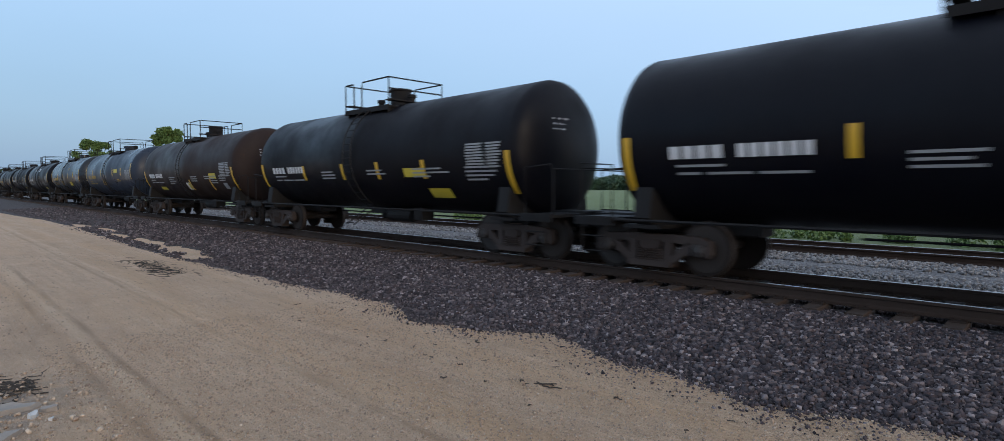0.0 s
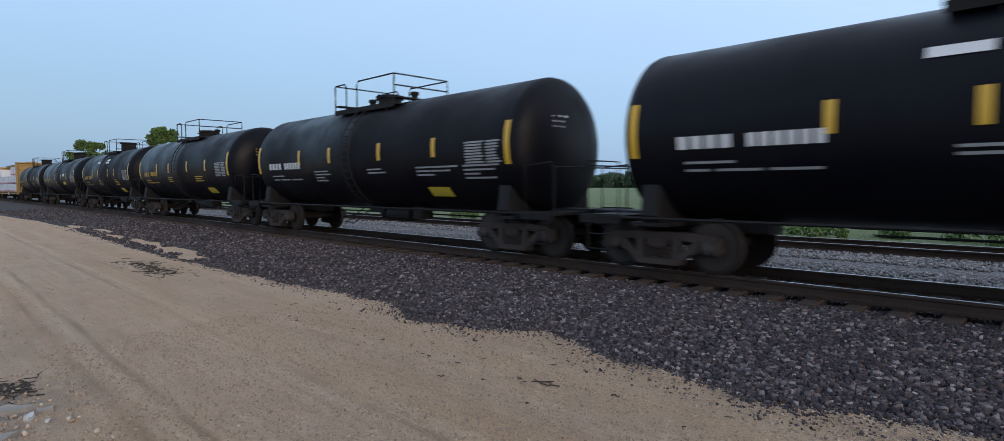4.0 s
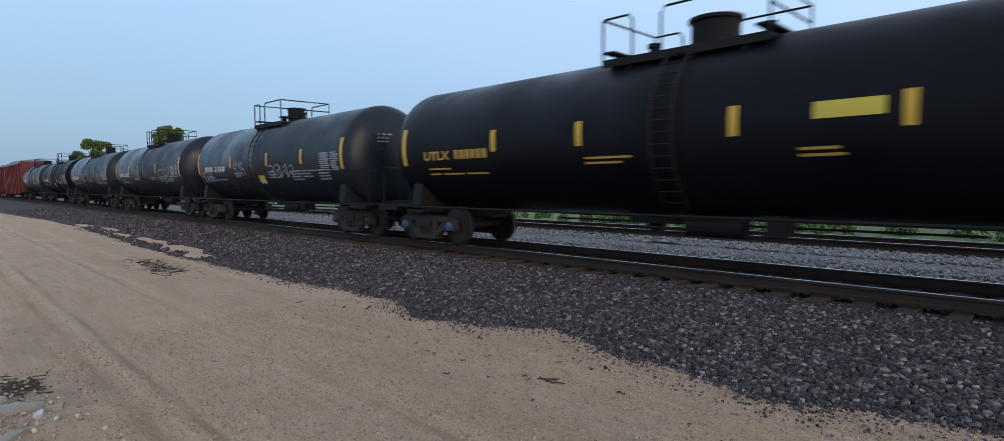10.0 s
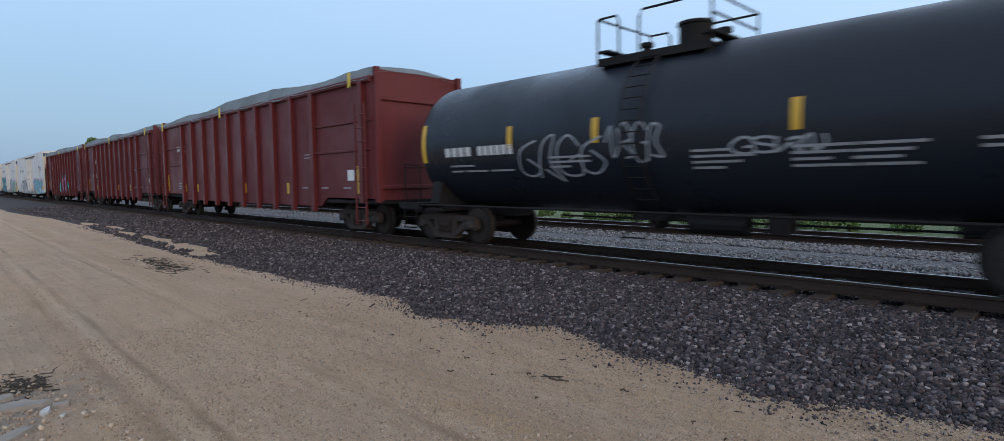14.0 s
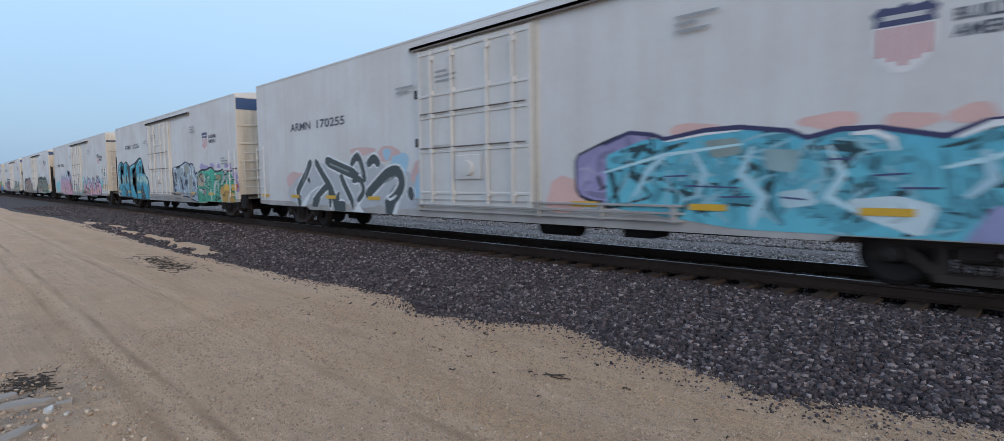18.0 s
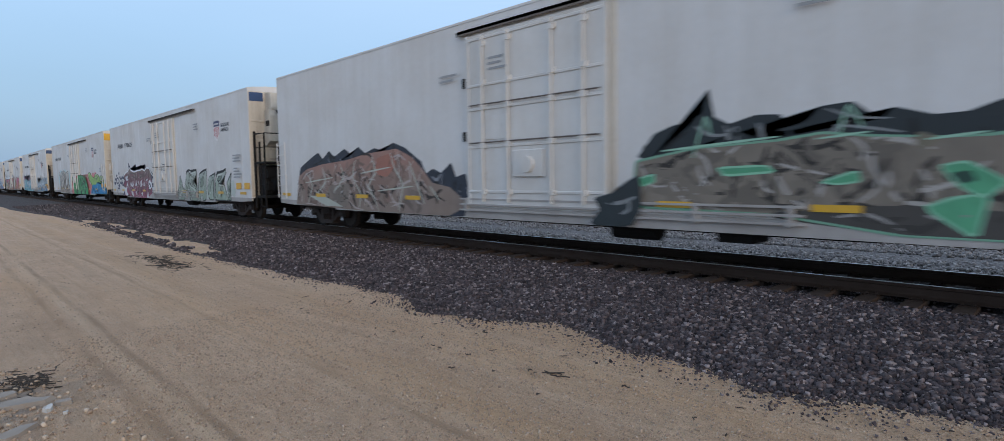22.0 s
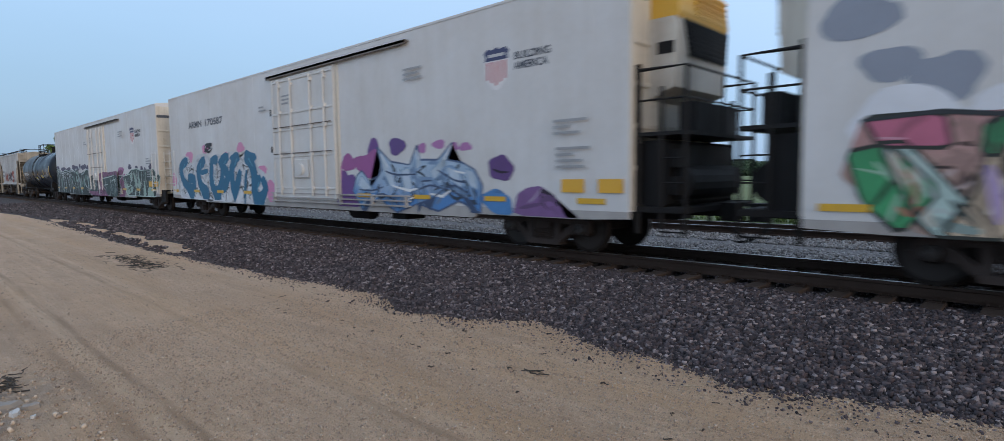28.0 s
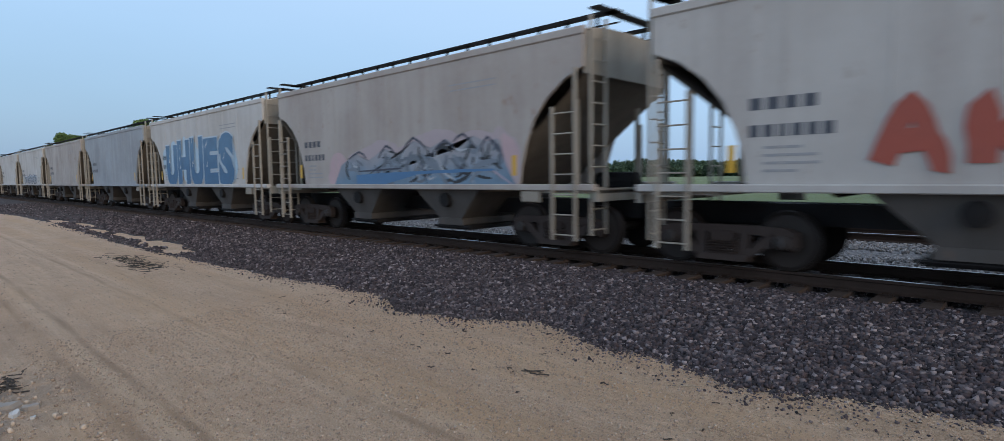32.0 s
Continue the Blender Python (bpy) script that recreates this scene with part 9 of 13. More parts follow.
sprayed_line(r4, 5, (0.28, 0.50, 0.38), ((5.76, 2.03), (5.86, 2.37), (6.02, 2.08)), 0.035, smooth=2)
sprayed_line(r4, 5, (0.28, 0.50, 0.38), ((8.33, 1.94), (8.43, 2.15), (8.77, 2.2), (8.86, 1.92)), 0.035, smooth=2)
sprayed_line(r4, 5, (0.28, 0.50, 0.38), ((8.91, 1.26), (8.61, 1.13), (8.91, 1), (9.28, 1.03), (9.32, 1.14), (9.09, 1.21), (8.91, 1.19)), 0.035, smooth=2)
sprayed_line(r4, 5, (0.28, 0.50, 0.38), ((9.28, 1.65), (9.49, 1.53)), 0.035, smooth=2)
sprayed_line(r4, 5, (0.28, 0.50, 0.38), ((9.73, 1.55), (9.69, 1.22), (9.79, 0.88)), 0.035, smooth=2)
sprayed(r4, 4, (0.36, 0.20, 0.15), ((8.39, 1.74), (8.8, 1.75), (8.83, 1.61), (8.49, 1.57)))
sprayed(r4, 4, (0.42, 0.26, 0.26), ((7.93, 1.05), (8.29, 1.08), (8.32, 0.88), (7.99, 0.9)))
sprayed(r4, 3, (0.07, 0.24, 0.19), ((9.62, 1.21), (10.08, 1.26), (10.27, 1.16), (10.2, 0.83), (9.69, 0.79)))
sprayed(r4, 4, (0.20, 0.18, 0.13), ((6.61, 2), (6.82, 1.91), (6.7, 1.76), (6.58, 1.84)))
splashes(r4, [(9.82, 1.68, 0.21, 0.26), (10.14, 1.76, 0.22, 0.32)], paint((0.42, 0.45, 0.48)), -1.5860, 44)
sprayed(r4, 0, (0.02, 0.03, 0.035), ((1.77, 0.77), (2.04, 0.94), (1.86, 1.11), (2.31, 1.22), (2.56, 1.41), (2.8, 1.52), (2.84, 0.96), (2.65, 0.72)), wall=-1.66)
r5 = add(reefer(A, ATC, M_REEF[1], "white refrigerated boxcar with maroon and pale green graffiti", "unit", "170625", top="plain", seed=5, nx=-9.3, nz=3.55, nw=3.4), -444.9)
sprayed(r5, 0, (0.035, 0.045, 0.10), ((-8.63, 0.88), (-7.83, 1.19), (-8.6, 1.29), (-7.74, 1.54), (-8.64, 1.77), (-7.84, 2.07), (-7.02, 2.19), (-6.87, 2.65), (-6.49, 2.33), (-5.96, 2.18), (-5.35, 2.22), (-5.28, 2.53), (-5.08, 2.24), (-4.37, 2.18), (-3.97, 2.46), (-3.84, 2.22), (-3.43, 2.14), (-3.24, 2.47), (-3.12, 2.24), (-2.49, 2.27), (-1.95, 1.98), (-1.61, 1.81), (-1.26, 1.72), (-1.65, 1.65), (-1.26, 1.49), (-1.62, 1.39), (-1.35, 1.18), (-1.82, 0.88), (-2.11, 0.88)))
sprayed(r5, 1, (0.30, 0.06, 0.12), ((-8.2, 0.8), (-7.87, 1.17), (-8.35, 1.29), (-7.68, 1.54), (-8.21, 1.78), (-7.81, 2.02), (-7.02, 2.12), (-6.79, 2.31), (-6.49, 2.18), (-5.91, 2.08), (-5.35, 2.14), (-4.37, 2.1), (-3.89, 2.19), (-3.43, 2.07), (-3.06, 2.2), (-2.49, 2.17), (-2.16, 1.9), (-2.11, 0.9), (-3.03, 0.78), (-5.47, 0.78)), high=(0.20, 0.155, 0.135), split=1.62, soft=0.12)
sprayed_line(r5, 3, (0.68, 0.70, 0.72), ((-8.28, 1.8), (-7.78, 2.05), (-7.02, 2.15), (-6.79, 2.38), (-6.49, 2.22), (-5.68, 2.09), (-4.87, 2.15), (-4.25, 2.16), (-3.89, 2.22), (-3.43, 2.11), (-3.08, 2.24), (-2.49, 2.23), (-2.1, 1.93), (-1.62, 1.78)), 0.085, smooth=2)
sprayed(r5, 3, (0.62, 0.63, 0.65), ((-7.62, 1.29), (-7.28, 1.54), (-7.17, 1.19)), line=(0.16, 0.03, 0.07), lw=0.03)
sprayed(r5, 3, (0.62, 0.63, 0.65), ((-6.72, 1.33), (-6.53, 1.56), (-6.24, 1.3), (-5.99, 1.63), (-5.84, 1.27), (-6.25, 1.2)), line=(0.16, 0.03, 0.07), lw=0.03)
sprayed(r5, 3, (0.62, 0.63, 0.65), ((-5.61, 1.27), (-5.32, 1.65), (-5.07, 1.3)), line=(0.16, 0.03, 0.07), lw=0.03)
sprayed(r5, 3, (0.62, 0.63, 0.65), ((-4.95, 1.52), (-4.74, 1.61), (-4.65, 1.27)), line=(0.16, 0.03, 0.07), lw=0.03)
sprayed(r5, 3, (0.62, 0.63, 0.65), ((-4.45, 1.21), (-4.39, 1.58), (-3.95, 1.63), (-4.1, 1.45), (-3.92, 1.36), (-4.26, 1.21)), line=(0.16, 0.03, 0.07), lw=0.03)
sprayed(r5, 3, (0.62, 0.63, 0.65), ((-3.82, 1.3), (-3.63, 1.57), (-3.41, 1.22)), line=(0.16, 0.03, 0.07), lw=0.03)
sprayed(r5, 3, (0.62, 0.63, 0.65), ((-6.62, 1.02), (-6.14, 0.97), (-5.92, 0.77), (-6.33, 0.76)), line=(0.16, 0.03, 0.07), lw=0.03)
sprayed(r5, 3, (0.62, 0.63, 0.65), ((-5.63, 0.94), (-5.35, 1.04), (-5.2, 0.79)), line=(0.16, 0.03, 0.07), lw=0.03)
sprayed(r5, 3, (0.62, 0.63, 0.65), ((-4.42, 0.87), (-4.02, 0.97), (-3.89, 0.8)), line=(0.16, 0.03, 0.07), lw=0.03)
sprayed(r5, 3, (0.62, 0.63, 0.65), ((-3.25, 0.85), (-2.94, 1.05), (-2.69, 0.8)), line=(0.16, 0.03, 0.07), lw=0.03)
sprayed(r5, 3, (0.62, 0.63, 0.65), ((-3.36, 1.57), (-3.01, 1.7), (-2.59, 1.69), (-2.92, 1.56)), line=(0.16, 0.03, 0.07), lw=0.03)
splashes(r5, [(-2.43, 1.34, 0.36, 0.23)], paint((0.68, 0.70, 0.72)), -1.5902, 60)
splashes(r5, [(-2.51, 1.31, 0.22, 0.12)], paint((0.04, 0.05, 0.08)), -1.5916, 61)
splashes(r5, [(-2.56, 1.29, 0.10, 0.07)], paint((0.68, 0.70, 0.72)), -1.5930, 62)
sprayed(r5, 3, (0.68, 0.70, 0.72), ((-7.86, 1.79), (-7.03, 1.91), (-7.37, 1.68), (-6.89, 1.64), (-7.54, 1.57)))
sprayed(r5, 3, (0.68, 0.70, 0.72), ((-8.11, 1.11), (-7.36, 1.26), (-7.64, 1.01), (-7.25, 0.91), (-7.99, 0.82)))
sprayed(r5, 3, (0.68, 0.70, 0.72), ((-1.99, 1.68), (-1.51, 1.68), (-1.96, 1.55), (-1.4, 1.44), (-2.04, 1.42)))
sprayed(r5, 3, (0.68, 0.70, 0.72), ((-2.04, 1.23), (-1.44, 1.29), (-2, 1.07), (-1.63, 0.97), (-2.05, 0.93)))
splashes(r5, [(-10.54, 1.44, 0.21, 0.10), (-10.01, 1.91, 0.16, 0.08), (-9.40, 2.05, 0.12, 0.08), (-9.19, 1.81, 0.15, 0.07), (-9.46, 1.29, 0.23, 0.11), (-8.70, 1.44, 0.18, 0.15), (-8.56, 1.80, 0.18, 0.09), (-10.31, 1.68, 0.16, 0.08), (-1.22, 1.95, 0.10, 0.06), (-0.88, 1.79, 0.15, 0.10), (-0.42, 1.61, 0.09, 0.06), (-0.34, 1.34, 0.09, 0.06), (-0.17, 1.15, 0.11, 0.05), (-1.00, 1.50, 0.15, 0.15), (-0.92, 1.19, 0.17, 0.09), (-1.64, 0.59, 0.11, 0.04)], paint((0.035, 0.045, 0.10)), -1.5860, 67)
sprayed_line(r5, 1, (0.035, 0.045, 0.10), ((-9.52, 1.59), (-9.62, 1.47), (-9.84, 1.42), (-10.07, 1.47), (-10.15, 1.6), (-10.05, 1.72), (-9.82, 1.77), (-9.6, 1.71), (-9.52, 1.59)), 0.1)
sprayed_line(r5, 1, (0.035, 0.045, 0.10), ((-8.65, 1.58), (-8.74, 1.47), (-8.96, 1.42), (-9.16, 1.47), (-9.25, 1.59), (-9.15, 1.71), (-8.93, 1.75), (-8.73, 1.7), (-8.65, 1.58)), 0.1)
sprayed_line(r5, 1, (0.035, 0.045, 0.10), ((-9.33, 0.98), (-9.43, 0.86), (-9.65, 0.81), (-9.87, 0.85), (-9.96, 0.97), (-9.86, 1.1), (-9.63, 1.15), (-9.41, 1.1), (-9.33, 0.98)), 0.1)
sprayed_line(r5, 1, (0.035, 0.045, 0.10), ((-0.53, 1.66), (-0.57, 1.58), (-0.66, 1.55), (-0.76, 1.58), (-0.8, 1.66), (-0.76, 1.74), (-0.66, 1.77), (-0.57, 1.74), (-0.53, 1.66)), 0.1)
sprayed_line(r5, 2, (0.10, 0.075, 0.07), ((-6.57, 1.97), (-5.97, 2.02), (-5.15, 1.9)), 0.07, smooth=2)
sprayed_line(r5, 2, (0.10, 0.075, 0.07), ((-4.62, 2.01), (-4.13, 1.9), (-3.44, 1.97)), 0.07, smooth=2)
sprayed_line(r5, 2, (0.10, 0.075, 0.07), ((-6.27, 1.83), (-5.42, 1.75)), 0.07, smooth=2)
sprayed_line(r5, 2, (0.10, 0.075, 0.07), ((-4.38, 1.79), (-3.44, 1.83), (-2.79, 2)), 0.07, smooth=2)
splashes(r5, [(2.97, 0.93, 0.76, 0.26), (4.62, 0.86, 1.17, 0.20), (6.46, 0.87, 1.22, 0.19), (8.35, 0.91, 0.82, 0.23), (9.40, 1.18, 0.26, 0.32)], paint((0.46, 0.51, 0.47)), -1.5860, 76)
sprayed(r5, 1, (0.33, 0.41, 0.33), ((2.39, 1), (2.56, 1.3), (2.81, 1.79), (3.01, 1.55), (3.17, 1.21), (3.53, 1.03), (3.32, 0.81), (2.46, 0.85)), high=(0.40, 0.45, 0.41), split=1.5, line=(0.02, 0.025, 0.025), lw=0.05)
sprayed(r5, 1, (0.33, 0.41, 0.33), ((3.37, 1.12), (3.56, 1.48), (3.76, 1.9), (4.09, 1.98), (4.21, 1.82), (4.4, 1.93), (5.13, 1.98), (5.19, 1.83), (4.69, 1.5), (4.99, 1.37), (5.18, 1.17), (5.37, 0.91), (5.08, 0.8), (4.18, 0.83), (4.03, 1.04)), high=(0.40, 0.45, 0.41), split=1.5, line=(0.02, 0.025, 0.025), lw=0.05)
sprayed(r5, 1, (0.33, 0.41, 0.33), ((5.31, 0.81), (5.34, 1.47), (5.59, 1.81), (6.03, 1.92), (6.4, 1.99), (6.5, 1.89), (6.38, 1.46), (6.28, 0.79), (5.9, 0.78), (5.72, 1.14), (5.54, 0.78)), high=(0.40, 0.45, 0.41), split=1.5, line=(0.02, 0.025, 0.025), lw=0.05)
sprayed(r5, 1, (0.33, 0.41, 0.33), ((6.5, 1.12), (6.65, 1.61), (6.9, 1.72), (7.48, 1.81), (7.31, 1.53), (7.2, 1.16), (7.26, 0.77), (6.69, 0.78)), high=(0.40, 0.45, 0.41), split=1.5, line=(0.02, 0.025, 0.025), lw=0.05)
sprayed(r5, 1, (0.33, 0.41, 0.33), ((7.36, 0.88), (7.49, 1.51), (7.73, 1.8), (8.37, 1.86), (8.68, 1.96), (8.74, 1.83), (8.43, 1.59), (7.94, 1.38), (8.48, 1.37), (8.68, 1.03), (8.92, 0.79), (8.41, 0.77), (8.17, 0.92), (7.9, 0.76)), high=(0.40, 0.45, 0.41), split=1.5, line=(0.02, 0.025, 0.025), lw=0.05)
sprayed(r5, 1, (0.33, 0.41, 0.33), ((8.77, 1.44), (8.98, 1.57), (9.29, 1.82), (9.19, 1.51), (9.09, 1.18), (9.18, 0.85), (8.92, 0.86)), high=(0.40, 0.45, 0.41), split=1.5, line=(0.02, 0.025, 0.025), lw=0.05)
sprayed(r5, 4, (0.24, 0.31, 0.25), ((5.56, 1.27), (5.74, 1.59), (6.02, 1.75), (6, 1.3)), line=INK, lw=0.03)
sprayed(r5, 4, (0.24, 0.31, 0.25), ((7.7, 1.51), (7.93, 1.68), (8.28, 1.71), (8.06, 1.51)), line=INK, lw=0.03)
sprayed_line(r5, 5, (0.62, 0.67, 0.62), ((2.7, 1.67), (2.59, 1.11)), 0.045)
sprayed_line(r5, 5, (0.62, 0.67, 0.62), ((3.72, 1.79), (3.51, 1.16)), 0.045)
sprayed_line(r5, 5, (0.62, 0.67, 0.62), ((4.46, 1.85), (5.07, 1.92)), 0.045)
sprayed_line(r5, 5, (0.62, 0.67, 0.62), ((4.18, 1.3), (4.79, 1.13), (5.14, 0.94)), 0.045)
sprayed_line(r5, 5, (0.62, 0.67, 0.62), ((5.58, 1.72), (5.38, 0.97)), 0.045)
sprayed_line(r5, 5, (0.62, 0.67, 0.62), ((6.75, 1.64), (6.6, 1.15)), 0.045)
sprayed_line(r5, 5, (0.62, 0.67, 0.62), ((7.56, 1.51), (7.8, 1.74), (8.33, 1.79)), 0.045)
sprayed_line(r5, 5, (0.62, 0.67, 0.62), ((7.92, 1.34), (8.4, 1.31), (8.6, 1.03)), 0.045)
sprayed_line(r5, 5, (0.62, 0.67, 0.62), ((5.65, 0.82), (5.89, 1.14)), 0.045)
sprayed_line(r5, 5, (0.62, 0.67, 0.62), ((9.08, 1.58), (8.93, 1.31)), 0.045)
sprayed_line(r5, 5, (0.62, 0.67, 0.62), ((6.18, 1.75), (6.05, 1.15)), 0.045)
sprayed_line(r5, 5, (0.62, 0.67, 0.62), ((7.04, 1.46), (7.07, 0.88)), 0.045)
sprayed_line(r5, 6, (0.012, 0.015, 0.015), ((3.72, 1.93), (4.09, 2.03), (4.41, 1.98), (5.2, 2.03)), 0.075)
sprayed_line(r5, 6, (0.012, 0.015, 0.015), ((5.53, 1.82), (6.03, 1.95), (6.51, 2.02)), 0.075)
sprayed_line(r5, 6, (0.012, 0.015, 0.015), ((7, 1.73), (7.53, 1.84)), 0.075)
sprayed_line(r5, 6, (0.012, 0.015, 0.015), ((7.57, 1.72), (7.8, 1.86), (8.41, 1.9), (8.75, 2)), 0.075)
sprayed_line(r5, 6, (0.012, 0.015, 0.015), ((7.92, 1.41), (8.49, 1.41)), 0.075)
sprayed_line(r5, 5, (0.55, 0.60, 0.55), ((2.57, 0.85), (3.16, 1.12)), 0.1)
sprayed_line(r5, 5, (0.55, 0.60, 0.55), ((4.15, 0.81), (4.79, 1.03)), 0.1)
sprayed_line(r5, 5, (0.55, 0.60, 0.55), ((6.46, 0.81), (6.85, 1.03)), 0.1)
sprayed_line(r5, 5, (0.55, 0.60, 0.55), ((7.68, 0.78), (7.96, 0.99)), 0.1)
sprayed_line(r5, 5, (0.55, 0.60, 0.55), ((8.66, 0.81), (8.89, 1.09)), 0.1)
sprayed_line(r5, 0, (0.05, 0.055, 0.09), ((0.16, 2.39), (0.93, 2.32), (0.74, 2.05), (0.12, 2.02), (0.06, 2.31)), 0.06, wall=-1.66)
sprayed_line(r5, 0, (0.05, 0.055, 0.09), ((0.29, 1.86), (0.73, 1.89), (0.61, 1.57), (0.27, 1.62)), 0.06, wall=-1.66)
r6 = add(reefer(A, ATC, M_REEF[2], "white refrigerated boxcar with green, lime and blue graffiti", "plain", "170602", top="orange", seed=6, nx=-9.4, nz=3.5, nw=3.2, badge=(7.4, 3.65)), -469.3)
splashes(r6, [(-7.61, 1.97, 0.48, 0.66), (-2.65, 2.04, 0.33, 0.48), (-6.61, 2.31, 0.65, 0.32), (-2.59, 1.22, 0.23, 0.38), (-4.66, 2.46, 0.39, 0.22)], paint((0.40, 0.58, 0.60)), -1.5860, 0)
splashes(r6, [(-7.33, 2.15, 0.47, 0.47), (-3.79, 2.25, 0.67, 0.31), (-5.36, 2.35, 0.56, 0.30)], paint((0.60, 0.62, 0.60)), -1.5874, 1)
sprayed(r6, 2, (0.36, 0.29, 0.24), ((-7.2, 0.78), (-7.05, 1.22), (-6.46, 1.35), (-5.66, 1.24), (-5.07, 1.38), (-4.27, 1.25), (-3.66, 1.36), (-3, 1.26), (-2.53, 1.22), (-2.46, 0.86)), busy=1.0)
sprayed(r6, 4, (0.56, 0.53, 0.46), ((-7.77, 2.53), (-7.1, 2.44), (-6.79, 1.81), (-7.05, 1.12), (-7.58, 0.92), (-7.26, 1.67)), high=(0.64, 0.62, 0.58), split=1.7, line=(0.02, 0.02, 0.022), lw=0.055)
sprayed(r6, 4, (0.56, 0.53, 0.46), ((-6.72, 2.42), (-6.08, 2.5), (-5.78, 1.79), (-6.1, 1.04), (-6.63, 1.13), (-6.35, 1.8)), high=(0.64, 0.62, 0.58), split=1.7, line=(0.02, 0.02, 0.022), lw=0.055)
sprayed(r6, 4, (0.56, 0.53, 0.46), ((-5.93, 2.49), (-4.9, 2.57), (-4.27, 2.29), (-4.63, 1.62), (-4.37, 0.96), (-5.24, 0.96), (-5.1, 1.86), (-5.62, 1.95)), high=(0.64, 0.62, 0.58), split=1.7, line=(0.02, 0.02, 0.022), lw=0.055)
sprayed(r6, 4, (0.56, 0.53, 0.46), ((-4.22, 2.37), (-2.99, 2.48), (-2.7, 1.99), (-3.02, 1.6), (-2.6, 0.99), (-3.59, 1), (-3.6, 1.79), (-3.97, 1.84)), high=(0.64, 0.62, 0.58), split=1.7, line=(0.02, 0.02, 0.022), lw=0.055)
sprayed_line(r6, 7, (0.02, 0.02, 0.022), ((-6.96, 2.28), (-6.62, 1.66), (-6.77, 1.18)), 0.07, smooth=2)
sprayed_line(r6, 7, (0.02, 0.02, 0.022), ((-6.06, 1.65), (-5.81, 1.19), (-5.51, 0.98)), 0.07, smooth=2)
sprayed_line(r6, 7, (0.02, 0.02, 0.022), ((-5.07, 1.19), (-4.88, 1.63), (-4.53, 1.8)), 0.07, smooth=2)
sprayed_line(r6, 7, (0.02, 0.02, 0.022), ((-3.59, 1.21), (-3.32, 1.6), (-2.96, 1.71)), 0.07, smooth=2)
sprayed_line(r6, 7, (0.02, 0.02, 0.022), ((-6.28, 2.31), (-6.06, 1.92)), 0.07, smooth=2)
sprayed_line(r6, 7, (0.02, 0.02, 0.022), ((-3.33, 2.33), (-3.14, 2.07), (-3.33, 1.9)), 0.07, smooth=2)
sprayed_line(r6, 7, (0.02, 0.02, 0.022), ((-4.93, 2.37), (-4.74, 2.14), (-4.93, 1.92)), 0.07, smooth=2)
sprayed_line(r6, 7, (0.02, 0.02, 0.022), ((-7.7, 2.37), (-7.55, 2.1)), 0.07, smooth=2)
sprayed_line(r6, 7, (0.02, 0.02, 0.022), ((-4.27, 1.01), (-3.97, 1.4), (-3.78, 1.21)), 0.07, smooth=2)
sprayed_line(r6, 7, (0.02, 0.02, 0.022), ((-2.89, 1.22), (-2.69, 1.32)), 0.07, smooth=2)
sprayed(r6, 6, (0.40, 0.34, 0.28), ((-4.99, 1.77), (-4.66, 1.8), (-4.71, 1.2), (-4.96, 1.13)))
sprayed(r6, 6, (0.34, 0.30, 0.26), ((-3.5, 1.6), (-3.22, 1.7), (-3.25, 1.22), (-3.48, 1.15)))
sprayed(r6, 6, (0.46, 0.40, 0.33), ((-7.15, 1.67), (-6.9, 1.66), (-7.02, 1.17), (-7.23, 1.17)))
sprayed(r6, 0, (0.60, 0.19, 0.19), ((1.79, 0.75), (1.34, 1.82), (1.7, 2.13), (2.36, 2.17), (2.97, 2.07), (3.83, 2.12), (4.76, 2.12), (5.13, 2.09), (5.41, 1.89), (5.86, 1.5), (6.4, 1.13), (6.24, 0.84), (5.08, 0.72)), busy=0.1)
splashes(r6, [(7.10, 2.01, 0.50, 0.20), (7.87, 2.11, 0.29, 0.15), (5.12, 1.90, 0.29, 0.21), (6.47, 1.16, 0.42, 0.37), (8.82, 1.92, 0.22, 0.10), (9.48, 1.84, 0.18, 0.12)], paint((0.60, 0.19, 0.19)), -1.5860, 126)
sprayed(r6, 0, (0.60, 0.19, 0.19), ((-1.29, 0.71), (-1.12, 1.23), (-0.78, 1.82), (0.03, 1.97), (1.14, 2.07), (2.16, 2.13), (2.08, 0.76)), wall=-1.66, busy=0.1)
sprayed(r6, 1, (0.035, 0.33, 0.10), ((-0.81, 1.94), (-0.36, 1.98), (0.78, 1.99), (1.29, 1.71), (1.8, 1.62), (1.69, 2.06), (2.15, 2.08), (2.62, 1.95), (2.78, 2.11), (3.03, 2.13), (3.37, 1.93), (3.6, 2.08), (3.8, 2.07), (3.93, 1.88), (4.33, 1.82), (4.42, 2.05), (4.68, 2.08), (4.77, 1.71), (4.96, 1.66), (5.2, 1.43), (5.43, 1.13), (5.47, 0.79), (4.15, 0.75), (3.01, 0.77), (-0.21, 0.85), (-0.37, 1.27), (-0.67, 1.55)), high=(0.05, 0.39, 0.13), split=1.3, line=(0.008, 0.025, 0.014), lw=0.06, wall=-1.66)
sprayed_line(r6, 4, (0.008, 0.03, 0.014), ((-0.29, 1.89), (0.01, 1.65), (-0.18, 1.28)), 0.055, smooth=2, wall=-1.66)
sprayed_line(r6, 4, (0.008, 0.03, 0.014), ((0.41, 1.91), (0.22, 1.46), (0.66, 1.28)), 0.055, smooth=2, wall=-1.66)
sprayed_line(r6, 4, (0.008, 0.03, 0.014), ((1.29, 1.68), (1.51, 1.37), (1.35, 0.92)), 0.055, smooth=2, wall=-1.66)
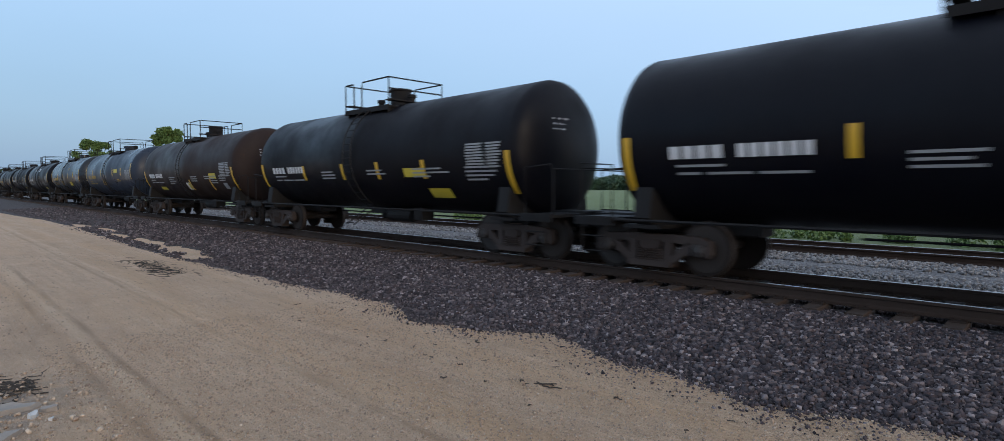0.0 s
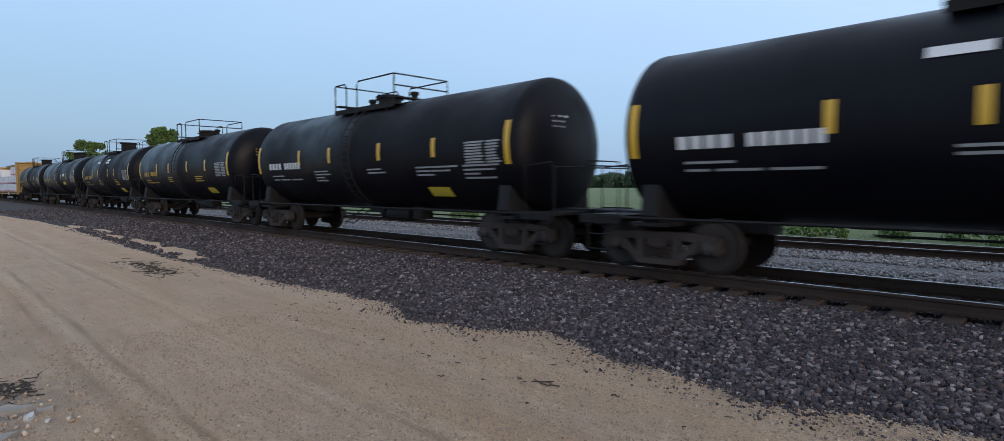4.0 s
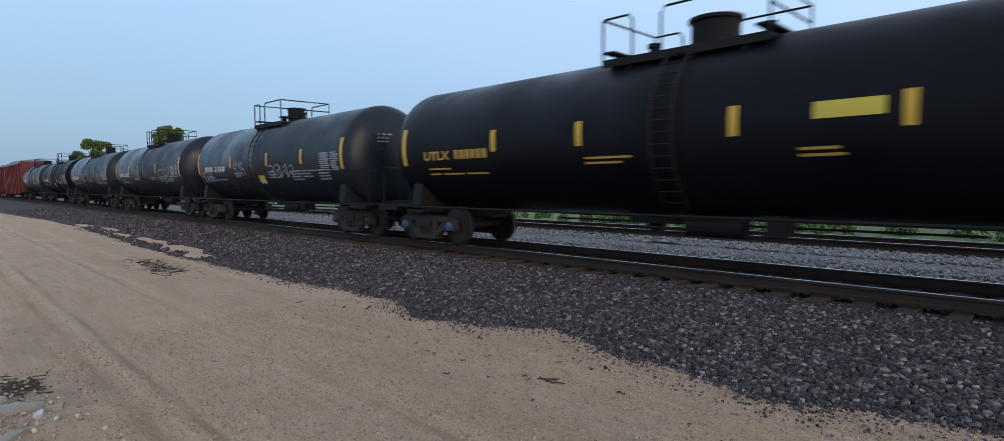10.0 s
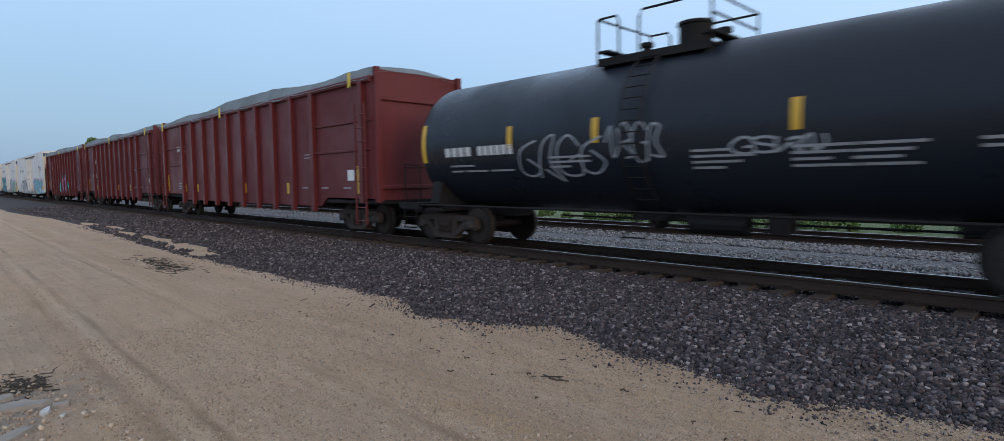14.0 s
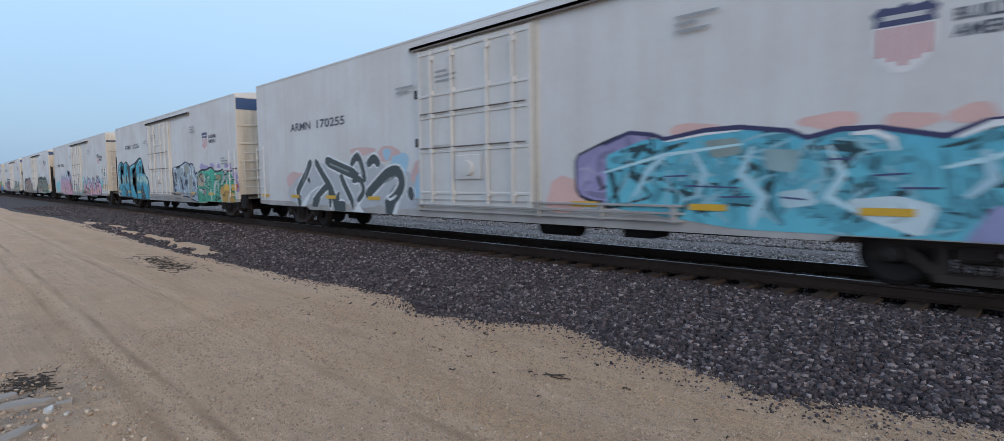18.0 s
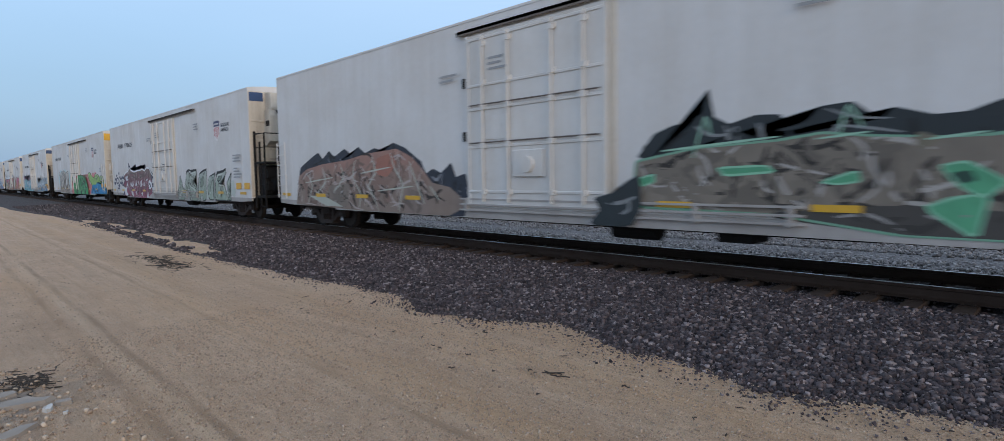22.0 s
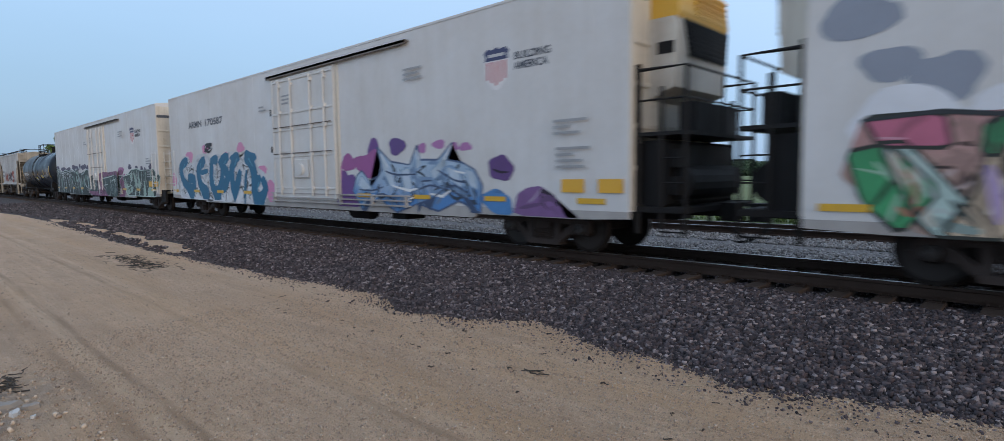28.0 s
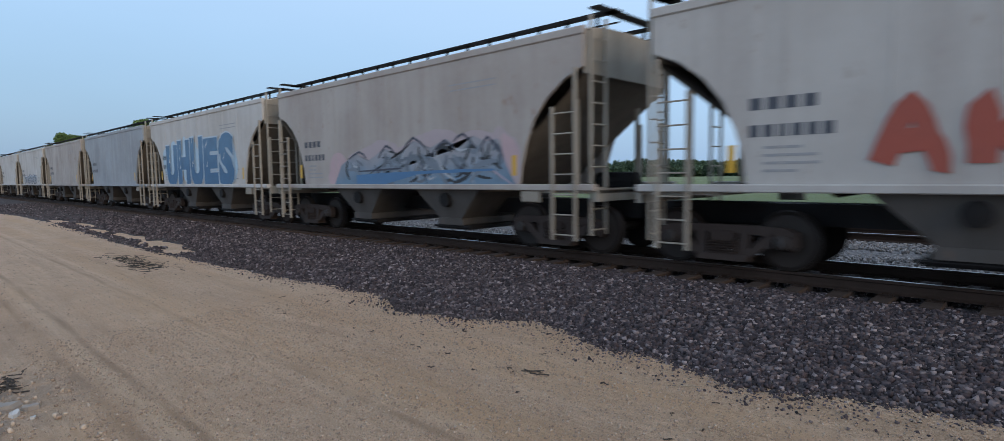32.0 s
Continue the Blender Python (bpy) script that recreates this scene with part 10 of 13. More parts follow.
sprayed_line(r6, 4, (0.008, 0.03, 0.014), ((1.8, 1.6), (2.14, 1.8), (2.31, 1.53), (1.97, 1.11)), 0.055, smooth=2, wall=-1.66)
sprayed_line(r6, 4, (0.008, 0.03, 0.014), ((2.62, 1.93), (2.82, 1.62), (2.54, 1.12), (2.78, 0.92)), 0.055, smooth=2, wall=-1.66)
sprayed_line(r6, 4, (0.008, 0.03, 0.014), ((3.06, 1.75), (3.4, 1.52), (3.04, 1.25)), 0.055, smooth=2, wall=-1.66)
sprayed_line(r6, 4, (0.008, 0.03, 0.014), ((3.51, 1.84), (3.75, 1.58), (4.35, 1.64), (3.91, 1.37), (4.5, 1.42)), 0.055, smooth=2, wall=-1.66)
sprayed_line(r6, 4, (0.008, 0.03, 0.014), ((4.19, 1.73), (4.5, 1.51), (4.81, 1.6)), 0.055, smooth=2, wall=-1.66)
sprayed_line(r6, 4, (0.008, 0.03, 0.014), ((4.96, 1.63), (4.75, 1.29), (5.09, 1.05)), 0.055, smooth=2, wall=-1.66)
sprayed_line(r6, 4, (0.008, 0.03, 0.014), ((-0.04, 1.09), (1.08, 1.17)), 0.055, smooth=2, wall=-1.66)
sprayed_line(r6, 4, (0.008, 0.03, 0.014), ((3.02, 0.82), (3.38, 1.03), (3.89, 0.94)), 0.055, smooth=2, wall=-1.66)
sprayed_line(r6, 4, (0.008, 0.03, 0.014), ((4.17, 1.13), (4.59, 1.2), (5.19, 1.15)), 0.055, smooth=2, wall=-1.66)
sprayed_line(r6, 4, (0.16, 0.50, 0.22), ((0.02, 1.8), (0.77, 1.86)), 0.06, wall=-1.66)
sprayed_line(r6, 4, (0.16, 0.50, 0.22), ((2.21, 1.97), (2.58, 1.83)), 0.06, wall=-1.66)
sprayed_line(r6, 4, (0.16, 0.50, 0.22), ((3.66, 2), (3.87, 1.74)), 0.06, wall=-1.66)
sprayed_line(r6, 4, (0.16, 0.50, 0.22), ((4.52, 1.97), (4.61, 1.73)), 0.06, wall=-1.66)
sprayed_line(r6, 4, (0.16, 0.50, 0.22), ((0.52, 1.37), (1.1, 1.43)), 0.06, wall=-1.66)
sprayed(r6, 5, (0.008, 0.02, 0.012), ((2.55, 0.76), (2.9, 0.95), (3.2, 0.92), (3.01, 0.75)), wall=-1.66)
sprayed(r6, 5, (0.008, 0.02, 0.012), ((4.04, 0.75), (4.32, 0.95), (4.53, 0.92), (4.47, 0.75)), wall=-1.66)
sprayed(r6, 5, (0.008, 0.02, 0.012), ((1.07, 0.99), (1.42, 1), (1.47, 0.78), (1.13, 0.81)), wall=-1.66)
sprayed(r6, 2, (0.30, 0.52, 0.14), ((5.34, 1.96), (5.45, 2.18), (5.85, 2.25), (6.35, 2.18), (6.71, 1.95), (7.14, 1.85), (7.57, 1.9), (7.8, 2.08), (8.17, 2.13), (8.87, 2.03), (9.23, 1.86), (9.53, 1.95), (10.02, 1.98), (10.34, 1.9), (10.6, 1.58), (11.03, 1.28), (11.35, 1.04), (11.35, 0.83), (7.79, 0.78), (6.96, 1.12), (6.31, 1.44), (5.69, 1.67)), high=(0.33, 0.55, 0.18), split=1.8, line=(0.01, 0.02, 0.02), lw=0.055, busy=0.35)
sprayed(r6, 4, (0.01, 0.22, 0.48), ((6.05, 0.75), (6.32, 1.01), (6.69, 1.12), (6.61, 1.29), (7.26, 1.37), (7.82, 1.32), (8.3, 1.51), (8.85, 1.45), (9.1, 1.56), (9.51, 1.37), (10.01, 1.41), (10.48, 1.51), (10.76, 1.29), (11.35, 1), (11.35, 0.81), (7.79, 0.78)), high=(0.02, 0.30, 0.55), split=1.4, busy=0.35)
sprayed_line(r6, 6, (0.01, 0.03, 0.05), ((6.31, 1.44), (6.96, 1.12), (7.39, 1.03)), 0.055)
sprayed_line(r6, 6, (0.01, 0.03, 0.05), ((7.82, 1.32), (8.23, 1.73), (8.57, 1.88)), 0.055)
sprayed_line(r6, 6, (0.01, 0.03, 0.05), ((8.85, 1.43), (9.22, 1.77), (9.53, 1.94)), 0.055)
sprayed_line(r6, 6, (0.01, 0.03, 0.05), ((7.38, 0.87), (7.94, 1.13), (8.59, 0.96)), 0.055)
sprayed_line(r6, 6, (0.01, 0.03, 0.05), ((10.01, 1.41), (10.1, 1.7), (9.8, 1.87)), 0.055)
sprayed_line(r6, 6, (0.01, 0.03, 0.05), ((10.22, 1.41), (10.63, 1.16), (11.35, 0.93)), 0.055)
sprayed_line(r6, 6, (0.01, 0.03, 0.05), ((9.2, 1.15), (10, 1.07)), 0.055)
sprayed_line(r6, 6, (0.01, 0.03, 0.05), ((6.7, 1.76), (7.16, 1.58)), 0.055)
sprayed_line(r6, 6, (0.01, 0.03, 0.05), ((10.48, 1.5), (10.23, 1.69)), 0.055)
sprayed_line(r6, 6, (0.01, 0.03, 0.05), ((8.01, 2.08), (7.56, 1.74)), 0.055)
sprayed_line(r6, 6, (0.60, 0.66, 0.50), ((5.52, 2.13), (6.26, 2.14)), 0.05)
sprayed_line(r6, 6, (0.60, 0.66, 0.50), ((7.85, 2.02), (8.17, 2.09), (8.77, 1.99)), 0.05)
sprayed_line(r6, 6, (0.60, 0.66, 0.50), ((9.53, 1.88), (10.28, 1.86)), 0.05)
sprayed_line(r6, 6, (0.60, 0.66, 0.50), ((7.84, 1.83), (8.47, 1.91)), 0.05)
r7 = add(reefer(B, BTC, M_REEF[0], "white refrigerated boxcar with light blue graffiti", "unit", top="yellow", door_x=-0.5, seed=7, nx=-7.4), -494.4)
splashes(r7, [(-8.71, 1.99, 0.63, 0.65), (-6.40, 2.26, 0.83, 0.51), (-3.50, 2.14, 1.14, 0.46), (-1.34, 1.69, 0.50, 0.87)], paint((0.46, 0.48, 0.52)), -1.5860, 165)
sprayed(r7, 1, (0.16, 0.46, 0.56), ((-9.59, 0.63), (-8.97, 1.36), (-9.2, 2), (-8.48, 2.42), (-7.92, 1.98), (-7.27, 2.23), (-6.78, 2.06), (-6.51, 2.49), (-6.38, 1.88), (-4.97, 1.78), (-4.64, 2.31), (-4.31, 1.92), (-3.46, 2.46), (-2.92, 2.06), (-2.56, 2.25), (-1.81, 2.12), (-1.27, 2.34), (-1.22, 1.87), (-1, 1.04), (-1.14, 0.69)), high=(0.30, 0.52, 0.60), split=1.5)
sprayed(r7, 3, (0.42, 0.26, 0.34), ((-9.12, 2), (-8.47, 2.48), (-8, 1.98), (-8.49, 1.83)), line=(0.22, 0.14, 0.24), lw=0.03)
sprayed(r7, 3, (0.42, 0.26, 0.34), ((-4.97, 1.78), (-4.71, 2.31), (-4.38, 1.87)), line=(0.22, 0.14, 0.24), lw=0.03)
sprayed(r7, 3, (0.42, 0.26, 0.34), ((-4.13, 1.92), (-3.45, 2.49), (-2.94, 1.89), (-3.51, 2.05)), line=(0.22, 0.14, 0.24), lw=0.03)
sprayed(r7, 3, (0.42, 0.26, 0.34), ((-1.46, 2), (-1.27, 2.39), (-1.07, 1.86)), line=(0.22, 0.14, 0.24), lw=0.03)
sprayed(r7, 3, (0.42, 0.26, 0.34), ((-6.86, 2.07), (-6.5, 2.57), (-6.43, 2.01)), line=(0.22, 0.14, 0.24), lw=0.03)
sprayed(r7, 3, (0.42, 0.26, 0.34), ((-7.59, 2.13), (-7.27, 2.28), (-6.87, 1.96)), line=(0.22, 0.14, 0.24), lw=0.03)
sprayed(r7, 3, (0.50, 0.60, 0.66), ((-6.27, 1.7), (-4.98, 1.73), (-5.17, 1.24), (-6.25, 1.29)), line=(0.10, 0.22, 0.34), lw=0.03)
sprayed(r7, 3, (0.50, 0.60, 0.66), ((-3.51, 1.58), (-2.46, 1.66), (-2.62, 1.25), (-3.54, 1.25)), line=(0.10, 0.22, 0.34), lw=0.03)
sprayed(r7, 3, (0.50, 0.60, 0.66), ((-8.75, 1.72), (-7.95, 1.82), (-8.19, 1.23), (-8.83, 1.23)), line=(0.10, 0.22, 0.34), lw=0.03)
sprayed(r7, 3, (0.50, 0.60, 0.66), ((-4.5, 1.49), (-3.74, 1.58), (-3.92, 1.1), (-4.55, 1.1)), line=(0.10, 0.22, 0.34), lw=0.03)
sprayed(r7, 3, (0.50, 0.60, 0.66), ((-2.3, 1.12), (-1.33, 1.25), (-1.38, 0.82), (-2.23, 0.75)), line=(0.10, 0.22, 0.34), lw=0.03)
sprayed_line(r7, 4, (0.08, 0.26, 0.36), ((-7.46, 1.97), (-7.77, 0.96)), 0.05)
sprayed_line(r7, 4, (0.08, 0.26, 0.36), ((-6.41, 1.18), (-5.04, 1.24)), 0.05)
sprayed_line(r7, 4, (0.08, 0.26, 0.36), ((-4.85, 1.68), (-4.83, 0.85)), 0.05)
sprayed_line(r7, 4, (0.08, 0.26, 0.36), ((-2.89, 1.89), (-2.32, 1.97), (-2.02, 1.7)), 0.05)
sprayed_line(r7, 4, (0.08, 0.26, 0.36), ((-1.79, 1.88), (-1.67, 1.03)), 0.05)
sprayed_line(r7, 4, (0.08, 0.26, 0.36), ((-8.88, 0.95), (-7.3, 1.07)), 0.05)
sprayed_line(r7, 4, (0.08, 0.26, 0.36), ((-4.56, 1), (-2.64, 1.07)), 0.05)
sprayed_line(r7, 4, (0.08, 0.26, 0.36), ((-6.6, 0.82), (-5.22, 0.89)), 0.05)
splashes(r7, [(3.94, 1.99, 0.67, 0.18), (5.55, 2.03, 0.75, 0.30), (6.68, 1.98, 0.58, 0.22), (7.70, 1.97, 0.70, 0.15), (4.92, 1.76, 1.20, 0.34)], paint((0.48, 0.44, 0.40)), -1.5860, 186)
sprayed(r7, 1, (0.20, 0.31, 0.42), ((2.39, 0.75), (2.8, 1.16), (2.65, 1.72), (2.79, 2), (3.24, 2.03), (3.5, 1.73), (3.66, 1.36), (4.12, 1.54), (4.61, 1.92), (5.08, 1.86), (5.4, 2.1), (5.61, 2.01), (5.97, 1.77), (6.4, 1.91), (6.67, 1.76), (7.08, 1.97), (7.33, 1.89), (7.51, 2.03), (8.18, 2.06), (8.63, 2), (9.27, 1.98), (9.78, 2.07), (9.63, 1.76), (9.37, 1.57), (9.05, 1.37), (9.46, 1.23), (9.55, 0.76), (9.03, 0.73), (6.62, 0.74)), high=(0.44, 0.55, 0.63), split=1.12, soft=0.15)
sprayed(r7, 3, (0.60, 0.66, 0.70), ((2.92, 1.79), (3.23, 1.94), (3.46, 1.55), (3.72, 1.24), (3.32, 1.2), (2.97, 1.46)), line=(0.20, 0.28, 0.36), lw=0.03)
sprayed(r7, 3, (0.60, 0.66, 0.70), ((4.07, 1.36), (4.66, 1.8), (5.17, 1.76), (4.95, 1.28), (4.23, 1.21)), line=(0.20, 0.28, 0.36), lw=0.03)
sprayed(r7, 3, (0.60, 0.66, 0.70), ((5.48, 1.92), (5.76, 1.65), (5.86, 1.25), (5.5, 1.21)), line=(0.20, 0.28, 0.36), lw=0.03)
sprayed(r7, 3, (0.60, 0.66, 0.70), ((6.26, 1.74), (6.67, 1.7), (6.54, 1.25), (6.21, 1.28)), line=(0.20, 0.28, 0.36), lw=0.03)
sprayed(r7, 3, (0.60, 0.66, 0.70), ((7.1, 1.88), (7.4, 1.81), (7.33, 1.29), (7.02, 1.26)), line=(0.20, 0.28, 0.36), lw=0.03)
sprayed(r7, 3, (0.60, 0.66, 0.70), ((7.7, 1.98), (8.45, 1.97), (8.53, 1.7), (7.88, 1.65)), line=(0.20, 0.28, 0.36), lw=0.03)
sprayed(r7, 3, (0.60, 0.66, 0.70), ((8.67, 1.87), (9.31, 1.88), (9.05, 1.55), (8.71, 1.49)), line=(0.20, 0.28, 0.36), lw=0.03)
sprayed(r7, 3, (0.06, 0.21, 0.42), ((7.9, 0.66), (8.03, 1.05), (8.61, 1.24), (9.21, 1.27), (9.54, 1.13), (9.57, 0.73)))
sprayed(r7, 2, (0.12, 0.26, 0.44), ((5.48, 0.74), (6.08, 1.02), (6.64, 1.13), (6.79, 0.75)))
sprayed(r7, 2, (0.34, 0.50, 0.60), ((7.67, 1.2), (7.88, 1.59), (8.84, 1.61), (8.96, 1.35), (8.15, 1.17)))
sprayed(r7, 4, (0.50, 0.54, 0.58), ((7.72, 1.08), (8.15, 1.11), (8.09, 0.82), (7.71, 0.81)))
sprayed_line(r7, 5, (0.13, 0.16, 0.20), ((2.71, 2.02), (3.24, 2.08), (3.58, 1.78)), 0.045, smooth=2)
sprayed_line(r7, 5, (0.13, 0.16, 0.20), ((3.88, 2.06), (4.55, 2.04), (4.67, 1.87)), 0.045, smooth=2)
sprayed_line(r7, 5, (0.13, 0.16, 0.20), ((5.08, 1.86), (5.44, 2.19), (5.54, 1.92)), 0.045, smooth=2)
sprayed_line(r7, 5, (0.13, 0.16, 0.20), ((6, 1.81), (6.35, 1.93)), 0.045, smooth=2)
sprayed_line(r7, 5, (0.13, 0.16, 0.20), ((6.67, 1.79), (6.79, 2.14)), 0.045, smooth=2)
sprayed_line(r7, 5, (0.13, 0.16, 0.20), ((7.51, 2.02), (7.71, 2.1), (8.46, 2.06), (8.54, 1.87)), 0.045, smooth=2)
sprayed_line(r7, 5, (0.13, 0.16, 0.20), ((8.72, 2.01), (9.36, 2.01), (9.76, 2.08)), 0.045, smooth=2)
sprayed_line(r7, 5, (0.13, 0.16, 0.20), ((4.58, 1.45), (5.07, 1.72)), 0.045, smooth=2)
sprayed_line(r7, 5, (0.13, 0.16, 0.20), ((7.68, 1.35), (8.43, 1.38), (9.09, 1.46)), 0.045, smooth=2)
sprayed_line(r7, 5, (0.13, 0.16, 0.20), ((8.05, 1.76), (8.98, 1.8)), 0.045, smooth=2)
sprayed_line(r7, 5, (0.13, 0.16, 0.20), ((5.5, 1.11), (6.64, 1.16)), 0.045, smooth=2)
sprayed_line(r7, 5, (0.13, 0.16, 0.20), ((9.05, 1.38), (9.51, 1.68)), 0.045, smooth=2)
sprayed(r7, 2, (0.56, 0.28, 0.05), ((9.5, 0.99), (9.56, 1.27), (9.86, 1.37), (10.15, 1.3), (10.18, 0.99)))
splashes(r7, [(7.17, 1.07, 0.20, 0.11), (7.55, 1.05, 0.15, 0.12), (6.53, 1.13, 0.27, 0.10)], paint((0.44, 0.26, 0.20)), -1.5888, 212)
r8 = add(reefer(B, BTC, M_REEF[1], "white refrigerated boxcar with bright multicolour graffiti", "plain", "110230", top="navy", door_x=-0.5, seed=8, nx=-6.75), -517.25)
splashes(r8, [(-7.38, 2.52, 0.40, 0.22), (-5.80, 2.52, 0.53, 0.22), (-4.09, 2.51, 0.50, 0.27), (-2.92, 2.38, 0.36, 0.21), (-1.56, 2.43, 0.22, 0.17), (-9.37, 3.43, 0.44, 0.30), (-8.45, 2.59, 0.36, 0.29), (-9.03, 2.81, 0.33, 0.21)], paint((0.25, 0.28, 0.34)), -1.5860, 213)
splashes(r8, [(-8.82, 2.14, 0.60, 0.38), (-7.70, 2.18, 0.61, 0.28), (-6.51, 2.18, 0.47, 0.23), (-5.31, 2.20, 0.56, 0.27), (-4.26, 2.23, 0.46, 0.23), (-3.46, 2.21, 0.49, 0.28), (-2.63, 2.26, 0.49, 0.32), (-2.00, 2.37, 0.45, 0.33)], paint((0.66, 0.68, 0.72)), -1.5874, 214)
sprayed(r8, 2, (0.36, 0.25, 0.20), ((-9.53, 1.43), (-9.3, 2.16), (-8.46, 2.17), (-7.91, 2.16), (-6.79, 2.2), (-6.15, 2.16), (-5.72, 2.09), (-4.99, 2.09), (-4.87, 2.2), (-4.19, 2.18), (-3.49, 2.19), (-3.15, 2.13), (-2.3, 2.14), (-1.99, 2.03), (-1.91, 0.77), (-2.96, 0.67), (-4.26, 0.65), (-6.54, 0.68), (-8.63, 0.69)), high=(0.48, 0.26, 0.25), split=1.7)
sprayed(r8, 4, (0.42, 0.56, 0.52), ((-9.07, 1.79), (-8.78, 1.79), (-7.95, 0.77), (-8.59, 0.69)), line=(0.02, 0.025, 0.02), lw=0.05, busy=1.6, grow=1.12)
sprayed(r8, 4, (0.05, 0.32, 0.13), ((-9.42, 1.71), (-9.02, 1.79), (-8.52, 1.28), (-8.86, 0.95), (-9.24, 1.13)), line=(0.02, 0.025, 0.02), lw=0.05, busy=1.6, grow=1.12)
sprayed(r8, 4, (0.60, 0.17, 0.27), ((-9.25, 2.16), (-8.49, 2.16), (-8.41, 1.78), (-9.07, 1.82)), line=(0.02, 0.025, 0.02), lw=0.05, busy=1.6, grow=1.12)
sprayed(r8, 4, (0.54, 0.42, 0.30), ((-8.4, 0.73), (-8.11, 1.28), (-7.96, 2.05), (-7.49, 2.12), (-7.59, 1.43), (-7.82, 0.72)), line=(0.02, 0.025, 0.02), lw=0.05, busy=1.6, grow=1.12)
sprayed(r8, 4, (0.60, 0.17, 0.27), ((-7.45, 2.12), (-6.81, 2.14), (-6.86, 1.75), (-7.38, 1.73)), line=(0.02, 0.025, 0.02), lw=0.05, busy=1.6, grow=1.12)
sprayed(r8, 4, (0.05, 0.32, 0.13), ((-8.09, 2), (-7.87, 2.11), (-7.92, 1.68), (-8.1, 1.69)), line=(0.02, 0.025, 0.02), lw=0.05, busy=1.6, grow=1.12)
sprayed(r8, 4, (0.54, 0.42, 0.30), ((-7.38, 1.67), (-6.98, 1.69), (-7.04, 0.85), (-7.48, 0.78)), line=(0.02, 0.025, 0.02), lw=0.05, busy=1.6, grow=1.12)
sprayed(r8, 4, (0.62, 0.12, 0.13), ((-6.7, 2.01), (-6.36, 2.12), (-6.19, 1.73), (-6.06, 1.22), (-6.35, 1.16), (-6.6, 1.53)), line=(0.02, 0.025, 0.02), lw=0.05, busy=1.6, grow=1.12)
sprayed(r8, 4, (0.62, 0.26, 0.08), ((-6.6, 1.26), (-6.23, 1.37), (-6.14, 0.88), (-6.54, 0.79)), line=(0.02, 0.025, 0.02), lw=0.05, busy=1.6, grow=1.12)
sprayed(r8, 4, (0.52, 0.46, 0.52), ((-6.12, 2.04), (-5.8, 2.1), (-5.64, 1.67), (-5.98, 1.52)), line=(0.02, 0.025, 0.02), lw=0.05, busy=1.6, grow=1.12)
sprayed(r8, 4, (0.60, 0.17, 0.27), ((-5.7, 2.02), (-4.99, 2.04), (-4.87, 1.84), (-5.28, 1.69), (-5.64, 1.84)), line=(0.02, 0.025, 0.02), lw=0.05, busy=1.6, grow=1.12)
sprayed(r8, 4, (0.05, 0.32, 0.13), ((-5.98, 1.47), (-5.61, 1.54), (-5.55, 1.02), (-5.89, 0.94)), line=(0.02, 0.025, 0.02), lw=0.05, busy=1.6, grow=1.12)
sprayed(r8, 4, (0.54, 0.42, 0.30), ((-5.51, 1.54), (-5.06, 1.63), (-5, 0.86), (-5.42, 0.8)), line=(0.02, 0.025, 0.02), lw=0.05, busy=1.6, grow=1.12)
sprayed(r8, 4, (0.54, 0.42, 0.30), ((-4.81, 2.16), (-4.2, 2.15), (-4.23, 1.62), (-4.66, 1.56)), line=(0.02, 0.025, 0.02), lw=0.05, busy=1.6, grow=1.12)
sprayed(r8, 4, (0.62, 0.12, 0.13), ((-4.09, 2.13), (-3.51, 2.16), (-3.53, 1.52), (-4.06, 1.55)), line=(0.02, 0.025, 0.02), lw=0.05, busy=1.6, grow=1.12)
sprayed(r8, 4, (0.60, 0.17, 0.27), ((-4.84, 1.51), (-4.4, 1.53), (-4.32, 1.18), (-4.76, 1.13)), line=(0.02, 0.025, 0.02), lw=0.05, busy=1.6, grow=1.12)
sprayed(r8, 4, (0.60, 0.17, 0.27), ((-4.2, 1.46), (-3.77, 1.37), (-3.66, 0.79), (-4.09, 0.73)), line=(0.02, 0.025, 0.02), lw=0.05, busy=1.6, grow=1.12)
sprayed(r8, 4, (0.54, 0.42, 0.30), ((-4.76, 1.08), (-4.32, 1.14), (-4.23, 0.7), (-4.67, 0.68)), line=(0.02, 0.025, 0.02), lw=0.05, busy=1.6, grow=1.12)
sprayed(r8, 4, (0.05, 0.32, 0.13), ((-4.09, 1.75), (-3.77, 1.77), (-3.77, 1.54), (-4.06, 1.53)), line=(0.02, 0.025, 0.02), lw=0.05, busy=1.6, grow=1.12)
sprayed(r8, 4, (0.52, 0.46, 0.52), ((-2.79, 2.09), (-2.3, 2.1), (-2.4, 1.59), (-2.74, 1.65)), line=(0.02, 0.025, 0.02), lw=0.05, busy=1.6, grow=1.12)
sprayed(r8, 4, (0.54, 0.42, 0.30), ((-3.43, 1.93), (-3.09, 2.02), (-2.79, 1.76), (-3.09, 1.6), (-3.38, 1.67)), line=(0.02, 0.025, 0.02), lw=0.05, busy=1.6, grow=1.12)
sprayed(r8, 4, (0.05, 0.32, 0.13), ((-3.61, 1.34), (-3.38, 1.41), (-3.43, 1), (-3.64, 1.08)), line=(0.02, 0.025, 0.02), lw=0.05, busy=1.6, grow=1.12)
sprayed(r8, 4, (0.62, 0.26, 0.08), ((-3.46, 0.7), (-3.33, 1.3), (-2.97, 1.53), (-2.51, 1.53), (-2.08, 1.21), (-1.95, 0.77), (-2.39, 0.7)), line=(0.02, 0.025, 0.02), lw=0.05, busy=1.6, grow=1.12)
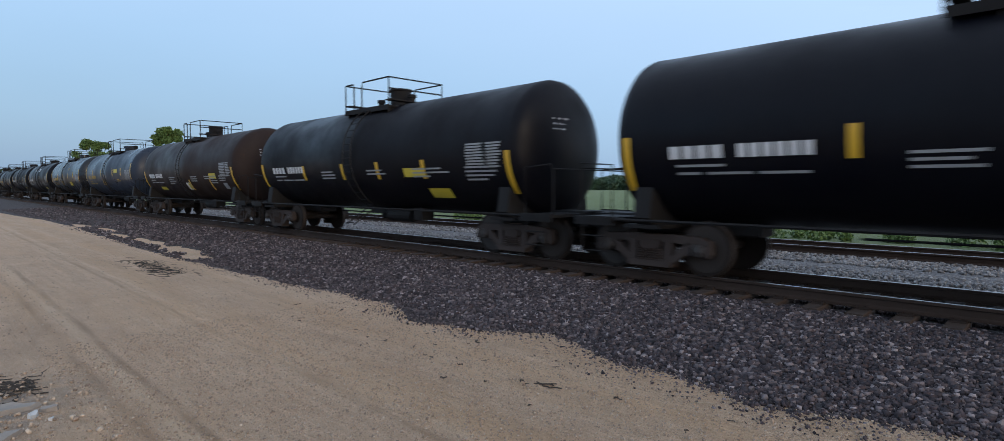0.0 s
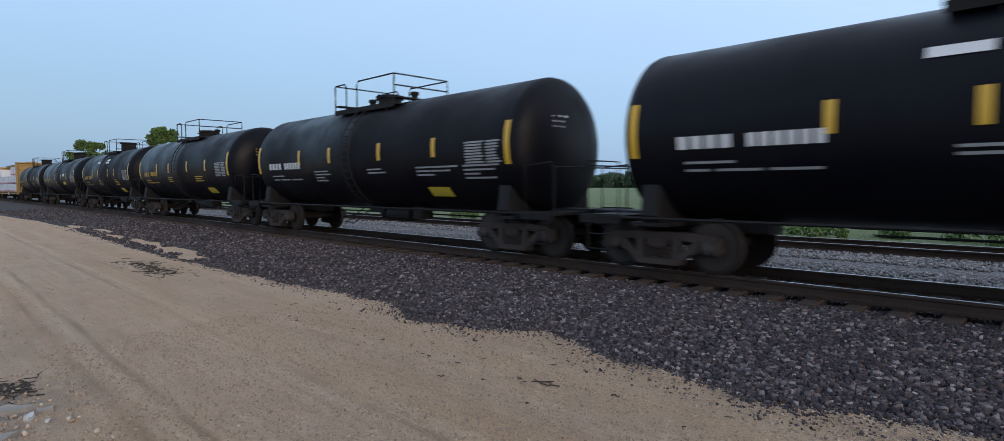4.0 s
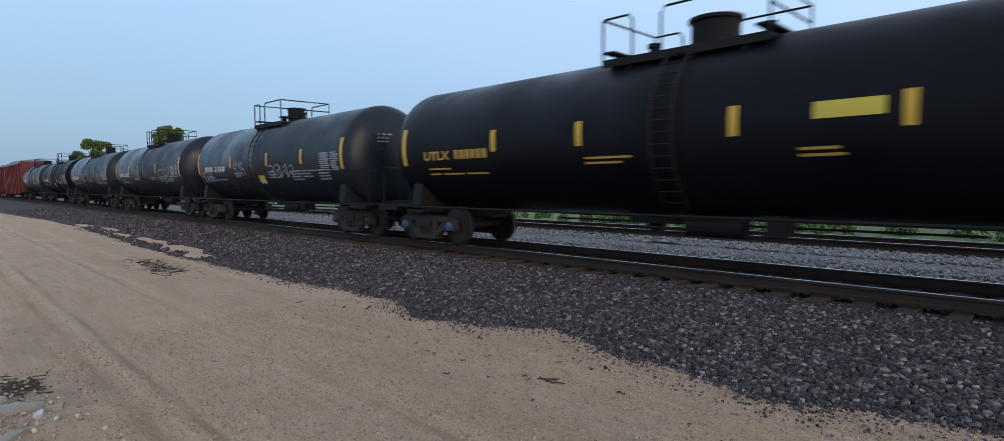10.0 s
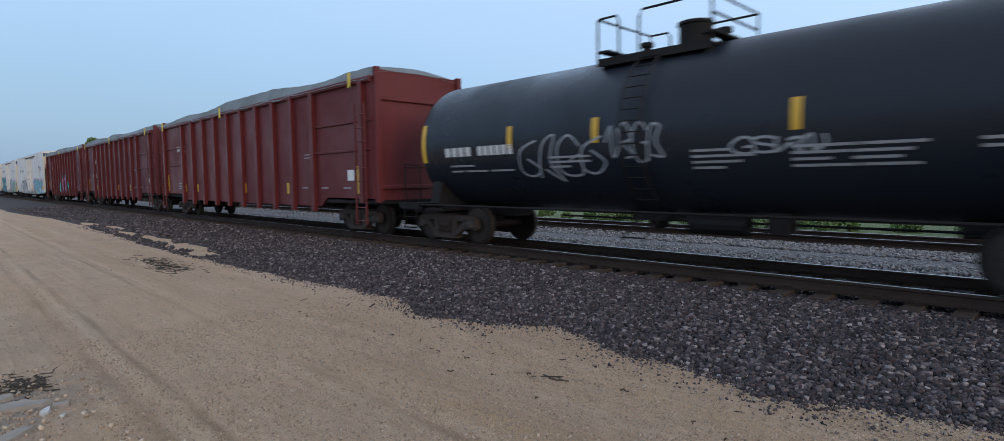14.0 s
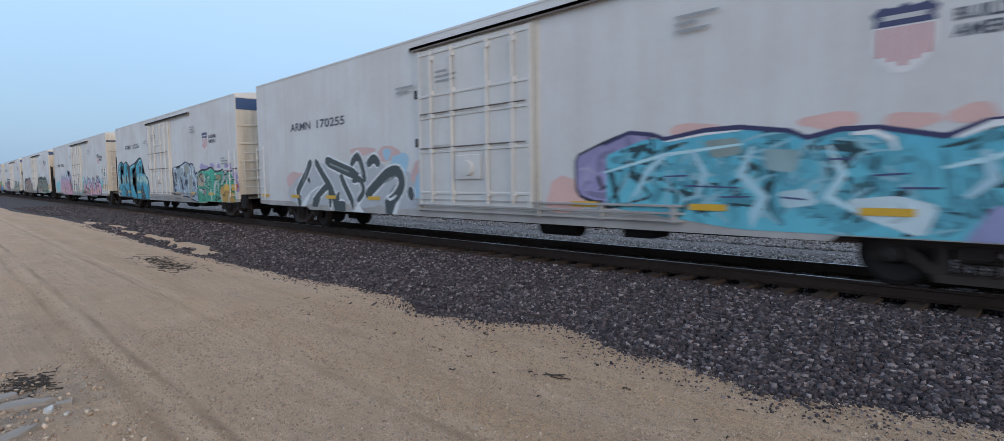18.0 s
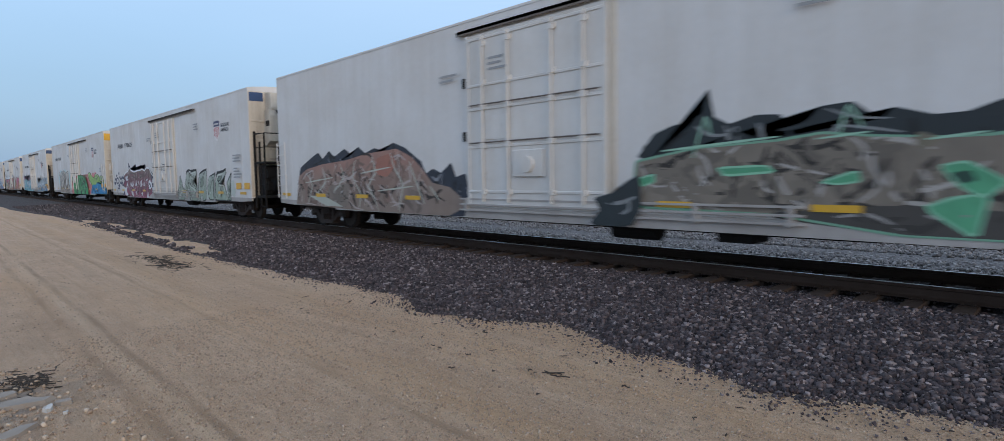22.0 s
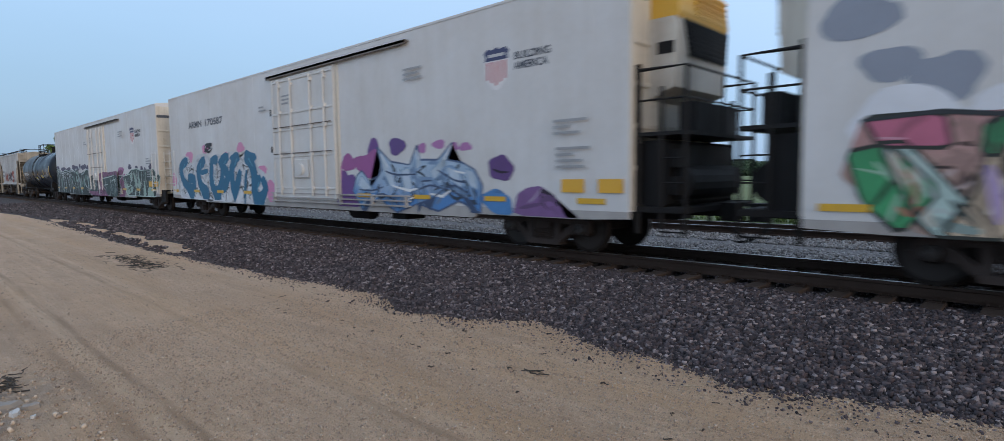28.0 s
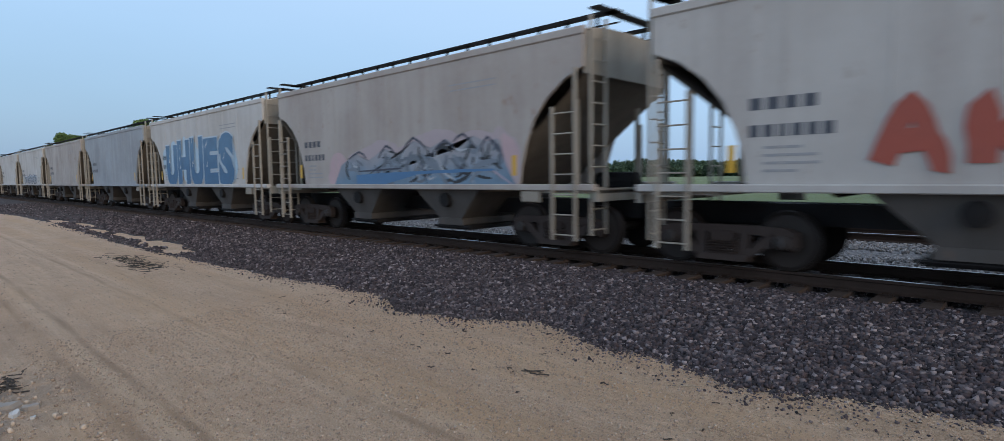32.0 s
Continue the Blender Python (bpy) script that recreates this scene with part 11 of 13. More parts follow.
sprayed(r8, 4, (0.60, 0.17, 0.27), ((-3.33, 0.78), (-2.97, 1.03), (-2.29, 0.9), (-2.12, 0.73), (-2.96, 0.67)), line=(0.02, 0.025, 0.02), lw=0.05, busy=1.6, grow=1.12)
splashes(r8, [(-2.73, 1.12, 0.31, 0.16)], paint((0.10, 0.34, 0.20)), -1.5944, 240)
sprayed_line(r8, 7, (0.02, 0.03, 0.03), ((-3.15, 1.2), (-2.85, 1.28), (-2.51, 1.26), (-2.31, 1.16)), 0.06, smooth=2)
sprayed_line(r8, 7, WHITE, ((-3.09, 1.09), (-2.85, 1.14), (-2.62, 1.02)), 0.05, smooth=2)
sprayed(r8, 6, (0.05, 0.32, 0.13), ((-3.09, 1.73), (-2.74, 1.76), (-2.58, 1.63), (-2.97, 1.53)))
sprayed_line(r8, 8, (0.02, 0.025, 0.03), ((-9.3, 2.13), (-8.49, 2.19), (-7.91, 2.11), (-7.45, 2.17), (-6.79, 2.2), (-6.33, 2.15), (-5.8, 2.15), (-4.99, 2.06), (-4.84, 2.2), (-4.19, 2.2), (-4.09, 2.17), (-3.49, 2.19)), 0.06)
splashes(r8, [(0.34, 2.40, 0.25, 0.20), (0.88, 2.45, 0.35, 0.16), (1.37, 2.54, 0.32, 0.18), (1.69, 2.42, 0.35, 0.27)], paint((0.25, 0.28, 0.34)), -1.6600, 245)
splashes(r8, [(-1.29, 2.13, 0.52, 0.36), (-0.45, 2.16, 0.45, 0.34), (0.21, 2.11, 0.40, 0.36), (0.80, 2.19, 0.42, 0.30), (1.38, 2.21, 0.32, 0.35)], paint((0.66, 0.68, 0.72)), -1.6614, 246)
sprayed(r8, 2, (0.38, 0.22, 0.17), ((-1.86, 0.78), (-1.89, 1.79), (-1.38, 2.16), (-1.03, 2.19), (-0.45, 2.16), (0.07, 2.12), (0.54, 2.21), (1.04, 2.24), (1.49, 2.23), (1.99, 2.25), (2.11, 0.64), (0.6, 0.6), (-0.57, 0.6)), high=(0.50, 0.20, 0.20), split=1.8, wall=-1.66)
sprayed(r8, 4, (0.05, 0.32, 0.13), ((-1.88, 1.21), (-1.85, 1.79), (-1.68, 1.91), (-1.69, 1.5), (-1.62, 0.93)), line=(0.02, 0.025, 0.02), lw=0.06, busy=1.6, grow=1.12, wall=-1.66)
sprayed(r8, 4, (0.58, 0.08, 0.24), ((-1.64, 1.8), (-1.38, 2.1), (-1.04, 2.13), (-0.94, 1.91), (-0.96, 1.61), (-1.23, 1.71), (-1.46, 1.57)), line=(0.02, 0.025, 0.02), lw=0.06, busy=1.6, grow=1.12, wall=-1.66)
sprayed(r8, 4, (0.42, 0.56, 0.52), ((-1.62, 1.57), (-1.45, 1.57), (-1.46, 1.22), (-1.23, 0.93), (-1.43, 0.88), (-1.63, 1.21)), line=(0.02, 0.025, 0.02), lw=0.06, busy=1.6, grow=1.12, wall=-1.66)
sprayed(r8, 4, (0.62, 0.26, 0.08), ((-1.76, 1.21), (-1.65, 1.12), (-1.26, 0.76), (-0.91, 0.63), (-1.26, 0.65), (-1.74, 0.93)), line=(0.02, 0.025, 0.02), lw=0.06, busy=1.6, grow=1.12, wall=-1.66)
sprayed(r8, 4, (0.54, 0.42, 0.30), ((-1.12, 1.56), (-0.63, 1.49), (-0.57, 0.62), (-0.94, 0.67), (-1.21, 0.94)), line=(0.02, 0.025, 0.02), lw=0.06, busy=1.6, grow=1.12, wall=-1.66)
sprayed(r8, 4, (0.05, 0.32, 0.13), ((-1.28, 1.62), (-0.96, 1.56), (-0.99, 1.37), (-1.24, 1.4)), line=(0.02, 0.025, 0.02), lw=0.06, busy=1.6, grow=1.12, wall=-1.66)
sprayed(r8, 4, (0.54, 0.42, 0.30), ((-0.82, 2.08), (-0.43, 2.11), (-0.41, 1.84), (-0.72, 1.82)), line=(0.02, 0.025, 0.02), lw=0.06, busy=1.6, grow=1.12, wall=-1.66)
sprayed(r8, 4, (0.52, 0.46, 0.52), ((-0.37, 2.03), (0.02, 2.05), (0.03, 1.64), (-0.28, 1.62)), line=(0.02, 0.025, 0.02), lw=0.06, busy=1.6, grow=1.12, wall=-1.66)
sprayed(r8, 4, (0.62, 0.12, 0.13), ((-0.59, 1.52), (0.09, 1.51), (0.4, 1), (0.11, 0.91), (-0.03, 0.6), (-0.57, 0.62)), line=(0.02, 0.025, 0.02), lw=0.06, busy=1.6, grow=1.12, wall=-1.66)
sprayed(r8, 4, (0.62, 0.26, 0.08), ((-0.11, 0.86), (0.33, 0.92), (0.47, 0.6), (-0.03, 0.58)), line=(0.02, 0.025, 0.02), lw=0.06, busy=1.6, grow=1.12, wall=-1.66)
sprayed(r8, 4, (0.05, 0.32, 0.13), ((0.08, 1.8), (0.28, 1.99), (0.34, 1.62), (0.18, 1.49)), line=(0.02, 0.025, 0.02), lw=0.06, busy=1.6, grow=1.12, wall=-1.66)
sprayed(r8, 4, (0.62, 0.12, 0.13), ((0.33, 1.99), (0.57, 2.13), (0.62, 1.78), (0.46, 1.58), (0.35, 1.71)), line=(0.02, 0.025, 0.02), lw=0.06, busy=1.6, grow=1.12, wall=-1.66)
sprayed(r8, 4, (0.58, 0.08, 0.24), ((0.82, 1.7), (0.93, 1.99), (1.16, 2.12), (1.42, 1.96), (1.46, 1.67), (1.28, 1.86), (1.05, 1.87), (0.96, 1.54)), line=(0.02, 0.025, 0.02), lw=0.06, busy=1.6, grow=1.12, wall=-1.66)
sprayed(r8, 4, (0.60, 0.17, 0.27), ((0.32, 1.48), (0.7, 1.53), (0.72, 1.09), (0.44, 1.1)), line=(0.02, 0.025, 0.02), lw=0.06, busy=1.6, grow=1.12, wall=-1.66)
sprayed(r8, 4, (0.42, 0.56, 0.52), ((1.03, 1.81), (1.27, 1.78), (1.18, 1.47), (1.01, 1.42)), line=(0.02, 0.025, 0.02), lw=0.06, busy=1.6, grow=1.12, wall=-1.66)
sprayed(r8, 4, (0.05, 0.32, 0.13), ((0.58, 1.04), (0.84, 1.11), (0.98, 0.87), (0.79, 0.6), (0.65, 0.77)), line=(0.02, 0.025, 0.02), lw=0.06, busy=1.6, grow=1.12, wall=-1.66)
sprayed(r8, 4, (0.62, 0.26, 0.08), ((0.82, 1.47), (1.19, 1.32), (1.14, 1.02), (0.84, 1.17)), line=(0.02, 0.025, 0.02), lw=0.06, busy=1.6, grow=1.12, wall=-1.66)
sprayed(r8, 4, (0.62, 0.12, 0.13), ((1.23, 1.25), (1.57, 1.36), (1.59, 0.68), (1.27, 0.66)), line=(0.02, 0.025, 0.02), lw=0.06, busy=1.6, grow=1.12, wall=-1.66)
sprayed(r8, 4, (0.54, 0.42, 0.30), ((1.56, 1.74), (1.82, 1.8), (1.89, 1.32), (1.63, 1.25)), line=(0.02, 0.025, 0.02), lw=0.06, busy=1.6, grow=1.12, wall=-1.66)
sprayed(r8, 4, (0.60, 0.17, 0.27), ((1.69, 1.18), (1.99, 1.25), (2.04, 0.68), (1.76, 0.66)), line=(0.02, 0.025, 0.02), lw=0.06, busy=1.6, grow=1.12, wall=-1.66)
splashes(r8, [(-0.27, 1.23, 0.15, 0.13), (1.02, 1.02, 0.12, 0.18)], paint((0.20, 0.34, 0.06)), -1.6684, 268)
splashes(r8, [(-0.27, 1.26, 0.08, 0.07)], paint((0.04, 0.12, 0.05)), -1.6698, 269)
sprayed_line(r8, 8, (0.02, 0.025, 0.03), ((-1.89, 1.79), (-1.66, 2.04), (-1.38, 2.16), (-0.98, 2.2), (-0.44, 2.18), (0.07, 2.12), (0.54, 2.23), (1.04, 2.25), (1.49, 2.23)), 0.06, smooth=2, wall=-1.66)
piece(r8, 3.3, 8.7, 0.74, 2.45, 4, (0.58, 0.24, 0.16), (0.58, 0.14, 0.24), (0.03, 0.04, 0.035), 61, 'dome', (), (0.64, 0.52, 0.48), V8[::-1], wall=-1.592, back=(0.52, 0.24, 0.18), edge=0.035, nacc=4)
r9 = add(reefer(A, ATC, M_REEF[2], "white refrigerated boxcar with navy and purple graffiti", "unit", "170587", top="yellow", seed=9, nx=-8.95, nz=3.52, nw=3.3, badge=(8.17, 3.70)), -541.1)
splashes(r9, [(-9.04, 2.39, 0.39, 0.23), (-7.35, 2.64, 0.30, 0.17), (-5.30, 2.31, 0.30, 0.16), (-4.11, 2.57, 0.31, 0.17), (-2.49, 1.74, 0.31, 0.20), (-1.88, 1.09, 0.33, 0.35), (-10.91, 1.48, 0.25, 0.29)], paint((0.60, 0.24, 0.40)), -1.5860, 272)
sprayed(r9, 1, (0.66, 0.69, 0.72), ((-10.69, 1.19), (-10.55, 1.77), (-10.19, 2.19), (-9.73, 2.44), (-9.15, 2.42), (-8.85, 2.07), (-8.2, 2.45), (-7.41, 2.49), (-6.93, 2.32), (-6.2, 2.44), (-5.57, 2.32), (-5.2, 2.48), (-4.53, 2.45), (-4.05, 2.26), (-3.65, 2.47), (-3.2, 2.36), (-2.76, 1.85), (-2.32, 1.7), (-2.15, 1.09), (-2.38, 0.71), (-10.13, 0.71)))
sprayed_line(r9, 3, (0.012, 0.125, 0.235), ((-9.23, 2.26), (-10.03, 2), (-9.75, 1.38), (-8.8, 1.11), (-8.64, 1.47), (-9.31, 1.57)), 0.4, smooth=3)
sprayed_line(r9, 3, (0.012, 0.125, 0.235), ((-7.38, 2.27), (-8.11, 1.87), (-7.91, 1.25), (-7.12, 0.99)), 0.42, smooth=3)
sprayed_line(r9, 3, (0.012, 0.125, 0.235), ((-7.96, 1.74), (-7.13, 1.81)), 0.2, smooth=3)
sprayed_line(r9, 3, (0.012, 0.125, 0.235), ((-6.69, 2.25), (-6.83, 1.36), (-6.33, 1.04), (-5.83, 1.46), (-5.67, 2.22)), 0.38, smooth=3)
sprayed_line(r9, 3, (0.012, 0.125, 0.235), ((-5.13, 2.3), (-5.86, 2.08), (-5.28, 1.62), (-5.78, 1.05)), 0.42, smooth=3)
sprayed_line(r9, 3, (0.012, 0.125, 0.235), ((-4.37, 2.31), (-4.92, 1.82), (-4.74, 0.98), (-4.17, 1.8)), 0.42, smooth=3)
sprayed_line(r9, 3, (0.012, 0.125, 0.235), ((-3.82, 2.29), (-3.37, 2.09), (-3.11, 1.64), (-3.09, 0.93)), 0.5, smooth=3)
sprayed_line(r9, 3, (0.012, 0.125, 0.235), ((-2.61, 1.56), (-3.15, 1.12), (-2.73, 0.86), (-2.28, 1.16), (-2.54, 1.52)), 0.36, smooth=3)
sprayed_line(r9, 3, (0.012, 0.125, 0.235), ((-3.7, 1.79), (-3.93, 0.84)), 0.2, smooth=3)
splashes(r9, [(-4.58, 2.24, 0.41, 0.18), (-3.36, 2.20, 0.44, 0.22), (-6.45, 2.22, 0.37, 0.17)], paint((0.012, 0.125, 0.235)), -1.5916, 283)
sprayed_line(r9, 5, (0.10, 0.34, 0.46), ((-9.59, 2.13), (-9.8, 1.9)), 0.06)
sprayed_line(r9, 5, (0.10, 0.34, 0.46), ((-7.81, 2.13), (-7.94, 1.96)), 0.06)
sprayed_line(r9, 5, (0.10, 0.34, 0.46), ((-5.41, 2.15), (-5.6, 2.03)), 0.06)
sprayed_line(r9, 5, (0.10, 0.34, 0.46), ((-4.46, 2.2), (-4.65, 1.97)), 0.06)
sprayed_line(r9, 5, (0.10, 0.34, 0.46), ((-3.51, 2.2), (-3.16, 1.9)), 0.06)
sprayed_line(r9, 5, (0.10, 0.34, 0.46), ((-2.76, 1.38), (-2.92, 1.12)), 0.06)
sprayed_line(r9, 5, (0.10, 0.34, 0.46), ((-6.44, 1.84), (-6.59, 1.34)), 0.06)
piece(r9, -7.2, -6.7, 2.5, 2.85, 1, INK, None, INK, 63, 'spike')
splashes(r9, [(2.65, 0.97, 0.55, 0.57), (2.48, 1.28, 0.39, 0.37), (3.86, 2.15, 0.26, 0.32)], paint((0.13, 0.05, 0.22)), -1.5860, 292)
splashes(r9, [(2.67, 1.88, 0.34, 0.23), (3.34, 1.86, 0.43, 0.22), (3.85, 1.95, 0.37, 0.24), (3.69, 1.67, 0.49, 0.19)], paint((0.30, 0.08, 0.26)), -1.5874, 293)
splashes(r9, [(4.83, 2.23, 0.33, 0.21)], paint((0.10, 0.05, 0.20)), -1.5888, 294)
splashes(r9, [(5.78, 2.15, 0.15, 0.12), (6.36, 2.21, 0.22, 0.10), (6.85, 2.14, 0.18, 0.09), (7.23, 2.12, 0.20, 0.09), (2.11, 1.58, 0.23, 0.35)], paint((0.38, 0.16, 0.36)), -1.5860, 295)
sprayed(r9, 3, (0.07, 0.22, 0.50), ((2.87, 1.14), (3.05, 1.54), (3.3, 1.67), (3.78, 1.29), (4.22, 1.71), (3.99, 2.26), (4.58, 1.87), (5.31, 1.78), (5.6, 2.23), (5.69, 1.89), (6.33, 1.87), (6.84, 2.24), (6.64, 1.86), (7.13, 1.79), (7.5, 1.64), (7.74, 1.3), (7.67, 0.8), (7.01, 0.97), (6.33, 0.72), (5.59, 0.87), (4.77, 0.66), (4.06, 0.96), (3.31, 0.74)), high=(0.38, 0.50, 0.63), split=1.25, soft=0.2, line=(0.06, 0.10, 0.20), lw=0.045)
sprayed(r9, 5, (0.50, 0.60, 0.70), ((4.08, 2.18), (4.61, 1.65), (4.78, 1.22), (4.5, 1.29), (4.25, 1.66)), line=(0.22, 0.34, 0.50), lw=0.03)
sprayed(r9, 5, (0.50, 0.60, 0.70), ((4.95, 1.64), (5.31, 1.73), (5.4, 1.22), (5.11, 1.17)), line=(0.22, 0.34, 0.50), lw=0.03)
sprayed(r9, 5, (0.50, 0.60, 0.70), ((5.6, 2.11), (5.53, 1.63), (5.78, 1.77)), line=(0.22, 0.34, 0.50), lw=0.03)
sprayed(r9, 5, (0.50, 0.60, 0.70), ((6.05, 1.62), (6.36, 1.8), (6.77, 2.16), (6.53, 1.68), (6.19, 1.41)), line=(0.22, 0.34, 0.50), lw=0.03)
sprayed(r9, 5, (0.50, 0.60, 0.70), ((3.29, 1.56), (3.76, 1.21), (3.4, 1.15), (3.12, 1.29)), line=(0.22, 0.34, 0.50), lw=0.03)
sprayed(r9, 5, (0.50, 0.60, 0.70), ((6.61, 1.73), (7.03, 1.61), (7.13, 1.24), (6.74, 1.41)), line=(0.22, 0.34, 0.50), lw=0.03)
sprayed(r9, 5, (0.50, 0.60, 0.70), ((7.21, 1.67), (7.5, 1.58), (7.62, 1.2), (7.33, 1.3)), line=(0.22, 0.34, 0.50), lw=0.03)
sprayed_line(r9, 7, (0.04, 0.07, 0.14), ((3.18, 1.18), (3.78, 1.16), (4.25, 1.26)), 0.045, smooth=2)
sprayed_line(r9, 7, (0.04, 0.07, 0.14), ((3.27, 0.73), (3.77, 0.99), (4.24, 1.08), (4.77, 0.89), (5.11, 0.67)), 0.045, smooth=2)
sprayed_line(r9, 7, (0.04, 0.07, 0.14), ((5.59, 1.18), (6.04, 1.3), (6.47, 1.23)), 0.045, smooth=2)
sprayed_line(r9, 7, (0.04, 0.07, 0.14), ((5.59, 0.87), (6.04, 0.97), (6.47, 1.18), (6.88, 1.3), (7.38, 1.09)), 0.045, smooth=2)
sprayed_line(r9, 7, (0.04, 0.07, 0.14), ((6.33, 1.64), (6.88, 1.41), (7.26, 1.37)), 0.045, smooth=2)
sprayed_line(r9, 7, (0.04, 0.07, 0.14), ((4.34, 1.65), (4.78, 1.55), (5.59, 1.56)), 0.045, smooth=2)
sprayed_line(r9, 7, (0.04, 0.07, 0.14), ((5.75, 1.39), (6.12, 1.41)), 0.045, smooth=2)
sprayed_line(r9, 7, (0.04, 0.07, 0.14), ((3.69, 1.42), (4.07, 1.53)), 0.045, smooth=2)
sprayed_line(r9, 7, (0.04, 0.07, 0.14), ((6.74, 1.19), (7.13, 1.06), (7.63, 0.88)), 0.045, smooth=2)
sprayed_line(r9, 7, WHITE, ((4.17, 2.07), (4.47, 1.73)), 0.07)
sprayed_line(r9, 7, WHITE, ((5.57, 2.11), (5.63, 1.89)), 0.07)
sprayed_line(r9, 7, WHITE, ((6.54, 1.86), (6.8, 2.18)), 0.07)
sprayed_line(r9, 7, WHITE, ((4.6, 1.29), (5.27, 1.17), (5.59, 1.22)), 0.07)
sprayed_line(r9, 7, WHITE, ((6.04, 1.11), (6.47, 1.05), (6.74, 1.19)), 0.07)
sprayed_line(r9, 7, WHITE, ((3.67, 0.91), (4.06, 1.05)), 0.07)
sprayed_line(r9, 7, WHITE, ((6.88, 1.61), (7.23, 1.56)), 0.07)
sprayed_line(r9, 7, WHITE, ((5.27, 0.97), (5.53, 1.03)), 0.07)
sprayed(r9, 2, (0.20, 0.10, 0.26), ((8.58, 0.7), (8.7, 1.14), (8.96, 1.26), (9.28, 1.3), (9.66, 1.11), (9.87, 0.89), (10.23, 0.78), (10.45, 0.73)))
sprayed(r9, 2, (0.13, 0.06, 0.22), ((7.91, 1.82), (8.35, 1.94), (8.66, 1.65), (8.47, 1.38), (7.96, 1.46)))
sprayed(r9, 4, (0.07, 0.22, 0.48), ((7.57, 1.05), (8.12, 1.26), (8.53, 1.06), (8.58, 0.72), (8.07, 0.75)))
r10 = add(reefer(A, ATC, M_REEF[0], "white refrigerated boxcar with dark green and magenta graffiti", "plain", "none", top="plain", seed=10, badge=(7.47, 3.74)), -565.3)
splashes(r10, [(-10.71, 2.41, 0.47, 0.13), (-8.95, 2.26, 0.74, 0.18), (-7.31, 2.25, 0.70, 0.14), (-5.73, 2.35, 0.53, 0.18), (-4.87, 2.25, 0.48, 0.17), (-4.06, 2.37, 0.23, 0.19), (-3.32, 2.32, 0.44, 0.15), (-2.68, 2.36, 0.36, 0.15), (-1.92, 2.25, 0.43, 0.20)], paint((0.06, 0.05, 0.10)), -1.5860, 324)
sprayed(r10, 1, (0.014, 0.028, 0.032), ((-11.26, 1.06), (-11.05, 2.36), (-10.59, 2.4), (-9.75, 2.14), (-8.45, 2.18), (-7.09, 2.22), (-5.91, 2.13), (-5.2, 2.22), (-4.71, 2.2), (-4.24, 1.96), (-3.66, 1.98), (-2.86, 2.1), (-2.26, 2.17), (-1.7, 2.06), (-1.58, 0.79), (-3.66, 0.74), (-11.27, 0.79)), high=(0.035, 0.07, 0.066), split=1.8)
sprayed_line(r10, 3, (0.46, 0.52, 0.52), ((-11.05, 2.39), (-10.03, 2.15), (-9.16, 2.12), (-8.21, 2.23), (-7.27, 2.1), (-6.29, 2.28), (-5.52, 2.08), (-5, 2.28), (-4.52, 1.95), (-4.15, 2.31), (-3.8, 1.92), (-3.22, 1.94), (-2.38, 2.18), (-1.7, 2.08)), 0.055, smooth=2)
sprayed_line(r10, 3, (0.46, 0.52, 0.52), ((-10.97, 2.25), (-9.75, 2.03), (-8.46, 2.06), (-7.32, 1.99), (-6.29, 2.14), (-5.48, 1.96)), 0.04, smooth=2)
sprayed_line(r10, 4, (0.46, 0.52, 0.52), ((-10.72, 2.28), (-10.45, 1.74), (-10.73, 1.1), (-10.51, 0.81)), 0.09, smooth=3)
sprayed_line(r10, 4, (0.46, 0.52, 0.52), ((-10.03, 2.02), (-9.74, 1.28), (-9.99, 0.79)), 0.09, smooth=3)
sprayed_line(r10, 4, (0.46, 0.52, 0.52), ((-9.18, 1.78), (-8.93, 1.4), (-9.22, 0.81)), 0.09, smooth=3)
sprayed_line(r10, 4, (0.46, 0.52, 0.52), ((-7.9, 1.78), (-7.34, 1.2), (-7.14, 0.72)), 0.09, smooth=3)
sprayed_line(r10, 4, (0.46, 0.52, 0.52), ((-6.6, 1.61), (-6.27, 1.29), (-6.21, 0.75)), 0.09, smooth=3)
sprayed_line(r10, 4, (0.46, 0.52, 0.52), ((-5.53, 1.47), (-5.36, 0.88)), 0.09, smooth=3)
sprayed_line(r10, 4, (0.46, 0.52, 0.52), ((-4.55, 1.9), (-4.22, 1.41), (-4.4, 0.91)), 0.09, smooth=3)
sprayed_line(r10, 4, (0.46, 0.52, 0.52), ((-3.8, 1.76), (-4.1, 1.18), (-3.63, 0.84)), 0.09, smooth=3)
sprayed_line(r10, 4, (0.46, 0.52, 0.52), ((-3.12, 1.74), (-2.83, 1.3), (-2.37, 1.07)), 0.09, smooth=3)
sprayed_line(r10, 4, (0.46, 0.52, 0.52), ((-8.47, 1.79), (-8.2, 1.28), (-8.51, 0.79)), 0.09, smooth=3)
sprayed_line(r10, 4, (0.46, 0.52, 0.52), ((-2.26, 1.82), (-2.02, 1.3), (-2.13, 0.89)), 0.09, smooth=3)
sprayed_line(r10, 4, (0.30, 0.42, 0.37), ((-5.29, 2.02), (-4.77, 1.96), (-4.62, 1.63), (-5.01, 1.47), (-5.18, 1.64), (-5.01, 1.79)), 0.14, smooth=3)
sprayed(r10, 3, (0.13, 0.23, 0.20), ((-4.09, 1.62), (-3.8, 1.69), (-3.66, 1.18), (-3.89, 0.83), (-4.16, 0.91)))
sprayed(r10, 3, (0.13, 0.23, 0.20), ((-3.38, 1.61), (-3.04, 1.61), (-2.96, 1.19), (-3.3, 1.07)))
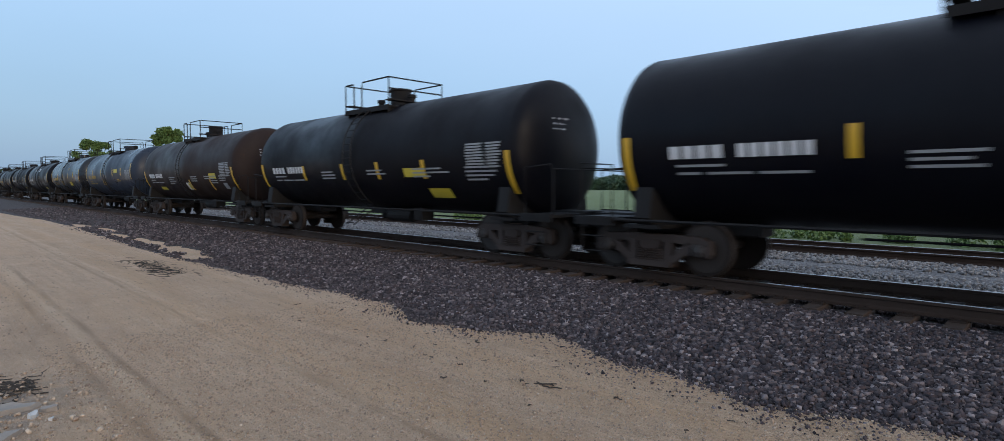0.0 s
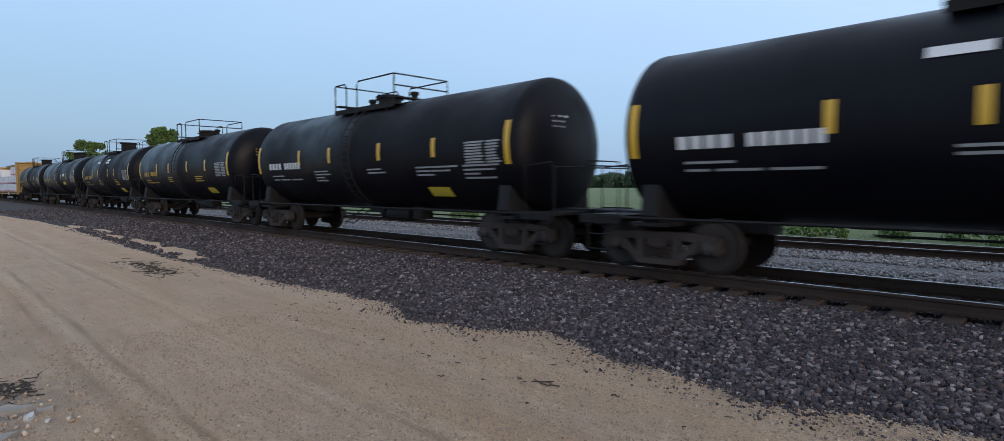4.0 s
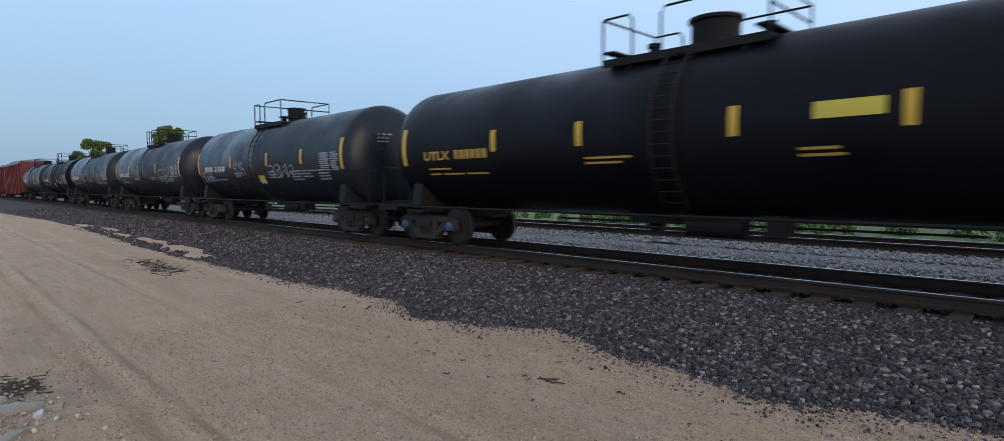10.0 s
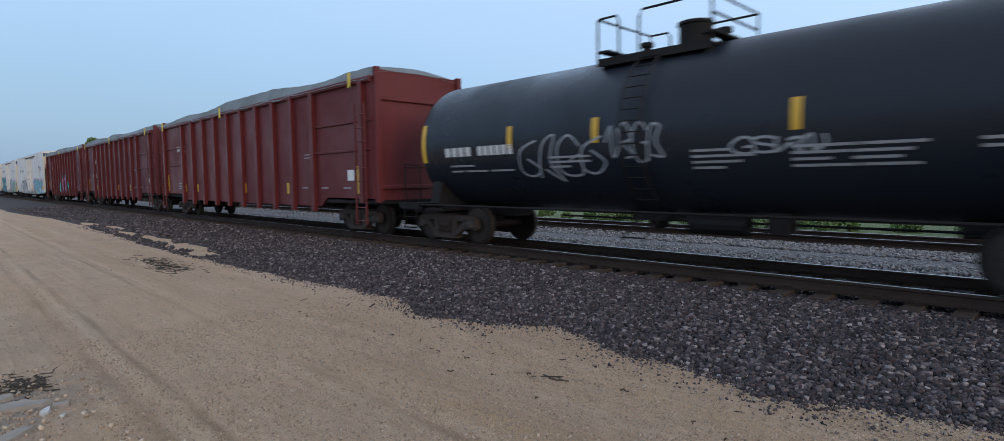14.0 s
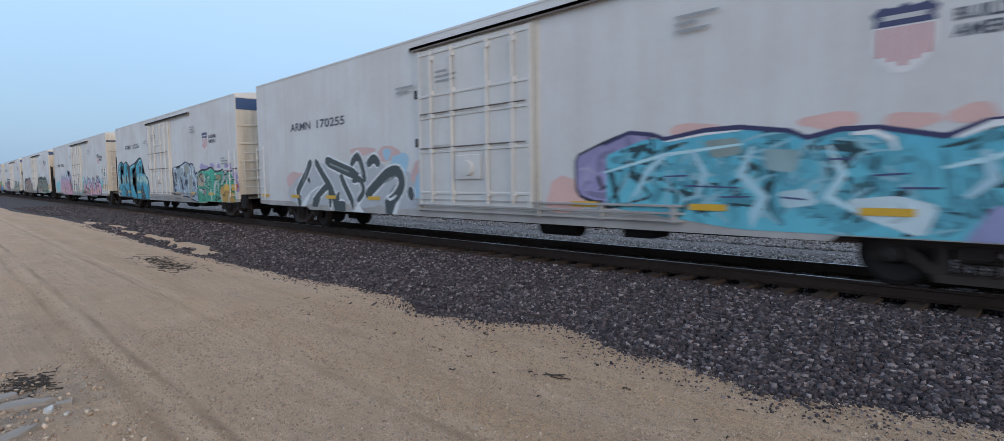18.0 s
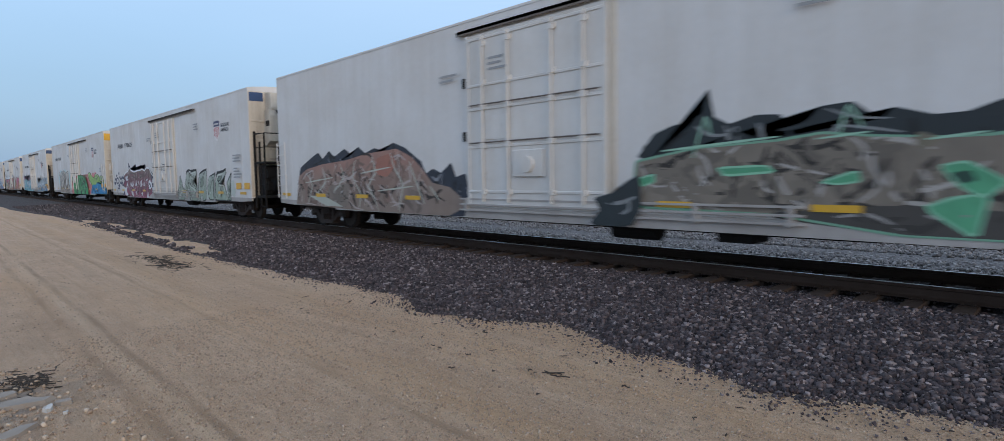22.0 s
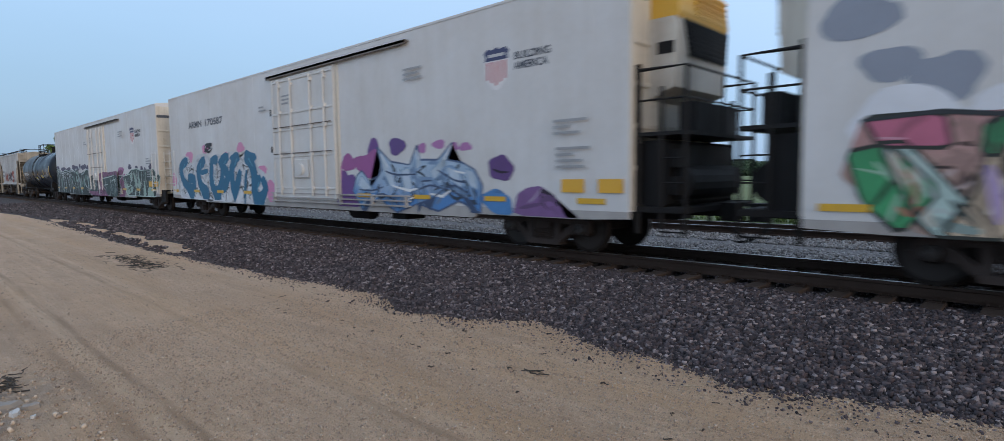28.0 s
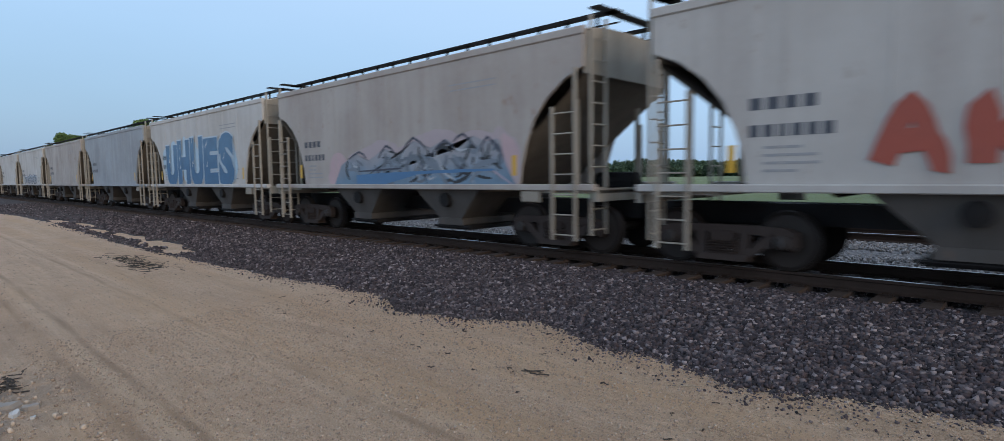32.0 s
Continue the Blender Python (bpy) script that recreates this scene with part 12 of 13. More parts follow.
sprayed(r10, 3, (0.13, 0.23, 0.20), ((-2.86, 1.84), (-2.37, 1.87), (-2.37, 1.59), (-2.78, 1.49)))
sprayed(r10, 3, (0.13, 0.23, 0.20), ((-9.61, 1.72), (-9.28, 1.72), (-9.43, 0.93), (-9.69, 1.02)))
sprayed(r10, 3, (0.13, 0.23, 0.20), ((-7.03, 1.68), (-6.7, 1.75), (-6.88, 1.15)))
sprayed(r10, 3, (0.13, 0.23, 0.20), ((-6.07, 1.82), (-5.7, 1.73), (-5.63, 1.42), (-6, 1.47)))
sprayed(r10, 3, (0.13, 0.23, 0.20), ((-2.21, 1.72), (-1.92, 1.75), (-1.84, 1), (-2.09, 0.97)))
sprayed_line(r10, 5, (0.30, 0.42, 0.37), ((-10.33, 1.93), (-10.25, 1.27)), 0.06)
sprayed_line(r10, 5, (0.30, 0.42, 0.37), ((-8.72, 1.71), (-8.7, 0.88)), 0.06)
sprayed_line(r10, 5, (0.30, 0.42, 0.37), ((-7.54, 1.69), (-6.86, 1.67)), 0.06)
sprayed_line(r10, 5, (0.30, 0.42, 0.37), ((-7.12, 1.4), (-6.59, 1.01)), 0.06)
sprayed_line(r10, 5, (0.30, 0.42, 0.37), ((-5.93, 1.16), (-5.57, 0.77)), 0.06)
sprayed_line(r10, 5, (0.30, 0.42, 0.37), ((-4.88, 1.29), (-4.56, 0.85)), 0.06)
sprayed_line(r10, 5, (0.30, 0.42, 0.37), ((-5.22, 1.16), (-4.85, 1.02), (-4.59, 1.17)), 0.06)
sprayed_line(r10, 5, (0.30, 0.42, 0.37), ((-3.59, 1.62), (-3.66, 1.18)), 0.06)
sprayed_line(r10, 5, (0.30, 0.42, 0.37), ((-2.61, 1.3), (-2.37, 0.88)), 0.06)
sprayed_line(r10, 5, (0.30, 0.42, 0.37), ((-8.02, 1.13), (-7.76, 0.76)), 0.06)
sprayed_line(r10, 6, (0.60, 0.63, 0.64), ((-9.5, 1.72), (-9.48, 2), (-9.22, 2)), 0.075)
sprayed_line(r10, 6, (0.60, 0.63, 0.64), ((-9.44, 1.88), (-9.22, 1.87)), 0.075)
sprayed_line(r10, 6, (0.60, 0.63, 0.64), ((-9.02, 1.71), (-9.01, 2.02), (-8.76, 1.95), (-8.97, 1.86), (-8.72, 1.71)), 0.075)
sprayed_line(r10, 6, (0.60, 0.63, 0.64), ((-8.47, 1.7), (-8.46, 2)), 0.075)
sprayed_line(r10, 6, (0.60, 0.63, 0.64), ((-7.9, 1.95), (-7.45, 1.94)), 0.075)
sprayed_line(r10, 6, (0.60, 0.63, 0.64), ((-7.67, 1.95), (-7.68, 1.72)), 0.075)
sprayed_line(r10, 6, (0.60, 0.63, 0.64), ((-7.27, 1.94), (-7.11, 1.73), (-6.85, 1.95)), 0.075)
sprayed_line(r10, 6, (0.60, 0.63, 0.64), ((-6.66, 1.72), (-6.65, 1.97)), 0.075)
sprayed_line(r10, 6, (0.60, 0.63, 0.64), ((-6.29, 1.96), (-6.45, 1.88), (-6.22, 1.77), (-6.42, 1.69)), 0.075)
sprayed(r10, 0, (0.24, 0.09, 0.18), ((-1.55, 0.78), (-1.35, 1.72), (0.46, 1.79), (1.68, 1.98), (2.77, 1.92), (4.1, 1.97), (4.71, 2), (4.71, 0.81)), wall=-1.66)
sprayed(r10, 1, (0.03, 0.06, 0.065), ((-1.46, 1.68), (-0.41, 1.83), (0.45, 1.73), (0.63, 0.87), (-1.54, 0.87)), wall=-1.66)
sprayed(r10, 1, (0.04, 0.08, 0.08), ((1.65, 1.64), (3.45, 1.76), (4.7, 1.77), (4.65, 0.81), (2.69, 0.78), (1.77, 1.23)), wall=-1.66)
sprayed_line(r10, 2, (0.46, 0.54, 0.50), ((-1.16, 1.72), (-0.92, 1.36), (-1.34, 0.96)), 0.055, smooth=2, wall=-1.66)
sprayed_line(r10, 2, (0.46, 0.54, 0.50), ((-0.24, 1.74), (0.07, 1.26), (-0.32, 0.89)), 0.055, smooth=2, wall=-1.66)
sprayed_line(r10, 2, (0.46, 0.54, 0.50), ((1.65, 1.6), (2.76, 1.66), (4.09, 1.75)), 0.055, smooth=2, wall=-1.66)
sprayed_line(r10, 2, (0.46, 0.54, 0.50), ((2.17, 1.53), (2.36, 1.08), (2.12, 0.82)), 0.055, smooth=2, wall=-1.66)
sprayed_line(r10, 2, (0.46, 0.54, 0.50), ((3.17, 1.62), (3.48, 1.24), (3.11, 0.81)), 0.055, smooth=2, wall=-1.66)
sprayed_line(r10, 2, (0.46, 0.54, 0.50), ((3.96, 1.65), (4.25, 1.27), (4.03, 0.83)), 0.055, smooth=2, wall=-1.66)
sprayed_line(r10, 2, (0.46, 0.54, 0.50), ((0.78, 1.65), (1.06, 1.15), (0.79, 0.87)), 0.055, smooth=2, wall=-1.66)
sprayed_line(r10, 2, (0.46, 0.54, 0.50), ((1.92, 1.23), (2.73, 1.27)), 0.055, smooth=2, wall=-1.66)
sprayed_line(r10, 2, (0.46, 0.54, 0.50), ((3.42, 1.45), (4.45, 1.58)), 0.055, smooth=2, wall=-1.66)
sprayed(r10, 0, (0.24, 0.09, 0.18), ((4.38, 0.76), (4.53, 1.94), (5.18, 2.07), (5.51, 1.95), (5.28, 1.83), (6.01, 1.18), (5.67, 0.8)))
splashes(r10, [(5.18, 1.99, 0.50, 0.19), (5.70, 1.44, 0.37, 0.35)], paint((0.36, 0.14, 0.28)), -1.5860, 379)
sprayed(r10, 1, (0.04, 0.075, 0.075), ((4.46, 1.74), (5.39, 1.76), (4.74, 1.44), (5.08, 1.11), (4.59, 0.77), (4.41, 0.77)), line=(0.5, 0.56, 0.52), lw=0.035)
splashes(r10, [(6.76, 2.15, 0.29, 0.13), (7.90, 2.08, 0.21, 0.13), (8.73, 2.05, 0.20, 0.11), (9.21, 1.98, 0.19, 0.10), (10.01, 2.07, 0.23, 0.11), (10.11, 2.17, 0.13, 0.09)], paint((0.06, 0.05, 0.10)), -1.5860, 381)
sprayed(r10, 1, (0.03, 0.06, 0.06), ((5.5, 1.69), (6.24, 1.76), (6.99, 2.01), (7.9, 2.05), (8.52, 1.96), (9.3, 1.96), (10.01, 1.97), (10.51, 2.01), (10.79, 1.82), (10.75, 1.62), (11.12, 1.76), (11.41, 1.66), (11.28, 1.4), (10.83, 1.28), (10.67, 0.79), (8.08, 0.73), (6.26, 0.86), (5.74, 1.12)), high=(0.05, 0.09, 0.085), split=1.6, line=(0.46, 0.56, 0.52), lw=0.04)
sprayed(r10, 3, (0.32, 0.45, 0.39), ((5.85, 1.62), (6.37, 1.13), (6.15, 0.86), (5.72, 1.15)), line=(0.50, 0.58, 0.53), lw=0.025)
sprayed(r10, 3, (0.32, 0.45, 0.39), ((5.85, 1.09), (6.97, 1.27), (7.19, 0.97), (6.15, 0.84)), line=(0.50, 0.58, 0.53), lw=0.025)
sprayed(r10, 3, (0.32, 0.45, 0.39), ((7.36, 1.92), (7.67, 1.72), (7.92, 1.14), (7.65, 1.08)), line=(0.50, 0.58, 0.53), lw=0.025)
sprayed(r10, 3, (0.32, 0.45, 0.39), ((8.11, 1.82), (8.51, 1.29), (8.12, 0.75)), line=(0.50, 0.58, 0.53), lw=0.025)
sprayed(r10, 3, (0.32, 0.45, 0.39), ((9.1, 1.53), (8.82, 0.88), (9.27, 0.77)), line=(0.50, 0.58, 0.53), lw=0.025)
sprayed(r10, 3, (0.32, 0.45, 0.39), ((9.94, 1.95), (10.19, 1.89), (10.04, 1.47)), line=(0.50, 0.58, 0.53), lw=0.025)
sprayed(r10, 3, (0.32, 0.45, 0.39), ((9.65, 1.14), (10.37, 1.1), (10.33, 0.78), (9.46, 0.75)), line=(0.50, 0.58, 0.53), lw=0.025)
sprayed(r10, 3, (0.32, 0.45, 0.39), ((10.81, 1.15), (11.44, 1.62), (11.38, 1.4), (10.97, 1.04)), line=(0.50, 0.58, 0.53), lw=0.025)
sprayed(r10, 3, (0.32, 0.45, 0.39), ((6.74, 1.7), (7.22, 1.87), (6.97, 1.4)), line=(0.50, 0.58, 0.53), lw=0.025)
sprayed(r10, 3, (0.32, 0.45, 0.39), ((10.4, 1.64), (10.69, 1.68), (10.59, 1.29)), line=(0.50, 0.58, 0.53), lw=0.025)
sprayed_line(r10, 4, (0.48, 0.56, 0.52), ((5.72, 1.72), (6.75, 1.79), (7.23, 1.96)), 0.045, smooth=2)
sprayed_line(r10, 4, (0.48, 0.56, 0.52), ((7.9, 1.99), (7.8, 1.57), (8.09, 1.14)), 0.045, smooth=2)
sprayed_line(r10, 4, (0.48, 0.56, 0.52), ((8.72, 1.91), (8.67, 1.49), (8.42, 1.01)), 0.045, smooth=2)
sprayed_line(r10, 4, (0.48, 0.56, 0.52), ((9.37, 1.89), (9.29, 1.49), (9.47, 1.16)), 0.045, smooth=2)
sprayed_line(r10, 4, (0.48, 0.56, 0.52), ((10.21, 1.94), (10.4, 1.54), (10.27, 1.17)), 0.045, smooth=2)
sprayed_line(r10, 4, (0.48, 0.56, 0.52), ((10.75, 1.63), (10.84, 1.3)), 0.045, smooth=2)
sprayed_line(r10, 4, (0.48, 0.56, 0.52), ((6.47, 1.13), (6.97, 1.46), (7.26, 1.69)), 0.045, smooth=2)
sprayed_line(r10, 4, (0.48, 0.56, 0.52), ((7.42, 0.87), (7.69, 1.05)), 0.045, smooth=2)
sprayed_line(r10, 4, (0.48, 0.56, 0.52), ((11.12, 1.67), (10.97, 1.41)), 0.045, smooth=2)
tank(-585.98, "A", T_NAVY, 18, "dark blue-black tank car with yellow strips", "yellow", "placard", "same", "narrow", strips=(-3.19, -1.19, 1.04, 3.59), drop=(0.22, 0.22))
HW = -1.534
h1 = add(hopper(M_HOP[0], "grey covered hopper with red and black graffiti letters", 1), -599.9)
RB, BK = (0.32, 0.070, 0.045), (0.075, 0.045, 0.055)
for x0, x1, z0, z1, g, c in ((-2.62, -1.92, 1.5, 2.4, "A", RB), (-1.72, -0.65, 1.5, 2.38, "K", RB), (-0.38, 0.4, 1.5, 2.3, "P", BK), (0.5, 1.85, 1.46, 2.32, "K", BK), (2.05, 3.0, 1.45, 2.4, "S", RB)):
    piece(h1, x0, x1, z0, z1, 1, c, None, c, int(68 + x0), "dome", (), c, (), wall=HW, floor=1.3, text=g, fat=0.78, edge=0.012)
splashes(h1, [(1.8, 2.22, 0.17, 0.16)], paint(RB), HW - 0.01, 9)
h2 = add(hopper(M_HOP[1], "weathered tan covered hopper with blue and pink graffiti", 2), -612.75)
splashes(h2, [(-0.67, 1.65, 1.26, 0.76), (1.48, 1.89, 1.52, 0.59), (3.29, 1.93, 0.90, 0.54), (3.82, 1.72, 0.41, 0.72)], paint((0.40, 0.34, 0.36)), -1.5340, 0, 1.31)
splashes(h2, [(3.88, 1.83, 0.31, 0.53), (-2.33, 1.67, 0.60, 0.49)], paint((0.46, 0.34, 0.36)), -1.5354, 1, 1.31)
sprayed(h2, 2, (0.14, 0.24, 0.34), ((-2.59, 1.27), (-2.23, 1.84), (-1.52, 2.14), (-0.96, 1.93), (-0.24, 2.21), (0.37, 2.04), (0.91, 2.35), (1.5, 2.15), (2.08, 2.33), (2.5, 2.11), (2.92, 2.36), (3.31, 2.21), (3.69, 2.26), (3.88, 1.72), (4.12, 1.47), (4.56, 1.19), (4.56, 1.13), (-1.95, 1.11)), high=(0.30, 0.31, 0.34), split=1.72, soft=0.3, busy=0.8, wall=-1.534, floor=1.31)
sprayed(h2, 4, (0.10, 0.34, 0.38), ((-1.95, 1.03), (-1.41, 1.43), (0.43, 1.38), (2.4, 1.48), (4.02, 1.5), (4.61, 1.16), (4.56, 1.04), (-0.73, 0.96)), busy=0.7, wall=-1.534, floor=1.31)
sprayed_line(h2, 6, (0.05, 0.06, 0.09), ((-1.87, 1.99), (-1.35, 2.17), (-1.04, 2.01)), 0.05, smooth=2, wall=-1.534, floor=1.31)
sprayed_line(h2, 6, (0.05, 0.06, 0.09), ((-0.49, 1.99), (-0.16, 2.28), (0.19, 2.09)), 0.05, smooth=2, wall=-1.534, floor=1.31)
sprayed_line(h2, 6, (0.05, 0.06, 0.09), ((0.48, 2.11), (0.92, 2.42), (1.37, 2.15)), 0.05, smooth=2, wall=-1.534, floor=1.31)
sprayed_line(h2, 6, (0.05, 0.06, 0.09), ((1.55, 1.97), (2.02, 2.3), (2.43, 2.02)), 0.05, smooth=2, wall=-1.534, floor=1.31)
sprayed_line(h2, 6, (0.05, 0.06, 0.09), ((2.32, 2.25), (2.63, 2.41), (3.02, 2.1)), 0.05, smooth=2, wall=-1.534, floor=1.31)
sprayed_line(h2, 6, (0.05, 0.06, 0.09), ((3.13, 2), (3.37, 2.31), (3.68, 1.98)), 0.05, smooth=2, wall=-1.534, floor=1.31)
sprayed_line(h2, 6, (0.05, 0.06, 0.09), ((3.53, 2.24), (3.78, 1.91), (3.72, 1.73)), 0.05, smooth=2, wall=-1.534, floor=1.31)
sprayed_line(h2, 6, (0.05, 0.06, 0.09), ((-0.66, 1.81), (-0.38, 1.46)), 0.05, smooth=2, wall=-1.534, floor=1.31)
sprayed_line(h2, 6, (0.05, 0.06, 0.09), ((1.15, 1.84), (1.4, 1.52)), 0.05, smooth=2, wall=-1.534, floor=1.31)
sprayed_line(h2, 6, (0.05, 0.06, 0.09), ((2.42, 1.75), (2.76, 1.58)), 0.05, smooth=2, wall=-1.534, floor=1.31)
sprayed_line(h2, 6, (0.05, 0.06, 0.09), ((-1.39, 1.66), (0.45, 1.71)), 0.05, smooth=2, wall=-1.534, floor=1.31)
sprayed_line(h2, 6, (0.07, 0.18, 0.34), ((-1.49, 1.55), (1.13, 1.6), (3.55, 1.63)), 0.07, smooth=2, wall=-1.534, floor=1.31)
sprayed_line(h2, 6, (0.07, 0.18, 0.34), ((-0.69, 1.39), (2.4, 1.45), (3.94, 1.5)), 0.07, smooth=2, wall=-1.534, floor=1.31)
sprayed_line(h2, 7, (0.46, 0.36, 0.42), ((3.55, 1.6), (4.07, 1.35), (4.36, 1.16)), 0.07, wall=-1.534, floor=1.31)
sprayed_line(h2, 7, (0.46, 0.36, 0.42), ((2.39, 1.28), (3.53, 1.25)), 0.07, wall=-1.534, floor=1.31)
sprayed_line(h2, 7, (0.46, 0.36, 0.42), ((-0.32, 1.23), (1.11, 1.28)), 0.07, wall=-1.534, floor=1.31)
h3 = add(hopper(M_HOP[2], "pale covered hopper with large blue graffiti letters", 3), -625.4)
cloud(h3, -4.0, 3.4, 1.4, 3.1, (0.40, 0.56, 0.68), 651, HW, 1.3)
letters(h3, -3.7, 3.5, 1.36, 3.2, "UHUES", (0.055, 0.155, 0.29), (0.09, 0.20, 0.33), (0.46, 0.56, 0.64), seed=72, wall=HW - 0.012, floor=1.3, fat=1.1)
h4 = add(hopper(M_HOP[3], "blue-grey covered hopper with dark roof walk", 4), -638.1)
h5 = add(hopper(M_HOP[1], "weathered tan covered hopper with roof hatches", 5), -650.8)
h6 = add(hopper(M_HOP[2], "pale covered hopper with faded tags", 6), -663.5)
piece(h6, -3.0, 2.5, 1.4, 2.1, 5, GREY, (0.3, 0.38, 0.46), (0.14, 0.15, 0.18), 73, "spike", wall=HW, floor=1.3)
for k in range(7):
    add(hopper(M_HOP[(2, 0, 2, 1, 2, 3, 0)[k]], "pale covered hopper with dark roof walk" if k % 2 else "grey covered hopper with dark roof walk", 7 + k), -676.2 - 12.7 * k)

SPEED = [(0, 18.74), (4, 18.64), (8, 18.61), (12, 18.76), (16, 18.83), (20, 18.77), (24, 18.74), (28, 18.95), (32, 19.12)]


def travelled(t):
    s = 0.0
    for (t0, v0), (t1, v1) in zip(SPEED, SPEED[1:]):
        if t <= t0:
            break
        d = min(t, t1) - t0
        s += v0 * d + (v1 - v0) * d * d / (2 * (t1 - t0))
    return s


def motions():
    times = [2.0 * k for k in range(17)]
    for thing, sets, off in TRAIN:
        walk(thing, [(t, pose(off + travelled(t), 0, RT)) for t in times])
        # the wheels turn while their car is near enough to see them do so
        near = [k for k in range(961) if -75 < off + travelled(k / 30) < 16]
        for wset in sets:
            x, y, z = wset.location
            rows = [(k / 30, pose(x, y, z, 0, math.degrees(travelled(k / 30) / 0.457), 0)) for k in near]
            if not rows:
                rows = [(0.0, pose(x, y, z))]
            if rows[0][0] > 0:
                rows.insert(0, (0.0, rows[0][1]))
            if rows[-1][0] < 32:
                rows.append((32.0, rows[-1][1]))
            walk(wset, rows)
    for thing, off in LOADS:
        walk(thing, [(t, pose(off + travelled(t), 0, RT)) for t in times])


# ---- beyond the tracks
M_BARK = weathered("bark", (0.09, 0.07, 0.05), (0.05, 0.04, 0.03), 0.95)


def leaf_material(name, a, b2):
    m, n, l, b = matnode(name, 0.75)
    g = n.new("ShaderNodeNewGeometry")
    l.new(mixc(n, l, g.outputs["Random Per Island"], a, b2), b.inputs["Base Color"])
    return m


M_LEAF = leaf_material("leaves", (0.05, 0.10, 0.025), (0.12, 0.19, 0.05))
M_WOODS = leaf_material("woods_foliage", (0.030, 0.062, 0.034), (0.062, 0.11, 0.058))
M_SHED = weathered("white_shed_metal", (0.66, 0.68, 0.70), (0.55, 0.56, 0.57), 0.5)
M_SHEDROOF = weathered("shed_roof_metal", (0.42, 0.44, 0.46), (0.30, 0.31, 0.32), 0.45)


def leaves(name, clumps, mat, size, per, seed):
    """Many small leaf blades in one mesh, gathered in clumps (x, y, z, r)."""
    rng = np.random.RandomState(seed)
    cl = np.array(clumps)
    c = np.repeat(cl[:, :3], per, 0)
    r = np.repeat(cl[:, 3], per)
    d = rng.normal(size=(len(c), 3))
    d /= np.linalg.norm(d, axis=1)[:, None]
    p = c + d * (r * rng.uniform(0.5, 1.08, len(c)))[:, None] * np.array([1, 1, 0.8])
    u = rng.normal(size=(len(c), 3))
    u /= np.linalg.norm(u, axis=1)[:, None]
    v = np.cross(u, rng.normal(size=(len(c), 3)))
    v /= np.linalg.norm(v, axis=1)[:, None]
    s = (size * rng.uniform(0.6, 1.4, len(c)))[:, None]
    q = np.stack([p - u * s, p + v * s * 0.5, p + u * s, p - v * s * 0.5], 1).reshape(-1, 3)
    me = bpy.data.meshes.new(name)
    n = len(c)
    me.vertices.add(n * 4)
    me.vertices.foreach_set("co", q.reshape(-1))
    me.loops.add(n * 4)
    me.loops.foreach_set("vertex_index", np.arange(n * 4, dtype=np.int32))
    me.polygons.add(n)
    me.polygons.foreach_set("loop_start", np.arange(0, n * 4, 4, dtype=np.int32))
    me.update(calc_edges=True)
    me.materials.append(mat)
    return me


def tree(x, y, h, spread, seed, label):
    rng = random.Random(seed)
    t = tagged(new("tree"), label, "tree", "trees behind the tracks")
    t.location = (x, y, -0.05)
    bm = bmesh.new()
    trunk = [(0, 0, 0), (0.1, 0.05, h * 0.2), (0.0, 0.15, h * 0.42), (0.15, 0.1, h * 0.7)]
    for a, b, r0, r1 in zip(trunk, trunk[1:], (0.28, 0.2, 0.14), (0.2, 0.14, 0.06)):
        a, b = Vector(a), Vector(b)
        seg = 8
        ra = [bm.verts.new(a + Vector((r0 * math.cos(k * math.pi / 4), r0 * math.sin(k * math.pi / 4), 0))) for k in range(seg)]
        rb = [bm.verts.new(b + Vector((r1 * math.cos(k * math.pi / 4), r1 * math.sin(k * math.pi / 4), 0))) for k in range(seg)]
        for k in range(seg):
            bm.faces.new((ra[k], ra[(k + 1) % seg], rb[(k + 1) % seg], rb[k]))
    clumps = []
    for k in range(26):
        a = rng.uniform(0, 6.28)
        zz = h * rng.uniform(0.42, 0.98)
        rr = spread * rng.uniform(0.2, 1.0) * (1.15 - abs(zz / h - 0.62) * 1.5)
        p = Vector((rr * math.cos(a), rr * math.sin(a), zz))
        base = Vector((0.1, 0.1, h * rng.uniform(0.25, 0.6)))
        rod(bm, [base, base.lerp(p, 0.5) + Vector((0, 0, 0.3)), p], 0.04, 4)
        clumps.append((p.x, p.y, p.z, spread * rng.uniform(0.14, 0.32)))
    part("trunk", bm, M_BARK, t, "tapered trunk with limbs")
    part("crown", leaves("crown", clumps, M_LEAF, 0.26, 300, seed), M_LEAF, t, "uneven green crown with gaps")
    return t


tree(-165.0, 20.0, 12.9, 4.3, 1, "green leafy tree rising behind the tracks")
tree(-110.0, 20.0, 11.8, 3.0, 2, "green leafy tree with a dense crown")

# far woods along the edge of the field
rw = random.Random(9)
clumps = []
for k in range(2200):
    a = radians(rw.uniform(-10, 92))
    d = 330 + rw.uniform(0, 60)
    x, y = -d * math.sin(a), d * math.cos(a)
    hgt = 8.6 + 2.6 * noise.noise((x * 0.02, y * 0.02, 0)) + rw.uniform(-1.0, 1.0)
    for q in range(2):
        z = hgt * rw.uniform(0.02, 0.85)
        clumps.append((x + rw.uniform(-3, 3), y + rw.uniform(-3, 3), z, rw.uniform(1.8, 3.2)))
tagged(new("far_woods", leaves("far_woods", clumps, M_WOODS, 0.9, 60, 4)), "dark green belt of trees beyond the field", "woods", kind="stuff")
clumps = []
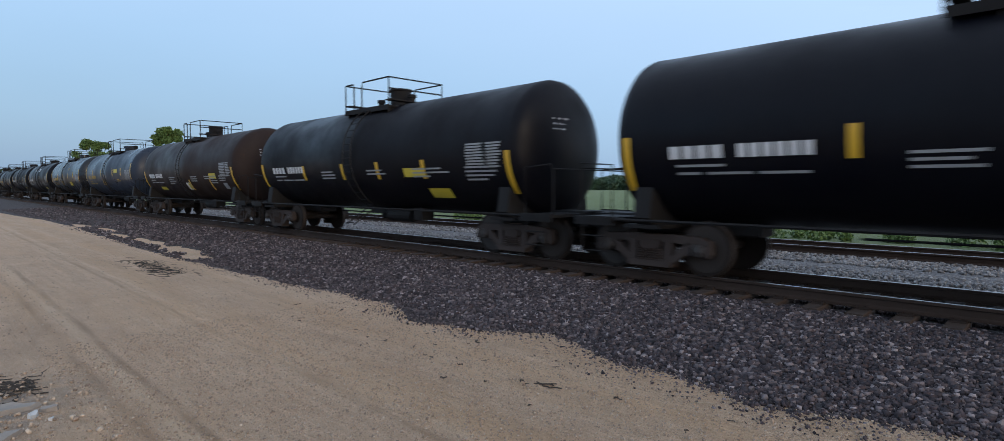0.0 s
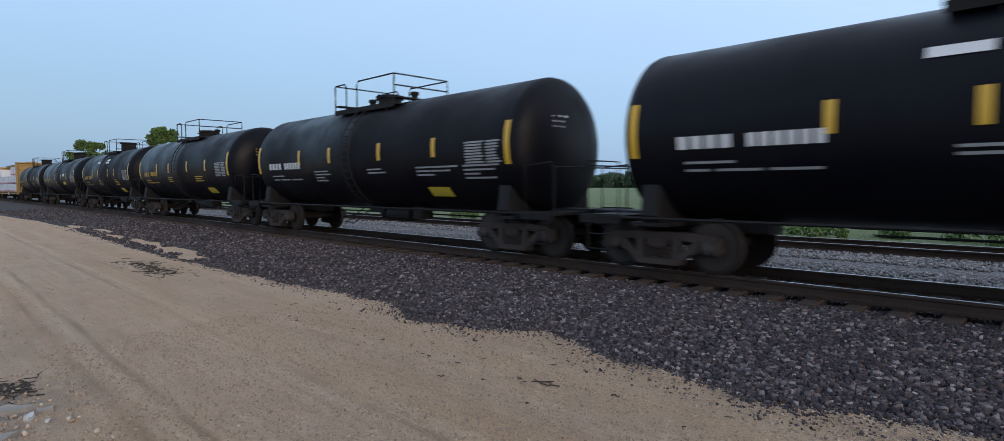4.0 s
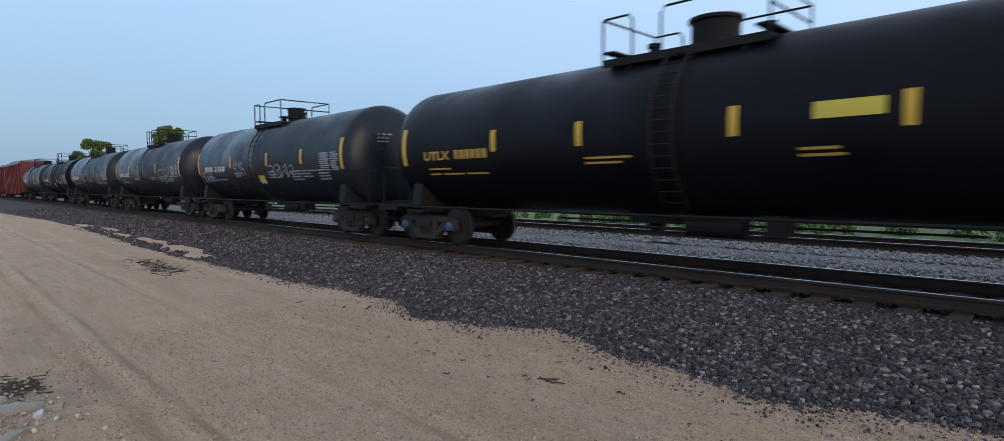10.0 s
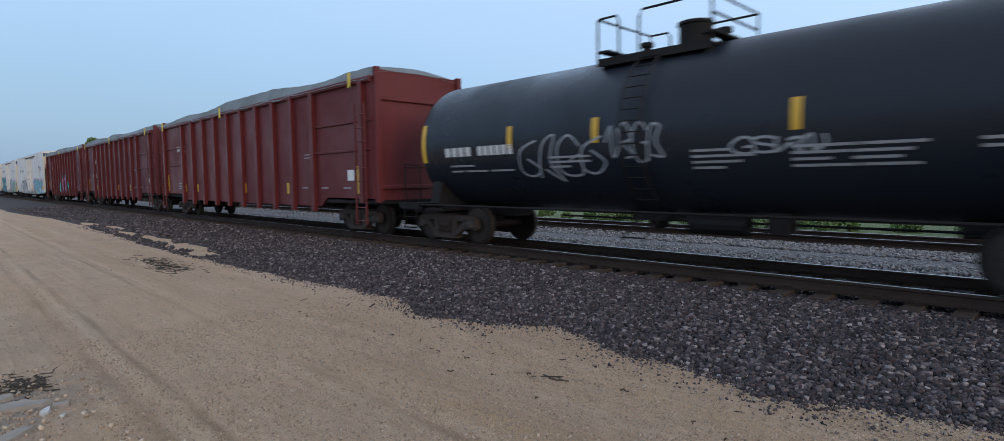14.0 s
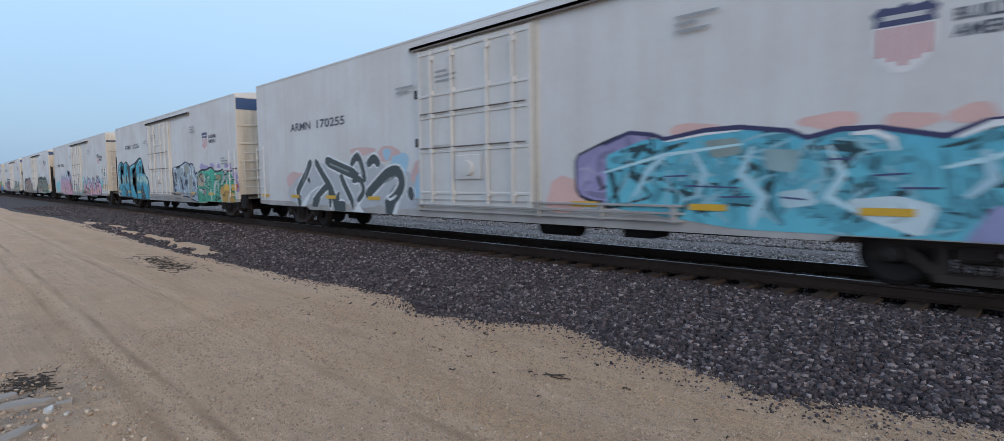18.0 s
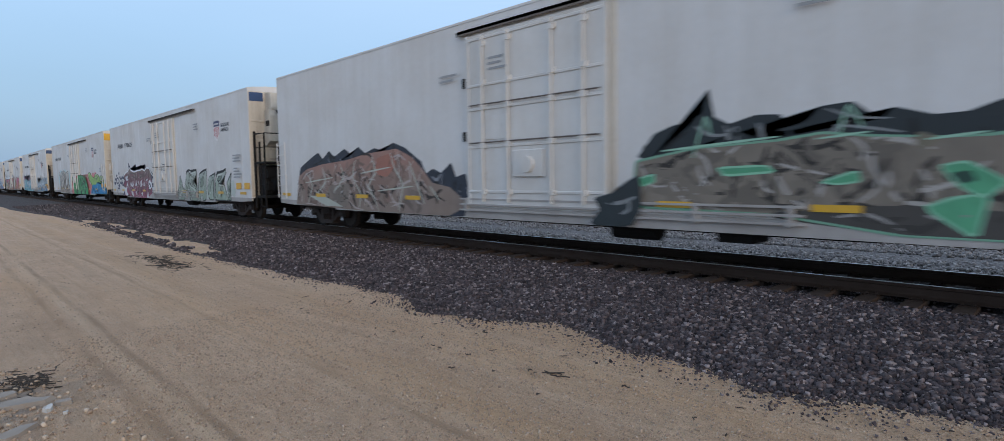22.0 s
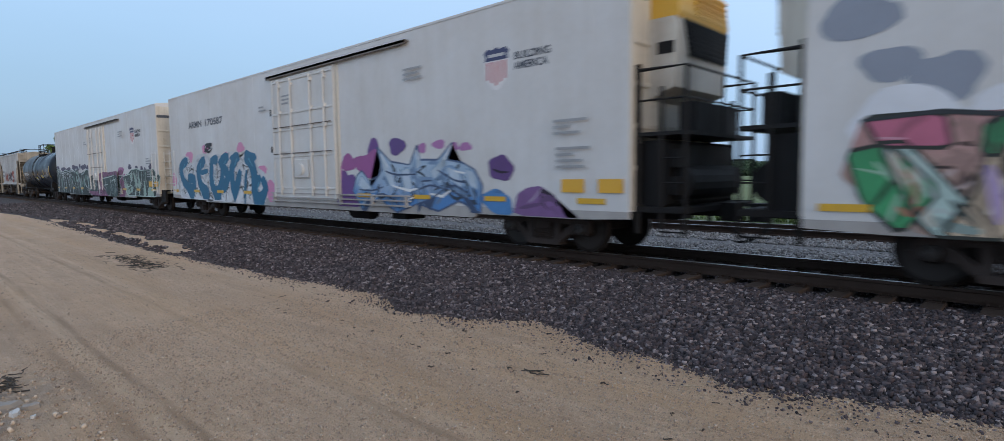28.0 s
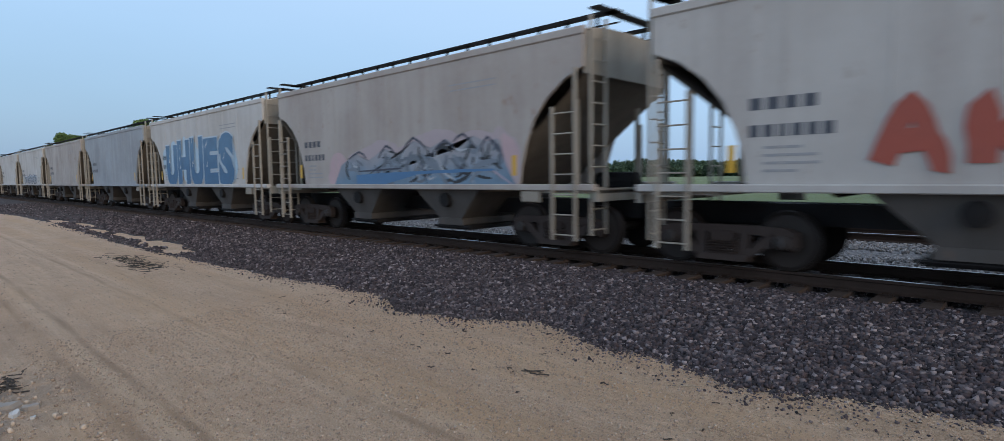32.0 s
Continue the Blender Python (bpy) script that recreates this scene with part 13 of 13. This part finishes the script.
for k in range(60):
    x = rw.uniform(-26, 4)
    y = 11.6 + rw.uniform(0, 2.2)
    clumps.append((x, y, 0.15, rw.uniform(0.15, 0.5)))
for k in range(90):
    t = rw.uniform(0, 1)
    x, y = -34 + 27 * t + rw.uniform(-1.0, 0.4), 165 - 105 * t + rw.uniform(-3, 3)
    clumps.append((x - 1.0, y, 0.25, rw.uniform(0.15, 0.5)))
tagged(new("weeds", leaves("weeds", clumps, M_LEAF, 0.07, 160, 6)), "low green weeds at the field edge", "weeds", kind="stuff")

# a farm lane crossing the field
bm = bmesh.new()
lane = [(-70, 330), (-47, 230), (-32.3, 161.7), (-22, 118), (-16.2, 95.9), (-11, 73), (-7.6, 58.8), (-3, 42), (4, 30), (14, 24), (40, 22)]
for (xa, ya), (xb, yb) in zip(lane, lane[1:]):
    face(bm, [(xa, ya, 0.3), (xb, yb, 0.3), (xb + 1.6, yb + 1.2, 0.3), (xa + 1.6, ya + 1.2, 0.3)])
lm, ln, ll, lb = matnode("lane_gravel", 0.95)
lt = ln.new("ShaderNodeTexCoord")
ll.new(mixc(ln, ll, noisy(ln, ll, lt.outputs["Object"], 0.7, 5), (0.42, 0.38, 0.31), (0.30, 0.26, 0.20)), lb.inputs["Base Color"])
me = finish(bm)
me.materials.append(lm)
tagged(new("farm_lane", me), "pale gravel lane across the green field", "lane", kind="structure")


def shed(x, y, wx, wy, wall_h):
    s = tagged(new("shed"), "small white metal shed with grey gable roof", "shed")
    s.location = (x, y, 0)

    for yy in (0, wy - 0.06):
        bm = bmesh.new()
        prism(bm, [(0, 0), (0, wall_h), (wx / 2, wall_h + 0.24), (wx, wall_h), (wx, 0)], 1, yy, yy + 0.06)
        k = 0.1
        while k < wx and yy == 0:
            box(bm, k, k + 0.03, -0.014, 0.0, 0.05, wall_h)
            k += 0.23
        part("gable_wall", bm, M_SHED, s, "white ribbed metal gable wall")
    for xx in (0, wx - 0.06):
        bm = bmesh.new()
        box(bm, xx, xx + 0.06, 0.06, wy - 0.06, 0, wall_h)
        part("wall", bm, M_SHED, s, "white metal side wall")
    for a, b in (((-0.1, wall_h - 0.02), (wx / 2, wall_h + 0.25)), ((wx + 0.1, wall_h - 0.02), (wx / 2, wall_h + 0.25))):
        bm = bmesh.new()
        prism(bm, [a, b, (b[0], b[1] + 0.05), (a[0], a[1] + 0.05)], 1, -0.12, wy + 0.12)
        part("roof", bm, M_SHEDROOF, s, "grey metal roof slope")
    bm = bmesh.new()
    box(bm, 0.36, 1.18, -0.05, -0.016, 0.05, 1.13)
    d = part("door", bm, M_SHED, s, "white metal door")
    bm = bmesh.new()
    box(bm, 1.06, 1.12, -0.09, -0.05, 0.6, 0.68)
    part("handle", bm, M_BLACK, d)
    bm = bmesh.new()
    box(bm, 0.12, 0.26, -0.03, -0.016, 0.92, 0.98)
    part("vent", bm, M_BLACK, s, "small dark vent")
    bm = bmesh.new()
    lathe(bm, [(1.46, 0.02), (1.50, 0.035), (1.53, 0.02)], 2, 10, (0.79, -0.05, 0))
    lm2, n2, l2, b3 = matnode("lit_bulb", 0.4)
    b3.inputs["Emission Color"].default_value, b3.inputs["Emission Strength"].default_value = (1, 0.95, 0.8, 1), 4
    part("wall_lamp", bm, lm2, s, "small lit lamp over the door")
    return s


shed(-3.59, 22.5, 2.5, 4.0, 1.64)


def field_pole(x, y, h):
    p = tagged(new("utility_pole"), "weathered wooden pole in the field", "pole", "poles in the field")
    p.location = (x, y, 0)
    bm = bmesh.new()
    lathe(bm, [(-0.5, 0.16), (h, 0.10)], 2, 10)
    part("post", bm, M_TIE, p, "weathered wooden post")


field_pole(-27.3, 120.0, 3.9)


# ---- small things on the dirt
M_CONC = weathered("broken_concrete", (0.30, 0.26, 0.22), (0.19, 0.165, 0.14), 0.95, 0, 0.5, (0.36, 0.27, 0.19))


def lump(x, y, sx, sy, sz, seed, mat, name, label, cat):
    rng = random.Random(seed)
    bm = bmesh.new()
    n = 9
    lo, hi = [], []
    for k in range(n):
        a = 2 * math.pi * k / n
        r = rng.uniform(0.75, 1.2)
        lo.append(bm.verts.new((sx * r * math.cos(a), sy * r * math.sin(a), -0.02)))
        hi.append(bm.verts.new((sx * r * 0.85 * math.cos(a), sy * r * 0.85 * math.sin(a), sz * rng.uniform(0.7, 1.2))))
    for k in range(n):
        j = (k + 1) % n
        bm.faces.new((lo[k], lo[j], hi[j], hi[k]))
    bm.faces.new(hi)
    bm.faces.new(lo[::-1])
    me = finish(bm)
    me.materials.append(mat)
    ob = tagged(new(name, me), label, cat, "rubble by the road")
    ob.location = (x, y, ground_height(x, y))
    ob.rotation_euler = (0, 0, rng.uniform(0, 3))
    return ob


lump(-5.93, -9.51, 0.075, 0.035, 0.035, 1, paint((0.50, 0.49, 0.47), 0.9, 0.35, "pale_stone"), "stone_chunk", "white broken stone chunk on the dirt", "stone")
lump(-6.25, -9.66, 0.22, 0.12, 0.03, 2, M_CONC, "concrete_slab", "grey broken concrete slab lying in dirt", "rubble")
lump(-6.6, -9.78, 0.17, 0.1, 0.028, 3, M_CONC, "concrete_slab", "grey broken concrete slab lying in dirt", "rubble")
lump(-5.55, -9.74, 0.17, 0.09, 0.03, 4, M_CONC, "concrete_slab", "pale concrete fragment at the roadside", "rubble")
lump(-6.0, -9.40, 0.07, 0.05, 0.035, 5, M_CONC, "stone_chunk", "tan stone chunk on the dirt", "stone")
lump(-5.75, -9.42, 0.03, 0.02, 0.02, 6, paint((0.50, 0.49, 0.47), 0.9, 0.35, "pale_stone"), "stone_chunk", "small white stone on the dirt", "stone")


def twigs(name, spots, label, seed, mat, thick=1.0):
    """Thin sticks lying on the ground: (x, y, length, turn)."""
    rng = random.Random(seed)
    bm = bmesh.new()
    for x, y, ln, a in spots:
        pts = []
        for k in range(4):
            u = k / 3 - 0.5
            px, py = x + ln * u * math.cos(a) + rng.uniform(-0.02, 0.02), y + ln * u * math.sin(a) + rng.uniform(-0.02, 0.02)
            pts.append((px, py, ground_height(px, py) + 0.006 + rng.uniform(0, 0.01)))
        rod(bm, pts, thick * rng.uniform(0.003, 0.007), 4)
    me = finish(bm)
    me.materials.append(mat)
    return tagged(new(name, me), label, "twigs", kind="stuff")


M_TWIG = weathered("dark_twig", (0.05, 0.04, 0.032), (0.03, 0.025, 0.02), 0.9)
M_STRAW = weathered("dry_straw", (0.40, 0.34, 0.24), (0.28, 0.23, 0.16), 0.9)
rt2 = random.Random(8)
twigs("twigs", [(rt2.gauss(-14.9, 0.9), rt2.gauss(-6.3, 0.2), rt2.uniform(0.05, 0.28), rt2.uniform(-0.9, 0.9)) for _ in range(240)], "dark twigs and leaf litter on the dirt", 1, M_TWIG)
twigs("twigs", [(-3.5 + rt2.uniform(-0.12, 0.12), -5.98 + rt2.uniform(-0.04, 0.04), rt2.uniform(0.12, 0.24), rt2.uniform(0, 1.2)) for _ in range(5)] + [(rt2.uniform(-9, -1.5), rt2.uniform(-6.6, -5.2), rt2.uniform(0.02, 0.07), rt2.uniform(0, 3)) for _ in range(40)], "small dark twigs on the dirt road", 2, M_TWIG)
twigs("twigs", [(-6.9 + rt2.gauss(0, 0.2), -9.55 + rt2.gauss(0, 0.09), rt2.uniform(0.05, 0.18), rt2.uniform(-0.5, 1.4)) for _ in range(110)], "tangle of dark sticks by the rubble", 3, M_TWIG)
twigs("straw", [(-2.2, -5.4, 0.15, 0.4), (-1.2, -4.3, 0.16, 0.2), (-2.6, -3.9, 0.14, 2.0), (-0.6, -3.4, 0.18, 0.9)], "dry pale straw on the dirt", 4, M_STRAW)


motions()
